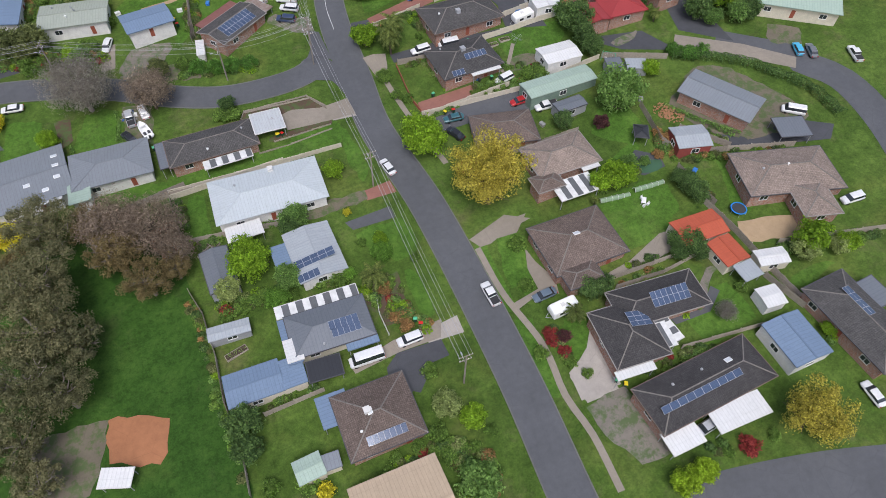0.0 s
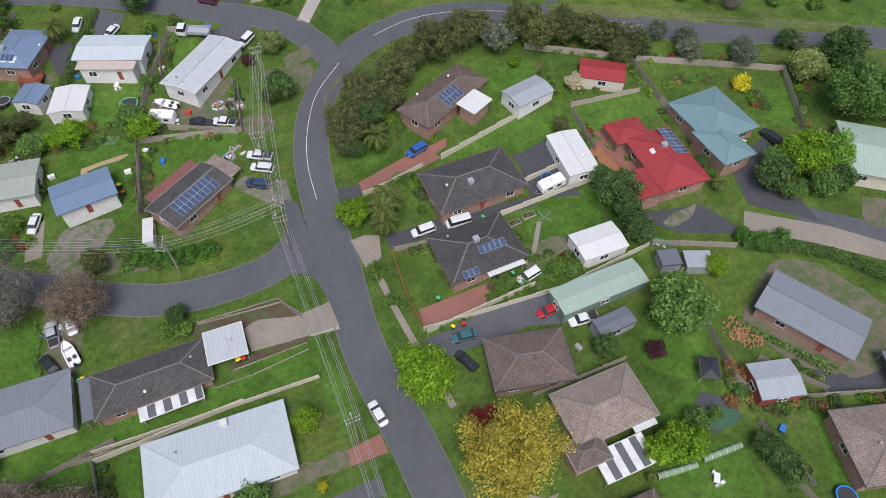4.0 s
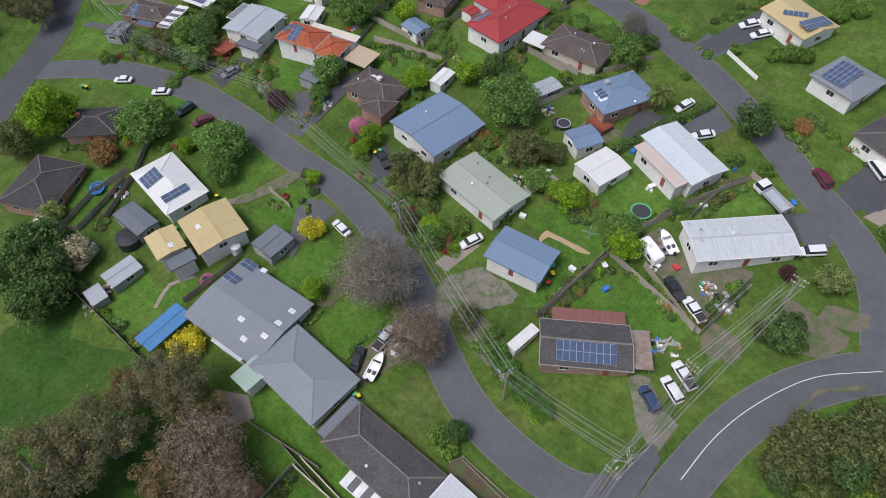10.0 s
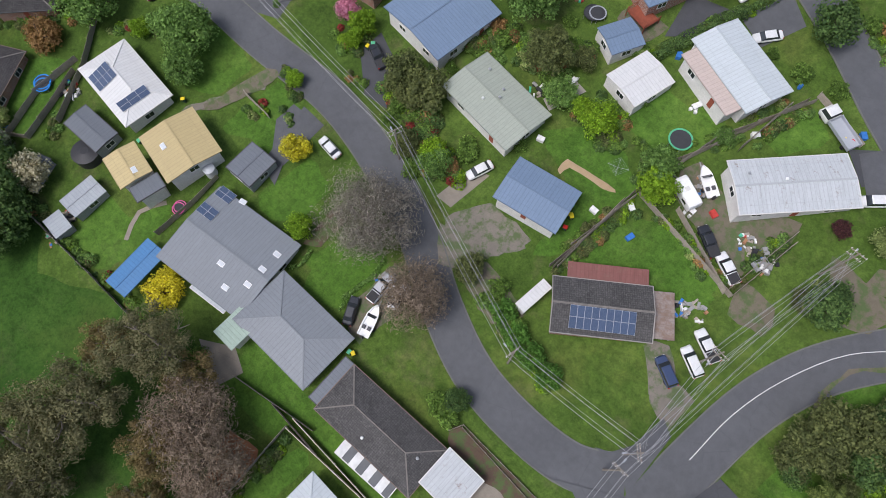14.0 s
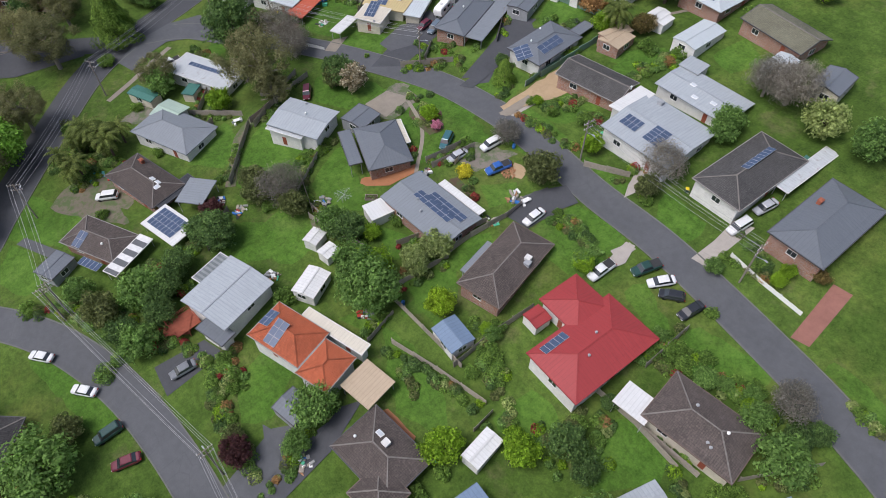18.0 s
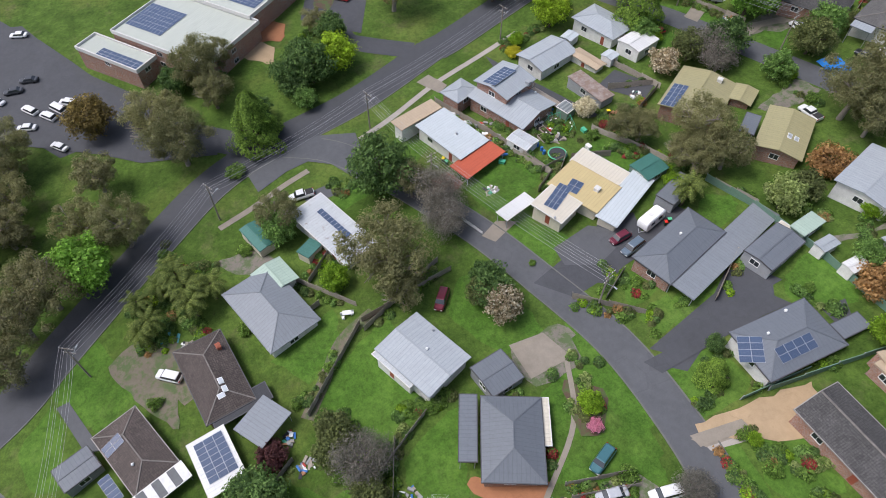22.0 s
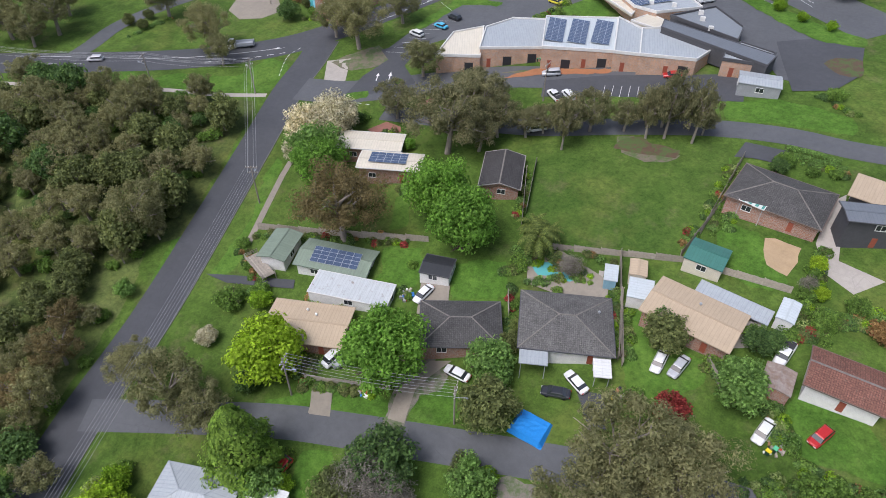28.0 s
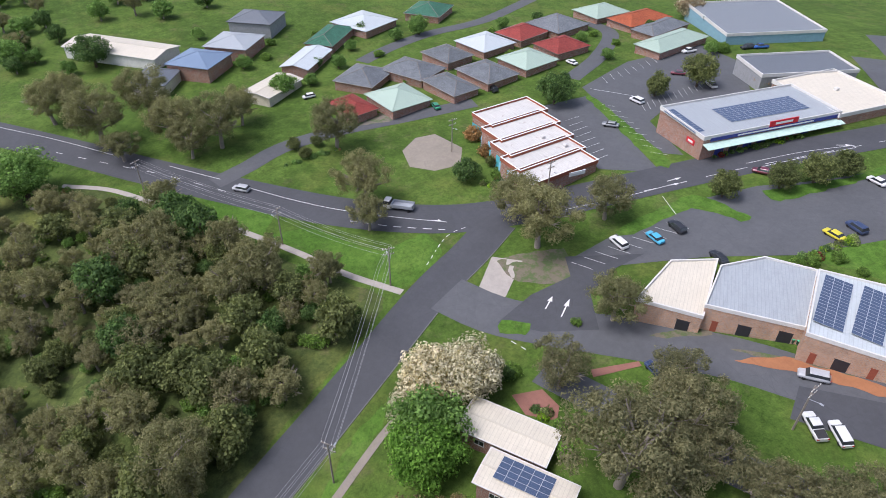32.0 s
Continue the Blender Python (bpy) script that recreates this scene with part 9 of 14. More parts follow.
mat_plain("bark_grey", (0.26, 0.225, 0.19), 0.9, 0.35, 2.0)
mat_plain("bark_brown", (0.10, 0.075, 0.055), 0.9, 0.35, 2.0)


def limb(s, a, b, r0, r1, n=5):
    s.tube(a, b, r0, r1, n, cap=False)


def trunk_mesh(rng, low, limbs=8, name="trunk", bark="bark_brown"):
    """A tapered trunk that forks into limbs, for a crown of radius one that begins at height low."""
    s = Soup()
    lean = Vector((rng.uniform(-0.1, 0.1), rng.uniform(-0.1, 0.1), 0))
    base, mid = Vector((0, 0, -0.25)), Vector((0, 0, low * 0.9)) + lean
    s.tube(base, mid, 0.085, 0.062, 7, cap=False)
    top = mid + Vector((0, 0, 0.75)) + lean
    limb(s, mid, top, 0.062, 0.02, 6)
    for i in range(limbs):
        t = 2.4 * i + rng.uniform(-0.4, 0.4)
        k = rng.uniform(0.0, 0.7)
        a = mid.lerp(top, k)
        el = rng.uniform(0.25, 0.9)
        d = Vector((math.cos(t) * math.cos(el), math.sin(t) * math.cos(el), math.sin(el)))
        b = a + d * rng.uniform(0.45, 0.6)
        limb(s, a, b, 0.036, 0.018)
        for _ in range(3):
            e = (d + Vector((rng.uniform(-0.7, 0.7), rng.uniform(-0.7, 0.7), rng.uniform(-0.2, 0.5)))).normalized()
            limb(s, b, b + e * rng.uniform(0.2, 0.36), 0.017, 0.005, 4)
    ob = s.make(name, bark, smooth=True)
    me = ob.data
    bpy.data.objects.remove(ob)
    return me


def card(v, f, p, nrm, size, rng, aspect=1.0):
    """One leaf spray: a small bent quad."""
    t = nrm.orthogonal().normalized()
    t.rotate(Matrix.Rotation(rng.uniform(0, 6.283), 3, nrm))
    b = nrm.cross(t)
    k = len(v)
    s, w = size, size * aspect
    up = nrm * size * 0.25
    v += [tuple(p - t * s - up), tuple(p + t * s * 0.6 - b * w), tuple(p + t * s * 0.6 + b * w)]
    f.append((k, k + 1, k + 2))


def crown_mesh(rng, name, material, low, clumps, cards, size, flat=0.8, spread=1.0, aspect=0.75, clump_r=(0.26, 0.42), reach=(0.5, 0.78), up=0.3):
    """A crown of radius one: many leaf sprays on uneven clumps, with gaps between the clumps."""
    v, f = [], []
    cz = low + flat
    balls = []
    for i in range(clumps):
        z = 1 - 2 * (i + 0.5) / clumps
        t = 2.39996 * i + rng.uniform(-0.3, 0.3)
        q = math.sqrt(max(0, 1 - z * z))
        k = rng.uniform(*reach) * spread
        balls.append((Vector((q * math.cos(t) * k, q * math.sin(t) * k, cz + z * flat * k)), rng.uniform(*clump_r)))
    for i in range(cards):
        c, r = balls[rng.randrange(clumps)]
        d = Vector((rng.gauss(0, 1), rng.gauss(0, 1), rng.gauss(0.25, 0.9))).normalized()
        p = c + Vector((d.x, d.y, d.z * 0.8)) * r * rng.uniform(0.42, 1.28)
        nrm = (d + Vector((rng.gauss(0, 0.45), rng.gauss(0, 0.45), rng.gauss(0.3, 0.45)))).normalized()
        card(v, f, p, nrm, size * rng.uniform(0.6, 1.3), rng, aspect)
    me = bpy.data.meshes.new(name)
    me.from_pydata(v, [], f)
    me.materials.append(MATS[material])
    return me


def cone_mesh(rng, material, cards=4600, size=0.06):
    v, f = [], []
    for i in range(cards):
        z = rng.random() ** 1.25
        t = rng.uniform(0, 6.283)
        wob = 1 + 0.16 * math.sin(5 * t + 9 * z) + 0.12 * math.sin(23 * z + 3 * t)
        r = (1 - z) ** 0.6 * wob * rng.uniform(0.8, 1.02)
        p = Vector((r * math.cos(t), r * math.sin(t), 0.2 + z * 2.4))
        nrm = Vector((math.cos(t), math.sin(t), 0.9 + rng.gauss(0, 0.4))).normalized()
        card(v, f, p, nrm, size * rng.uniform(0.7, 1.5), rng, 0.6)
    me = bpy.data.meshes.new("crown")
    me.from_pydata(v, [], f)
    me.materials.append(MATS[material])
    return me


def palm_mesh(rng, material, low):
    """Arching fronds: a thin rib with narrow drooping leaflets on both sides."""
    v, f = [], []
    for i in range(24):
        t = 2.39996 * i + rng.uniform(-0.2, 0.2)
        el = 1.15 - 1.5 * (i / 24) + rng.uniform(-0.12, 0.12)
        d = Vector((math.cos(t), math.sin(t), 0))
        side = Vector((-d.y, d.x, 0))
        p = Vector((0, 0, low))
        pts = []
        for s in range(10):
            pts.append(p.copy())
            e = el - 0.2 * s
            p = p + (d * math.cos(e) + Vector((0, 0, math.sin(e)))) * 0.125
        for s in range(1, 9):
            a, b = pts[s], pts[s + 1]
            k = len(v)
            v += [tuple(a - side * 0.02), tuple(a + side * 0.02), tuple(b)]
            f.append((k, k + 1, k + 2))
            w = 0.2 * math.sin(math.pi * min(0.97, (s + 0.8) / 9.6)) + 0.03
            for sg in (-1, 1):
                for q in (0.0, 0.35, 0.7):
                    o = a.lerp(b, q)
                    tip = o + side * sg * w * rng.uniform(0.8, 1.1) + (b - a) * rng.uniform(0.6, 1.0) - Vector((0, 0, 0.3 * w))
                    k = len(v)
                    v += [tuple(o), tuple(o + (b - a) * 0.42), tuple(tip)]
                    f.append((k, k + 1, k + 2))
    me = bpy.data.meshes.new("fronds")
    me.from_pydata(v, [], f)
    me.materials.append(MATS[material])
    return me


PLANT_LABELS = dict(
    gum="tall grey-green gum tree with an open crown", gumdark="dark olive gum tree with a ragged crown", gumbrown="brownish gum tree with thin foliage",
    olive="rounded olive-green tree with dense leaves", dark="dark green evergreen tree in a garden", green="leafy mid-green garden tree",
    bright="broad bright green tree in full leaf", lime="fresh lime-green spring tree with a round crown", limeyel="yellow-green spring tree with a full crown",
    pale="pale green bushy garden tree", gold="large golden-green tree with sparse new leaves", yellow="bright yellow flowering bush",
    orn="orange-brown leafed garden tree", red="dark red leafed garden shrub", purple="small purple-leafed plum tree", pink="pink blossoming cherry tree",
    grey="leafless grey tree with a mass of fine twigs", bare="bare reddish-brown twiggy tree", greygreen="grey-green bushy tree in a row",
    conifer="tall dark green conical evergreen", brownround="rounded brownish shrub tree", palm="palm with arching feathery fronds",
    shrub="small leafy green garden shrub", greenhedge="clipped green hedge bush on a lawn", whiteb="tree covered in white blossom", cream="evergreen tree tipped with cream blossom")
BARK_PALE = ("gum", "gumdark", "gumbrown", "grey")
PLANTS = {}


def plant_meshes(sp, fine=1.0):
    """Three shapes of each kind, built once; fine: more and smaller leaves for the largest trees."""
    if (sp, fine) in PLANTS:
        return PLANTS[(sp, fine)]
    out = []
    z = 1 / math.sqrt(fine)
    for k in range(3):
        rng = random.Random(sp + str(k) + ("f" if fine > 1 else ""))
        mt = "leaf_" + sp
        bark = "bark_grey" if sp in BARK_PALE else "bark_brown"
        if sp == "palm":
            low = 1.5
            s = Soup()
            s.tube((0, 0, -0.2), (0.03, 0, low), 0.09, 0.075, 8, cap=False)
            o = s.make("trunk", "bark_brown", smooth=True)
            tr = o.data
            bpy.data.objects.remove(o)
            out.append((tr, palm_mesh(rng, mt, low)))
        elif sp == "conifer":
            out.append((trunk_mesh(rng, 0.5, 2, bark=bark), cone_mesh(rng, mt, int(4600 * fine), 0.06 * z)))
        elif sp in ("grey", "bare"):
            out.append((trunk_mesh(rng, 0.35, 14, bark=bark), crown_mesh(rng, "twigs", mt, 0.3, 26, int(5200 * fine), 0.085 * z, 0.72, 1.05, 0.16, (0.28, 0.46))))
        elif sp in ("gum", "gumdark", "gumbrown"):
            out.append((trunk_mesh(rng, 0.55, 10, bark=bark), crown_mesh(rng, "crown", mt, 0.45, 46, int(5200 * fine), 0.054 * z, 0.72, 1.0, 0.45, (0.13, 0.25), (0.4, 0.92), 0.7)))
        elif sp == "gold":
            out.append((trunk_mesh(rng, 0.3, 14, bark=bark), crown_mesh(rng, "crown", mt, 0.3, 44, int(6500 * fine), 0.042 * z, 0.8, 1.0, 0.7, (0.16, 0.3), (0.35, 0.9), 0.5)))
        elif sp in ("shrub", "greenhedge", "orn", "red", "yellow"):
            out.append((trunk_mesh(rng, 0.05, 5), crown_mesh(rng, "leaves", mt, -0.05, 10 if fine == 1 else 26, int(1000 * fine ** 2), 0.11 / fine, 0.55, 1.0, 0.7, (0.32, 0.46) if fine == 1 else (0.2, 0.34))))
        else:
            n = 4200 if sp in ("whiteb", "bright", "lime", "limeyel") else 3400
            out.append((trunk_mesh(rng, 0.25, 8), crown_mesh(rng, "crown", mt, 0.15, 36, int(n * fine), 0.074 * z, 0.78, 1.0, 0.65, (0.2, 0.36), (0.45, 0.84), 0.5)))
    PLANTS[(sp, fine)] = out
    return out


PLANT_COUNT = [0]


def plant(sp, x, y, r, tall=1.0):
    PLANT_COUNT[0] += 1
    rng = random.Random(PLANT_COUNT[0] * 7 + int(abs(x)))
    bushy = sp in ("shrub", "greenhedge", "orn", "red", "yellow")
    tr, cr = rng.choice(plant_meshes(sp, 2.8 if r > 6.4 else 1.6 if r > (2.2 if bushy else 4.2) else 1.0))
    small = bushy and r < 3.5
    low = r < 2.0 and sp != "palm" and not small
    kind = "palm_tree" if sp == "palm" else "shrub" if small else "bush" if low else "gum_tree" if sp.startswith("gum") else "bare_tree" if sp in ("grey", "bare") else "tree"
    k = tall * rng.uniform(0.92, 1.08)
    m = Matrix.Translation((x, y, ground(x, y))) @ Matrix.Rotation(rng.uniform(0, 6.283), 4, "Z") @ Matrix.Diagonal((r, r * rng.uniform(0.92, 1.06), r * k, 1))
    root = empty(kind, m)
    label = PLANT_LABELS[sp].replace("tree", "bush") if low else PLANT_LABELS[sp]
    tagged(root, label, kind.replace("_tree", "") if sp == "palm" else kind.replace("_", " "), label.split(" with ")[0] + " group")
    if r > 1.9 and not small or sp == "palm":
        shared("trunk", tr, root, Matrix())
    shared("fronds" if sp == "palm" else "crown", cr, root, Matrix())
    return root


def grow(sp, *places):
    """Several plants of one kind: (x, y, radius) or (x, y, radius, tall)."""
    for p in places:
        plant(sp, *p)


grow("lime", (35.4, 92.7, 5.3), (33.8, 127.7, 3.6), (-5.4, 77.1, 4.4), (15.5, 93.3, 2.3), (90.2, 92.6, 2.3), (67.1, 68, 3.9), (63.8, 68.5, 2.8), (21, 34.8, 2.4), (-37.7, 122.4, 2.4), (18.7, 73.6, 1.7), (78.8, 153.1, 1.4), (0.1, 163.4, 3.4), (-13.7, 166.4, 3.2), (-30.4, 145.6, 2.6), (117.9, 105.8, 5.1), (69.6, 68.4, 1.8), (-51.3, 180.1, 3), (-59.6, 172.9, 3.1), (-56, 155, 2.6), (-57.9, 140.2, 1.8), (-117.1, 113.7, 6.8), (-16.8, 166.6, 2.3), (-55.4, 151.8, 1.9), (-87.2, 128.8, 2.1))
grow("lime", (-153.1, 187.2, 3), (-91.9, 184.3, 3.6), (-84.2, 231.7, 2), (-114.8, 216.5, 2.2), (-106.9, 261.2, 2.9), (-98.7, 189.1, 1.9), (-43.2, 229.2, 1.5), (-76.8, 297, 3.4), (-127.1, 276.7, 1.9), (-217.8, 298, 2.3), (-212.1, 261.4, 2.4), (-189.6, 274.2, 1.7))
grow("palm", (38.5, 122.9, 3.1), (14.6, 64.8, 3), (44.8, 44.5, 2.3), (43.4, 142, 3.2), (39.1, 125, 3.5), (-13.9, 196.6, 3.2), (-163.7, 160.8, 4), (-157, 162.5, 3.3), (-156, 155, 3.1), (-104.3, 261.8, 4), (-143.5, 251.1, 3.3), (-163.5, 157.4, 3.1), (-160.2, 162.1, 3.9), (-159.7, 166.2, 2.9), (-144.7, 253.4, 2.4), (-154.9, 153.3, 2.8), (-106.7, 264.1, 3.5), (-178.1, 330.5, 4.2), (-177.6, 334.9, 2.6))
grow("gumdark", (-39.9, 82, 7.7), (-41.2, 73.9, 7.8), (-36, 70.6, 5.6), (-43, 64.2, 7.1), (-38.1, 62.1, 5.4), (-45.8, 55.6, 5.5), (-43.7, 49.5, 4.2), (-38.5, 94.4, 7.1), (-169.5, 138.5, 7.2), (-164.5, 133.9, 6), (-188.9, 130, 5.6), (-156.5, 131.1, 5.8), (-229.4, 356.5, 5.6), (-211, 350.4, 9.6), (-211.1, 360.6, 7.3), (-203.2, 360, 5.2), (-189.4, 366.5, 5.1), (-185.7, 370.1, 5.1), (-175.5, 376.9, 3.6), (-172, 377.3, 4.5), (-166.7, 379.3, 4), (-197.5, 362.6, 4.4), (-208.9, 365.1, 5.8), (-204.7, 353.8, 5.3))
grow("gumdark", (-188, 485, 6.5), (-177.6, 479, 5.3), (-174.9, 502.4, 6.7), (-163.6, 476.3, 5.4), (-199.8, 502.7, 5.4), (-194.6, 365.3, 3.7), (-178.9, 372.8, 3.9), (-163.6, 378.1, 3.1))
grow("bare", (-26.9, 91.7, 6.3), (-20.2, 89.2, 6.1), (-17.5, 84.4, 4), (-15.5, 126.2, 5.5))
grow("limeyel", (46.3, 12.9, 2.4), (50.2, 13.4, 2.2), (-77.8, 187.8, 2.8), (-215.4, 203.8, 5.5), (-206.1, 288.8, 6.4), (-207.9, 256.2, 5.1))
grow("pale", (18, 38.2, 2.6), (89.8, 39.9, 2.8), (96.2, 38.1, 2.1), (30.4, 178, 3.1), (133.2, 126, 3.7), (-87.7, 190.3, 2.9), (-87.4, 194.7, 3.1), (-56.1, 261.6, 4.2), (-135.5, 265.2, 4), (-114.9, 341.5, 2.6), (137.3, 124.2, 2.1))
grow("green", (18, 24.9, 3.8), (78, 87.2, 5.5), (71.7, 70.7, 2.1), (-36.8, 176.6, 6.7), (-26.8, 204.5, 4.1), (118.3, 99.9, 3.1), (136, 114.1, 7.1), (142.5, 110.9, 5.9), (75.3, 70.5, 1.3), (-28.7, 144.5, 2.9), (-77.2, 162.3, 3.8), (-97.7, 126.2, 6), (-77.9, 133.3, 5.2), (-73.8, 128.4, 3.4), (-117.6, 151.7, 4.1), (-87.7, 180.9, 5.4), (-82.2, 132.5, 3.7), (-93, 181.6, 4.5), (-126.2, 142.8, 2.7), (-108, 146.5, 3.8), (-67.3, 210.9, 2.2), (-68.4, 249.5, 2.9), (-68.2, 190.6, 1.5), (-165.7, 287.7, 3.7))
grow("green", (-205, 193.9, 3.1), (-267, 220.4, 3.4), (-173.1, 305.5, 4.2), (-168.2, 179.9, 3.9), (-119.8, 269.5, 2.9), (-139.4, 320.7, 3.8), (-138.6, 318.2, 4.2), (-116.5, 331.8, 3.1), (-234.1, 333.2, 6.3), (-357.5, 294, 8.5), (-368.2, 370.8, 4.3), (-375.6, 394.8, 2.7), (-369.4, 381, 2.6), (-396.2, 368.9, 3.1), (-385.6, 434.2, 4.3), (-321.4, 467.2, 2.3), (-339.7, 474, 2.2), (-370.9, 463.4, 2.6), (-386, 424.2, 2.9), (-387.6, 406, 2.4), (-425.4, 390, 3.1), (-433.8, 366.2, 2.6), (-409.1, 332.7, 2.6), (-429.7, 319.6, 3.1))
grow("green", (-446.9, 312, 3.2), (-301.6, 495.9, 2.6), (-307.2, 517.2, 2), (-279, 488.2, 1.7), (-328.4, 530.3, 3.1), (-207.4, 474.4, 2.7), (-192.8, 465.5, 2.2), (-172, 451.2, 2.3), (-164.6, 445.2, 1.9), (-243.3, 286.6, 2.2), (-232.1, 258.1, 2.2), (71.5, 212.2, 2.1), (58.3, 217.7, 1.7), (-40.6, 207.6, 1.9), (-34.5, 210.3, 1.7), (-38.2, 209.2, 1.4), (-31.9, 209.9, 1.3))
grow("dark", (49.9, 48.1, 2.8), (64.9, 86.7, 2.4), (3.6, 83.2, 2.6), (69.2, 48.6, 2.1), (72.3, 47.2, 2.1), (-13.1, 47.9, 3.4), (-13.4, 43.4, 2.8), (-1, 119.5, 2.2), (81.4, 112.3, 4.8), (81.3, 108, 3.3), (81.4, 104.2, 2.9), (28.7, 164.1, 3.4), (4.1, 201.7, 4.1), (80.7, 117.6, 2.7), (110.2, 104.6, 3.9), (142.9, 127, 5), (136.6, 135.4, 2.6), (79.4, 61.9, 2.7), (80, 59, 2.5), (78.9, 63.8, 2.2), (29.1, 166.3, 2.9), (-84.1, 93.6, 6.3), (-74.7, 87.7, 6), (-82.6, 87.8, 5.2))
grow("dark", (-78.8, 92.3, 5.2), (-121.2, 166.2, 4.1), (-115.9, 156, 3), (-118.1, 159.3, 3), (-43.2, 185.2, 2.6), (-47.9, 195.3, 1.5), (-208.7, 192.7, 3.6), (-141.6, 211.3, 3.6), (-172.7, 201.6, 7.7), (-101.7, 186.1, 3.8), (-118.3, 167.9, 4.4), (-110.6, 151.8, 3.2), (-103.2, 277.7, 5.9), (-111.2, 145.5, 3.5), (-212.7, 197.5, 6.1), (-223.2, 165.9, 4.1), (-138.4, 211.4, 3.8), (-178.2, 283.3, 5.8), (-211.8, 192.1, 5.2), (-226.3, 205.8, 4.6), (-219.9, 196, 4.3), (-224.6, 248.1, 5), (-229.7, 255.8, 3.9), (-138.6, 328.8, 2.7))
grow("dark", (-290.8, 384.1, 3.8), (-306.6, 429.1, 6.2), (-430.8, 328.2, 7), (-460.7, 311, 4.1), (-399.5, 417.6, 3), (-236.7, 350.5, 2.1), (-381.4, 389.2, 2.3), (-367.9, 478.1, 2.6), (-332.5, 502, 2.5), (-441.1, 337.3, 2.9), (-462.7, 322.7, 3.8), (-445.7, 304.7, 3.5), (122.9, 160.9, 3), (141, 153.7, 4), (136, 158.7, 3), (153.2, 151.3, 3), (75.4, 199.3, 4.1), (61.5, 215.6, 2.6), (-26.6, 209, 2.4), (-25.2, 211.9, 1.9), (70.2, 50.7, 2.5), (44.4, 150, 3.6), (43.7, 155.8, 3.2))
grow("red", (59.1, 14.1, 1.9), (40.6, 39.6, 1.4), (39.9, 43.6, 1.4), (40.7, 83.9, 1.7), (42.9, 84.2, 1.3), (-146.1, 312.5, 3.3), (39.6, 42.4, 1.4))
grow("shrub", (17.9, 45.5, 1.6), (15.2, 35, 1.8), (42.7, 63, 1.9), (40.2, 54.1, 1.6), (36.7, 40.9, 1.5), (40.6, 37.6, 1.2), (34.3, 115.6, 2.3), (15.8, 30.5, 1.4), (13.6, 32.3, 1.2), (11.5, 34.2, 1.3), (17.1, 29, 1.2), (7.6, 33.9, 1.2), (5.9, 31.8, 1.4), (-6.3, 34.9, 1.9), (-11.7, 36.7, 1.7), (0.3, 68.4, 1.4), (5.9, 69.3, 1.5), (8.9, 68.6, 1.9), (-6.1, 70.3, 1.9), (-8.8, 69.5, 1.8), (-12, 69.1, 1.6), (-3.4, 70.5, 1.7), (3.6, 73, 1.1), (42.2, 34.7, 1.1))
grow("shrub", (50.7, 28.9, 0.9), (54.6, 30, 1.1), (58.7, 30.4, 1.1), (61.8, 30.8, 1), (63.7, 14, 1.2), (55.7, 14.6, 1.1), (19.8, 30.7, 1.3), (23.4, 32.2, 1.1), (15.4, 75, 1.1), (23.8, 68, 1.1), (35.1, 109.2, 1.6), (69.4, 185.8, 2.2), (60.6, 112.4, 1.3), (49.6, 147.4, 1.7), (65, 103.8, 1.9), (67.2, 104, 1.7), (68.6, 102.7, 1.4), (53.8, 102.8, 1.2), (56, 103, 1.2), (58.1, 102.8, 1.2), (51.3, 103.1, 1), (46.6, 125.3, 1.2), (47.8, 130.5, 1.4), (43.7, 133.2, 1.2))
grow("shrub", (70.6, 104.9, 1.3), (101.9, 111, 1.4), (78.5, 93.3, 1.2), (81.3, 94.1, 1.3), (46.3, 116.7, 1.3), (37.1, 107.4, 1.5), (55.6, 80.1, 1.1), (-7.5, 136.2, 1.9), (-2, 133.9, 1.6), (-40.7, 148.5, 2), (-40.2, 145.6, 1.7), (-31.4, 141.4, 1.7), (5.3, 193.7, 1.9), (10.9, 194.6, 1.7), (-19.3, 167.4, 1.7), (-21.1, 156.3, 1.5), (-13.6, 170.1, 1.9), (-11.1, 174.7, 1.5), (-25.6, 175.6, 1.6), (-0.4, 194, 1.1), (2.9, 240.4, 2.4), (0.2, 224.3, 2.8), (-2.5, 222.8, 2.3), (3.1, 225.7, 2.3))
grow("shrub", (-9.7, 220.4, 1.7), (5.7, 244, 2.8), (2.3, 244.1, 2.4), (-34.8, 97.3, 1.8), (-0.5, 117.2, 2.1), (-2.6, 117.5, 2.1), (-26.2, 149.5, 2), (-16.7, 182.3, 1.1), (-45.3, 209.4, 1.5), (-40.3, 209.1, 1.5), (-42.9, 208.1, 1.3), (-36.8, 209.1, 1.3), (-34.7, 211.8, 1.6), (-28.1, 197.9, 1.4), (-29.5, 195.8, 1.6), (-95.9, 156.2, 1.6), (-92, 156, 1.4), (-65, 187.5, 2.1), (-68.5, 192, 1.8), (-47.2, 192.2, 1.3), (-47.6, 209.4, 1.3), (-57.1, 170.5, 1.5), (-46.8, 217.8, 1.3), (-57.4, 166, 1.6))
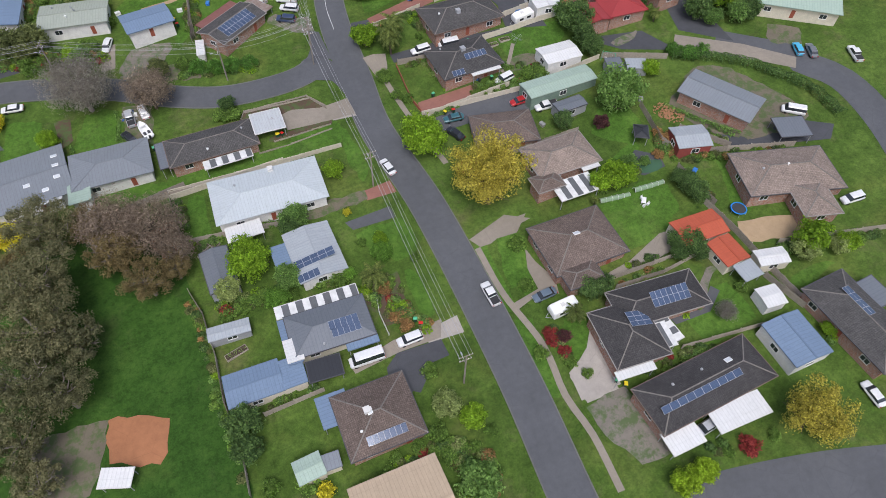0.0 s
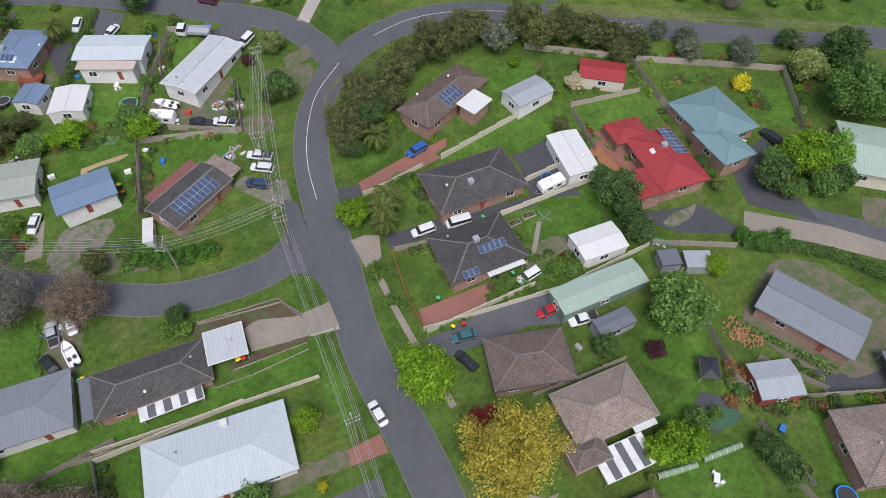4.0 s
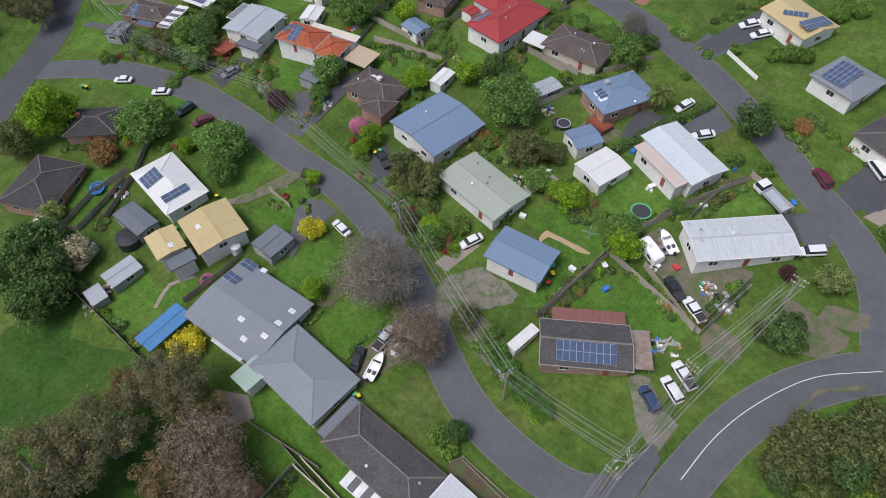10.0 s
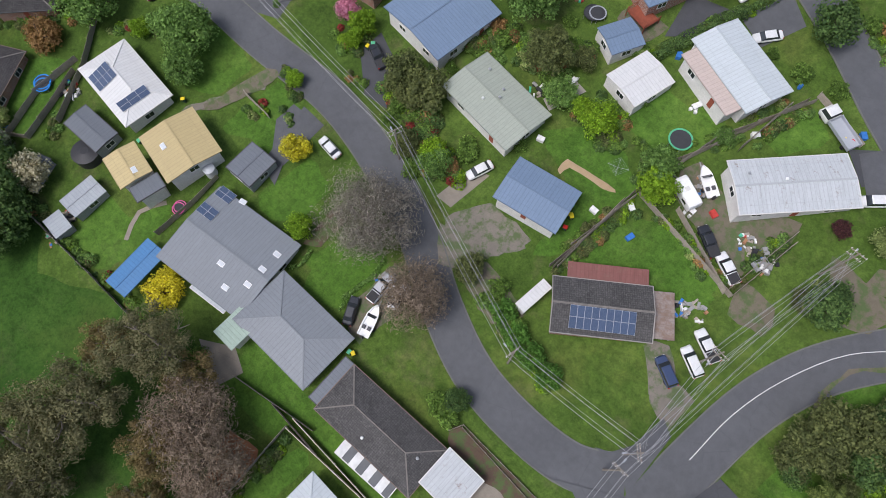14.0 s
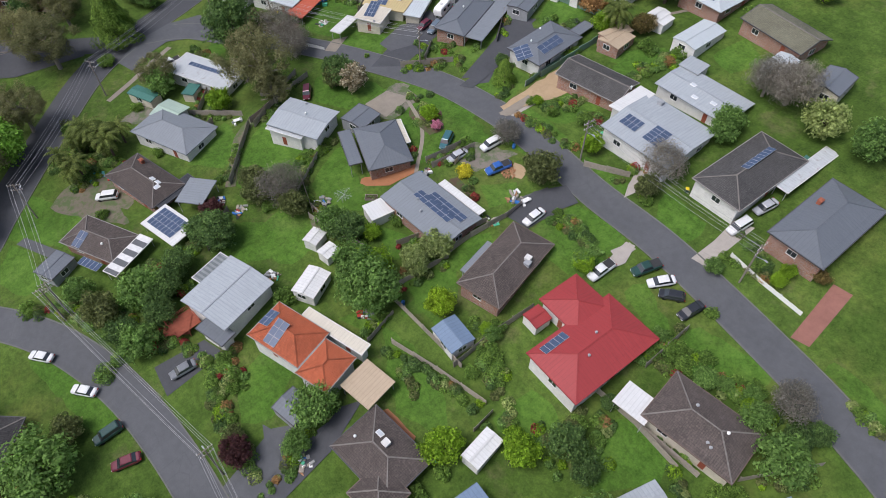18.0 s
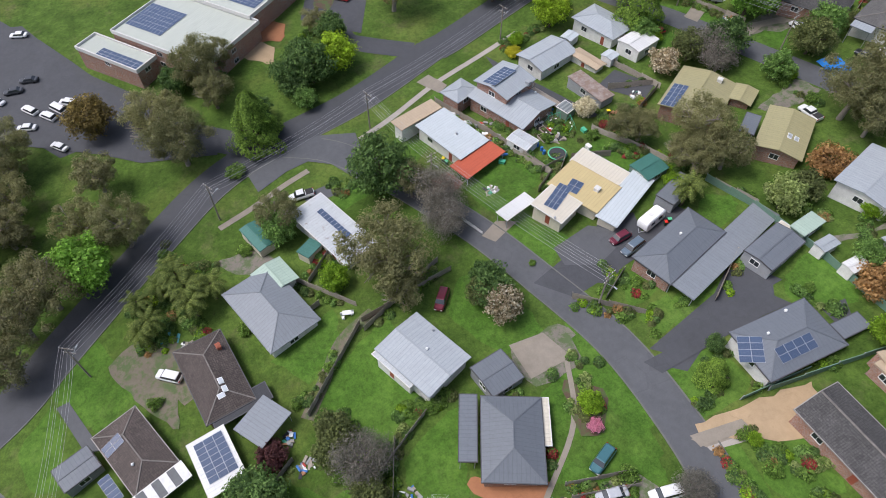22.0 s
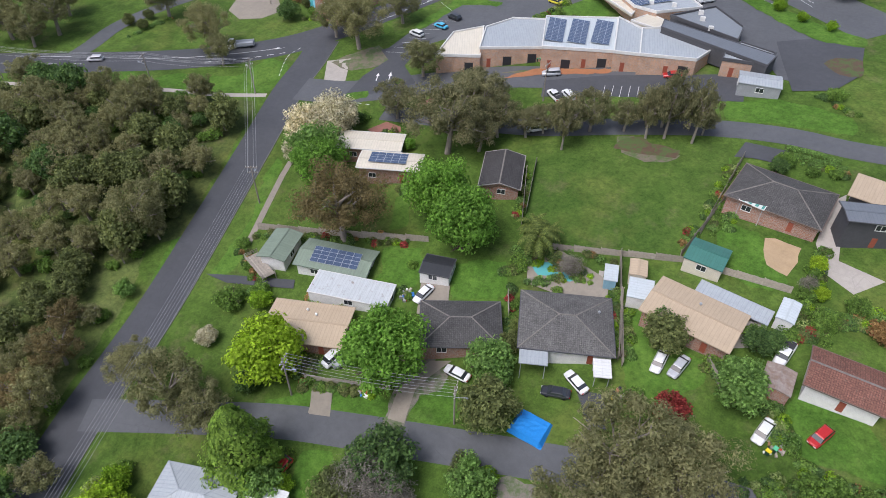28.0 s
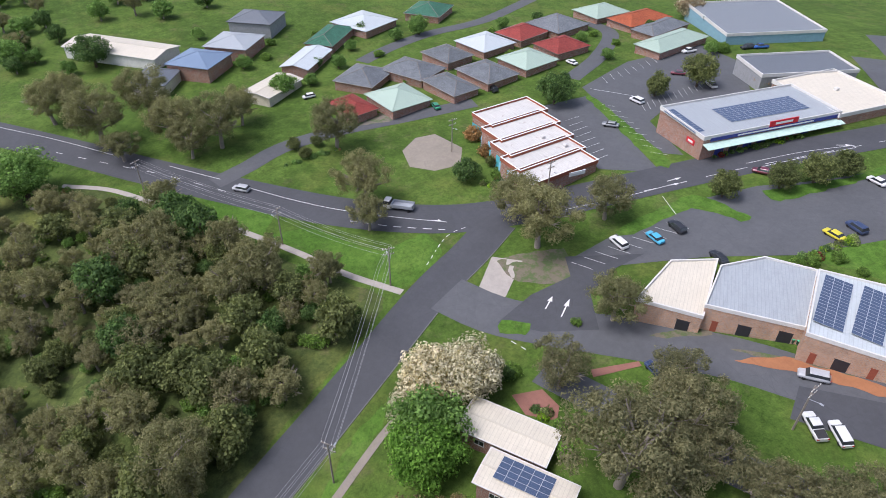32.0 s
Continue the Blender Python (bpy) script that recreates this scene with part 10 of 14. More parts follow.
grow("shrub", (-35.8, 168.9, 1.9), (-36.8, 165.3, 1.5), (-35.9, 171.3, 1.5), (-23.9, 174.3, 1.8), (-27.9, 175, 1.5), (-31.2, 171.4, 1.7), (-29.2, 178.6, 1.3), (-39.2, 164, 1.2), (-38.9, 159.3, 1.2), (-46.4, 208.4, 2.3), (-44, 207.8, 1.8), (-85.9, 284.5, 1.6), (-66.6, 189.1, 1.3), (-63, 186.9, 1.6), (-65.7, 184, 1.3), (-67.1, 187.4, 1.1), (-119.3, 179, 1.6), (-98.1, 194.6, 1.6), (-95.5, 261.8, 2), (-88.7, 264.2, 2), (-98.5, 169.6, 2.2), (-90.4, 154.3, 1.3), (-91.4, 152, 1), (-75.4, 215.5, 1.1))
grow("shrub", (-72.7, 215.2, 1.1), (-70.1, 214.9, 1.1), (-68.5, 228.5, 1.3), (-45.9, 238, 1.4), (-42.5, 210.6, 1.7), (-77.9, 216.1, 1.1), (-102.3, 233.9, 1.3), (-96.7, 234.4, 1.5), (-89.8, 236.6, 1.9), (-103.6, 216.5, 1.6), (-108, 249.6, 1.2), (-126.2, 278.1, 1.8), (-142.5, 153.7, 1.3), (-130.9, 134.2, 1.9), (-124.1, 195, 1.3), (-125.3, 197.4, 1.3), (-123.4, 191.9, 1.1), (-133, 175.4, 1.1), (-150.3, 169.9, 1.4), (-102.1, 210.7, 1), (-189.9, 174.7, 2.5), (-168, 173.1, 1.6), (-162.9, 288.2, 1.5), (-167.5, 246.1, 1.6))
grow("shrub", (-156.3, 289.4, 1.8), (-213.4, 263, 2), (-142.8, 220.7, 0.8), (-134.2, 233.5, 0.8), (-106.6, 252.1, 1.2), (-132.7, 267, 1.7), (-118.8, 258, 1.2), (-184.4, 229.9, 1.3), (-170.9, 237.5, 1.4), (-223.4, 295.5, 3.5), (-219.9, 300.1, 2.3), (-203.6, 268.5, 1.3), (-135.1, 348.1, 1.6), (-109.3, 321.6, 1.7), (-127, 309.9, 2.2), (-123.5, 310.9, 2.1), (-119.9, 311.4, 1.9), (-115.6, 312.2, 1.9), (-111.9, 311.9, 1.9), (-151.8, 312.2, 1.9), (-134.7, 342.6, 2), (-131.2, 337.7, 2.7), (-146.4, 374.6, 2.5), (-140.9, 373.8, 1.5))
grow("shrub", (-137.1, 374.7, 1.5), (-179.8, 327.8, 1.7), (-134.9, 333.1, 1.8), (-127.5, 342.8, 2.5), (-173.5, 308.8, 2), (-232.6, 307.7, 1.6), (-227.1, 303.9, 1.3), (-198, 319.1, 1.1), (-210.2, 305, 1.3), (-205.4, 306, 1.3), (-142.6, 401.8, 2.5), (-236.7, 352.1, 2.1), (-226.4, 327, 2.4), (-221.9, 331.2, 2), (-257.1, 446, 1.4), (-255.2, 450.3, 1.4), (-252.4, 455.7, 1.4), (-237.7, 368.9, 1.2), (-286.5, 390.5, 1.7), (-221.1, 410.9, 1.5), (-220, 414.8, 1.5), (-253.3, 454.7, 1.4), (-393.7, 386.5, 2), (-376.1, 410.8, 2.4))
grow("shrub", (-300.7, 501.1, 3.1), (-399.8, 378.5, 2.4), (-359.1, 404.8, 1.7), (-354.2, 417.4, 1.7), (-337.8, 424.8, 1.6), (-345.4, 445.8, 2), (-358.3, 463.8, 1.7), (-355.9, 481.8, 1.9), (-341.6, 482, 1.9), (-329.4, 480.5, 2), (-331.7, 493.7, 1.7), (-315.2, 496.4, 2), (-361.4, 499.8, 2), (-344.5, 377.7, 1.7), (-338.8, 384.1, 1.7), (-338.2, 393.6, 1.4), (-338.3, 408.4, 1.4), (-409.1, 403.2, 2.2), (-411.6, 385.9, 2.1), (-408.6, 353, 1.8), (-427, 345, 2), (-404.3, 365.6, 2), (-369.2, 456.5, 1.7), (-337.8, 458.5, 1.8))
grow("shrub", (-356.7, 426.2, 1.6), (-349.7, 405.3, 1.5), (-212.8, 471.5, 1.4), (-216.4, 467.2, 1.4), (-216.7, 417.6, 1.7), (-211.8, 417.1, 1.4), (-219.2, 413.4, 1.4), (-242.7, 280.5, 1.7), (-236.8, 272.5, 1.4), (-233.8, 263.8, 1.5), (-251.9, 289.9, 1.6), (-250.4, 294.4, 1.4), (142.6, 147.9, 1.7), (151.1, 143.6, 2), (150.6, 148.6, 2), (159.9, 143.2, 2), (114.2, 169.7, 1.8), (3.1, 209.9, 1.5), (8.5, 207, 1.8), (34, 193, 2), (47.6, 190, 1.5), (53.6, 187.8, 1.3), (50.6, 186.7, 1.3), (50, 194.7, 2))
grow("shrub", (45.2, 198.4, 2.1), (36.5, 192.6, 2.1), (22.4, 209, 1.8), (49.7, 215.2, 1.7), (54.9, 221.5, 1.7), (69.4, 226, 1.7), (65.2, 199, 1.1), (60.8, 194.4, 1), (67.2, 200.9, 1), (-48.8, 206, 1.4), (-46.2, 205.9, 1.2), (-37.3, 211.3, 1.2), (-49, 189.7, 1.6), (-45.4, 189.8, 1.5), (-15.8, 233.8, 1.3), (-16.8, 229, 1.1), (-17.6, 227.1, 0.9), (-14.2, 208.1, 1.3), (60.7, 40.5, 0.9), (63.8, 40.2, 0.9), (66, 40.3, 0.9), (75.6, 38.4, 1.3))
grow("yellow", (-3.9, 33.1, 1.7), (-48.3, 102.5, 2.2), (120, 128.4, 2.2), (-48.4, 131.4, 3), (-46.5, 100.3, 3.6), (-98.4, 211.6, 1.5), (-97.4, 211, 1.6), (-201.2, 243.6, 2.3))
grow("grey", (-28.6, 129.9, 7.2), (-30.2, 212.5, 3.3), (-162.9, 210.5, 5.1), (-70.6, 235.3, 4.2), (-64.9, 264.6, 5.4), (-118.8, 182.6, 4.5), (-98.1, 222.9, 2.9), (-156.5, 209.3, 4.5), (-174.1, 279.4, 4), (-178.5, 279.6, 4.8), (-171.1, 330.2, 2.4), (132.7, 150.5, 2.4), (129.6, 154.2, 2))
grow("greenhedge", (-4.5, 134, 2.6), (-0.9, 132.6, 2.6), (2.8, 131.8, 2.6), (6.6, 131.1, 2.4))
grow("orn", (16.1, 63.6, 1.5), (9.6, 63.8, 1.4), (16.5, 57.1, 1.6), (17.3, 55, 1.4), (-26.9, 146.1, 1.8), (-38.1, 170.1, 1.8), (83.3, 74.3, 1.7), (83.6, 71.4, 1.5), (82.2, 76.6, 1.4), (79.1, 71.2, 1.3), (-100.5, 116, 4.2), (11.4, 207.7, 2.1), (-114.5, 266.4, 3.9), (-88.8, 260.9, 1.5), (-139.2, 278.5, 4.8), (-123, 339.1, 2.8), (-274.3, 483.3, 3.7), (-305.8, 398.5, 3.4), (-296.8, 395.3, 2.9))
grow("olive", (42.6, 153, 4.3), (46.7, 155.4, 3.9), (40, 147.9, 3.7), (52.9, 158.6, 4.9), (56.8, 161.9, 4.4), (63.4, 162.7, 5), (70.2, 163.7, 5), (74.5, 165, 3.9), (84.1, 160.6, 4.9), (86.2, 156.3, 4.8), (92, 156.2, 4.8), (97.4, 152.8, 4.2), (100.3, 149.3, 4.1), (104.2, 145.4, 3.6), (50.1, 152.5, 3.6), (37.6, 144.3, 2.9), (100.3, 145.2, 3.1), (-27.3, 170.3, 4.5), (-38, 152.5, 4.2), (-40.2, 150.9, 3.2), (79.9, 132.9, 2), (-22.5, 173.8, 2.4), (26.4, 163.3, 2.2), (-118.1, 104.5, 4.9))
grow("olive", (-34.5, 143.9, 2.6), (-12.9, 135.2, 2.8), (-43, 152.4, 4), (-125, 179.9, 3.6), (-114.4, 182, 3.2), (-85.9, 219.7, 4.1), (-69.8, 230.1, 2.8), (-122.6, 178.8, 3.3), (-180.4, 276.3, 4.6), (-136, 270.3, 3.6), (-151.5, 323.1, 4), (-169.4, 298.4, 4.8), (-238.4, 433.5, 4.3), (-234.8, 440.9, 4.3), (-232.5, 448.8, 3.6), (-244.8, 421.4, 3.8), (-286.9, 468.8, 5.4), (-290.3, 454.2, 4), (-328.5, 358.6, 2.1), (-332.3, 363.9, 1.9), (-334.6, 358.2, 2.2), (-297.2, 401.3, 2.1), (-291.8, 393, 1.7), (-194.4, 452.6, 2.7))
grow("olive", (-226.9, 470, 3.8), (-220.9, 464.3, 3), (-256.5, 285.1, 4), (-257.2, 276.4, 3), (-259.6, 292.3, 3), (116.1, 163.9, 2.8), (123.9, 157.5, 2.2), (-49.1, 188.2, 1.7), (44.8, 145.3, 2.3))
grow("greygreen", (77, 159.4, 4.1), (105.1, 149, 2.9), (115.7, 143.6, 2.9), (125.5, 137.1, 2.6), (111.8, 148.5, 2.5))
grow("whiteb", (87.5, 142, 2.2), (-79.5, 98.1, 3.7), (-174.6, 248, 2.7), (-242.9, 339, 5.3), (-238.6, 344.2, 6.6), (-220.7, 287.2, 2.2), (-241.6, 334.1, 3.7))
grow("purple", (55.3, 186.1, 2.1), (72.2, 83, 2), (-80, 149.4, 2.7), (-125, 170.1, 2.6))
grow("pink", (-60, 155.4, 2.4), (-111.6, 215.7, 1.3))
grow("gumbrown", (-27.4, 85.3, 5.7), (-31.6, 94.8, 4.4), (-22.9, 78.8, 4.9), (-18.3, 80.5, 3.3), (-232.6, 223.6, 8.3), (-214.5, 318.6, 9.5), (-239.7, 270.5, 4.9), (-237.6, 262, 4.3), (-245.6, 276.2, 3.7))
grow("conifer", (-196.8, 181.2, 5.6), (-111.5, 234.9, 2.5), (-200.7, 181.8, 4.5), (-196.6, 273.6, 6.1))
grow("gum", (-221.6, 172.6, 7), (-197.4, 165.5, 7.7), (-213.5, 174.6, 5.5), (-171.1, 180.9, 4.9), (-150.5, 196.2, 8.9), (-144.6, 196.8, 4.6), (-211.4, 129.2, 7.4), (-205.9, 161.9, 8), (-179.3, 152, 6.6), (-226.7, 177.4, 4.9), (-154.7, 260.7, 6.6), (-163.8, 250.6, 4.6), (-149.5, 290.2, 7.7), (-143.2, 290, 5.4), (-214.9, 275.3, 6.4), (-152.1, 256.1, 4.8), (-142.1, 300.4, 8), (-133.5, 295.3, 4.9), (-148.6, 298.5, 8.6), (-161.9, 252.8, 4.4), (-207.8, 275.3, 5.3), (-225.1, 275.4, 4.7), (-259, 379, 8.6), (-269.6, 381.6, 6.8))
grow("gum", (-256.4, 396.4, 6.3), (-326.7, 367, 7.5), (-299.1, 359.5, 7.3), (-289.7, 355.3, 5.1), (-372.4, 316.1, 9), (-395, 308.3, 8), (-359.1, 333.6, 8.5), (-349.4, 342.9, 8.4), (-377.4, 331.4, 9), (-359.6, 319.1, 5.5), (-403, 314.1, 6.9), (-349.2, 334.3, 6.1), (-358, 352.4, 6.5), (-233.8, 374.3, 5.8), (-253.1, 300, 6.7), (-221.9, 254.9, 3.9), (144.3, 153.5, 4.7), (157.8, 147.4, 4.2))
grow("cream", (-134.7, 211.6, 3.7), (-178.9, 269.3, 3.8), (-334.7, 527.6, 6.2))
grow("brownround", (-216.4, 147.3, 5.9), (-100, 265.6, 2.9))
grow("bright", (-172.9, 144.9, 6.4), (-188, 296.9, 7.9), (-219.4, 348.1, 1.5), (-227.5, 342.4, 1.1), (-230.8, 330.1, 6.6))
grow("gold", (41.9, 74.5, 8.7), (68.9, 13.6, 5.4))
grow("gumdark", (-188.4, 361.7, 3.6, 1.9), (-173.6, 372.2, 3.8, 1.9), (-170.3, 374, 4.4, 1.9), (-164.6, 374.3, 4, 1.9), (-167.8, 206.7, 4.4), (-216.8, 369.4, 5))
grow("green", (0.5, 71.5, 3), (4.9, 84.6, 3), (113.5, 107.7, 3.2), (112.4, 101.2, 2.6), (-1.8, 166.5, 3.4), (-21.3, 166.2, 3), (2.6, 177.3, 1.6), (-105.1, 184.7, 3.2), (-79, 165.1, 2.3), (-75, 156.8, 2.4), (-69.1, 251.8, 3.2), (-47, 261.9, 4.4), (-32.3, 207.6, 2.4), (-49.8, 208.9, 1.4), (-51.6, 224.6, 1.8), (-192.2, 272.5, 3.6), (-171.2, 303.7, 3), (-170.1, 301.3, 2.6))
grow("bright", (-2.5, 68.2, 2.4), (11, 69, 1.4), (17.9, 70.5, 2.2), (122.6, 104.5, 4.6))
grow("pale", (-10.5, 72.9, 2.8), (135.9, 126.6, 3.2), (-93.3, 100.2, 2.6), (-213.7, 258.9, 2))
grow("shrub", (-12.6, 75.4, 1.2), (52.9, 103.4, 1.1), (55.4, 103.8, 1.1), (57.9, 103.7, 1.2), (-27.1, 150.6, 2))
grow("yellow", (15, 83.1, 1), (121.6, 129.6, 1.6))
grow("dark", (52.5, 48, 2.4), (72.4, 49.3, 2.6), (147.3, 128.2, 4), (120.7, 99, 3.4), (100, 113.4, 2), (-113.7, 152.6, 3), (-47.8, 186, 3.2), (-115.8, 238.4, 1.8), (-204.8, 182.4, 4.2), (-221.6, 176.9, 2.2), (-152.2, 325.6, 2.8), (-137, 329.7, 2.2), (-207, 283.9, 2.6))
grow("lime", (91.8, 40.9, 3.6), (98, 38, 2.4), (83.5, 25.3, 1.6), (-34, 208.5, 1.6), (-53.1, 180.9, 2.2), (-69.4, 190.5, 1.4), (-60.6, 170.4, 1.8), (-42.9, 231.5, 1.5), (-101.1, 234.6, 1.2), (-204.7, 245.8, 2), (-148.5, 252, 1.8), (-164.2, 290.3, 1.6))
grow("purple", (41.6, 42, 1.4), (24.2, 175.8, 1.6), (-126.9, 169.9, 2))
grow("grey", (69.4, 34.9, 2), (-69.3, 264.3, 4.6))
grow("greenhedge", (98.6, 96, 2.4), (101.2, 93.8, 2.6), (104.5, 93.4, 2.2), (-41.6, 208.7, 1.7))
grow("palm", (61, 65.7, 1), (100.5, 107.6, 1.8), (40.5, 127.2, 3.6), (-161.5, 153.3, 2.8), (-167.2, 159.8, 2.8), (-161.9, 164.8, 2.2), (-180.6, 333.7, 3.4))
grow("greygreen", (114.3, 140, 3), (124.3, 134, 3.2), (138.1, 134.1, 2.4), (-89, 97, 3.2))
grow("gumbrown", (-45.2, 89.7, 4.6), (-218.8, 326.6, 4.6))
grow("olive", (-118.6, 144.3, 4), (-102.1, 131.1, 2.8), (-82.7, 150.5, 2), (-139.7, 209.3, 3), (-225.4, 168.6, 3), (-172.7, 311.3, 2.2), (-167.8, 289.5, 2.6))
grow("cream", (-99.3, 267.4, 2.2))
grow("brownround", (-38.8, 234, 1.6))
grow("gum", (-149.2, 257.3, 5), (-148.1, 262.6, 5.2), (-231.5, 202.6, 4))
grow("orn", (-136.3, 279.5, 2.6))
plant("olive", 37.9, 147.4, 3.6)
plant("olive", 38.6, 150.7, 4)
plant("dark", 38.8, 143.5, 2.6)
plant("olive", 44.2, 158.5, 3.6)
plant("bright", -200.5, 331.8, 7, 1.25)
plant("bright", -192, 327.5, 7.2, 1.25)
grow("lime", (-198.7, 465.7, 1.6), (-192.1, 463.2, 1.7), (-171.9, 448.2, 2), (-164.2, 442.4, 2), (-157.4, 437.8, 1.7), (-149.9, 435.1, 1.6))
grow("dark", (-169.6, 476.6, 3.6), (-150.6, 457.7, 5.2), (-147, 371.8, 2))
grow("gum", (-160.8, 468.8, 7.5, 1.3), (-149.5, 482.1, 5), (-179.9, 492.6, 5.5))
grow("brownround", (-223, 460.7, 4))
grow("limeyel", (-134.9, 349.1, 1.8), (-132.9, 343.1, 1.5))
grow("grey", (-135.2, 344, 1.6))
grow("shrub", (-135, 338.9, 1.6), (-139.8, 331, 2.2), (-173.6, 310.9, 2.4), (-171.1, 325.7, 1.2), (-176, 319.7, 1.3))
grow("palm", (-169.8, 331.3, 1.5), (-173.5, 314.9, 1.6))
grow("lime", (-83.9, 231.4, 2.4), (-66.8, 210.5, 2.2))
grow("yellow", (-97.9, 211.3, 1.5))
grow("pale", (-86.6, 195.9, 2.6), (-86.2, 190, 2.6))




def inside(x, y, poly):
    hit = False
    for (x0, y0), (x1, y1) in zip(poly, poly[1:] + poly[:1]):
        if (y0 > y) != (y1 > y) and x < (x1 - x0) * (y - y0) / (y1 - y0) + x0:
            hit = not hit
    return hit


def woodland(label, poly, count, kinds, rmin, rmax, seed, gap):
    """A wood that nobody could count: trees with room of their own, joined as one stuff."""
    rng = random.Random(seed)
    xs, ys = [p[0] for p in poly], [p[1] for p in poly]
    put, vs, loops, mi = [], [], [], []
    names = sorted({"leaf_" + k for k in kinds}) + ["bark_grey"]
    base = 0
    tris = []
    for _ in range(count * 30):
        if len(put) >= count:
            break
        x, y = rng.uniform(min(xs), max(xs)), rng.uniform(min(ys), max(ys))
        r = rng.uniform(rmin, rmax)
        if not inside(x, y, poly) or any(math.hypot(x - a, y - b) < gap * (r + c) for a, b, c in put):
            continue
        put.append((x, y, r))
        sp = rng.choice(kinds)
        tr, cr = rng.choice(plant_meshes(sp))
        k = r * rng.uniform(0.85, 1.3)
        t = rng.uniform(0, 6.283)
        for me, slot in ((cr, names.index("leaf_" + sp)), (tr, len(names) - 1)):
            co = np.empty(len(me.vertices) * 3, np.float32)
            me.vertices.foreach_get("co", co)
            co = co.reshape(-1, 3)
            if slot < len(names) - 1:
                pick = [(3 * i, 3 * i + 1, 3 * i + 2) for i in range(len(co) // 3)]
            else:
                pick = [tuple(p.vertices) for p in me.polygons]
            rot = np.array(((math.cos(t), -math.sin(t), 0), (math.sin(t), math.cos(t), 0), (0, 0, 1)), np.float32)
            co = (co @ rot.T) * np.array((r, r, k), np.float32) + np.array((x, y, ground(x, y)), np.float32)
            vs.append(co)
            tris += [tuple(i + base for i in q) for q in pick]
            mi += [slot] * len(pick)
            base += len(co)
    me = bpy.data.meshes.new("woodland")
    me.from_pydata(np.concatenate(vs).tolist(), [], tris)
    for nm in names:
        me.materials.append(MATS[nm])
    me.polygons.foreach_set("material_index", mi)
    tagged(new("woodland", me), label, "trees", kind="stuff")


def garden(wide, pts):
    """A mixed garden bed: low shrubs and perennials of several tints, joined as one stuff."""
    rng = random.Random(int(abs(pts[0][0] * 7 + pts[0][1] * 3)))
    line = spline(pts, 1.0)
    total = sum((b - a).length for a, b in zip(line, line[1:]))
    names = ["leaf_shrub", "leaf_dark", "leaf_green", "leaf_lime", "leaf_olive", "leaf_orn", "leaf_pale", "leaf_red"]
    odds = (8, 7, 6, 3, 5, 1, 2, 1)
    v, f, mi = [], [], []
    for _ in range(max(3, int(total * wide / 1.15))):
        k = rng.randrange(len(line) - 1)
        p = line[k].lerp(line[k + 1], rng.random())
        d = (line[k + 1] - line[k]).normalized()
        q = p + Vector((-d.y, d.x, 0)) * rng.uniform(-wide / 2, wide / 2)
        r = rng.uniform(0.4, 1.0) * min(1.3, 0.6 + wide * 0.25)
        slot = rng.choices(range(8), odds)[0]
        z = ground(q.x, q.y)
        h = r * rng.uniform(0.6, 1.3)
        for i in range(int(80 + 85 * r)):
            d3 = Vector((rng.gauss(0, 1), rng.gauss(0, 1), abs(rng.gauss(0, 1)))).normalized()
            o = Vector((q.x + d3.x * r, q.y + d3.y * r, z + 0.1 + d3.z * h)) + Vector((rng.gauss(0, 0.1), rng.gauss(0, 0.1), rng.gauss(0, 0.1)))
            card(v, f, o, (d3 + Vector((rng.gauss(0, 0.4), rng.gauss(0, 0.4), 0.3))).normalized(), rng.uniform(0.11, 0.27), rng, 0.7)
            mi.append(slot)
    ob = mesh_object("garden_bed", v, f, None, None, None, "", names)
    ob.data.polygons.foreach_set("material_index", mi)
    tagged(ob, "mixed green shrubs and perennials in a garden bed", "shrubs", kind="stuff")


garden(3, [(12.3, 65.5), (18, 56.8)])
garden(2.5, [(15.7, 59.6), (21.1, 53.7)])
garden(3, [(13.2, 33.6), (20.8, 26.5), (18.2, 23)])
garden(3.5, [(16.8, 33), (17.8, 24.1)])
garden(2, [(-0.8, 72.7), (8, 69.3)])
garden(3, [(-13.2, 71.6), (-1.5, 70)])
garden(2, [(40.6, 44.7), (40.2, 37.9)])
garden(1.5, [(50.1, 28.1), (64.4, 29.7)])
garden(1.5, [(61.1, 38.2), (68, 38.9)])
garden(2, [(7, 32.3), (14.8, 32.9)])
garden(2, [(53.4, 15.6), (56.3, 15.3)])
garden(2, [(64, 69), (73.5, 69.6)])
garden(2.2, [(81.5, 76.1), (82, 68.2)])
garden(2, [(80.8, 65.5), (81.8, 58)])
garden(1.2, [(52.4, 105.3), (60.2, 103.8)])
garden(2, [(59.7, 108.8), (70.6, 104.5)])
garden(1.5, [(80.3, 26.2), (83.8, 23.5)])
garden(2, [(7.6, 81.2), (2.5, 85.4)])
garden(2, [(-41.2, 155.2), (-28.1, 143.1)])
garden(3, [(-38.8, 149.3), (-23.3, 145.1)])
garden(3, [(-17.3, 171.3), (-9.7, 165)])
garden(2.5, [(-33.7, 166.8), (-40.3, 165.9)])
garden(2, [(-35.9, 194.9), (-29.6, 191.1)])
garden(3, [(-22.6, 176.2), (-33.4, 171.1)])
garden(2, [(-5.4, 133.3), (7.7, 131.1)])
garden(1.5, [(-12.2, 191.3), (-6.6, 199.3)])
garden(2, [(46.9, 134.1), (48.7, 126.2)])
garden(1, [(38.7, 117.8), (44.7, 118.2)])
garden(1.2, [(65.9, 105.2), (69.4, 102.3)])
garden(1.5, [(53.8, 102.9), (58.9, 102.8)])
garden(2, [(83.3, 149.2), (83, 140.5)])
garden(1.5, [(53.7, 139.2), (56.5, 143.7)])
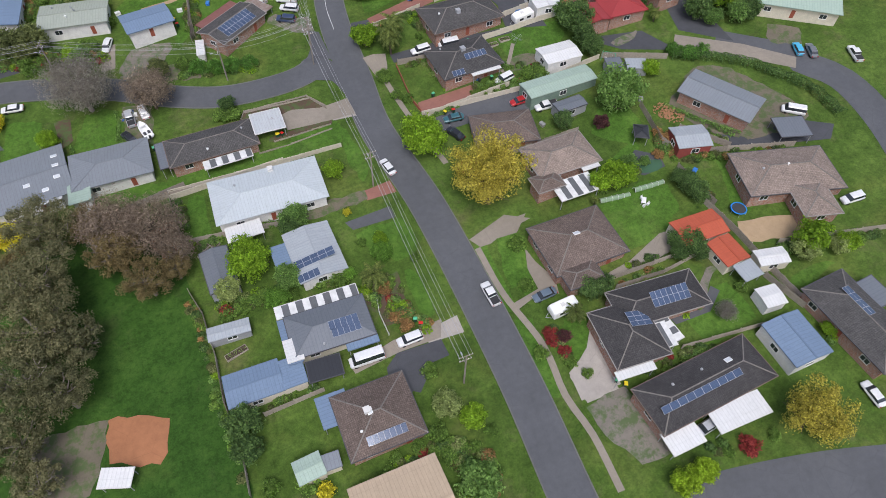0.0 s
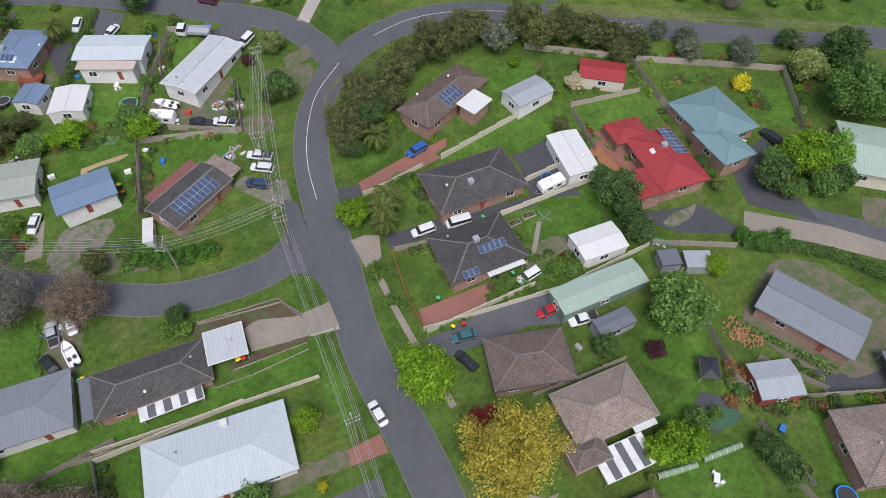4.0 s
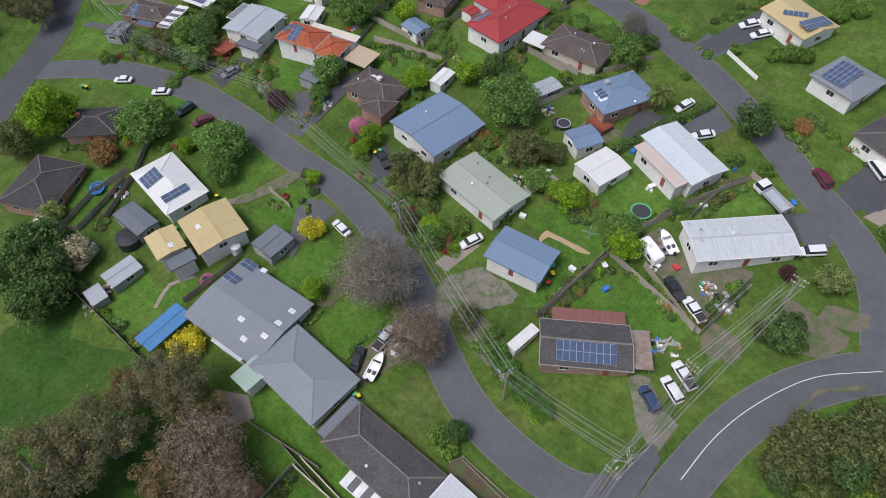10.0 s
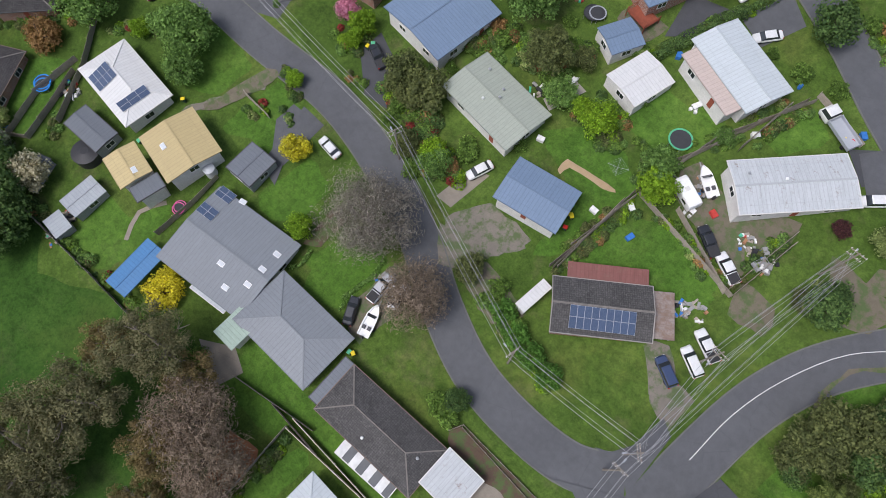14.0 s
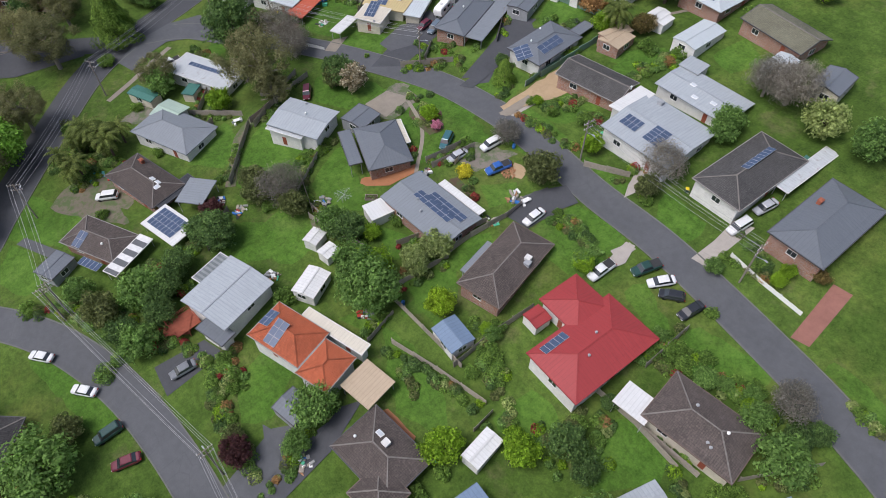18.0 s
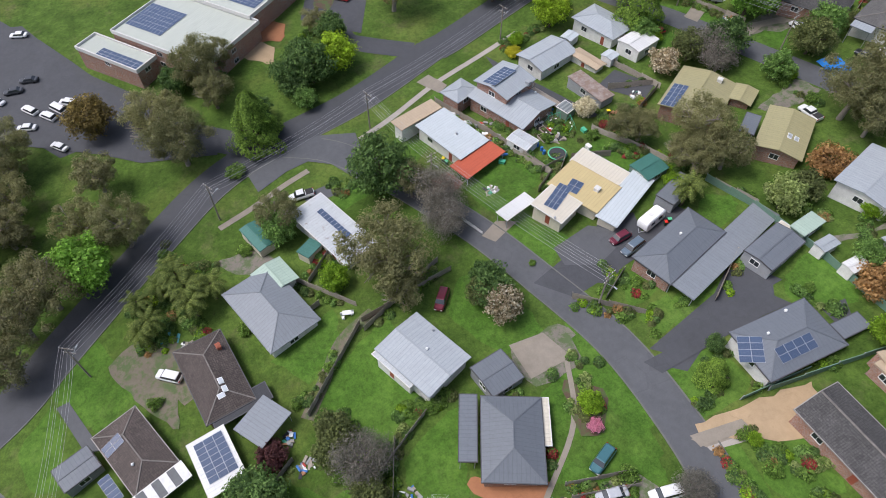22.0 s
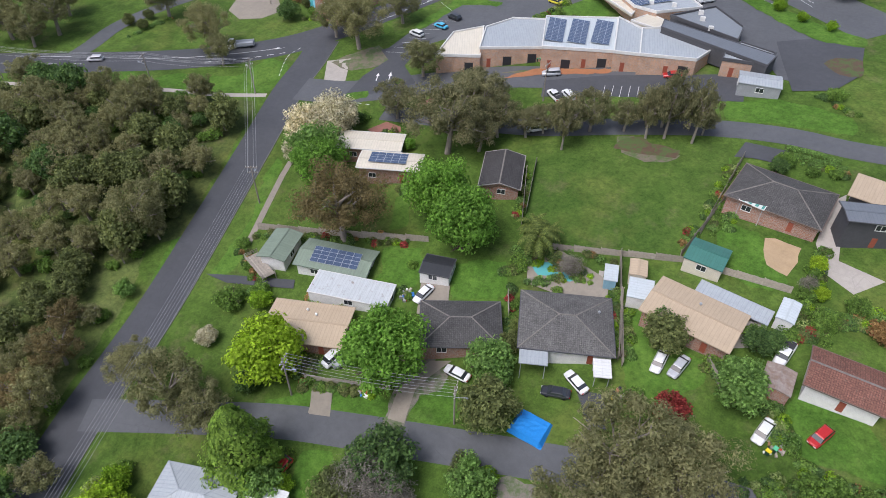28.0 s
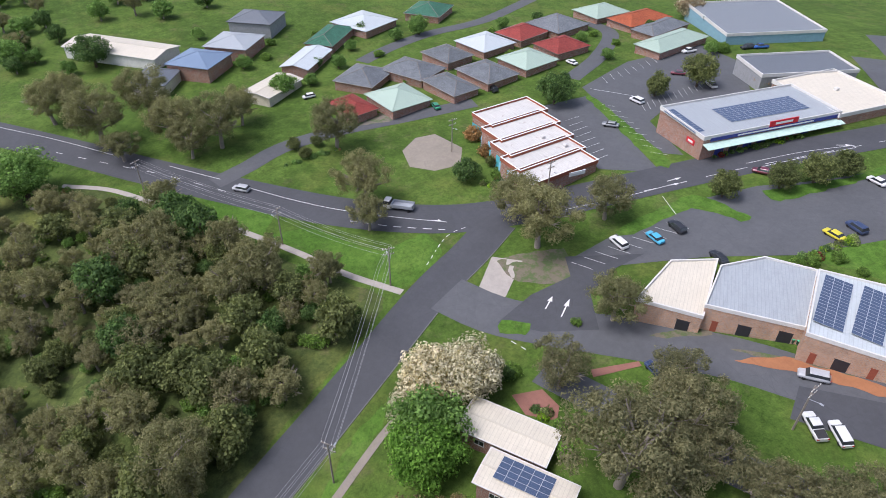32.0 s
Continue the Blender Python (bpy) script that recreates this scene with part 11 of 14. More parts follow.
garden(2, [(48.3, 153.7), (49.8, 144.5)])
garden(1.5, [(86.7, 141.2), (92.2, 139.3)])
garden(1.5, [(82.3, 132.3), (82.6, 121.5)])
garden(0.8, [(87, 126.2), (88.8, 120.8)])
garden(1, [(44.8, 118.4), (45.9, 107)])
garden(1, [(39, 101), (48.4, 101.2)])
garden(3, [(-46.3, 149.9), (-33.2, 149.8)])
garden(3, [(-38.1, 144.3), (-28.9, 143)])
garden(2.5, [(-56.6, 149.1), (-54.6, 156.6)])
garden(1.5, [(-54.5, 147.4), (-48.7, 147.3)])
garden(2, [(-41.9, 157.3), (-40.9, 161)])
garden(4, [(-36.5, 170.8), (-24.4, 171.5)])
garden(3, [(-39.2, 164.1), (-36, 171.4)])
garden(2.5, [(-18.3, 165.3), (-10.7, 170.5)])
garden(2, [(-49.7, 209.1), (-43.6, 209), (-30.3, 210.7)])
garden(2, [(-52, 191.9), (-45.3, 192.8)])
garden(2, [(-69.1, 188.7), (-55.4, 182.6)])
garden(2, [(-52.9, 185.2), (-45.4, 182.9)])
garden(2.5, [(-115.5, 144.6), (-117.2, 157.1)])
garden(3, [(-107.7, 138.8), (-110.5, 147.9)])
garden(2, [(-99.6, 158.6), (-89.6, 155.5)])
garden(2, [(-76, 155.5), (-70.5, 153.8)])
garden(1.2, [(-72, 147.9), (-73.5, 153.7)])
garden(2, [(-93, 125.7), (-86.3, 129.8)])
garden(2, [(-86.6, 108.3), (-83.5, 103.6)])
garden(1.5, [(-53.5, 234), (-44.8, 230.7)])
garden(1, [(-61.1, 133.6), (-56.4, 132.5)])
garden(1.5, [(-25.2, 220), (-13.1, 216)])
garden(2, [(-18, 180.9), (-14.9, 181.9)])
garden(2.5, [(-176.9, 158.7), (-151.1, 156.6)])
garden(3, [(-123.8, 154.6), (-113, 158.2)])
garden(3, [(-118.3, 145.1), (-105.3, 149.5)])
garden(1.5, [(-120.1, 217.9), (-111.6, 217.4)])
garden(1.5, [(-96.4, 205.9), (-91.1, 207.8)])
garden(2, [(-77.8, 214.7), (-68.5, 215.2)])
garden(2, [(-69.6, 189.7), (-61.4, 186.6)])
garden(2, [(-48.5, 208.9), (-40.7, 208.3)])
garden(1.6, [(-105.1, 236.8), (-97.1, 234.8)])
garden(1.5, [(-85.7, 235.9), (-74.4, 235.9)])
garden(1.5, [(-124.6, 192.8), (-124.3, 197.2)])
garden(1.5, [(-121.1, 186.7), (-108, 185.7)])
garden(2, [(-95.2, 261.7), (-89.1, 262.5)])
garden(2.5, [(-94.6, 152.2), (-94.9, 158.2)])
garden(1.5, [(-76.1, 229.3), (-69.2, 229.6)])
garden(1.5, [(-52.6, 228.6), (-43.5, 228.9)])
garden(2, [(-102.6, 229.8), (-86.6, 229.5)])
garden(3, [(-162.2, 150.3), (-168.3, 159.6), (-166.3, 167.1)])
garden(2.5, [(-153, 152.7), (-161.7, 157.7)])
garden(2, [(-159.9, 187.2), (-151.3, 186.1)])
garden(1.5, [(-133.8, 173.6), (-134.3, 177.6)])
garden(2, [(-117.9, 185.3), (-121.3, 189.3)])
garden(1.5, [(-124.4, 192.2), (-125, 198.3)])
garden(1.5, [(-121.8, 212.9), (-122.3, 217.1)])
garden(1.5, [(-116.6, 214.2), (-110.6, 215.8)])
garden(1.2, [(-138.1, 232.1), (-133.7, 231.9), (-126.4, 235.3)])
garden(1.2, [(-124.4, 234), (-125.4, 240.1)])
garden(2, [(-123.9, 162.4), (-119.3, 164.2)])
garden(2, [(-130.6, 133.1), (-124.3, 141.6)])
garden(2, [(-99.4, 236.1), (-89.3, 238.2)])
garden(2, [(-181, 191.8), (-174.2, 194.6)])
garden(2, [(-186.9, 229.6), (-175.3, 231.8)])
garden(2, [(-176, 240.2), (-167.9, 244.3)])
garden(1.5, [(-162.9, 248.1), (-157.9, 250.3)])
garden(1.5, [(-134.5, 232.5), (-129.5, 236.9)])
garden(1, [(-128.9, 235.7), (-121.7, 231.9)])
garden(2, [(-173.6, 252), (-167.8, 249.8)])
garden(2, [(-155.3, 256.1), (-148.4, 255.9)])
garden(2, [(-119.9, 256.9), (-112.8, 258.9)])
garden(2, [(-108.1, 251.8), (-104.8, 250.7)])
garden(3, [(-231.9, 198.1), (-232.3, 204.4)])
garden(2, [(-205.2, 243.3), (-199, 244.7)])
garden(2, [(-133.5, 268.2), (-129, 270.9)])
garden(3, [(-206.2, 243.1), (-207.5, 254)])
garden(1.8, [(-128.8, 312.6), (-110.3, 313.2)])
garden(2, [(-111.9, 322.1), (-105.5, 321)])
garden(2, [(-159.7, 288.6), (-154.5, 289.8)])
garden(2, [(-127.1, 277.6), (-123.1, 272.2)])
garden(2, [(-122.4, 272.6), (-117, 271.7)])
garden(1.5, [(-178.3, 232.7), (-172.9, 236)])
garden(2, [(-161.4, 251.5), (-156.7, 254.2)])
garden(1.5, [(-225.8, 295.9), (-219.9, 301)])
garden(2, [(-231.7, 306.7), (-222.1, 301.9)])
garden(2, [(-211.3, 303.8), (-203.2, 306.5)])
garden(1.5, [(-198.5, 314.2), (-193.3, 312.4)])
garden(3, [(-182.3, 330.1), (-172.6, 331.6)])
garden(2, [(-172.6, 331.6), (-166.5, 330.2)])
garden(2, [(-134.9, 340.4), (-123.5, 339.9)])
garden(3, [(-136.6, 337), (-129.7, 335.6)])
garden(1.5, [(-146.6, 376.5), (-135.3, 375.9)])
garden(1, [(-179.4, 323.9), (-173.7, 313)])
garden(3, [(-203.8, 291.7), (-198.6, 293.3)])
garden(3, [(-134.4, 319.7), (-130, 314.2)])
garden(2.5, [(-134.9, 305.9), (-123.8, 311.3)])
garden(1.5, [(-145.8, 401.7), (-136, 396.4)])
garden(1.6, [(-257.6, 435.2), (-249, 460.2)])
garden(2, [(-221.3, 411.3), (-217.9, 427.3)])
garden(2, [(-296.5, 397), (-280.1, 387)])
garden(1.5, [(-312.2, 403.6), (-296.5, 397)])
garden(2, [(-229.1, 350.3), (-223, 350.7)])
garden(1.5, [(-329, 352), (-326.7, 367.9)])
garden(2, [(-287.4, 385.9), (-281.1, 389.6)])
garden(2, [(-365.1, 292.8), (-353.6, 303)])
garden(2.5, [(-44.5, 148.7), (-31.6, 146.5), (-24.8, 145.4)])
garden(2, [(-9.5, 134), (-2.5, 134.4)])
garden(2, [(-5.9, 134.2), (7.6, 130.3)])
garden(3, [(-33, 168.5), (-22.1, 169.4)])
garden(2, [(-20.4, 167.1), (-9.5, 170.3)])
garden(1.5, [(-9.7, 165.2), (-5.5, 170)])
garden(2.5, [(-92.7, 152), (-75, 149.2)])
garden(3, [(-76.2, 157), (-77.4, 165.2)])
garden(2, [(-111.8, 111.4), (-100.2, 122.2)])
garden(2, [(-114.1, 149.2), (-91.9, 154.9)])
garden(1.5, [(-54.3, 137.5), (-61.8, 141)])
garden(2, [(-59.9, 152.2), (-52.4, 150.1)])
garden(2, [(26.3, 167.9), (32.4, 165)])
garden(1.2, [(2.5, 174.4), (9.8, 189.4)])
garden(1.5, [(10.4, 212.2), (24.8, 206.6)])
garden(3, [(-128.8, 138.9), (-117.5, 142.5)])
garden(3, [(-121.4, 150.8), (-111.1, 152.9)])
garden(2, [(-123, 156.1), (-119.3, 162)])
garden(2.5, [(-129.4, 180.2), (-114.9, 185)])
garden(2, [(-125.3, 188.6), (-124.8, 198.7)])
garden(1.5, [(-121.9, 217.5), (-120.7, 221.7)])
garden(2, [(-108.3, 187.2), (-97.7, 187.1)])
garden(2, [(-88.8, 186.2), (-87, 195.8)])
garden(1.2, [(-76.8, 215.5), (-67, 214.2)])
garden(2, [(-91, 237.6), (-86.9, 239.6)])
garden(2, [(-74.6, 232.4), (-72.5, 239)])
garden(2, [(-93.8, 254.9), (-87.2, 261.8)])
garden(2.5, [(-170.2, 157.4), (-150.2, 163.2)])
garden(1.5, [(-114.1, 236), (-113.4, 241.9)])
garden(2, [(-86.2, 256.9), (-85.3, 262.2)])
garden(3, [(-136.9, 331.8), (-124.1, 343.3)])
garden(2, [(-134.6, 354.5), (-133.9, 343.5)])
garden(2.5, [(-182.1, 325.5), (-174.8, 333.7)])
garden(2, [(-205.4, 293.5), (-199.5, 292.8)])
garden(2.5, [(-176.4, 306.5), (-172.6, 311)])
garden(3, [(-144.5, 323.2), (-133.6, 322.3)])
garden(1.5, [(-231.9, 310.2), (-226.7, 316.6)])
garden(1.5, [(-49.3, 205.9), (-42.9, 205.6)])
garden(2, [(-42.1, 208.5), (-30.7, 209.5)])
garden(2, [(-47.7, 189.7), (-41.2, 189.3)])
garden(1.2, [(-16.5, 233.5), (-17.7, 224.2)])
garden(1.2, [(-15.5, 228.7), (-12.4, 237.9)])
garden(1.5, [(-42.4, 168.2), (-35, 166.8)])
garden(1.5, [(46.3, 200), (49.3, 203.8)])
garden(1.5, [(56.6, 202), (64.3, 195.9)])
garden(1.2, [(70.4, 194.9), (78.3, 198.7)])
garden(1.5, [(42.9, 214.4), (37.8, 208.2)])
garden(2, [(49.9, 214), (60.8, 221.3)])
garden(1.5, [(9.9, 206), (15.9, 202)])
garden(1.2, [(-18.5, 76.6), (-17, 71), (-16.4, 61.3), (-16.7, 52.7), (-15.7, 44.2), (-16, 36.7)])
garden(1.5, [(-8.8, 49.8), (-0.7, 50.2)])
garden(1.8, [(-13.4, 86.2), (-8.8, 85.7)])
garden(1.2, [(59.7, 50.2), (67.4, 49.9)])
garden(1.8, [(88.7, 75.5), (94, 68.8)])
garden(1.5, [(-5.6, 87.5), (3.2, 86.2)])
garden(1.8, [(87.3, 42.5), (105.8, 37.6)])
garden(1.2, [(85.3, 132.4), (85, 126.3)])
garden(1.5, [(101.7, 144.5), (101.5, 133)])
garden(1.8, [(104.8, 144.6), (132.4, 129.6), (125.6, 114.3)])
garden(1.2, [(41, 117.3), (47.6, 116.4)])
garden(1.8, [(-2.7, 148.6), (-0.6, 160.1)])
garden(1.2, [(1, 162.7), (16.8, 159.4)])
garden(1.5, [(5.4, 180.9), (9.9, 189.6)])
garden(1.8, [(-77.1, 94.2), (-58.4, 94.9), (-40.7, 95.2)])
garden(1.5, [(-4.1, 146.6), (-3.7, 158.4)])
garden(1.8, [(7.2, 161.3), (15.9, 157.3)])
garden(1.2, [(17.5, 163.1), (18.8, 171)])
garden(1.5, [(-15.4, 86.9), (-15.9, 98.6)])
garden(1.5, [(2.2, 178.1), (6.8, 189)])
garden(1.8, [(-78.6, 177.1), (-69.7, 179.3), (-60.3, 181.1)])
garden(1.2, [(-49.4, 196.7), (-34.7, 197.1)])
garden(1.8, [(-33.6, 188.1), (-31.2, 193.4)])
garden(1.2, [(-57.6, 178.2), (-57.9, 181.9)])
garden(1.5, [(-148.5, 204), (-141.7, 191.2)])
garden(1.8, [(-110, 184), (-103.2, 184.3)])
garden(1.5, [(-92.6, 190.8), (-89.7, 199.5)])
garden(1.8, [(-83, 176.1), (-84.1, 181.1)])
garden(1.5, [(-49, 207.3), (-48.8, 212.6)])
garden(1.2, [(-122.9, 172.6), (-118.4, 166.6)])
garden(1.5, [(-141, 185), (-132.4, 177)])
garden(1.8, [(-146.3, 195.5), (-148.4, 205.1)])
garden(1.2, [(-159.2, 177.3), (-147.9, 187.4)])
garden(1.8, [(-100.2, 213.2), (-101.2, 216.7)])
garden(1.5, [(-192.9, 219.8), (-179.1, 226.1), (-161.1, 232.8)])
garden(1.8, [(-164.1, 232.9), (-165.1, 237.2)])
garden(1.5, [(-179.5, 260.6), (-177.6, 265.7)])
garden(1.8, [(-132.5, 222.8), (-125.6, 231.1)])
garden(1.2, [(-128.3, 252.3), (-122.9, 245.4)])
garden(1.5, [(-134.6, 232), (-132.1, 228.4)])
garden(1.5, [(-158, 231.5), (-164.7, 237.3)])
garden(1.8, [(-124.8, 288.9), (-124, 279.3)])
garden(1.2, [(-222.6, 317.8), (-206.4, 323.9)])
garden(1.8, [(-156.1, 345.7), (-153.7, 364.4)])
garden(1.2, [(-190.8, 351.3), (-187.2, 341.7)])
garden(1.5, [(-158.2, 325.8), (-155, 318.5)])
garden(1.8, [(-199.4, 289.2), (-186.9, 294.1)])
garden(1.5, [(-224.4, 314.8), (-202, 323.6)])
garden(1.8, [(-155.2, 358.5), (-154.9, 371.8)])
garden(1.2, [(-192.7, 351.5), (-186.5, 338.4)])
garden(1.5, [(-1.1, 160.2), (-2.3, 145.9)])
garden(1.2, [(7.6, 184.2), (6.8, 178.3)])
garden(1.5, [(19.6, 170.5), (17.8, 159.3)])
garden(1.8, [(85.9, 156.4), (101, 147)])
garden(1.2, [(101.6, 129.9), (101.9, 125.3)])
garden(1.8, [(83.3, 68.7), (103.5, 61.9)])
garden(1.2, [(82.2, 65.8), (83.3, 57.1)])
garden(1.5, [(-173.9, 262.2), (-169.2, 254.6)])
garden(1.8, [(-170.3, 230.6), (-161.5, 234.8), (-158.2, 230.4)])
garden(1.5, [(-170.1, 248), (-159.7, 254), (-154.8, 256.3)])
garden(1.8, [(-164, 333.2), (-158.1, 319.6)])
garden(1.2, [(-143, 261.5), (-138.7, 263.4)])
garden(1.5, [(-3, 144), (-0.8, 158.9)])
garden(1.2, [(-61.6, 131.6), (-57.3, 131.4)])
garden(1.5, [(-2.9, 162.5), (-2.1, 169.3), (3.3, 179.7)])
garden(1.8, [(-104.5, 207.8), (-102.9, 215.9)])
garden(1.2, [(-113.1, 183.9), (-121, 186.6)])
garden(1.8, [(-88.8, 199.9), (-87.4, 205.5)])
garden(1.2, [(-85.9, 184.1), (-84.1, 194.6)])
garden(1.5, [(-108.1, 238.3), (-108.3, 247.3)])
garden(1.8, [(-150.6, 180.9), (-148.3, 175.3)])
garden(1.5, [(-165, 190.1), (-157.3, 182.6)])
garden(1.8, [(-159.6, 329.2), (-155.9, 319)])
garden(1.2, [(-190.1, 302.5), (-185.8, 300.5)])
garden(1.5, [(-142.2, 322.5), (-140, 320.1)])
garden(1.5, [(68.2, 216.1), (74.5, 221.8)])
garden(1.8, [(63.4, 191.8), (68.8, 196.3), (71.2, 200.4)])
garden(1.8, [(-26.4, 201.3), (-22.3, 207.7)])
garden(2.2, [(12.3, 63.6), (15.1, 64.2), (18, 65.2)])
garden(1.6, [(18.3, 66.2), (18.8, 60.4), (18.7, 57.2)])
garden(1.8, [(52.2, 32.1), (57.9, 31.4), (63.7, 30.7)])
garden(1.2, [(56.2, 47.8), (65.5, 47.5)])
garden(2, [(105.2, 135.2), (110.7, 135.4), (116.4, 132.5)])
garden(2.4, [(121.2, 127.6), (121.2, 121.8)])
garden(1.6, [(59.9, 102.8), (69.3, 103)])
garden(1.6, [(-5.6, 167), (0.6, 165)])
garden(1.4, [(-43.5, 148.1), (-33, 147), (-27.6, 142)])
garden(1, [(-58, 136.1), (-51.2, 133.1)])
garden(1.6, [(39.7, 133), (47.6, 134.7)])
garden(1.2, [(0.3, 159), (5.4, 161.8)])
garden(2, [(-96.8, 238.2), (-93.9, 245.1)])
garden(2.2, [(-92.6, 249.7), (-90.6, 257), (-89.7, 264.1)])
garden(1.8, [(-50, 203.3), (-49.5, 208.6)])
garden(1.6, [(-72.9, 189.9), (-67.3, 189.8)])
garden(2, [(-87.3, 148.2), (-87.4, 153.4)])
garden(1.6, [(-75.9, 176.6), (-68.9, 175.6)])
garden(1.5, [(-89.7, 238.7), (-75.4, 235)])
garden(1.4, [(-94.5, 207.9), (-94.3, 212.1)])
garden(1.6, [(-77, 217), (-67.7, 215.5)])
garden(1.6, [(-118.7, 182.4), (-122, 190.1)])
garden(1.4, [(-123.1, 217), (-122.9, 219.8)])
garden(1.6, [(-163.3, 247.9), (-158.1, 249.9)])
garden(1.6, [(-127.4, 207.3), (-122, 207.3), (-108.3, 208)])
garden(1.4, [(-109, 229.8), (-108.7, 237.2)])
garden(1.6, [(-150.1, 252.4), (-155.8, 258.5)])
garden(1.4, [(-164.9, 202.2), (-157.6, 204.3)])
garden(1.6, [(-177.2, 325.3), (-167.1, 331.8)])
garden(1.4, [(-150, 352.2), (-152.8, 364.7)])
garden(1.6, [(-215.9, 337.8), (-210.5, 334.4)])
garden(1.4, [(-174.6, 301.8), (-166.6, 300.5)])
garden(1.4, [(-204.6, 289.6), (-198.6, 291.7)])
garden(1.6, [(-152.3, 347), (-153, 353.3), (-152.8, 359)])
garden(1.4, [(-179.9, 333.1), (-175.4, 335.4), (-170.8, 336.4), (-164.7, 335.7)])

woodland("dense grey-green eucalypt bushland beside the road", [(-358, 269.1), (-357.5, 287.5), (-345.2, 306.5), (-320.1, 322.7), (-293.5, 334), (-271.6, 344.1), (-263.3, 333), (-254.9, 314.2), (-247.9, 300.7), (-277, 263.8)], 105, ("gum", "gum", "gumdark", "olive", "gum", "gum", "gum"), 2.4, 5.2, 11, 0.6)
woodland("dense grey-green eucalypt bushland beside the road", [(-341.1, 318.4), (-273.1, 340.9), (-258.4, 316.5), (-254.7, 302), (-280.1, 299.9), (-297.1, 292)], 30, ("gum", "gum", "olive", "dark", "gum"), 3.0, 6.0, 5, 0.62)
woodland("scattered grey-green eucalypts along the road verge", [(-265.1, 291.3), (-261.2, 308.7), (-243.6, 282.7), (-235.9, 265), (-229.5, 254.4), (-235.9, 252.4), (-249.1, 269.1)], 9, ("gum", "gum", "gum", "olive"), 2.0, 3.8, 18, 0.7)
woodland("dense grey-green eucalypt bushland beside the road", [(-311.5, 285.3), (-283.6, 301.8), (-256.9, 270.8), (-259, 257.1), (-268.6, 255.2)], 9, ("gum", "gumdark", "olive"), 2.5, 5.0, 8, 0.8)
woodland("dense grey-green eucalypt bushland beside the road", [(-358, 269.1), (-357.5, 287.5), (-345.2, 306.5), (-320.1, 322.7), (-293.5, 334), (-271.6, 344.1), (-263.3, 333), (-254.9, 314.2), (-247.9, 300.7), (-277, 263.8)], 130, ("shrub", "dark", "olive", "green", "shrub"), 1.0, 2.2, 21, 0.7)
woodland("dense grey-green eucalypt bushland beside the road", [(-260.9, 270.3), (-247.6, 273.8), (-235.3, 267.3), (-229.5, 258.6), (-230.1, 248.4), (-261.4, 263.8)], 10, ("gum", "gum", "olive"), 3.0, 5.5, 9, 0.6)
woodland("dense grey-green eucalypt bushland beside the road", [(-225.2, 532), (-191.4, 510.7), (-160.5, 478.4), (-169.6, 551), (-209.9, 598.5)], 18, ("gum", "gumdark", "olive"), 3.0, 5.5, 13, 0.6)
woodland("dense grey-green eucalypt bushland beside the road", [(-522.8, 311.7), (-473.1, 392), (-454.9, 368.5), (-475.2, 334.6), (-444, 310.6), (-436.5, 298.8)], 16, ("gum", "green", "dark"), 3.0, 5.5, 14, 0.9)
woodland("dense grey-green eucalypt bushland beside the road", [(-221.5, 109.6), (-207.4, 136.1), (-193.4, 153.8), (-181.4, 145.9), (-172.1, 135.6), (-160.8, 124.5), (-162.6, 114.6)], 16, ("gum", "gumdark", "olive"), 3.0, 5.5, 15, 0.75)

# ---- vehicles ----
def paint(name, col):
    m = Nodes(name)
    dust = m.ramp(m.noise(m.coord("Object"), 2.2, 4), [(0.35, shade(col, 0.86)), (0.7, col)])
    m.out(dust, 0.28, 0.1, 0.5)
    m.b.inputs["Coat Weight"].default_value = 0.4


for nm, col in (("white", (0.72, 0.72, 0.71)), ("silver", (0.42, 0.43, 0.45)), ("grey", (0.17, 0.18, 0.19)), ("dark", (0.025, 0.027, 0.032)),
                ("red", (0.42, 0.02, 0.02)), ("maroon", (0.13, 0.015, 0.03)), ("blue", (0.03, 0.11, 0.38)), ("navy", (0.035, 0.055, 0.12)),
                ("greyblue", (0.12, 0.16, 0.20)), ("teal", (0.04, 0.13, 0.15)), ("cyan", (0.08, 0.42, 0.62)), ("darkgreen", (0.02, 0.06, 0.05)),
                ("green", (0.03, 0.25, 0.13)), ("yellow", (0.62, 0.55, 0.03)), ("orange", (0.55, 0.18, 0.03))):
    paint("car_" + nm, col)
mat_plain("rubber", (0.02, 0.02, 0.021), 0.8, 0.2)
mat_plain("lamp_clear", (0.6, 0.62, 0.62), 0.2, 0.05)
mat_plain("lamp_red", (0.35, 0.01, 0.01), 0.25, 0.05)
mat_plain("tray_black", (0.035, 0.035, 0.037), 0.8, 0.2)


def loft(sections, close=True):
    """Skin over rings of equal length; each ring is a list of points."""
    n = len(sections[0])
    v = [p for s in sections for p in s]
    f = []
    for i in range(len(sections) - 1):
        for k in range(n):
            j = (k + 1) % n
            f.append((i * n + k, i * n + j, (i + 1) * n + j, (i + 1) * n + k))
    if close:
        f.append(tuple(range(n - 1, -1, -1)))
        f.append(tuple((len(sections) - 1) * n + k for k in range(n)))
    return v, f


def ring(x, half, z0, z1, bulge=0.06):
    """A rounded cross-section of a body at x."""
    m = (z0 + z1) / 2
    c = min(0.12, (z1 - z0) * 0.3)
    return [(x, -half + c * 0.6, z0), (x, -half, z0 + c), (x, -half - bulge, m), (x, -half + c * 0.3, z1 - c), (x, -half + c * 1.6, z1),
            (x, half - c * 1.6, z1), (x, half - c * 0.3, z1 - c), (x, half + bulge, m), (x, half, z0 + c), (x, half - c * 0.6, z0)]


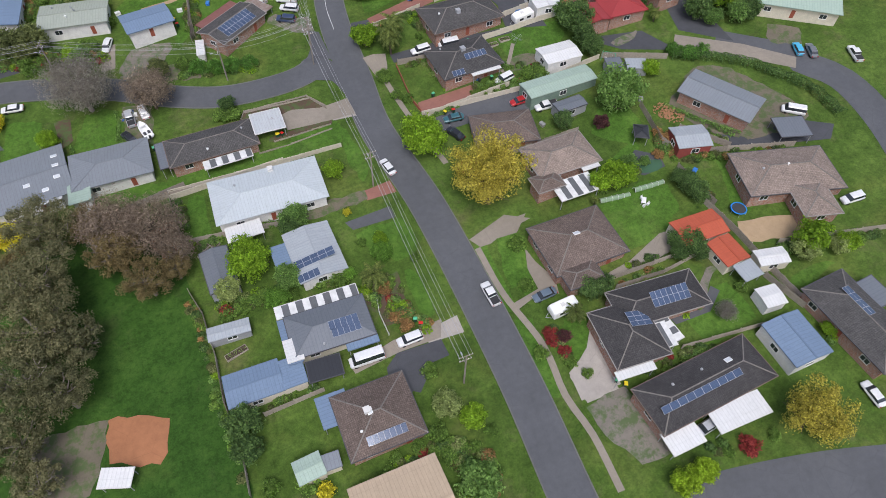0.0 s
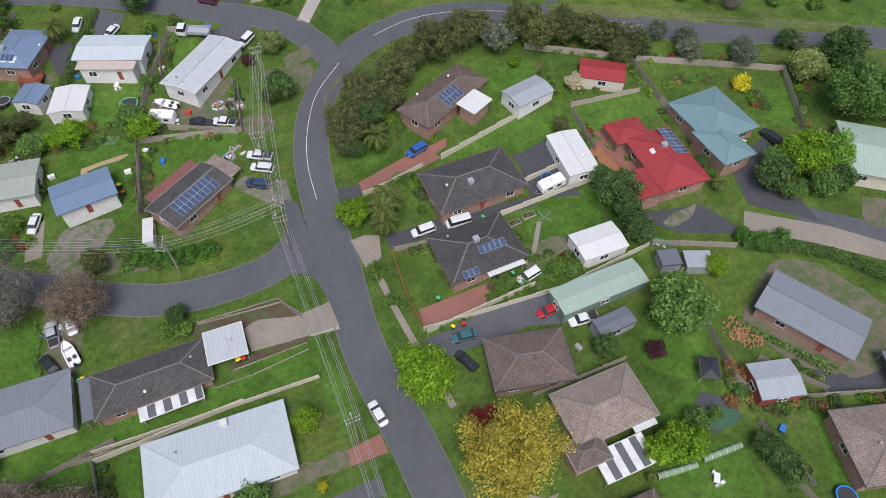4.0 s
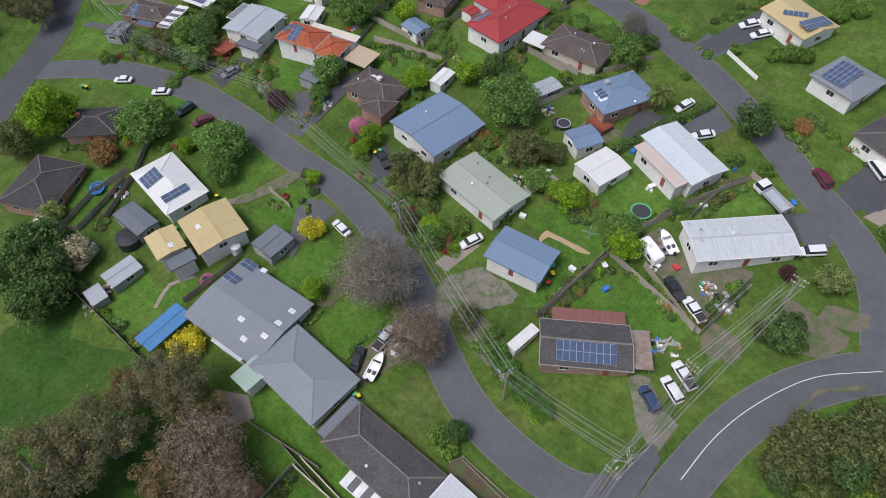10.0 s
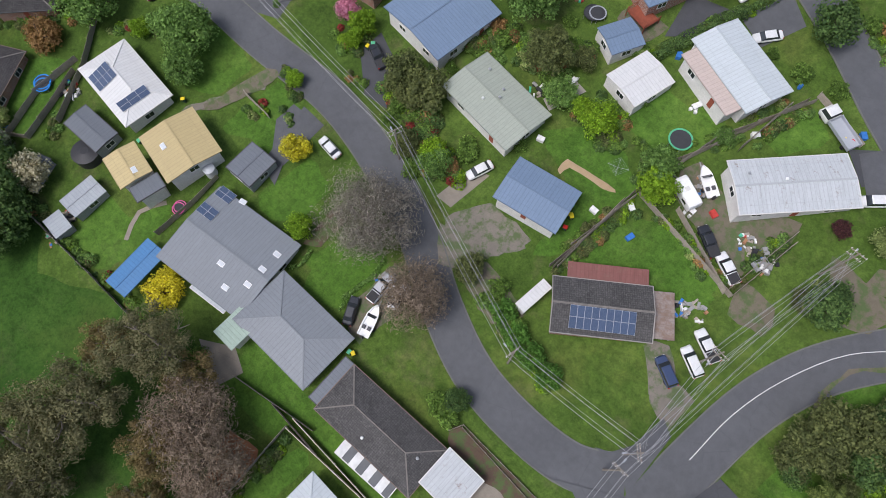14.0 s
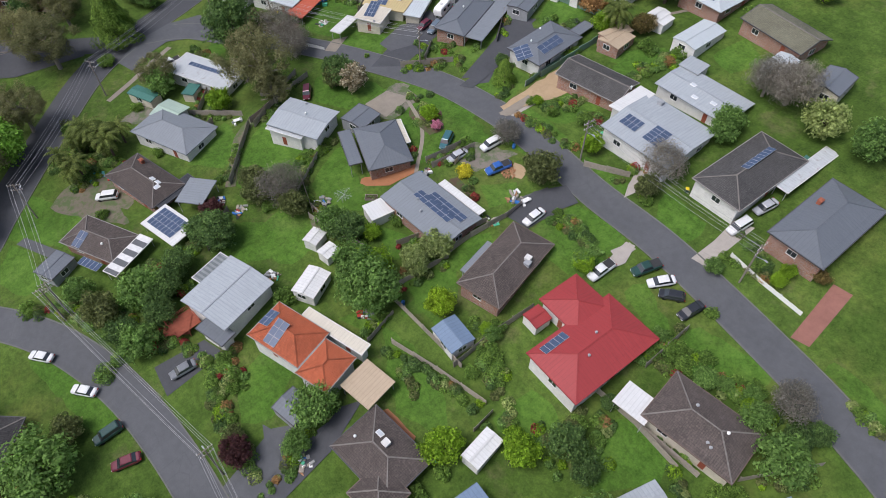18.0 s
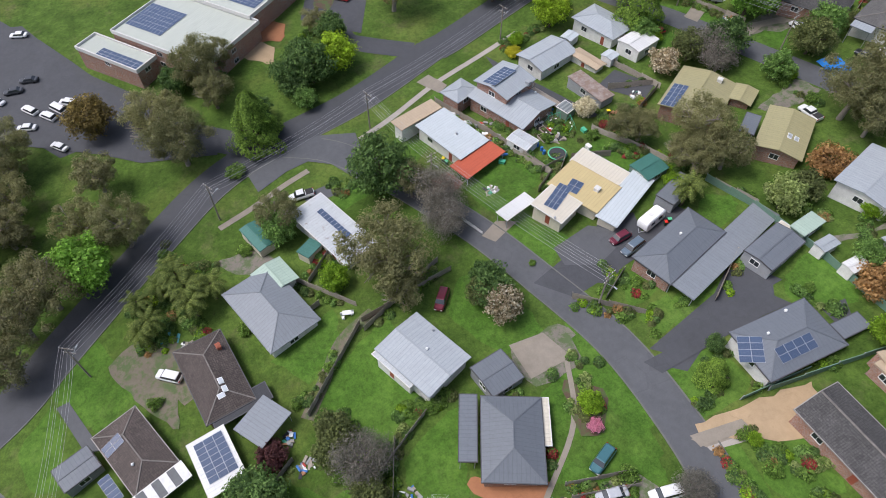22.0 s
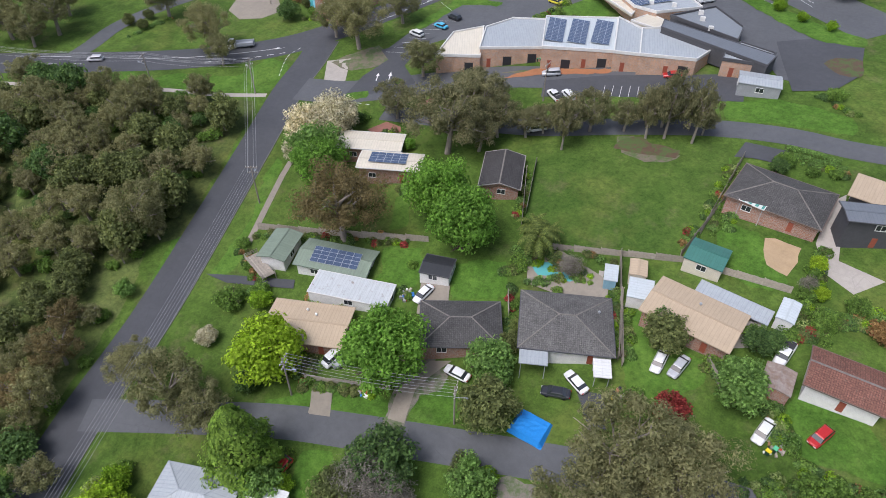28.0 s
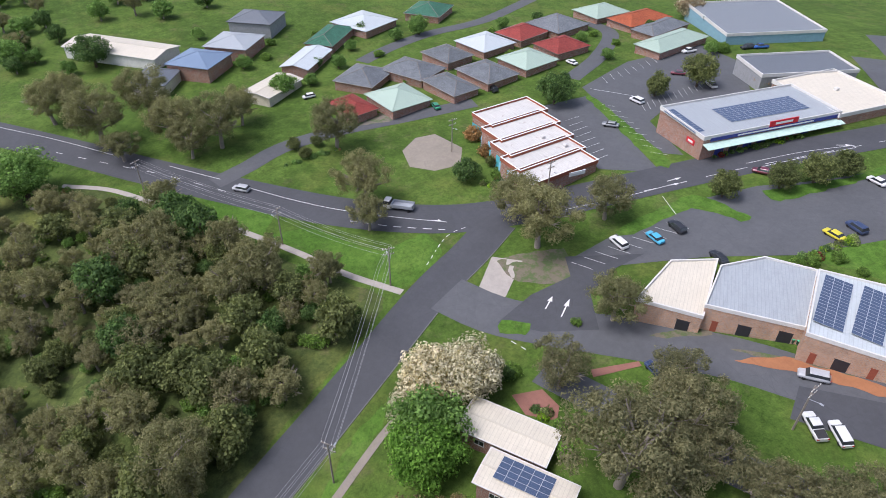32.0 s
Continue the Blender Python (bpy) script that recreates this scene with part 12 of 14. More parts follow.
# x of each station, deck height; then the cabin: base x, roof x, roof height
BODIES = dict(
    sedan=([(-2.3, 0.62, 0.72), (-2.1, 0.78, 0.86), (-0.95, 0.86, 0.95), (1.2, 0.87, 0.98), (2.1, 0.80, 0.98), (2.3, 0.68, 0.86)], (-1.25, -0.45, 1.05, 1.75, 1.43)),
    wagon=([(-2.35, 0.64, 0.78), (-2.15, 0.82, 0.98), (-1.0, 0.9, 1.06), (1.2, 0.91, 1.08), (2.15, 0.87, 1.08), (2.35, 0.75, 0.95)], (-1.3, -0.6, 1.95, 2.25, 1.68)),
    hatch=([(-2.05, 0.62, 0.74), (-1.85, 0.78, 0.9), (-0.9, 0.84, 0.97), (1.0, 0.85, 1.0), (1.85, 0.8, 1.0), (2.05, 0.7, 0.85)], (-1.2, -0.5, 1.4, 1.95, 1.48)),
    ute=([(-2.6, 0.66, 0.8), (-2.4, 0.84, 1.0), (-1.2, 0.91, 1.1), (1.0, 0.92, 1.1), (2.4, 0.9, 1.1), (2.6, 0.85, 1.05)], (-1.4, -0.75, 0.55, 0.85, 1.72)),
    van=([(-2.45, 0.7, 0.85), (-2.25, 0.86, 1.02), (-1.4, 0.94, 1.15), (1.2, 0.95, 1.2), (2.3, 0.94, 1.2), (2.45, 0.9, 1.1)], (-1.9, -1.35, 2.3, 2.42, 1.95)),
    longvan=([(-3.1, 0.75, 0.9), (-2.9, 0.92, 1.05), (-2.0, 1.0, 1.25), (1.5, 1.0, 1.25), (2.95, 1.0, 1.25), (3.1, 0.96, 1.15)], (-2.5, -1.9, 2.95, 3.05, 2.5)),
    truck=([(-3.8, 1.0, 1.3), (-3.6, 1.12, 1.45), (-2.8, 1.15, 1.5), (-1.6, 1.15, 1.5), (-1.5, 0.6, 0.95), (3.8, 0.6, 0.95)], (-3.55, -3.3, -1.8, -1.65, 2.5)))
CAR_MESH = {}


def car_meshes(kind):
    if kind in CAR_MESH:
        return CAR_MESH[kind]
    st, (b0, r0, r1, b1, top) = BODIES[kind]
    low = 0.28
    v, f = loft([ring(x, h, low if 0 < i < len(st) - 1 else low + 0.12, z) for i, (x, h, z) in enumerate(st)])
    w0, w1 = st[2][1] - 0.05, st[2][1] - 0.22
    deck = st[2][2] - 0.03

    def cab(inset, z0, z1):
        k = (z1 - deck) / (top - deck)
        a = (b0 * (1 - k) + r0 * k, b1 * (1 - k) + r1 * k, w0 * (1 - k) + w1 * k)
        return a
    # window band
    gv = []
    for z in (deck, top - 0.09):
        x0, x1, w = cab(0, deck, z)
        gv += [(x0, -w, z), (x1, -w, z), (x1, w, z), (x0, w, z)]
    gf = [(0, 1, 5, 4), (1, 2, 6, 5), (2, 3, 7, 6), (3, 0, 4, 7), (4, 5, 6, 7)]
    # roof skin
    x0, x1, w = cab(0, deck, top - 0.09)
    rv = [(x0 - 0.03, -w - 0.02, top - 0.1), (x1 + 0.03, -w - 0.02, top - 0.1), (x1 + 0.03, w + 0.02, top - 0.1), (x0 - 0.03, w + 0.02, top - 0.1),
          (x0 + 0.12, -w + 0.1, top), (x1 - 0.1, -w + 0.1, top), (x1 - 0.1, w - 0.1, top), (x0 + 0.12, w - 0.1, top)]
    rf = [(0, 3, 2, 1), (4, 5, 6, 7), (0, 1, 5, 4), (1, 2, 6, 5), (2, 3, 7, 6), (3, 0, 4, 7)]
    out = {}
    for part_name, (vv, ff) in dict(body=(v, f), cabin_glass=(gv, gf), roof=(rv, rf)).items():
        me = bpy.data.meshes.new(part_name)
        me.from_pydata(vv, [], ff)
        out[part_name] = me
    out["cabin_glass"].materials.append(MATS["window_glass"])
    if kind == "ute":
        s = Soup()
        s.box(0.95, 2.5, -0.78, 0.78, 1.105, 1.125)
        o = s.make("tray", "tray_black")
        out["tray"] = o.data
        bpy.data.objects.remove(o)
    if kind == "truck":
        s = Soup()
        s.box(-1.4, 3.85, -1.15, 1.15, 0.96, 1.1)
        s.box(-1.4, 3.85, -1.15, -1.05, 1.1, 1.75)
        s.box(-1.4, 3.85, 1.05, 1.15, 1.1, 1.75)
        s.box(-1.45, -1.4, -1.15, 1.15, 1.1, 1.9)
        s.box(3.8, 3.85, -1.05, 1.05, 1.1, 1.75)
        o = s.make("tray", "alu_frame")
        out["tray"] = o.data
        bpy.data.objects.remove(o)
    CAR_MESH[kind] = out
    return out


def small_mesh(name, build, material):
    s = Soup()
    build(s)
    o = s.make(name, material, smooth=False)
    me = o.data
    bpy.data.objects.remove(o)
    return me


def wheel_shape(s):
    s.tube((0, -0.11, 0), (0, 0.11, 0), 0.33, 0.33, 14)
    s.tube((0, -0.125, 0), (0, 0.125, 0), 0.19, 0.19, 10)


WHEEL = small_mesh("wheel", wheel_shape, "rubber")
HEAD = small_mesh("headlight", lambda s: s.box(-0.1, 0.06, -0.19, 0.19, -0.08, 0.08), "lamp_clear")
TAIL = small_mesh("tail_light", lambda s: s.box(-0.06, 0.06, -0.16, 0.16, -0.1, 0.1), "lamp_red")
PAINTED = {}


def painted(kind, color, part_name):
    key = (kind, color, part_name)
    if key not in PAINTED:
        me = car_meshes(kind)[part_name].copy()
        me.materials.append(MATS["car_" + color])
        PAINTED[key] = me
    return PAINTED[key]


WORDS = dict(dark="black", darkgreen="dark green", greyblue="grey-blue", cyan="light blue")
KINDS = dict(sedan="sedan", wagon="station wagon", hatch="hatchback", ute="utility pickup", van="van", longvan="camper van", truck="tipper truck")


def slope_pose(x, y, rot):
    e = 1.2
    gx = (ground(x + e, y) - ground(x - e, y)) / (2 * e)
    gy = (ground(x, y + e) - ground(x, y - e)) / (2 * e)
    n = Vector((-gx, -gy, 1)).normalized()
    a = radians(rot)
    ex = Vector((math.cos(a), math.sin(a), gx * math.cos(a) + gy * math.sin(a))).normalized()
    m = Matrix((ex, n.cross(ex), n)).transposed().to_4x4()
    m.translation = (x, y, ground(x, y) + 0.07)
    return m


def vehicle(kind, color, x, y, rot):
    if kind in ("caravan", "boat"):
        return (caravan if kind == "caravan" else boat)(color, x, y, rot)
    m = slope_pose(x, y, rot)
    root = empty("truck" if kind == "truck" else "car", m)
    tagged(root, WORDS.get(color, color) + " " + KINDS[kind] + " parked on the street or driveway", "truck" if kind == "truck" else "car", "parked vehicles")
    st = BODIES[kind][0]
    shared("body", painted(kind, color, "body"), root, Matrix())
    shared("roof", painted(kind, color, "roof"), root, Matrix())
    shared("cabin_glass", car_meshes(kind)["cabin_glass"], root, Matrix())
    if "tray" in car_meshes(kind):
        shared("tray", car_meshes(kind)["tray"], root, Matrix())
    a, b = st[0][0] + 0.95, st[-1][0] - 0.95
    hw = st[2][1] - 0.1
    for px in (a, b):
        for py in (-hw, hw):
            shared("wheel", WHEEL, root, Matrix.Translation((px, py, 0.33)))
    for py in (-1, 1):
        if x < -215:
            continue
        shared("headlight", HEAD, root, Matrix.Translation((st[0][0] + 0.08, py * (st[0][1] - 0.12), st[0][2] - 0.12)))
        shared("tail_light", TAIL, root, Matrix.Translation((st[-1][0] - 0.02, py * (st[-1][1] - 0.1), st[-1][2] - 0.16)))
    return root


def caravan(color, x, y, rot):
    root = empty("caravan", slope_pose(x, y, rot))
    tagged(root, "white touring caravan with rounded ends parked in a yard", "caravan", "parked vehicles")
    secs = []
    for px, z0, z1 in ((-2.6, 0.9, 1.9), (-2.45, 0.55, 2.35), (-1.9, 0.45, 2.6), (2.2, 0.45, 2.6), (2.55, 0.5, 2.4), (2.65, 0.9, 2.0)):
        secs.append([(px, -1.1, z0), (px, -1.12, z1 - 0.25), (px, -0.95, z1), (px, 0.95, z1), (px, 1.12, z1 - 0.25), (px, 1.1, z0)])
    v, f = loft(secs)
    mesh_object("body", v, f, "white_paint", root)
    for nm, bx in (("window", (-1.4, -0.4)), ("window", (0.6, 1.6))):
        for sy in (-1, 1):
            s = Soup()
            s.box(bx[0], bx[1], sy * 1.13 - 0.02, sy * 1.13 + 0.02, 1.3, 1.9)
            s.make(nm, "window_glass", root)
    s = Soup()
    s.box(-0.6, 0.1, -0.35, 0.35, 2.6, 2.75)
    s.make("roof_hatch", "gutter", root)
    for sy in (-1, 1):
        shared("wheel", WHEEL, root, Matrix.Translation((0.2, sy * 0.98, 0.33)))
    s = Soup()
    s.bar((-3.5, 0, 0.45), (-2.4, -0.7, 0.5), 0.08)
    s.bar((-3.5, 0, 0.45), (-2.4, 0.7, 0.5), 0.08)
    s.make("drawbar", "steel_post", root)
    return root


def boat(color, x, y, rot):
    root = empty("boat", slope_pose(x, y, rot))
    tagged(root, "white fibreglass runabout boat on a trailer", "boat", "parked vehicles")
    secs = []
    for px, w, k in ((-2.7, 0.08, 1.35), (-2.0, 0.6, 1.3), (-1.0, 0.95, 1.22), (0.8, 1.05, 1.15), (2.6, 1.0, 1.12)):
        secs.append([(px, -w, k), (px, -w * 0.7, 0.65), (px, 0, 0.5), (px, w * 0.7, 0.65), (px, w, k), (px, w * 0.8, k - 0.03), (px, w * 0.7, 0.95), (px, -w * 0.7, 0.95), (px, -w * 0.8, k - 0.03)])
    v, f = loft(secs)
    mesh_object("hull", v, f, "white_paint", root)
    s = Soup()
    v2, f2 = loft([[(-1.0, -0.8, 1.2), (-1.0, 0.8, 1.2), (-0.95, 0.8, 1.22)], [(-0.5, -0.7, 1.7), (-0.5, 0.7, 1.7), (-0.45, 0.7, 1.7)]])
    s.add(v2, f2)
    s.make("windscreen", "window_glass", root)
    s = Soup()
    s.box(2.6, 2.95, -0.2, 0.2, 0.7, 1.6)
    s.make("outboard_motor", "tray_black", root)
    for py in (-0.45, 0.45):
        s = Soup()
        s.box(0.9, 1.5, py - 0.25, py + 0.25, 0.95, 1.35)
        s.make("seat", "gutter_dark", root)
    s = Soup()
    s.bar((-3.6, 0, 0.4), (2.4, -0.6, 0.42), 0.08)
    s.bar((-3.6, 0, 0.4), (2.4, 0.6, 0.42), 0.08)
    s.bar((1.0, -0.95, 0.36), (1.0, 0.95, 0.36), 0.08)
    s.make("trailer_frame", "steel_post", root)
    for sy in (-1, 1):
        shared("wheel", WHEEL, root, Matrix.Translation((1.0, sy * 1.05, 0.33)))
    return root


vehicle("sedan", "white", 26.4, 90.7, -79)
vehicle("ute", "white", 33.6, 55.0, -87)
vehicle("wagon", "white", 16.9, 52.3, 1)
vehicle("longvan", "white", 8.8, 51.7, -2)
vehicle("sedan", "greyblue", 42.5, 51.0, 3)
vehicle("caravan", "white", 44.1, 47.0, 3)
vehicle("sedan", "red", 59.7, 96.8, 0)
vehicle("ute", "white", 64.3, 93.1, -4)
vehicle("sedan", "teal", 44.3, 98.0, -6)
vehicle("wagon", "white", 45.3, 120.8, 1)
vehicle("van", "white", 52.1, 120.0, -4)
vehicle("wagon", "white", 59.4, 104.4, 12)
vehicle("wagon", "white", 107.0, 46.3, -4)
vehicle("van", "white", 111.9, 70.1, -39)
vehicle("ute", "white", 135.8, 78.8, -106)
vehicle("hatch", "cyan", 125.1, 85.3, -110)
vehicle("sedan", "grey", 127.6, 83.6, -111)
vehicle("sedan", "white", 82.3, 13.3, -93)
vehicle("wagon", "silver", 54.9, 19.2, 7)
vehicle("ute", "silver", -21.3, 124.1, -86)
vehicle("boat", "white", -18.8, 119.4, -73)
vehicle("sedan", "white", -18.3, 125.1, -81)
vehicle("sedan", "dark", 42.9, 93.7, -66)
vehicle("wagon", "dark", 117.6, 114.3, -79)
vehicle("wagon", "blue", 50.7, 139.3, 14)
vehicle("caravan", "white", 71.8, 120.7, 5)
vehicle("ute", "white", 20.6, 149.9, -27)
vehicle("wagon", "white", 20.4, 146.7, -28)
vehicle("wagon", "navy", 18.6, 143.2, -28)
vehicle("ute", "white", 15.8, 161.1, -27)
vehicle("ute", "dark", 11.2, 162.7, -31)
vehicle("caravan", "white", 4.0, 166.4, -24)
vehicle("boat", "white", 5.3, 170.1, -35)
vehicle("truck", "white", 14.7, 189.4, -24)
vehicle("sedan", "white", -2.8, 195.9, 47)
vehicle("wagon", "white", 25.3, 182.9, 40)
vehicle("wagon", "maroon", 19.7, 198.7, -34)
vehicle("van", "white", 26.5, 205.8, -37)
vehicle("sedan", "silver", 38.4, 198.9, -30)
vehicle("sedan", "white", -22.9, 148.8, 70)
vehicle("sedan", "dark", -22.2, 118.5, -63)
vehicle("boat", "white", 96.5, 176.8, 30)
vehicle("ute", "dark", -50.3, 152.9, -23)
vehicle("sedan", "white", -119.3, 132.6, 36)
vehicle("sedan", "white", -107.6, 135.8, 37)
vehicle("wagon", "darkgreen", -97.7, 135.8, 88)
vehicle("sedan", "maroon", -91.4, 136.1, 71)
vehicle("sedan", "grey", -99.2, 150.0, 83)
vehicle("sedan", "white", -11.1, 229.2, 50)
vehicle("sedan", "white", -7.6, 227.6, 50)
vehicle("sedan", "white", -44.5, 135.5, -6)
vehicle("sedan", "white", -9.8, 200.7, 72)
vehicle("ute", "darkgreen", -59.3, 217.5, 68)
vehicle("sedan", "white", -55.9, 217.1, 55)
vehicle("hatch", "dark", -53.1, 216.2, 31)
vehicle("sedan", "dark", -49.3, 216.0, 78)
vehicle("ute", "white", -64.2, 212.0, 85)
vehicle("sedan", "white", -80.3, 212.4, 88)
vehicle("wagon", "white", -53.7, 234.6, 79)
vehicle("sedan", "silver", -53.0, 240.9, 76)
vehicle("wagon", "teal", -106.8, 214.4, 119)
vehicle("sedan", "silver", -102.0, 213.1, 82)
vehicle("wagon", "white", -99.4, 219.8, 82)
vehicle("ute", "blue", -93.7, 216.3, 72)
vehicle("wagon", "white", -146.6, 156.5, 54)
vehicle("wagon", "maroon", -142.0, 203.3, 144)
vehicle("ute", "white", -177.5, 186.3, 88)
vehicle("sedan", "white", -263.8, 129.5, 71)
vehicle("sedan", "white", -238.2, 124.7, 44)
vehicle("wagon", "white", -231.2, 132.4, 40)
vehicle("wagon", "white", -227.1, 136.6, 42)
vehicle("van", "white", -228.8, 138.9, 38)
vehicle("wagon", "white", -230.1, 141.3, 57)
vehicle("sedan", "white", -225.2, 131.7, 71)
vehicle("sedan", "white", -215.3, 138.9, 43)
vehicle("sedan", "dark", -240.3, 128.5, 83)
vehicle("sedan", "dark", -243.2, 132.1, 75)
vehicle("wagon", "white", -260.3, 218.8, 99)
vehicle("sedan", "dark", -251.6, 211.1, 88)
vehicle("sedan", "blue", -245.8, 215.0, 105)
vehicle("sedan", "red", -243.3, 212.5, 46)
vehicle("sedan", "dark", -239.1, 205.6, 49)
vehicle("caravan", "white", -142.0, 243.8, 110)
vehicle("hatch", "maroon", -141.1, 237.1, 100)
vehicle("wagon", "greyblue", -138.2, 237.9, 107)
vehicle("hatch", "red", -192.1, 276.3, 88)
vehicle("ute", "white", -152.8, 286.2, 4)
vehicle("sedan", "white", -177.6, 303.2, -1)
vehicle("sedan", "white", -160.2, 310.6, -26)
vehicle("sedan", "dark", -162.2, 307.5, 16)
vehicle("sedan", "white", -133.9, 315.4, 78)
vehicle("hatch", "red", -127.2, 318.2, 67)
vehicle("sedan", "white", -150.6, 319.9, 90)
vehicle("sedan", "silver", -147.7, 320.3, 79)
vehicle("van", "white", -197.9, 295.9, 80)
vehicle("sedan", "white", -192.1, 314.3, 83)
vehicle("ute", "white", -134.8, 329.6, 81)
vehicle("sedan", "red", -177.0, 397.6, 26)
vehicle("wagon", "silver", -203.9, 387.5, 29)
vehicle("wagon", "silver", -325.3, 338.9, 34)
vehicle("truck", "white", -292.0, 365.0, 35)
vehicle("wagon", "white", -248.3, 391.8, -11)
vehicle("sedan", "cyan", -244.4, 398.4, -11)
vehicle("wagon", "dark", -243.7, 404.5, -16)
vehicle("wagon", "navy", -219.7, 429.9, -20)
vehicle("sedan", "yellow", -221.3, 424.5, -11)
vehicle("sedan", "dark", -231.8, 402.1, -18)
vehicle("sedan", "white", -225.9, 450.6, -14)
vehicle("sedan", "maroon", -244.9, 436.7, 21)
vehicle("wagon", "white", -291.3, 447.1, -5)
vehicle("ute", "white", -284.3, 471.9, -30)
vehicle("sedan", "maroon", -296.7, 472.6, 32)
vehicle("ute", "white", -307.4, 492.1, 73)
vehicle("sedan", "grey", -285.8, 430.1, 27)
vehicle("sedan", "navy", -220.8, 370.5, -11)
vehicle("hatch", "white", -361.3, 376.1, 80)
vehicle("ute", "white", -198.6, 378.8, -35)
vehicle("wagon", "white", -195.6, 380.2, -36)
vehicle("wagon", "white", -196.4, 365.6, 36)
vehicle("sedan", "white", -326.0, 455.5, -3)
vehicle("sedan", "green", -329.0, 402.1, -15)
vehicle("wagon", "dark", -326.7, 422.2, -11)
vehicle("wagon", "dark", -297.2, 509.9, 70)
vehicle("ute", "blue", -294.7, 513.9, 61)
vehicle("wagon", "dark", -221.6, 459.8, 39)
vehicle("truck", "white", -216.6, 446.0, -5)
vehicle("wagon", "silver", -182.8, 440.8, 44)
vehicle("sedan", "dark", -186.0, 467.0, -19)
vehicle("sedan", "dark", -195.0, 475.8, 4)
vehicle("hatch", "navy", -204.6, 482.4, 27)
vehicle("sedan", "white", -230.1, 500.9, -14)



# ---- fences ----
mat_plain("fence_cream", (0.55, 0.50, 0.40), 0.8, 0.2, 1.5, random_tint=0.12)
mat_plain("fence_green", (0.12, 0.20, 0.15), 0.6, 0.15, 1.5)
FENCE_LOOK = dict(timber=("timber_grey", "weathered grey timber paling fence", "timber_grey"), cream=("fence_cream", "pale cream panel fence along the boundary", "gutter"),
                  white=("white_paint", "low white picket fence beside the verge", "white_paint"), green=("fence_green", "dull green steel panel fence", "steel_post"),
                  brickwall=("brick_red", "low red brick garden wall", "brick_red"))


def paling_mesh(kind, h, length):
    """One bay of fence: palings of uneven height on two rails."""
    rng = random.Random(int(h * 100) + int(length * 10))
    s = Soup()
    if kind in ("timber", "white"):
        n = max(3, int(length / (0.3 if kind == "timber" else 0.22)))
        w = length / n
        for i in range(n):
            top, y = h + rng.uniform(-0.07, 0.04), 0.012 if i % 2 else -0.012
            for o in (-0.012, 0.012):
                s.v += [(x, y + o, z) for x, z in ((i * w, -0.35), ((i + 1) * w, -0.35), ((i + 1) * w, top), (i * w, top))]
            k = 8 * i
            s.f += [(k, k + 1, k + 2, k + 3), (k + 5, k + 4, k + 7, k + 6), (k + 3, k + 2, k + 6, k + 7)]
            if i:
                s.f += [(k - 7, k, k + 3, k - 6), (k - 2, k + 7, k + 4, k - 3)]
        s.mi = [0] * len(s.f)
        for z in (0.35, h - 0.3):
            s.box(0, length, 0.028, 0.07, z, z + 0.08)
    else:
        s.box(0, length, -0.04, 0.04, -0.4, h)
        s.box(0, length, -0.06, 0.06, h, h + 0.05)
    s.box(-0.06, 0.06, 0.0, 0.12, -0.5, h + 0.06, 1)
    return s


BAYS = {}


def fence(kind, h, pts):
    look_, label, post_mat = FENCE_LOOK[kind]
    root = empty("fence", Matrix.Translation((*pts[0], ground(*pts[0]))))
    tagged(root, label, "fence")
    inv = root.matrix_basis.inverted()
    for (x0, y0), (x1, y1) in zip(pts, pts[1:]):
        d = math.hypot(x1 - x0, y1 - y0)
        n = max(1, round(d / 4.8))
        for i in range(n):
            a = (x0 + (x1 - x0) * i / n, y0 + (y1 - y0) * i / n)
            b = (x0 + (x1 - x0) * (i + 1) / n, y0 + (y1 - y0) * (i + 1) / n)
            length = math.hypot(b[0] - a[0], b[1] - a[1])
            key = (kind, h, round(length, 1))
            if key not in BAYS:
                o = paling_mesh(kind, h, key[2]).make("panel", [look_, post_mat])
                BAYS[key] = o.data
                bpy.data.objects.remove(o)
            za, zb = ground(*a), ground(*b)
            ex = Vector((b[0] - a[0], b[1] - a[1], zb - za))
            m = Matrix.Translation((*a, za)) @ Matrix(((ex.x / length, -ex.y / length, 0, 0), (ex.y / length, ex.x / length, 0, 0), (ex.z / length, 0, 1, 0), (0, 0, 0, 1)))
            shared("panel", BAYS[key], root, inv @ m)
    return root


fence("timber", 1.7, [(-17.4, 76.7), (-15.9, 71.1), (-15.3, 61.4), (-15.6, 52.8), (-14.6, 44.3), (-14.9, 36.8)])
fence("timber", 1.7, [(-9.9, 48.6), (0.4, 49.1)])
fence("timber", 1.7, [(-15, 87.5), (-8, 86.7)])
fence("timber", 1.7, [(54.6, 49.2), (68.8, 48.8)])
fence("timber", 1.7, [(59.2, 32.4), (75.1, 30.5)])
fence("timber", 1.7, [(87, 75.8), (93.8, 67.2)])
fence("cream", 1.2, [(-17, 101.1), (19.3, 100.3)])
fence("timber", 1.6, [(-11.7, 87.2), (4.6, 84.9)])
fence("timber", 1.7, [(87.6, 43.6), (108.2, 38.2)])
fence("timber", 1.6, [(80.8, 38.8), (83, 30.7)])
fence("cream", 1.5, [(38.3, 101.7), (64.1, 99.9), (82.4, 101.8)])
fence("cream", 1.6, [(50.7, 121.9), (77.1, 124.8)])
fence("cream", 1.6, [(54.7, 135.6), (81.9, 141.5)])
fence("cream", 1.6, [(55.5, 118.3), (79.2, 119)])
fence("cream", 1.5, [(38.7, 101.1), (59.8, 102.5)])
fence("timber", 1.7, [(84.3, 136.4), (83.9, 125.2)])
fence("timber", 1.7, [(102.8, 144.5), (102.6, 131.7)])
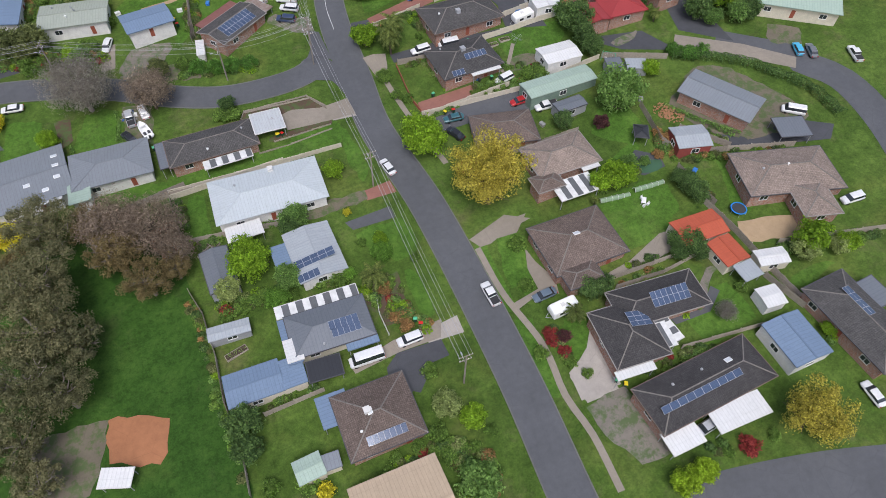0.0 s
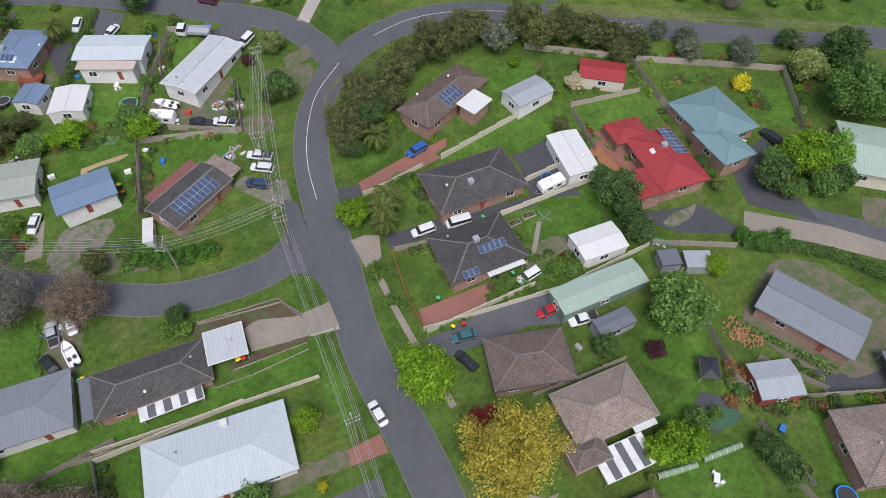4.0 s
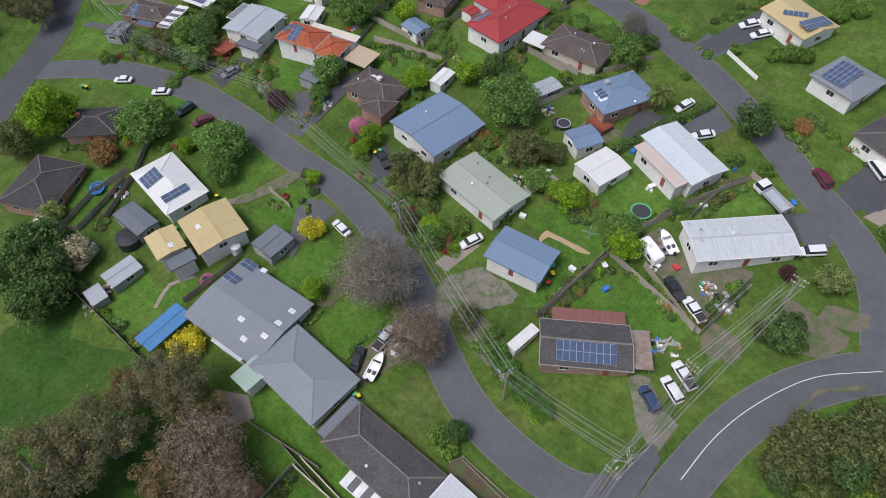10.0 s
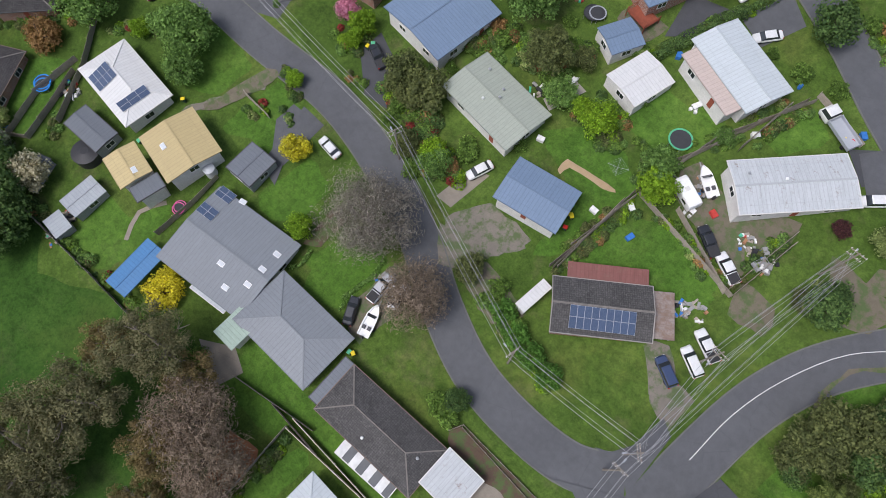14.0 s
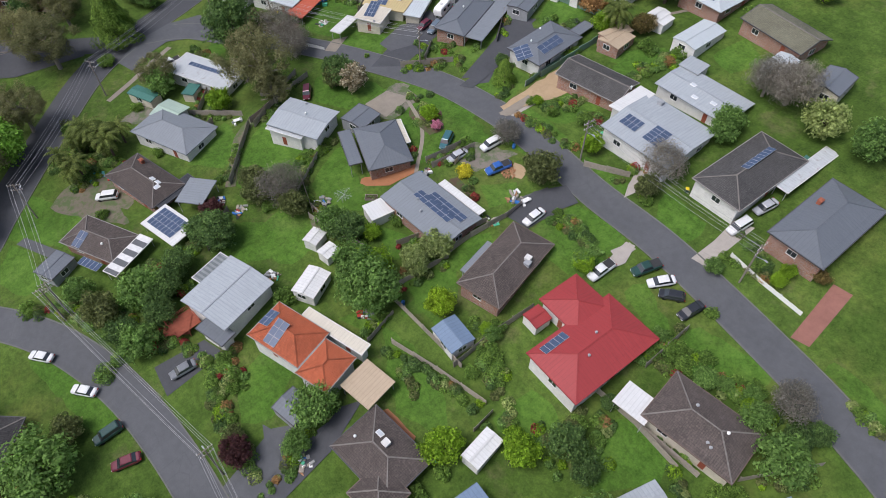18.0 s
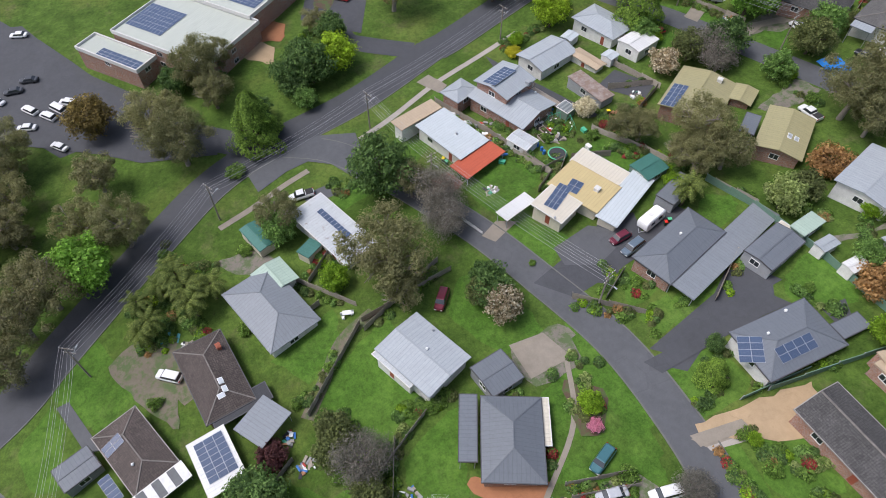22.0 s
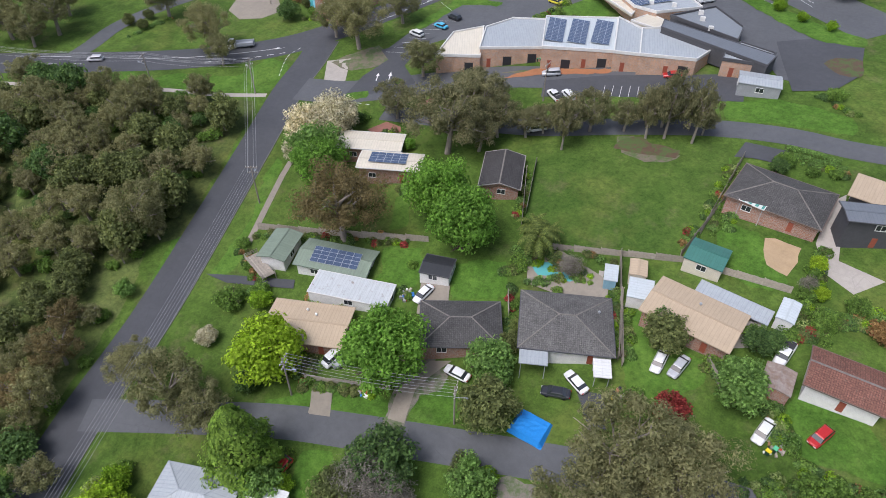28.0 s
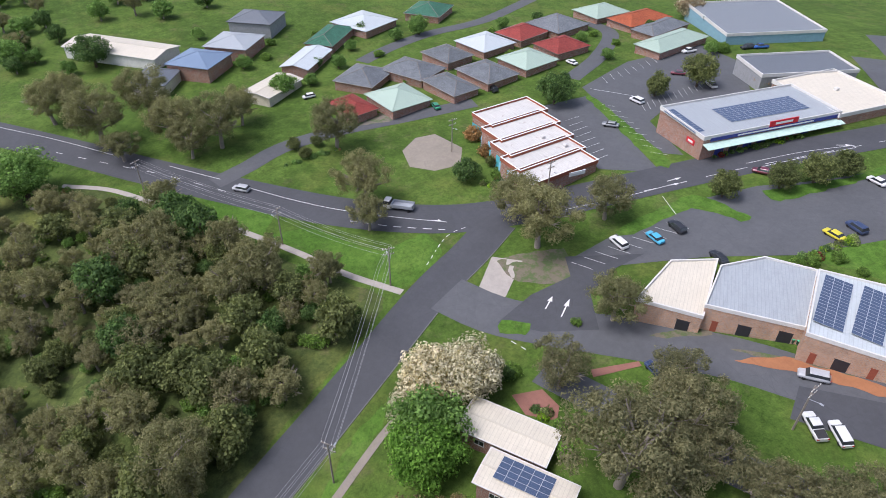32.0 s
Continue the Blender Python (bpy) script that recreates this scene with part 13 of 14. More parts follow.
fence("timber", 1.6, [(103.9, 144), (131.5, 129), (124.7, 113.7)])
fence("timber", 1.7, [(38.8, 118.8), (48.8, 117.3)])
fence("brickwall", 0.8, [(38.3, 118.7), (37.8, 107), (38.7, 101.4)])
fence("timber", 1.7, [(-3.8, 148.8), (-1.5, 161.6)])
fence("timber", 1.7, [(-1.6, 162.1), (18.6, 157.9)])
fence("timber", 1.7, [(2.7, 178.3), (9.6, 191.4)])
fence("timber", 1.7, [(-77.1, 93.1), (-58.4, 93.8), (-40.7, 94.1)])
fence("timber", 1.7, [(-89.8, 97.3), (-93.2, 107.9), (-92.8, 117.3)])
fence("timber", 1.7, [(-3.1, 144.8), (-2.5, 159.9)])
fence("timber", 1.7, [(4.5, 163.7), (17.7, 157.7)])
fence("timber", 1.6, [(17.7, 157.7), (20.1, 172.2)])
fence("timber", 1.7, [(-16.5, 86.8), (-17.1, 99.8)])
fence("timber", 1.7, [(-28.3, 99.2), (-13.6, 101.9)])
fence("cream", 1.5, [(-16.8, 99.5), (6.8, 100.8)])
fence("timber", 1.7, [(0.2, 170.5), (8.6, 190.6)])
fence("timber", 1.7, [(-78.8, 178.2), (-69.9, 180.4), (-60.5, 182.2)])
fence("timber", 1.7, [(-51.7, 195.5), (-32.8, 196.1)])
fence("timber", 1.7, [(-85.2, 107.3), (-91, 117.8), (-98.7, 127.6)])
fence("timber", 1.6, [(-34.2, 184), (-29.7, 193.9)])
fence("timber", 1.7, [(-58.7, 178.1), (-59, 182.2)])
fence("timber", 1.7, [(-150.5, 205.5), (-141.8, 189.1)])
fence("timber", 1.7, [(-112.5, 185), (-102.2, 185.4)])
fence("timber", 1.7, [(-86.7, 183.5), (-67.6, 183.5)])
fence("timber", 1.7, [(-93.6, 191.1), (-90.4, 200.8)])
fence("timber", 1.7, [(-81.7, 175.5), (-83.1, 181.9)])
fence("white", 1.0, [(-51.3, 229), (-45.3, 227.9), (-37.3, 227)])
fence("timber", 1.7, [(-48, 203.8), (-47.7, 213.6)])
fence("timber", 1.6, [(-103.7, 208), (-101.7, 217.4)])
fence("timber", 1.7, [(-124.5, 172.8), (-118.7, 165.1)])
fence("timber", 1.7, [(-143.4, 188.7), (-130.4, 176.6)])
fence("timber", 1.7, [(-143.8, 189.3), (-147.7, 207.1)])
fence("timber", 1.6, [(-159.9, 178.1), (-147.3, 189.3)])
fence("timber", 1.7, [(-118.1, 185.4), (-123.8, 193.9)])
fence("timber", 1.5, [(-101, 211.6), (-102.4, 216.9)])
fence("white", 1.0, [(-172.2, 208.8), (-162.8, 211.2), (-153.1, 215.5)])
fence("timber", 1.7, [(-193.3, 220.8), (-179.5, 227.1), (-161.5, 233.8)])
fence("timber", 1.7, [(-162.9, 232.4), (-164.1, 237.9)])
fence("green", 1.7, [(-146.9, 258.5), (-137.4, 261.8), (-124, 264.2), (-110.5, 265.2)])
fence("timber", 1.7, [(-179.8, 256.7), (-176.2, 266.3)])
fence("timber", 1.7, [(-133.3, 223.5), (-125.6, 232.7)])
fence("timber", 1.6, [(-130, 252.7), (-123.1, 243.8)])
fence("timber", 1.6, [(-134.6, 233.9), (-130.8, 228.4)])
fence("timber", 1.7, [(-189, 261.1), (-174.6, 266.3)])
fence("white", 0.8, [(-123.2, 297.9), (-113.1, 297.5)])
fence("timber", 1.7, [(-156.3, 231.4), (-164.9, 238.8)])
fence("timber", 1.7, [(-124, 292.5), (-122.8, 278)])
fence("timber", 1.7, [(-233, 312.8), (-203, 324)])
fence("timber", 1.7, [(-177.3, 334.2), (-154.5, 341.6), (-137, 342.4)])
fence("timber", 1.7, [(-155.4, 342.7), (-152.3, 366.7)])
fence("timber", 1.7, [(-191.1, 355.2), (-185.6, 340.6)])
fence("timber", 1.7, [(-161.4, 330.3), (-155.4, 316.7)])
fence("timber", 1.4, [(-199.8, 290.2), (-185.9, 295.6)])
fence("timber", 1.7, [(-176.2, 317.3), (-178.8, 321.6)])
fence("timber", 1.7, [(-233, 312.6), (-199, 325.9)])
fence("timber", 1.7, [(-154.2, 349.6), (-153.8, 374.3)])
fence("timber", 1.7, [(-191.7, 352), (-184.8, 337.4)])
fence("timber", 1.7, [(-2, 162.5), (-3.6, 144.2)])
fence("timber", 1.7, [(2.4, 178.5), (-0.1, 168.3)])
fence("timber", 1.7, [(7, 188.2), (5.6, 177.3)])
fence("timber", 1.7, [(20.7, 170.3), (18.7, 157.9)])
fence("timber", 1.7, [(83, 157), (102.3, 144.9)])
fence("timber", 1.7, [(102.6, 131.7), (103, 124.7)])
fence("timber", 1.7, [(83, 101.8), (96.6, 95.3)])
fence("timber", 1.7, [(83.7, 69.7), (106.1, 62.1)])
fence("timber", 1.6, [(80.9, 67), (82.3, 55.9)])
fence("timber", 1.7, [(-174.7, 265.5), (-167.6, 254.1)])
fence("timber", 1.7, [(-170.3, 229.5), (-161.5, 233.7), (-158.2, 229.3)])
fence("timber", 1.6, [(-161, 246.5), (-163.5, 239.2)])
fence("timber", 1.6, [(-169.6, 247), (-159.2, 253), (-154.3, 255.3)])
fence("timber", 1.7, [(-165.1, 338.6), (-156.2, 317.9)])
fence("timber", 1.6, [(-145.4, 259.3), (-137.5, 262.7)])
fence("timber", 1.7, [(-4.1, 144.2), (-1.6, 160.8)])
fence("timber", 1.6, [(-20.8, 100.4), (-10.8, 99.9)])
fence("timber", 1.6, [(-63.2, 132.8), (-56.6, 132.5)])
fence("timber", 1.6, [(-1.9, 162.1), (-1.1, 168.9), (4.3, 179.3)])
fence("timber", 1.7, [(-105.6, 208), (-103.8, 217)])
fence("timber", 1.7, [(-111.5, 184.5), (-121.6, 188)])
fence("timber", 1.7, [(-111.1, 183.3), (-94.7, 187)])
fence("timber", 1.6, [(-88.7, 195.9), (-86, 206.2)])
fence("timber", 1.6, [(-87, 184.3), (-85, 196)])
fence("green", 1.6, [(-107, 236.9), (-107.2, 248.5)])
fence("timber", 1.7, [(-150.4, 183.3), (-147, 174.9)])
fence("timber", 1.6, [(-82.4, 227.8), (-74.4, 231.3)])
fence("timber", 1.6, [(-164.2, 190.9), (-155.6, 182.6)])
fence("timber", 1.6, [(-161.2, 330.4), (-156.4, 317.3)])
fence("timber", 1.6, [(-191.1, 304.2), (-184.7, 301.2)])
fence("timber", 1.6, [(-144.5, 323.5), (-140.4, 318.9)])
fence("timber", 1.7, [(37, 210.6), (41.1, 221.8)])
fence("cream", 1.7, [(50, 203.1), (61.3, 215.2)])
fence("timber", 1.7, [(65.2, 214.8), (74.8, 223.5)])
fence("timber", 1.5, [(64.2, 191.1), (69.6, 195.6), (72, 199.7)])
fence("white", 1.0, [(-10.7, 219.2), (-1.9, 215.3)])
fence("timber", 1.6, [(-44, 195.8), (-35.5, 194.9)])
fence("timber", 1.6, [(-28.8, 199.6), (-22.6, 209.3)])
fence("timber", 0.7, [(2.2, 117.3), (16.7, 116.3), (19.4, 111.8)])
fence("timber", 0.5, [(2.5, 104.8), (9.5, 104.9), (18.9, 105.9)])
fence("white", 0.9, [(14.3, 62.8), (13.6, 59.3), (13.8, 54.5)])
fence("timber", 1.6, [(55.1, 47.2), (64.9, 46.6), (75.9, 47.8)])
fence("timber", 1.7, [(80.7, 57.1), (82, 48.8), (82.5, 41.1), (83.5, 32.2)])
fence("timber", 1.5, [(84.9, 137.7), (100.2, 135.7)])
fence("timber", 1.7, [(50.5, 84.1), (59.2, 83.9), (67.3, 84)])
fence("timber", 1.7, [(83.2, 85.2), (82.5, 80.2), (81.7, 74.6), (82.3, 72.5)])
fence("timber", 1.7, [(-94.4, 97), (-87.1, 101.6), (-89.1, 109), (-91.4, 115.5)])
fence("timber", 1.7, [(-55.4, 105.8), (-55, 113.4), (-55.4, 119.4)])
fence("timber", 1.5, [(9.2, 192.3), (14.3, 190.7), (18.9, 189.1)])
fence("cream", 1.2, [(37.3, 133.1), (43.6, 134), (50.7, 135.4)])
fence("timber", 1.7, [(-68.5, 182.8), (-68.4, 190.8), (-67.3, 199.3)])
fence("green", 1.6, [(-106.6, 241.3), (-105.9, 252.3), (-105.3, 260.4)])
fence("timber", 0.6, [(1.1, 115.7), (2.1, 117.7), (16.2, 117.3), (19.4, 112.7)])
fence("timber", 0.5, [(6.3, 106.8), (19, 107.2)])
fence("timber", 1.6, [(-85.7, 196.5), (-85.5, 201.8), (-84.2, 209.1), (-84.3, 213.3)])



# ---- hedges ----
def hedge(pts, wide, high):
    """A clipped hedge: leaf sprays all over a rounded bank."""
    rng = random.Random(int(pts[0][0] * 10))
    line = spline(pts, 1.0)
    z0 = ground(line[0].x, line[0].y)
    root = empty("hedge", Matrix.Translation((line[0].x, line[0].y, z0)))
    tagged(root, "long clipped dark green hedge", "hedge")
    v, f, cv = [], [], []
    total = sum((b - a).length for a, b in zip(line, line[1:]))
    for i in range(int(total * (wide + 2 * high) * 14)):
        k = rng.randrange(len(line) - 1)
        p = line[k].lerp(line[k + 1], rng.random())
        d = (line[k + 1] - line[k]).normalized()
        side = Vector((-d.y, d.x, 0))
        t = rng.uniform(0, math.pi)
        wob = 1 + 0.12 * math.sin(p.x * 1.3) * math.cos(p.y * 1.7)
        q = side * math.cos(t) * wide / 2 * wob + Vector((0, 0, math.sin(t) ** 0.5 * high * wob))
        nrm = (side * math.cos(t) + Vector((0, 0, math.sin(t)))).normalized()
        nrm = (nrm + Vector((rng.gauss(0, 0.4), rng.gauss(0, 0.4), rng.gauss(0, 0.4)))).normalized()
        o = p + q
        card(v, f, Vector((o.x - line[0].x, o.y - line[0].y, o.z + ground(p.x, p.y) - z0)), nrm, rng.uniform(0.14, 0.26), rng, 0.7)
    mesh_object("foliage", v, f, "leaf_green" if wide < 1.5 else "leaf_dark", root)
    for k in range(0, len(line), 4):
        s = Soup()
        p = line[k]
        b = Vector((p.x - line[0].x, p.y - line[0].y, ground(p.x, p.y) - z0))
        s.tube(b - Vector((0, 0, 0.3)), b + Vector((0, 0, high * 0.8)), 0.06, 0.03, 5)
        s.make("stem", "bark_brown", root)
    return root


hedge([(97.6, 95.2), (109.5, 88.2), (115.9, 80.3), (119.6, 73.4), (120.2, 64.8)], 2.2, 2.0)
hedge([(-14.6, 181.3), (-10.9, 189.7), (-7.9, 197.7), (-5.4, 204)], 1.6, 1.8)
hedge([(88.5, 81.7), (96.4, 69.2)], 0.8, 0.9)
hedge([(-145.4, 377.6), (-135.7, 377.2)], 1.4, 1.2)
hedge([(-163.3, 248.1), (-157.4, 250.6)], 1.0, 1.0)
hedge([(79.4, 63.4), (80.5, 56.5)], 3.0, 2.2)
hedge([(-14.7, 183.3), (-8.7, 198.3)], 1.6, 1.6)
hedge([(-24.1, 127.7), (-23.9, 123.1), (-24.9, 118.9)], 0.7, 0.6)
hedge([(88.2, 82.9), (93, 75.7), (98, 69.3)], 0.7, 0.8)
hedge([(-23.6, 117.3), (-24.4, 119.8), (-24.1, 122.8), (-23.1, 125.8)], 0.7, 0.6)
hedge([(-34.2, 120.9), (-33.7, 118.3), (-35, 116.6)], 0.7, 0.6)
hedge([(-163.4, 247.8), (-158.3, 250.3)], 0.9, 0.9)
hedge([(-163.6, 246.8), (-161.4, 244.1)], 0.6, 0.7)
hedge([(-147.4, 379.6), (-142.5, 379.6), (-137, 378.8)], 1, 1.3)
hedge([(-76.3, 215.7), (-71, 214.8), (-66.1, 214.5)], 1.2, 1)



# ---- power poles and cables ----
mat_plain("pole_wood", (0.23, 0.20, 0.17), 0.9, 0.3, 1.5)
mat_plain("cable", (0.34, 0.34, 0.35), 0.6, 0.1)
mat_plain("porcelain", (0.62, 0.62, 0.60), 0.3, 0.05)
POLES = {}


def power_pole(x, y, rot):
    key = (round(x), round(y))
    if key in POLES:
        return
    POLES[key] = rot
    root = empty("power_pole", pose(x, y, ground(x, y), 0, 0, rot))
    tagged(root, "tall grey timber power pole with cross-arms", "power pole", "power poles along the streets")
    s = Soup()
    s.tube((0, 0, -0.6), (0, 0, 9.8), 0.17, 0.12, 10)
    s.make("shaft", "pole_wood", root)
    for z, w in ((9.4, 1.25), (8.1, 1.1)):
        s = Soup()
        s.box(0.12, 0.24, -w, w, z - 0.07, z + 0.07)
        for k in (-0.92, -0.45, 0.45, 0.92):
            s.tube((0.18, k * w, z + 0.05), (0.18, k * w, z + 0.3), 0.07, 0.05, 8, 1)
        s.make("crossarm", ["pole_wood", "porcelain"], root)
    s = Soup()
    s.bar((0.1, 0, 7.0), (1.6, 0, 7.5), 0.06)
    s.box(1.45, 2.05, -0.12, 0.12, 7.42, 7.54)
    s.make("street_light", "alu_frame", root)


def pole_line(pts):
    n = len(pts)
    for i, (x, y) in enumerate(pts):
        a, b = pts[max(i - 1, 0)], pts[min(i + 1, n - 1)]
        power_pole(x, y, math.degrees(math.atan2(b[1] - a[1], b[0] - a[0])) if n > 1 else 0)
    if n < 2:
        return
    for off, z in ((-1.12, 9.72), (-0.55, 9.72), (0.55, 9.72), (1.12, 9.72), (-0.9, 8.42), (0.9, 8.42)):
        cu = bpy.data.curves.new("power_cable", "CURVE")
        cu.dimensions, cu.bevel_depth, cu.bevel_resolution = "3D", 0.022, 0
        cu.materials.append(MATS["cable"])
        line = []
        for i in range(n - 1):
            (x0, y0), (x1, y1) = pts[i], pts[i + 1]
            a0, a1 = pts[max(i - 1, 0)], pts[min(i + 2, n - 1)]
            for k in range(9 if i < n - 2 else 10):
                t = k / 9
                d = Vector((x1 - x0, y1 - y0, 0))
                d.normalize()
                sag = 0.9 * 4 * t * (1 - t)
                zz = (1 - t) * ground(x0, y0) + t * ground(x1, y1) + z - sag
                line.append((x0 + (x1 - x0) * t - d.y * off, y0 + (y1 - y0) * t + d.x * off, zz))
        sp = cu.splines.new("POLY")
        sp.points.add(len(line) - 1)
        for p, q in zip(sp.points, line):
            p.co = (*q, 1)
        tagged(new("power_cable", cu), "thin sagging grey overhead power cable", "cable", "overhead cables")


pole_line([(22.5, 41.4), (22.1, 87.6), (20.7, 126.6), (26.1, 169.1), (21.1, 147.1), (21.4, 130.1), (0.9, 128.8), (-34.5, 141.8)])
pole_line([(-34.5, 141.8), (-79.5, 146.4), (-124.2, 138.5)])
pole_line([(-124.7, 139.6), (-152.6, 143.3), (-178.7, 169.6), (-191.5, 204.9), (-207.5, 243), (-238.7, 318.5), (-270.4, 349), (-298.3, 337.7), (-340, 318.8)])
pole_line([(-191.5, 204.9), (-168.5, 211), (-130, 226.5)])
pole_line([(-84, 228.6), (-47.3, 225.8)])
pole_line([(-199.8, 286.8), (-173.4, 295.6)])
pole_line([(-200.5, 376.5)])
pole_line([(-304.4, 389.8)])
pole_line([(-271.7, 393.4)])



# ---- yard things ----
for nm, col in (("blue", (0.02, 0.20, 0.55)), ("green", (0.10, 0.42, 0.22)), ("pink", (0.55, 0.10, 0.25)), ("grey", (0.3, 0.32, 0.34)), ("black", (0.03, 0.03, 0.032)),
                ("yellow", (0.70, 0.55, 0.02)), ("red", (0.55, 0.03, 0.02)), ("silver", (0.5, 0.52, 0.53))):
    mat_plain("plastic_" + nm, col, 0.45, 0.12, 3.0)
mat_plain("mat_black", (0.045, 0.047, 0.05), 0.85, 0.15)
mat_plain("bin_green", (0.02, 0.06, 0.035), 0.5, 0.12)


def trampoline(color, x, y, r):
    r = min(max(r, 1.1), 2.1)
    root = empty("trampoline", Matrix.Translation((x, y, ground(x, y))))
    tagged(root, "round garden trampoline with a " + color + " padded rim", "trampoline")
    v, f = [], []
    n = 28
    for i in range(n):
        t = 2 * math.pi * i / n
        for q, z in ((r, 0.78), (r * 0.99, 0.86), (r * 0.86, 0.86), (r * 0.85, 0.79)):
            v.append((q * math.cos(t), q * math.sin(t), z))
    for i in range(n):
        j = (i + 1) % n
        for k in range(4):
            f.append((i * 4 + k, j * 4 + k, j * 4 + (k + 1) % 4, i * 4 + (k + 1) % 4))
    mesh_object("padded_rim", v, f, "plastic_" + color, root)
    s = Soup()
    s.tube((0, 0, 0.77), (0, 0, 0.79), r * 0.86, r * 0.86, n)
    s.make("mat", "mat_black", root)
    for i in range(6):
        t = 2 * math.pi * i / 6
        s = Soup()
        s.tube((r * math.cos(t), r * math.sin(t), -0.3), (r * math.cos(t), r * math.sin(t), 0.8), 0.03, 0.03, 6)
        s.make("leg", "steel_post", root)


def water_tank(color, x, y, r):
    root = empty("water_tank", Matrix.Translation((x, y, ground(x, y))))
    tagged(root, "round " + color + " plastic rainwater tank beside a house", "water tank")
    s = Soup()
    s.tube((0, 0, -0.4), (0, 0, 2.0), r, r, 24)
    s.make("tank_body", "plastic_" + color, root)
    s = Soup()
    s.tube((0, 0, 2.0), (0, 0, 2.35), r * 1.02, r * 0.3, 24)
    s.make("tank_roof", "plastic_" + color, root)


def wheelie_bin(color, x, y):
    rng = random.Random(int(x * 13 + y * 7))
    root = empty("wheelie_bin", pose(x, y, ground(x, y) + 0.06, 0, 0, rng.uniform(0, 360)))
    tagged(root, "dark green wheeled rubbish bin with a " + color + " lid", "bin", "household bins")
    v, f = loft([[(-0.23, -0.25, 0.08), (0.23, -0.25, 0.08), (0.23, 0.25, 0.08), (-0.23, 0.25, 0.08)], [(-0.29, -0.34, 0.98), (0.29, -0.34, 0.98), (0.29, 0.34, 0.98), (-0.29, 0.34, 0.98)]])
    mesh_object("bin_body", v, f, "bin_green", root)
    v, f = loft([[(-0.32, -0.38, 0.985), (0.32, -0.38, 0.985), (0.32, 0.4, 0.985), (-0.32, 0.4, 0.985)], [(-0.26, -0.3, 1.07), (0.26, -0.3, 1.07), (0.26, 0.34, 1.09), (-0.26, 0.34, 1.09)]])
    mesh_object("lid", v, f, "plastic_" + color, root)
    for sx in (-1, 1):
        s = Soup()
        s.tube((sx * 0.2, 0.26, 0.1), (sx * 0.28, 0.26, 0.1), 0.1, 0.1, 10)
        s.make("wheel", "rubber", root)


def clothes_line(x, y):
    root = empty("clothes_line", Matrix.Translation((x, y, ground(x, y))))
    tagged(root, "rotary steel clothes line on a lawn", "clothes line")
    s = Soup()
    s.tube((0, 0, -0.3), (0, 0, 2.0), 0.03, 0.025, 8)
    s.make("mast", "steel_post", root)
    for i in range(4):
        t = math.pi / 2 * i + 0.4
        s = Soup()
        s.bar((0, 0, 1.75), (1.7 * math.cos(t), 1.7 * math.sin(t), 2.05), 0.035)
        s.make("arm", "alu_frame", root)
    for q in (0.5, 0.75, 1.0):
        s = Soup()
        c = [(1.7 * q * math.cos(math.pi / 2 * i + 0.4), 1.7 * q * math.sin(math.pi / 2 * i + 0.4), 1.75 + 0.3 * q) for i in range(5)]
        for a, b in zip(c, c[1:]):
            s.bar(a, b, 0.012)
        s.make("wire", "alu_frame", root)


def blue_tarp(x, y):
    root = empty("tarpaulin", Matrix.Translation((x, y, ground(x, y))))
    tagged(root, "creased bright blue tarpaulin over a low stack", "tarpaulin")
    rng = random.Random(4)
    v, f = [], []
    n = 10
    for j in range(n + 1):
        for i in range(n + 1):
            u, w = i / n * 2 - 1, j / n * 2 - 1
            edge = max(abs(u), abs(w))
            v.append((u * 2.9, w * 2.4, (0.95 if edge < 0.85 else 0.3 if edge < 0.99 else 0.02) + rng.uniform(-0.05, 0.05)))
    for j in range(n):
        for i in range(n):
            k = j * (n + 1) + i
            f.append((k, k + 1, k + n + 2, k + n + 1))
    mesh_object("sheet", v, f, "plastic_blue", root)


trampoline("blue", 85.6, 53.0, 1.6)
trampoline("black", -27.3, 182.1, 1.7)
trampoline("green", -2.2, 173.1, 2.0)
trampoline("blue", -93.8, 110.1, 1.6)
trampoline("pink", -56.1, 111.5, 1.1)
trampoline("grey", -26.7, 182.5, 1.5)
trampoline("blue", -93.3, 109.7, 1.5)
trampoline("pink", -56.0, 111.1, 1.0)
trampoline("green", -165.7, 237.2, 2.0)
trampoline("blue", 72.1, 122.6, 1.4)

water_tank("black", -75.7, 106.9, 2.4)
water_tank("silver", -56.8, 119.1, 1.0)
water_tank("black", 55.3, 196.2, 1.6)

wheelie_bin("green", 46.0, 31.6)
wheelie_bin("yellow", 46.9, 30.4)
wheelie_bin("green", 19.1, 55.5)
wheelie_bin("red", 19.7, 54.3)
wheelie_bin("green", 10.7, 54.2)
wheelie_bin("yellow", 7.2, 108.0)
wheelie_bin("red", 8.3, 108.0)
wheelie_bin("green", 42.7, 106.3)
wheelie_bin("yellow", 43.1, 100.2)
wheelie_bin("red", 45.0, 100.0)
wheelie_bin("green", 56.7, 119.0)
wheelie_bin("green", 56.9, 105.9)
wheelie_bin("yellow", -6.8, 152.3)
wheelie_bin("red", -6.4, 150.3)
wheelie_bin("green", -17.9, 113.8)
wheelie_bin("yellow", -17.3, 114.0)
wheelie_bin("yellow", -7.1, 152.4)
wheelie_bin("yellow", 16.5, 188.7)
wheelie_bin("red", 17.4, 189.1)
wheelie_bin("yellow", 7.4, 108.0)
wheelie_bin("green", -70.7, 114.5)
wheelie_bin("yellow", -70.8, 124.8)
wheelie_bin("green", -125.6, 125.0)
wheelie_bin("yellow", -124.7, 125.4)
wheelie_bin("yellow", -52.9, 153.0)
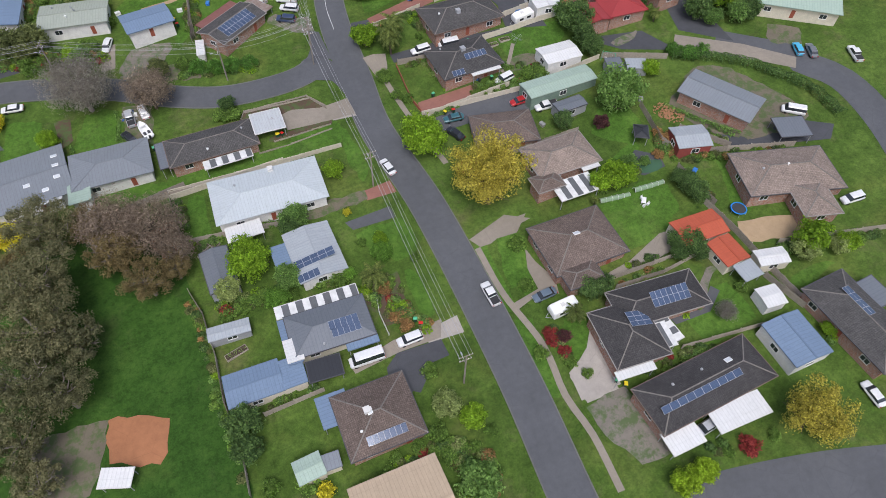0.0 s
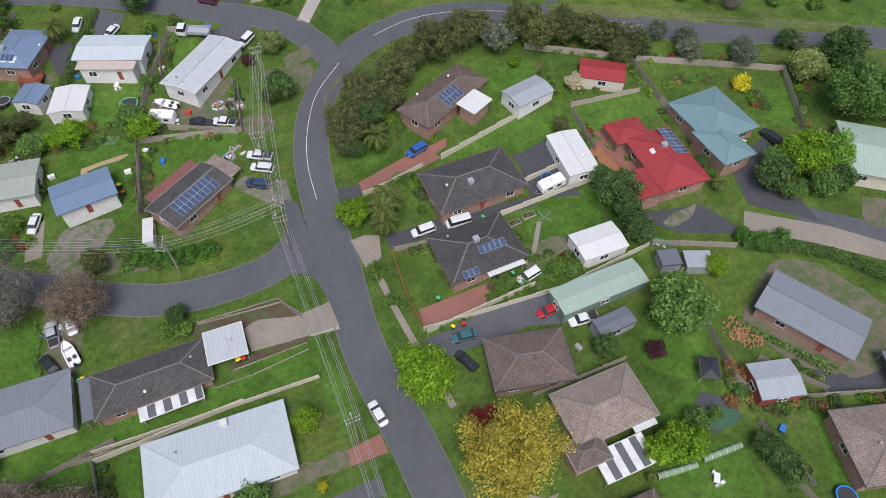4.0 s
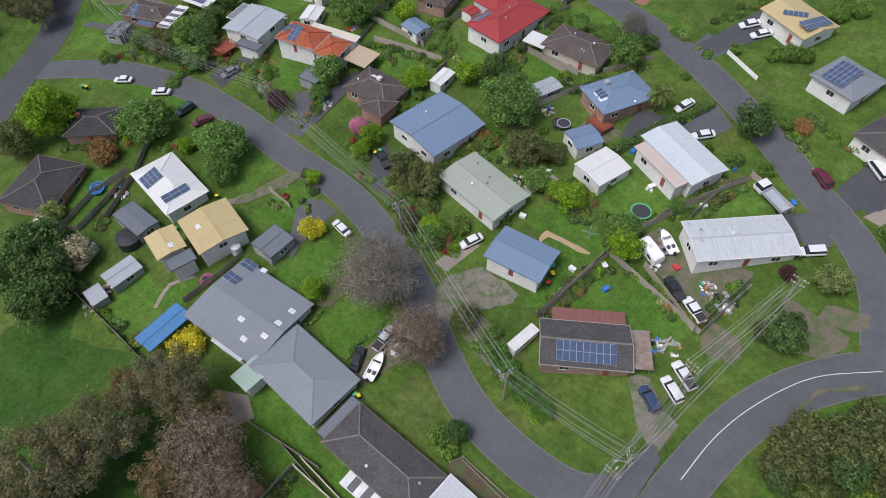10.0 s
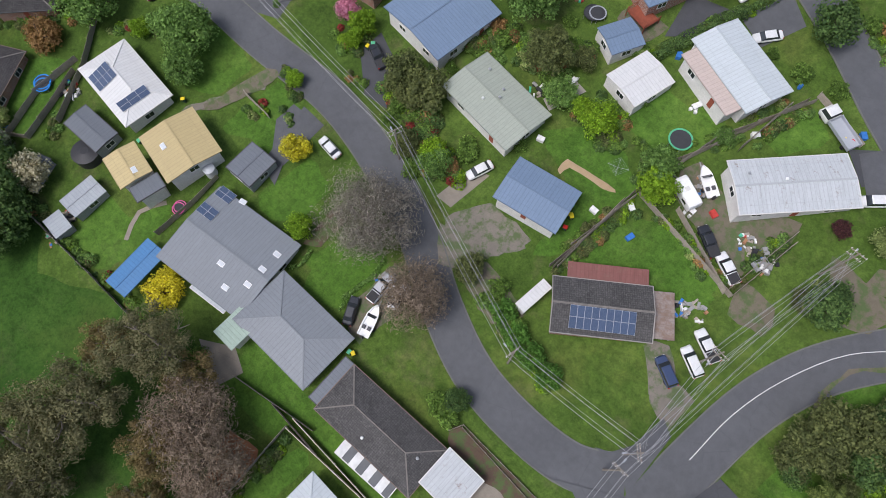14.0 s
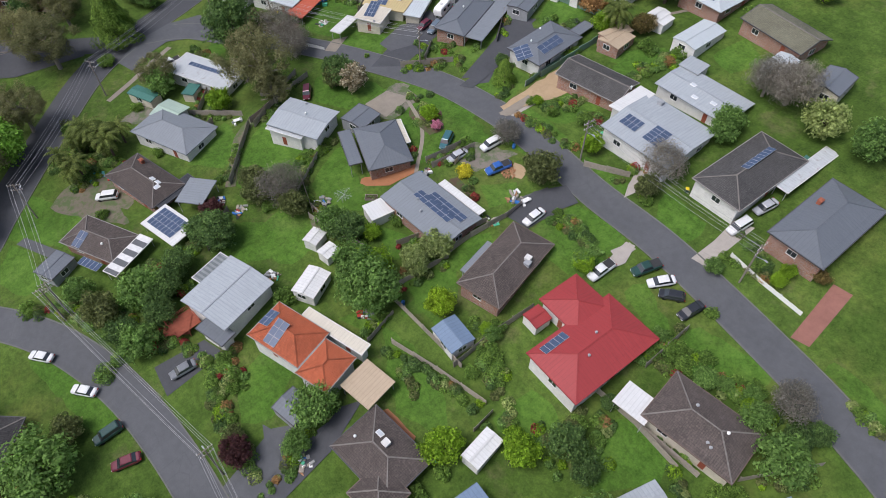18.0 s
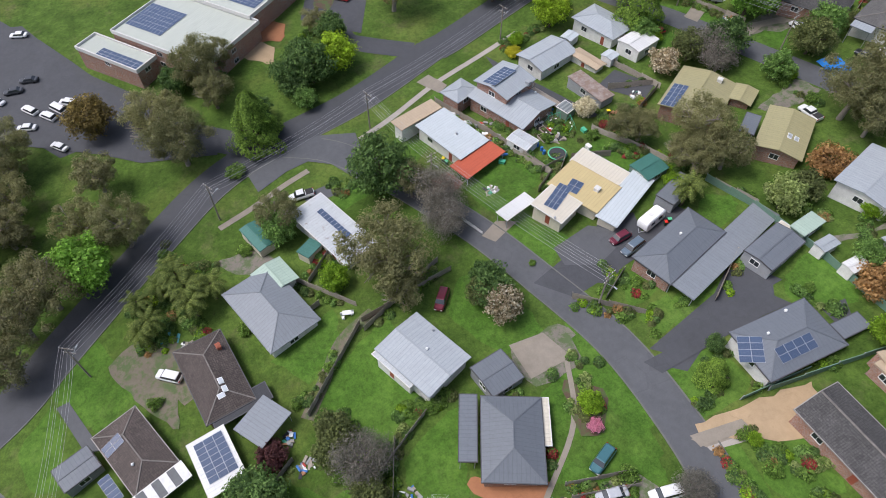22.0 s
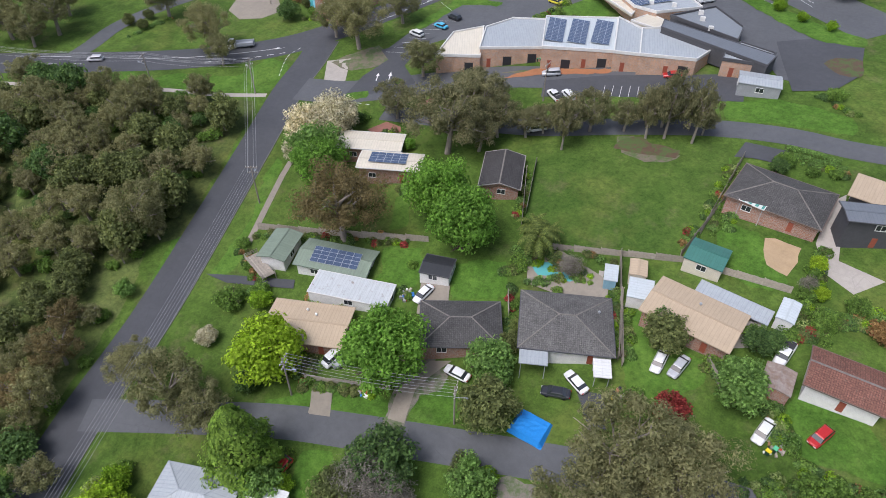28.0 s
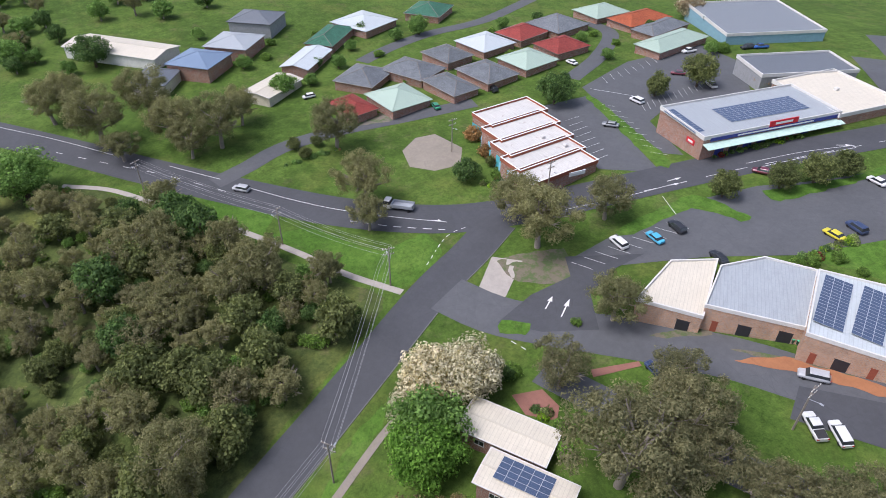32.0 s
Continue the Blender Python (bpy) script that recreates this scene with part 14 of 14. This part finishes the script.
wheelie_bin("green", -52.5, 154.0)
wheelie_bin("yellow", -58.6, 208.2)
wheelie_bin("yellow", -64.8, 235.1)
wheelie_bin("green", -85.1, 235.9)
wheelie_bin("red", -140.6, 245.9)
wheelie_bin("green", -140.9, 246.8)
wheelie_bin("yellow", -174.7, 215.8)
wheelie_bin("green", -173.6, 216.1)
wheelie_bin("yellow", -172.5, 252.5)
wheelie_bin("red", -139.0, 324.0)
wheelie_bin("yellow", -138.1, 323.9)
wheelie_bin("yellow", -132.6, 312.5)
wheelie_bin("green", -131.9, 313.3)
wheelie_bin("yellow", -154.4, 310.3)
wheelie_bin("green", -219.6, 387.8)
wheelie_bin("red", -218.8, 388.2)
wheelie_bin("yellow", -216.7, 389.2)
wheelie_bin("red", -215.8, 389.6)
wheelie_bin("yellow", -214.5, 390.0)
wheelie_bin("green", -210.2, 392.0)
wheelie_bin("green", -209.4, 392.3)
wheelie_bin("yellow", -208.6, 392.6)
wheelie_bin("green", -207.4, 393.1)
wheelie_bin("red", -201.5, 395.9)
wheelie_bin("green", -200.8, 396.2)
wheelie_bin("green", -199.6, 396.5)

clothes_line(-6.5, 162.7)
clothes_line(-109.5, 190.1)
clothes_line(-109.6, 190.8)
clothes_line(66.9, 114.0)

blue_tarp(-162.8, 300.5)



# ---- yard clutter ----
for nm, col in (("blue", (0.04, 0.16, 0.45)), ("red", (0.45, 0.05, 0.04)), ("green", (0.08, 0.40, 0.24)), ("white", (0.7, 0.7, 0.68)), ("grey", (0.28, 0.28, 0.27)), ("dark", (0.03, 0.03, 0.032)), ("orange", (0.45, 0.2, 0.07))):
    mat_plain("plastic_" + nm, col, 0.5, 0.2, 2.0)


def on_ground(name, x, y, rot=0.0):
    return empty(name, pose(x, y, ground(x, y), 0, 0, rot))


def crate(x, y, color):
    rot = (x * 37) % 180
    root = on_ground("storage_crate", x, y, rot)
    tagged(root, color + " plastic storage crate in a back yard", "crate")
    s = Soup()
    s.box(-0.6, 0.6, -0.4, 0.4, -0.3, 0.6)
    s.make("body", "plastic_" + color, root)
    s = Soup()
    s.box(-0.64, 0.64, -0.44, 0.44, 0.6, 0.68)
    s.make("lid", "plastic_" + color, root)


def barrel(x, y, color):
    root = on_ground("barrel", x, y)
    tagged(root, color + " plastic drum standing in a yard", "barrel")
    s = Soup()
    s.tube((0, 0, -0.2), (0, 0, 0.3), 0.3, 0.34, 12)
    s.tube((0, 0, 0.3), (0, 0, 0.9), 0.34, 0.3, 12)
    s.make("drum", "plastic_" + color, root)
    s = Soup()
    s.tube((0.12, 0, 0.88), (0.12, 0, 0.95), 0.06, 0.06, 8)
    s.make("cap", "plastic_dark", root)


def logs(x, y, r):
    """A loose heap of split firewood."""
    rng = random.Random(int(abs(x * 11 + y)))
    s = Soup()
    for i in range(int(40 * r)):
        d, a = r * math.sqrt(rng.random()), rng.uniform(0, 6.283)
        px, py = x + d * math.cos(a), y + d * math.sin(a)
        z = ground(px, py) + 0.1 + 0.7 * (1 - d / r) * rng.random()
        t, e = rng.uniform(0, 3.14), rng.uniform(-0.2, 0.2)
        q = Vector((math.cos(t), math.sin(t), e)) * 0.24
        s.tube(Vector((px, py, z)) - q, Vector((px, py, z)) + q, rng.uniform(0.08, 0.15), None, 6)
    tagged(s.make("firewood_heap", "firewood"), "loose heap of split orange firewood", "firewood", kind="stuff")


mat_plain("firewood", (0.36, 0.19, 0.10), 0.9, 0.4, 3.0)
mat_plain("soil", (0.07, 0.05, 0.035), 0.95, 0.35, 3.0)


def rubble(x, y, r):
    """Household odds and ends that nobody could count: boards, tubs, sheets and toys."""
    rng = random.Random(int(abs(x * 17 + y * 5)))
    s = Soup()
    mats = ["plastic_white", "plastic_grey", "plastic_dark", "timber_grey", "plastic_blue", "plastic_red", "plastic_green", "firewood"]
    for i in range(int(13 * r)):
        d, a = r * math.sqrt(rng.random()), rng.uniform(0, 6.283)
        px, py = x + d * math.cos(a), y + d * math.sin(a)
        m = Matrix.Translation((px, py, ground(px, py) - 0.05)) @ Matrix.Rotation(rng.uniform(0, 3.14), 4, "Z") @ Matrix.Rotation(rng.uniform(-0.15, 0.15), 4, "X")
        lx, ly, h = rng.uniform(0.12, 0.6), rng.uniform(0.08, 0.3), rng.uniform(0.12, 0.6)
        s.box(-lx, lx, -ly, ly, 0, h, rng.choices(range(8), (6, 6, 4, 6, 2, 1, 1, 2))[0], m)
    tagged(s.make("yard_clutter", mats), "scattered boards, tubs and odds and ends", "clutter", kind="stuff")


def raised_bed(x, y, length, rot):
    root = on_ground("raised_bed", x, y, rot)
    tagged(root, "timber-edged raised vegetable bed with dark soil", "garden bed")
    a, b = max(length, 1.6) / 2, 0.65
    for x0, x1, y0, y1 in ((-a, a, -b, -b + 0.08), (-a, a, b - 0.08, b), (-a, -a + 0.08, -b + 0.08, b - 0.08), (a - 0.08, a, -b + 0.08, b - 0.08)):
        s = Soup()
        s.box(x0, x1, y0, y1, -0.3, 0.4)
        s.make("sleeper", "timber_grey", root)
    s = Soup()
    s.box(-a + 0.08, a - 0.08, -b + 0.08, b - 0.08, -0.2, 0.32)
    s.make("soil", "soil", root)
    rng = random.Random(int(abs(x * 3)))
    v, f = [], []
    for i in range(90):
        card(v, f, Vector((rng.uniform(-a + 0.2, a - 0.2), rng.uniform(-b + 0.2, b - 0.2), rng.uniform(0.34, 0.6))), Vector((rng.gauss(0, 0.4), rng.gauss(0, 0.4), 1)).normalized(), rng.uniform(0.05, 0.13), rng, 0.7)
    mesh_object("vegetable_leaves", v, f, "leaf_green", root)


def tunnel(x, y, length, rot):
    """A low garden tunnel: hoops under netting."""
    root = on_ground("garden_tunnel", x, y, rot)
    tagged(root, "low garden tunnel of pale netting over hoops", "garden tunnel")
    n = max(3, int(length / 1.2))
    for i in range(n + 1):
        s = Soup()
        px = -length / 2 + length * i / n
        arc = [(px, 0.55 * math.cos(t * math.pi / 6), 0.75 * math.sin(t * math.pi / 6)) for t in range(7)]
        for p, q in zip(arc, arc[1:]):
            s.tube(p, q, 0.03, None, 5)
        s.make("hoop", "plastic_white", root)
    v, f = [], []
    for i in range(2):
        v += [((-0.5 + i) * length, 0.53 * math.cos(t * math.pi / 6), 0.72 * math.sin(t * math.pi / 6)) for t in range(7)]
    f = [(k, k + 1, k + 8, k + 7) for k in range(6)]
    mesh_object("netting", v, f, "roof_mgreen" if length > 30 else "netting", root)


mat_plain("netting", (0.20, 0.28, 0.18), 0.8, 0.3, 4.0)


def trailer(x, y, length, rot):
    root = on_ground("box_trailer", x, y, rot)
    tagged(root, "steel box trailer parked in a yard", "trailer")
    s = Soup()
    s.box(-1.2, 1.2, -0.75, 0.75, 0.5, 0.56)
    for x0, x1, y0, y1 in ((-1.2, 1.2, -0.75, -0.71), (-1.2, 1.2, 0.71, 0.75), (-1.2, -1.16, -0.71, 0.71), (1.16, 1.2, -0.71, 0.71)):
        s.box(x0, x1, y0, y1, 0.56, 0.95)
    s.make("tray", "steel_post", root)
    s = Soup()
    s.bar((1.2, 0.5, 0.5), (2.2, 0, 0.5), 0.08)
    s.bar((1.2, -0.5, 0.5), (2.2, 0, 0.5), 0.08)
    s.bar((2.1, 0, 0.5), (2.1, 0, 0.0), 0.06)
    s.make("drawbar", "steel_post", root)
    for py in (-0.85, 0.85):
        s = Soup()
        s.tube((0, py - 0.09, 0.3), (0, py + 0.09, 0.3), 0.3, None, 14)
        s.make("wheel", "rubber", root)


def swing(x, y):
    root = on_ground("swing_set", x, y, (x * 23) % 180)
    tagged(root, "green and white metal swing frame on grass", "swing")
    for px in (-1.4, 1.4):
        for py in (-0.8, 0.8):
            s = Soup()
            s.tube((px * 1.08, py, -0.1), (px, 0, 2.0), 0.05, None, 6)
            s.make("leg", "plastic_green", root)
    s = Soup()
    s.tube((-1.5, 0, 2.0), (1.5, 0, 2.0), 0.05, None, 6)
    s.make("crossbar", "plastic_green", root)
    for px in (-0.6, 0.6):
        s = Soup()
        s.tube((px - 0.2, 0, 2.0), (px - 0.2, 0, 0.5), 0.015, None, 4)
        s.tube((px + 0.2, 0, 2.0), (px + 0.2, 0, 0.5), 0.015, None, 4)
        s.box(px - 0.25, px + 0.25, -0.12, 0.12, 0.46, 0.5)
        s.make("seat", "plastic_white", root)


def table(x, y):
    root = on_ground("garden_table", x, y, (x * 29) % 180)
    tagged(root, "pale outdoor table standing in a yard", "table")
    s = Soup()
    s.box(-0.8, 0.8, -0.45, 0.45, 0.7, 0.75)
    s.make("tabletop", "plastic_white", root)
    for sx in (-0.7, 0.7):
        for sy in (-0.36, 0.36):
            s = Soup()
            s.box(sx - 0.03, sx + 0.03, sy - 0.03, sy + 0.03, -0.2, 0.7)
            s.make("leg", "plastic_white", root)
    for k, (sx, sy) in enumerate(((-0.4, -0.9), (0.5, -0.85), (0.2, 0.9))):
        c = on_ground("garden_chair", x + sx, y + sy, (x * 13 + 90 * k) % 360)
        tagged(c, "pale plastic garden chair beside a table", "chair", "garden chairs")
        s = Soup()
        s.box(-0.24, 0.24, -0.24, 0.24, 0.4, 0.45)
        s.make("seat", "plastic_white", c)
        s = Soup()
        s.box(-0.24, 0.24, 0.2, 0.25, 0.45, 0.9)
        s.make("backrest", "plastic_white", c)
        s = Soup()
        s.box(-0.22, 0.22, -0.22, 0.22, -0.15, 0.4)
        s.make("base", "plastic_white", c)


def deck(color, x, y, length, width, rot, high):
    root = on_ground("deck", x, y, rot)
    tagged(root, ("red-stained" if color == "red" else "weathered grey") + " timber deck with posts and rails", "deck")
    mat = "timber_red" if color == "red" else "timber_grey"
    a, b = length / 2, width / 2
    n = max(4, int(width / 0.3))
    for i in range(n):
        s = Soup()
        s.box(-a, a, -b + width * i / n + 0.01, -b + width * (i + 1) / n - 0.01, high - 0.05, high)
        s.make("board", mat, root)
    for sx in (-1, 1):
        for sy in (-1, 1):
            s = Soup()
            s.box(sx * a - 0.06, sx * a + 0.06, sy * b - 0.06, sy * b + 0.06, -1.6, high + 1.0)
            s.make("post", mat, root)
    for p, q in (((-a, -b), (a, -b)), ((a, -b), (a, b)), ((-a, b), (-a, -b))):
        s = Soup()
        for z in (0.35, 0.65, 1.0):
            s.bar((*p, high + z), (*q, high + z), 0.06)
        s.make("rail", mat, root)


raised_bed(61.9, 116.0, 2.4, 4)
raised_bed(65.1, 116.5, 2.6, 2)
raised_bed(-111.0, 186.3, 2.0, 17)
raised_bed(-106.4, 194.7, 2.4, 47)
raised_bed(1.5, 163.9, 3.0, 45)
raised_bed(-177.1, 235.9, 2.6, -2)
raised_bed(-173.5, 238.4, 2.9, 12)
raised_bed(-171.7, 237.0, 2.6, 10)
logs(87.1, 81.8, 2.2)
logs(88.6, 79.5, 2.2)
logs(-171.3, 253.6, 1.6)
logs(-168.6, 250.9, 1.6)
logs(-91.6, 217.1, 1.5)
tunnel(65.5, 65.4, 6.4, -6)
tunnel(73.2, 65.2, 6.7, -2)
swing(-172.6, 243.9)
swing(84.2, 100.7)
swing(-175.8, 241.4)
crate(83.6, 64.7, "blue")
crate(90.5, 126.3, "blue")
crate(18.2, 190.8, "blue")
crate(9.1, 166.7, "red")
crate(87.5, 112.8, "red")
crate(-4.9, 155.5, "white")
crate(19.7, 164.5, "white")
crate(84.3, 86.5, "grey")
crate(61.2, 88.8, "grey")
crate(18.3, 166.8, "grey")
crate(-19.1, 159.3, "white")
crate(-96.3, 98.9, "white")
crate(-0.9, 159.6, "white")
crate(6.0, 181.1, "white")
crate(-92.4, 100.1, "blue")
crate(2.0, 155.7, "blue")
crate(-11.6, 184.8, "blue")
crate(-59.6, 171.3, "green")
crate(-8.3, 153.8, "green")
crate(-21.9, 125.9, "grey")
crate(19.9, 165.1, "grey")
crate(-169.0, 226.5, "green")
crate(-170.0, 245.5, "green")
crate(-178.2, 226.6, "white")
crate(-176.4, 226.6, "white")
crate(-187.4, 221.9, "white")
crate(-183.9, 223.1, "white")
crate(-165.1, 243.9, "white")
crate(-175.0, 226.5, "blue")
crate(-171.3, 225.8, "blue")
crate(-182.6, 224.8, "grey")
crate(-181.8, 226.4, "grey")
crate(-176.2, 228.8, "grey")
barrel(-178.3, 240.0, "blue")
barrel(-178.9, 241.6, "blue")
barrel(-170.2, 235.0, "blue")
barrel(-168.7, 235.2, "blue")
barrel(-167.6, 235.2, "blue")
barrel(6.2, 191.9, "blue")
barrel(-81.4, 201.5, "dark")
barrel(-93.0, 218.8, "dark")
barrel(-83.3, 184.2, "blue")
barrel(-95.8, 222.5, "blue")
table(-186.8, 222.8)
table(-179.8, 224.6)
table(-183.4, 224.4)
table(-115.8, 121.8)
table(6.1, 165.0)
table(-84.1, 214.1)
table(-146.3, 187.3)
table(70.1, 62.2)
table(-3.9, 179.4)
table(-21.8, 170.3)
rubble(-188.8, 222.1, 1.8)
rubble(-182.4, 223.5, 1.8)
rubble(-172.6, 232.0, 1.8)
rubble(-176.5, 237.2, 1.8)
rubble(-172.5, 239.5, 1.8)
rubble(-172.4, 228.1, 1.8)
rubble(-176.7, 226.4, 1.4)
rubble(-170.3, 239.7, 1.4)
rubble(-179.2, 241.3, 1.4)
rubble(-153.4, 246.6, 1.4)
rubble(-159.3, 235.0, 1.4)
rubble(-96.1, 98.1, 2.0)
rubble(-88.8, 112.8, 2.0)
rubble(-21.4, 125.4, 2.0)
rubble(19.2, 165.5, 2.0)
rubble(14.3, 151.8, 1.4)
rubble(-69.9, 98.0, 1.4)
rubble(-68.5, 93.5, 1.4)
rubble(5.7, 169.2, 1.4)
rubble(-20.5, 191.1, 1.4)
rubble(-23.4, 175.7, 1.4)
rubble(-122.7, 174.6, 1.6)
rubble(-151.5, 160.1, 1.6)
rubble(-86.6, 213.7, 1.6)
rubble(-112.8, 187.3, 1.6)
rubble(-104.9, 171.2, 1.2)
rubble(-103.8, 206.3, 1.2)
rubble(-85.4, 206.8, 1.2)
rubble(-128.2, 173.2, 1.2)
rubble(-87.8, 201.3, 1.2)
rubble(-22.8, 190.2, 1.6)
rubble(5.1, 169.9, 1.6)
rubble(15.6, 166.1, 1.6)
rubble(16.4, 152.9, 1.6)
rubble(103.6, 127.7, 1.3)
rubble(112.1, 116.9, 1.3)
rubble(54.4, 107.9, 1.3)
rubble(100.6, 80.1, 1.3)
rubble(-153.4, 311.8, 1.4)
rubble(-132.1, 314.0, 1.4)
rubble(-195.1, 313.1, 1.4)
rubble(-189.1, 293.7, 1.4)
rubble(-226.5, 309.6, 1.4)
rubble(-72.3, 156.4, 1.3)
rubble(-31.7, 183.8, 1.3)
rubble(-25.3, 165.7, 1.3)
rubble(-86.3, 178.4, 1.3)
rubble(-190.1, 222.7, 1.3)
rubble(-180.9, 228.1, 1.3)
rubble(-154.5, 228.1, 1.3)
rubble(-162.7, 221.4, 1.3)
rubble(-175.1, 260.7, 1.3)
trailer(18.9, 164.6, 5.2, 69)
trailer(-196.4, 295.2, 2.1, 61)
deck("red", -106.6, 154.1, 4.6, 3.9, -86, 1.6)
deck("grey", -79.2, 237.9, 8.4, 2.0, -5, 1.2)
deck("red", -20.5, 186.4, 4.4, 3.3, -13, 1.2)
deck("grey", -182.6, 243.0, 8.6, 2.0, 24, 1.0)
deck("red", -107.0, 153.3, 4.2, 3.5, 55, 0.9)
deck("grey", -224.3, 304.4, 7.5, 2.7, -18, 1.5)
raised_bed(-11.9, 61.6, 4, 15)
raised_bed(-13.5, 83.9, 1.6, 40)
raised_bed(-12.8, 85.7, 1.6, 40)
raised_bed(-11.4, 83.7, 1.6, 40)
raised_bed(-10.8, 85.5, 1.6, 40)
wheelie_bin("red", -200.8, 395.5)
wheelie_bin("red", -200, 395.7)
wheelie_bin("green", -198.1, 396.1)
wheelie_bin("yellow", -197.3, 396.2)
wheelie_bin("green", -196.5, 396.4)
wheelie_bin("green", -191.6, 397.4)
wheelie_bin("yellow", -190.8, 397.5)
wheelie_bin("green", -190, 397.7)
wheelie_bin("green", -188.8, 397.9)
wheelie_bin("yellow", -176.5, 400.4)
wheelie_bin("yellow", -175.5, 400.6)
wheelie_bin("green", -174.8, 400.8)
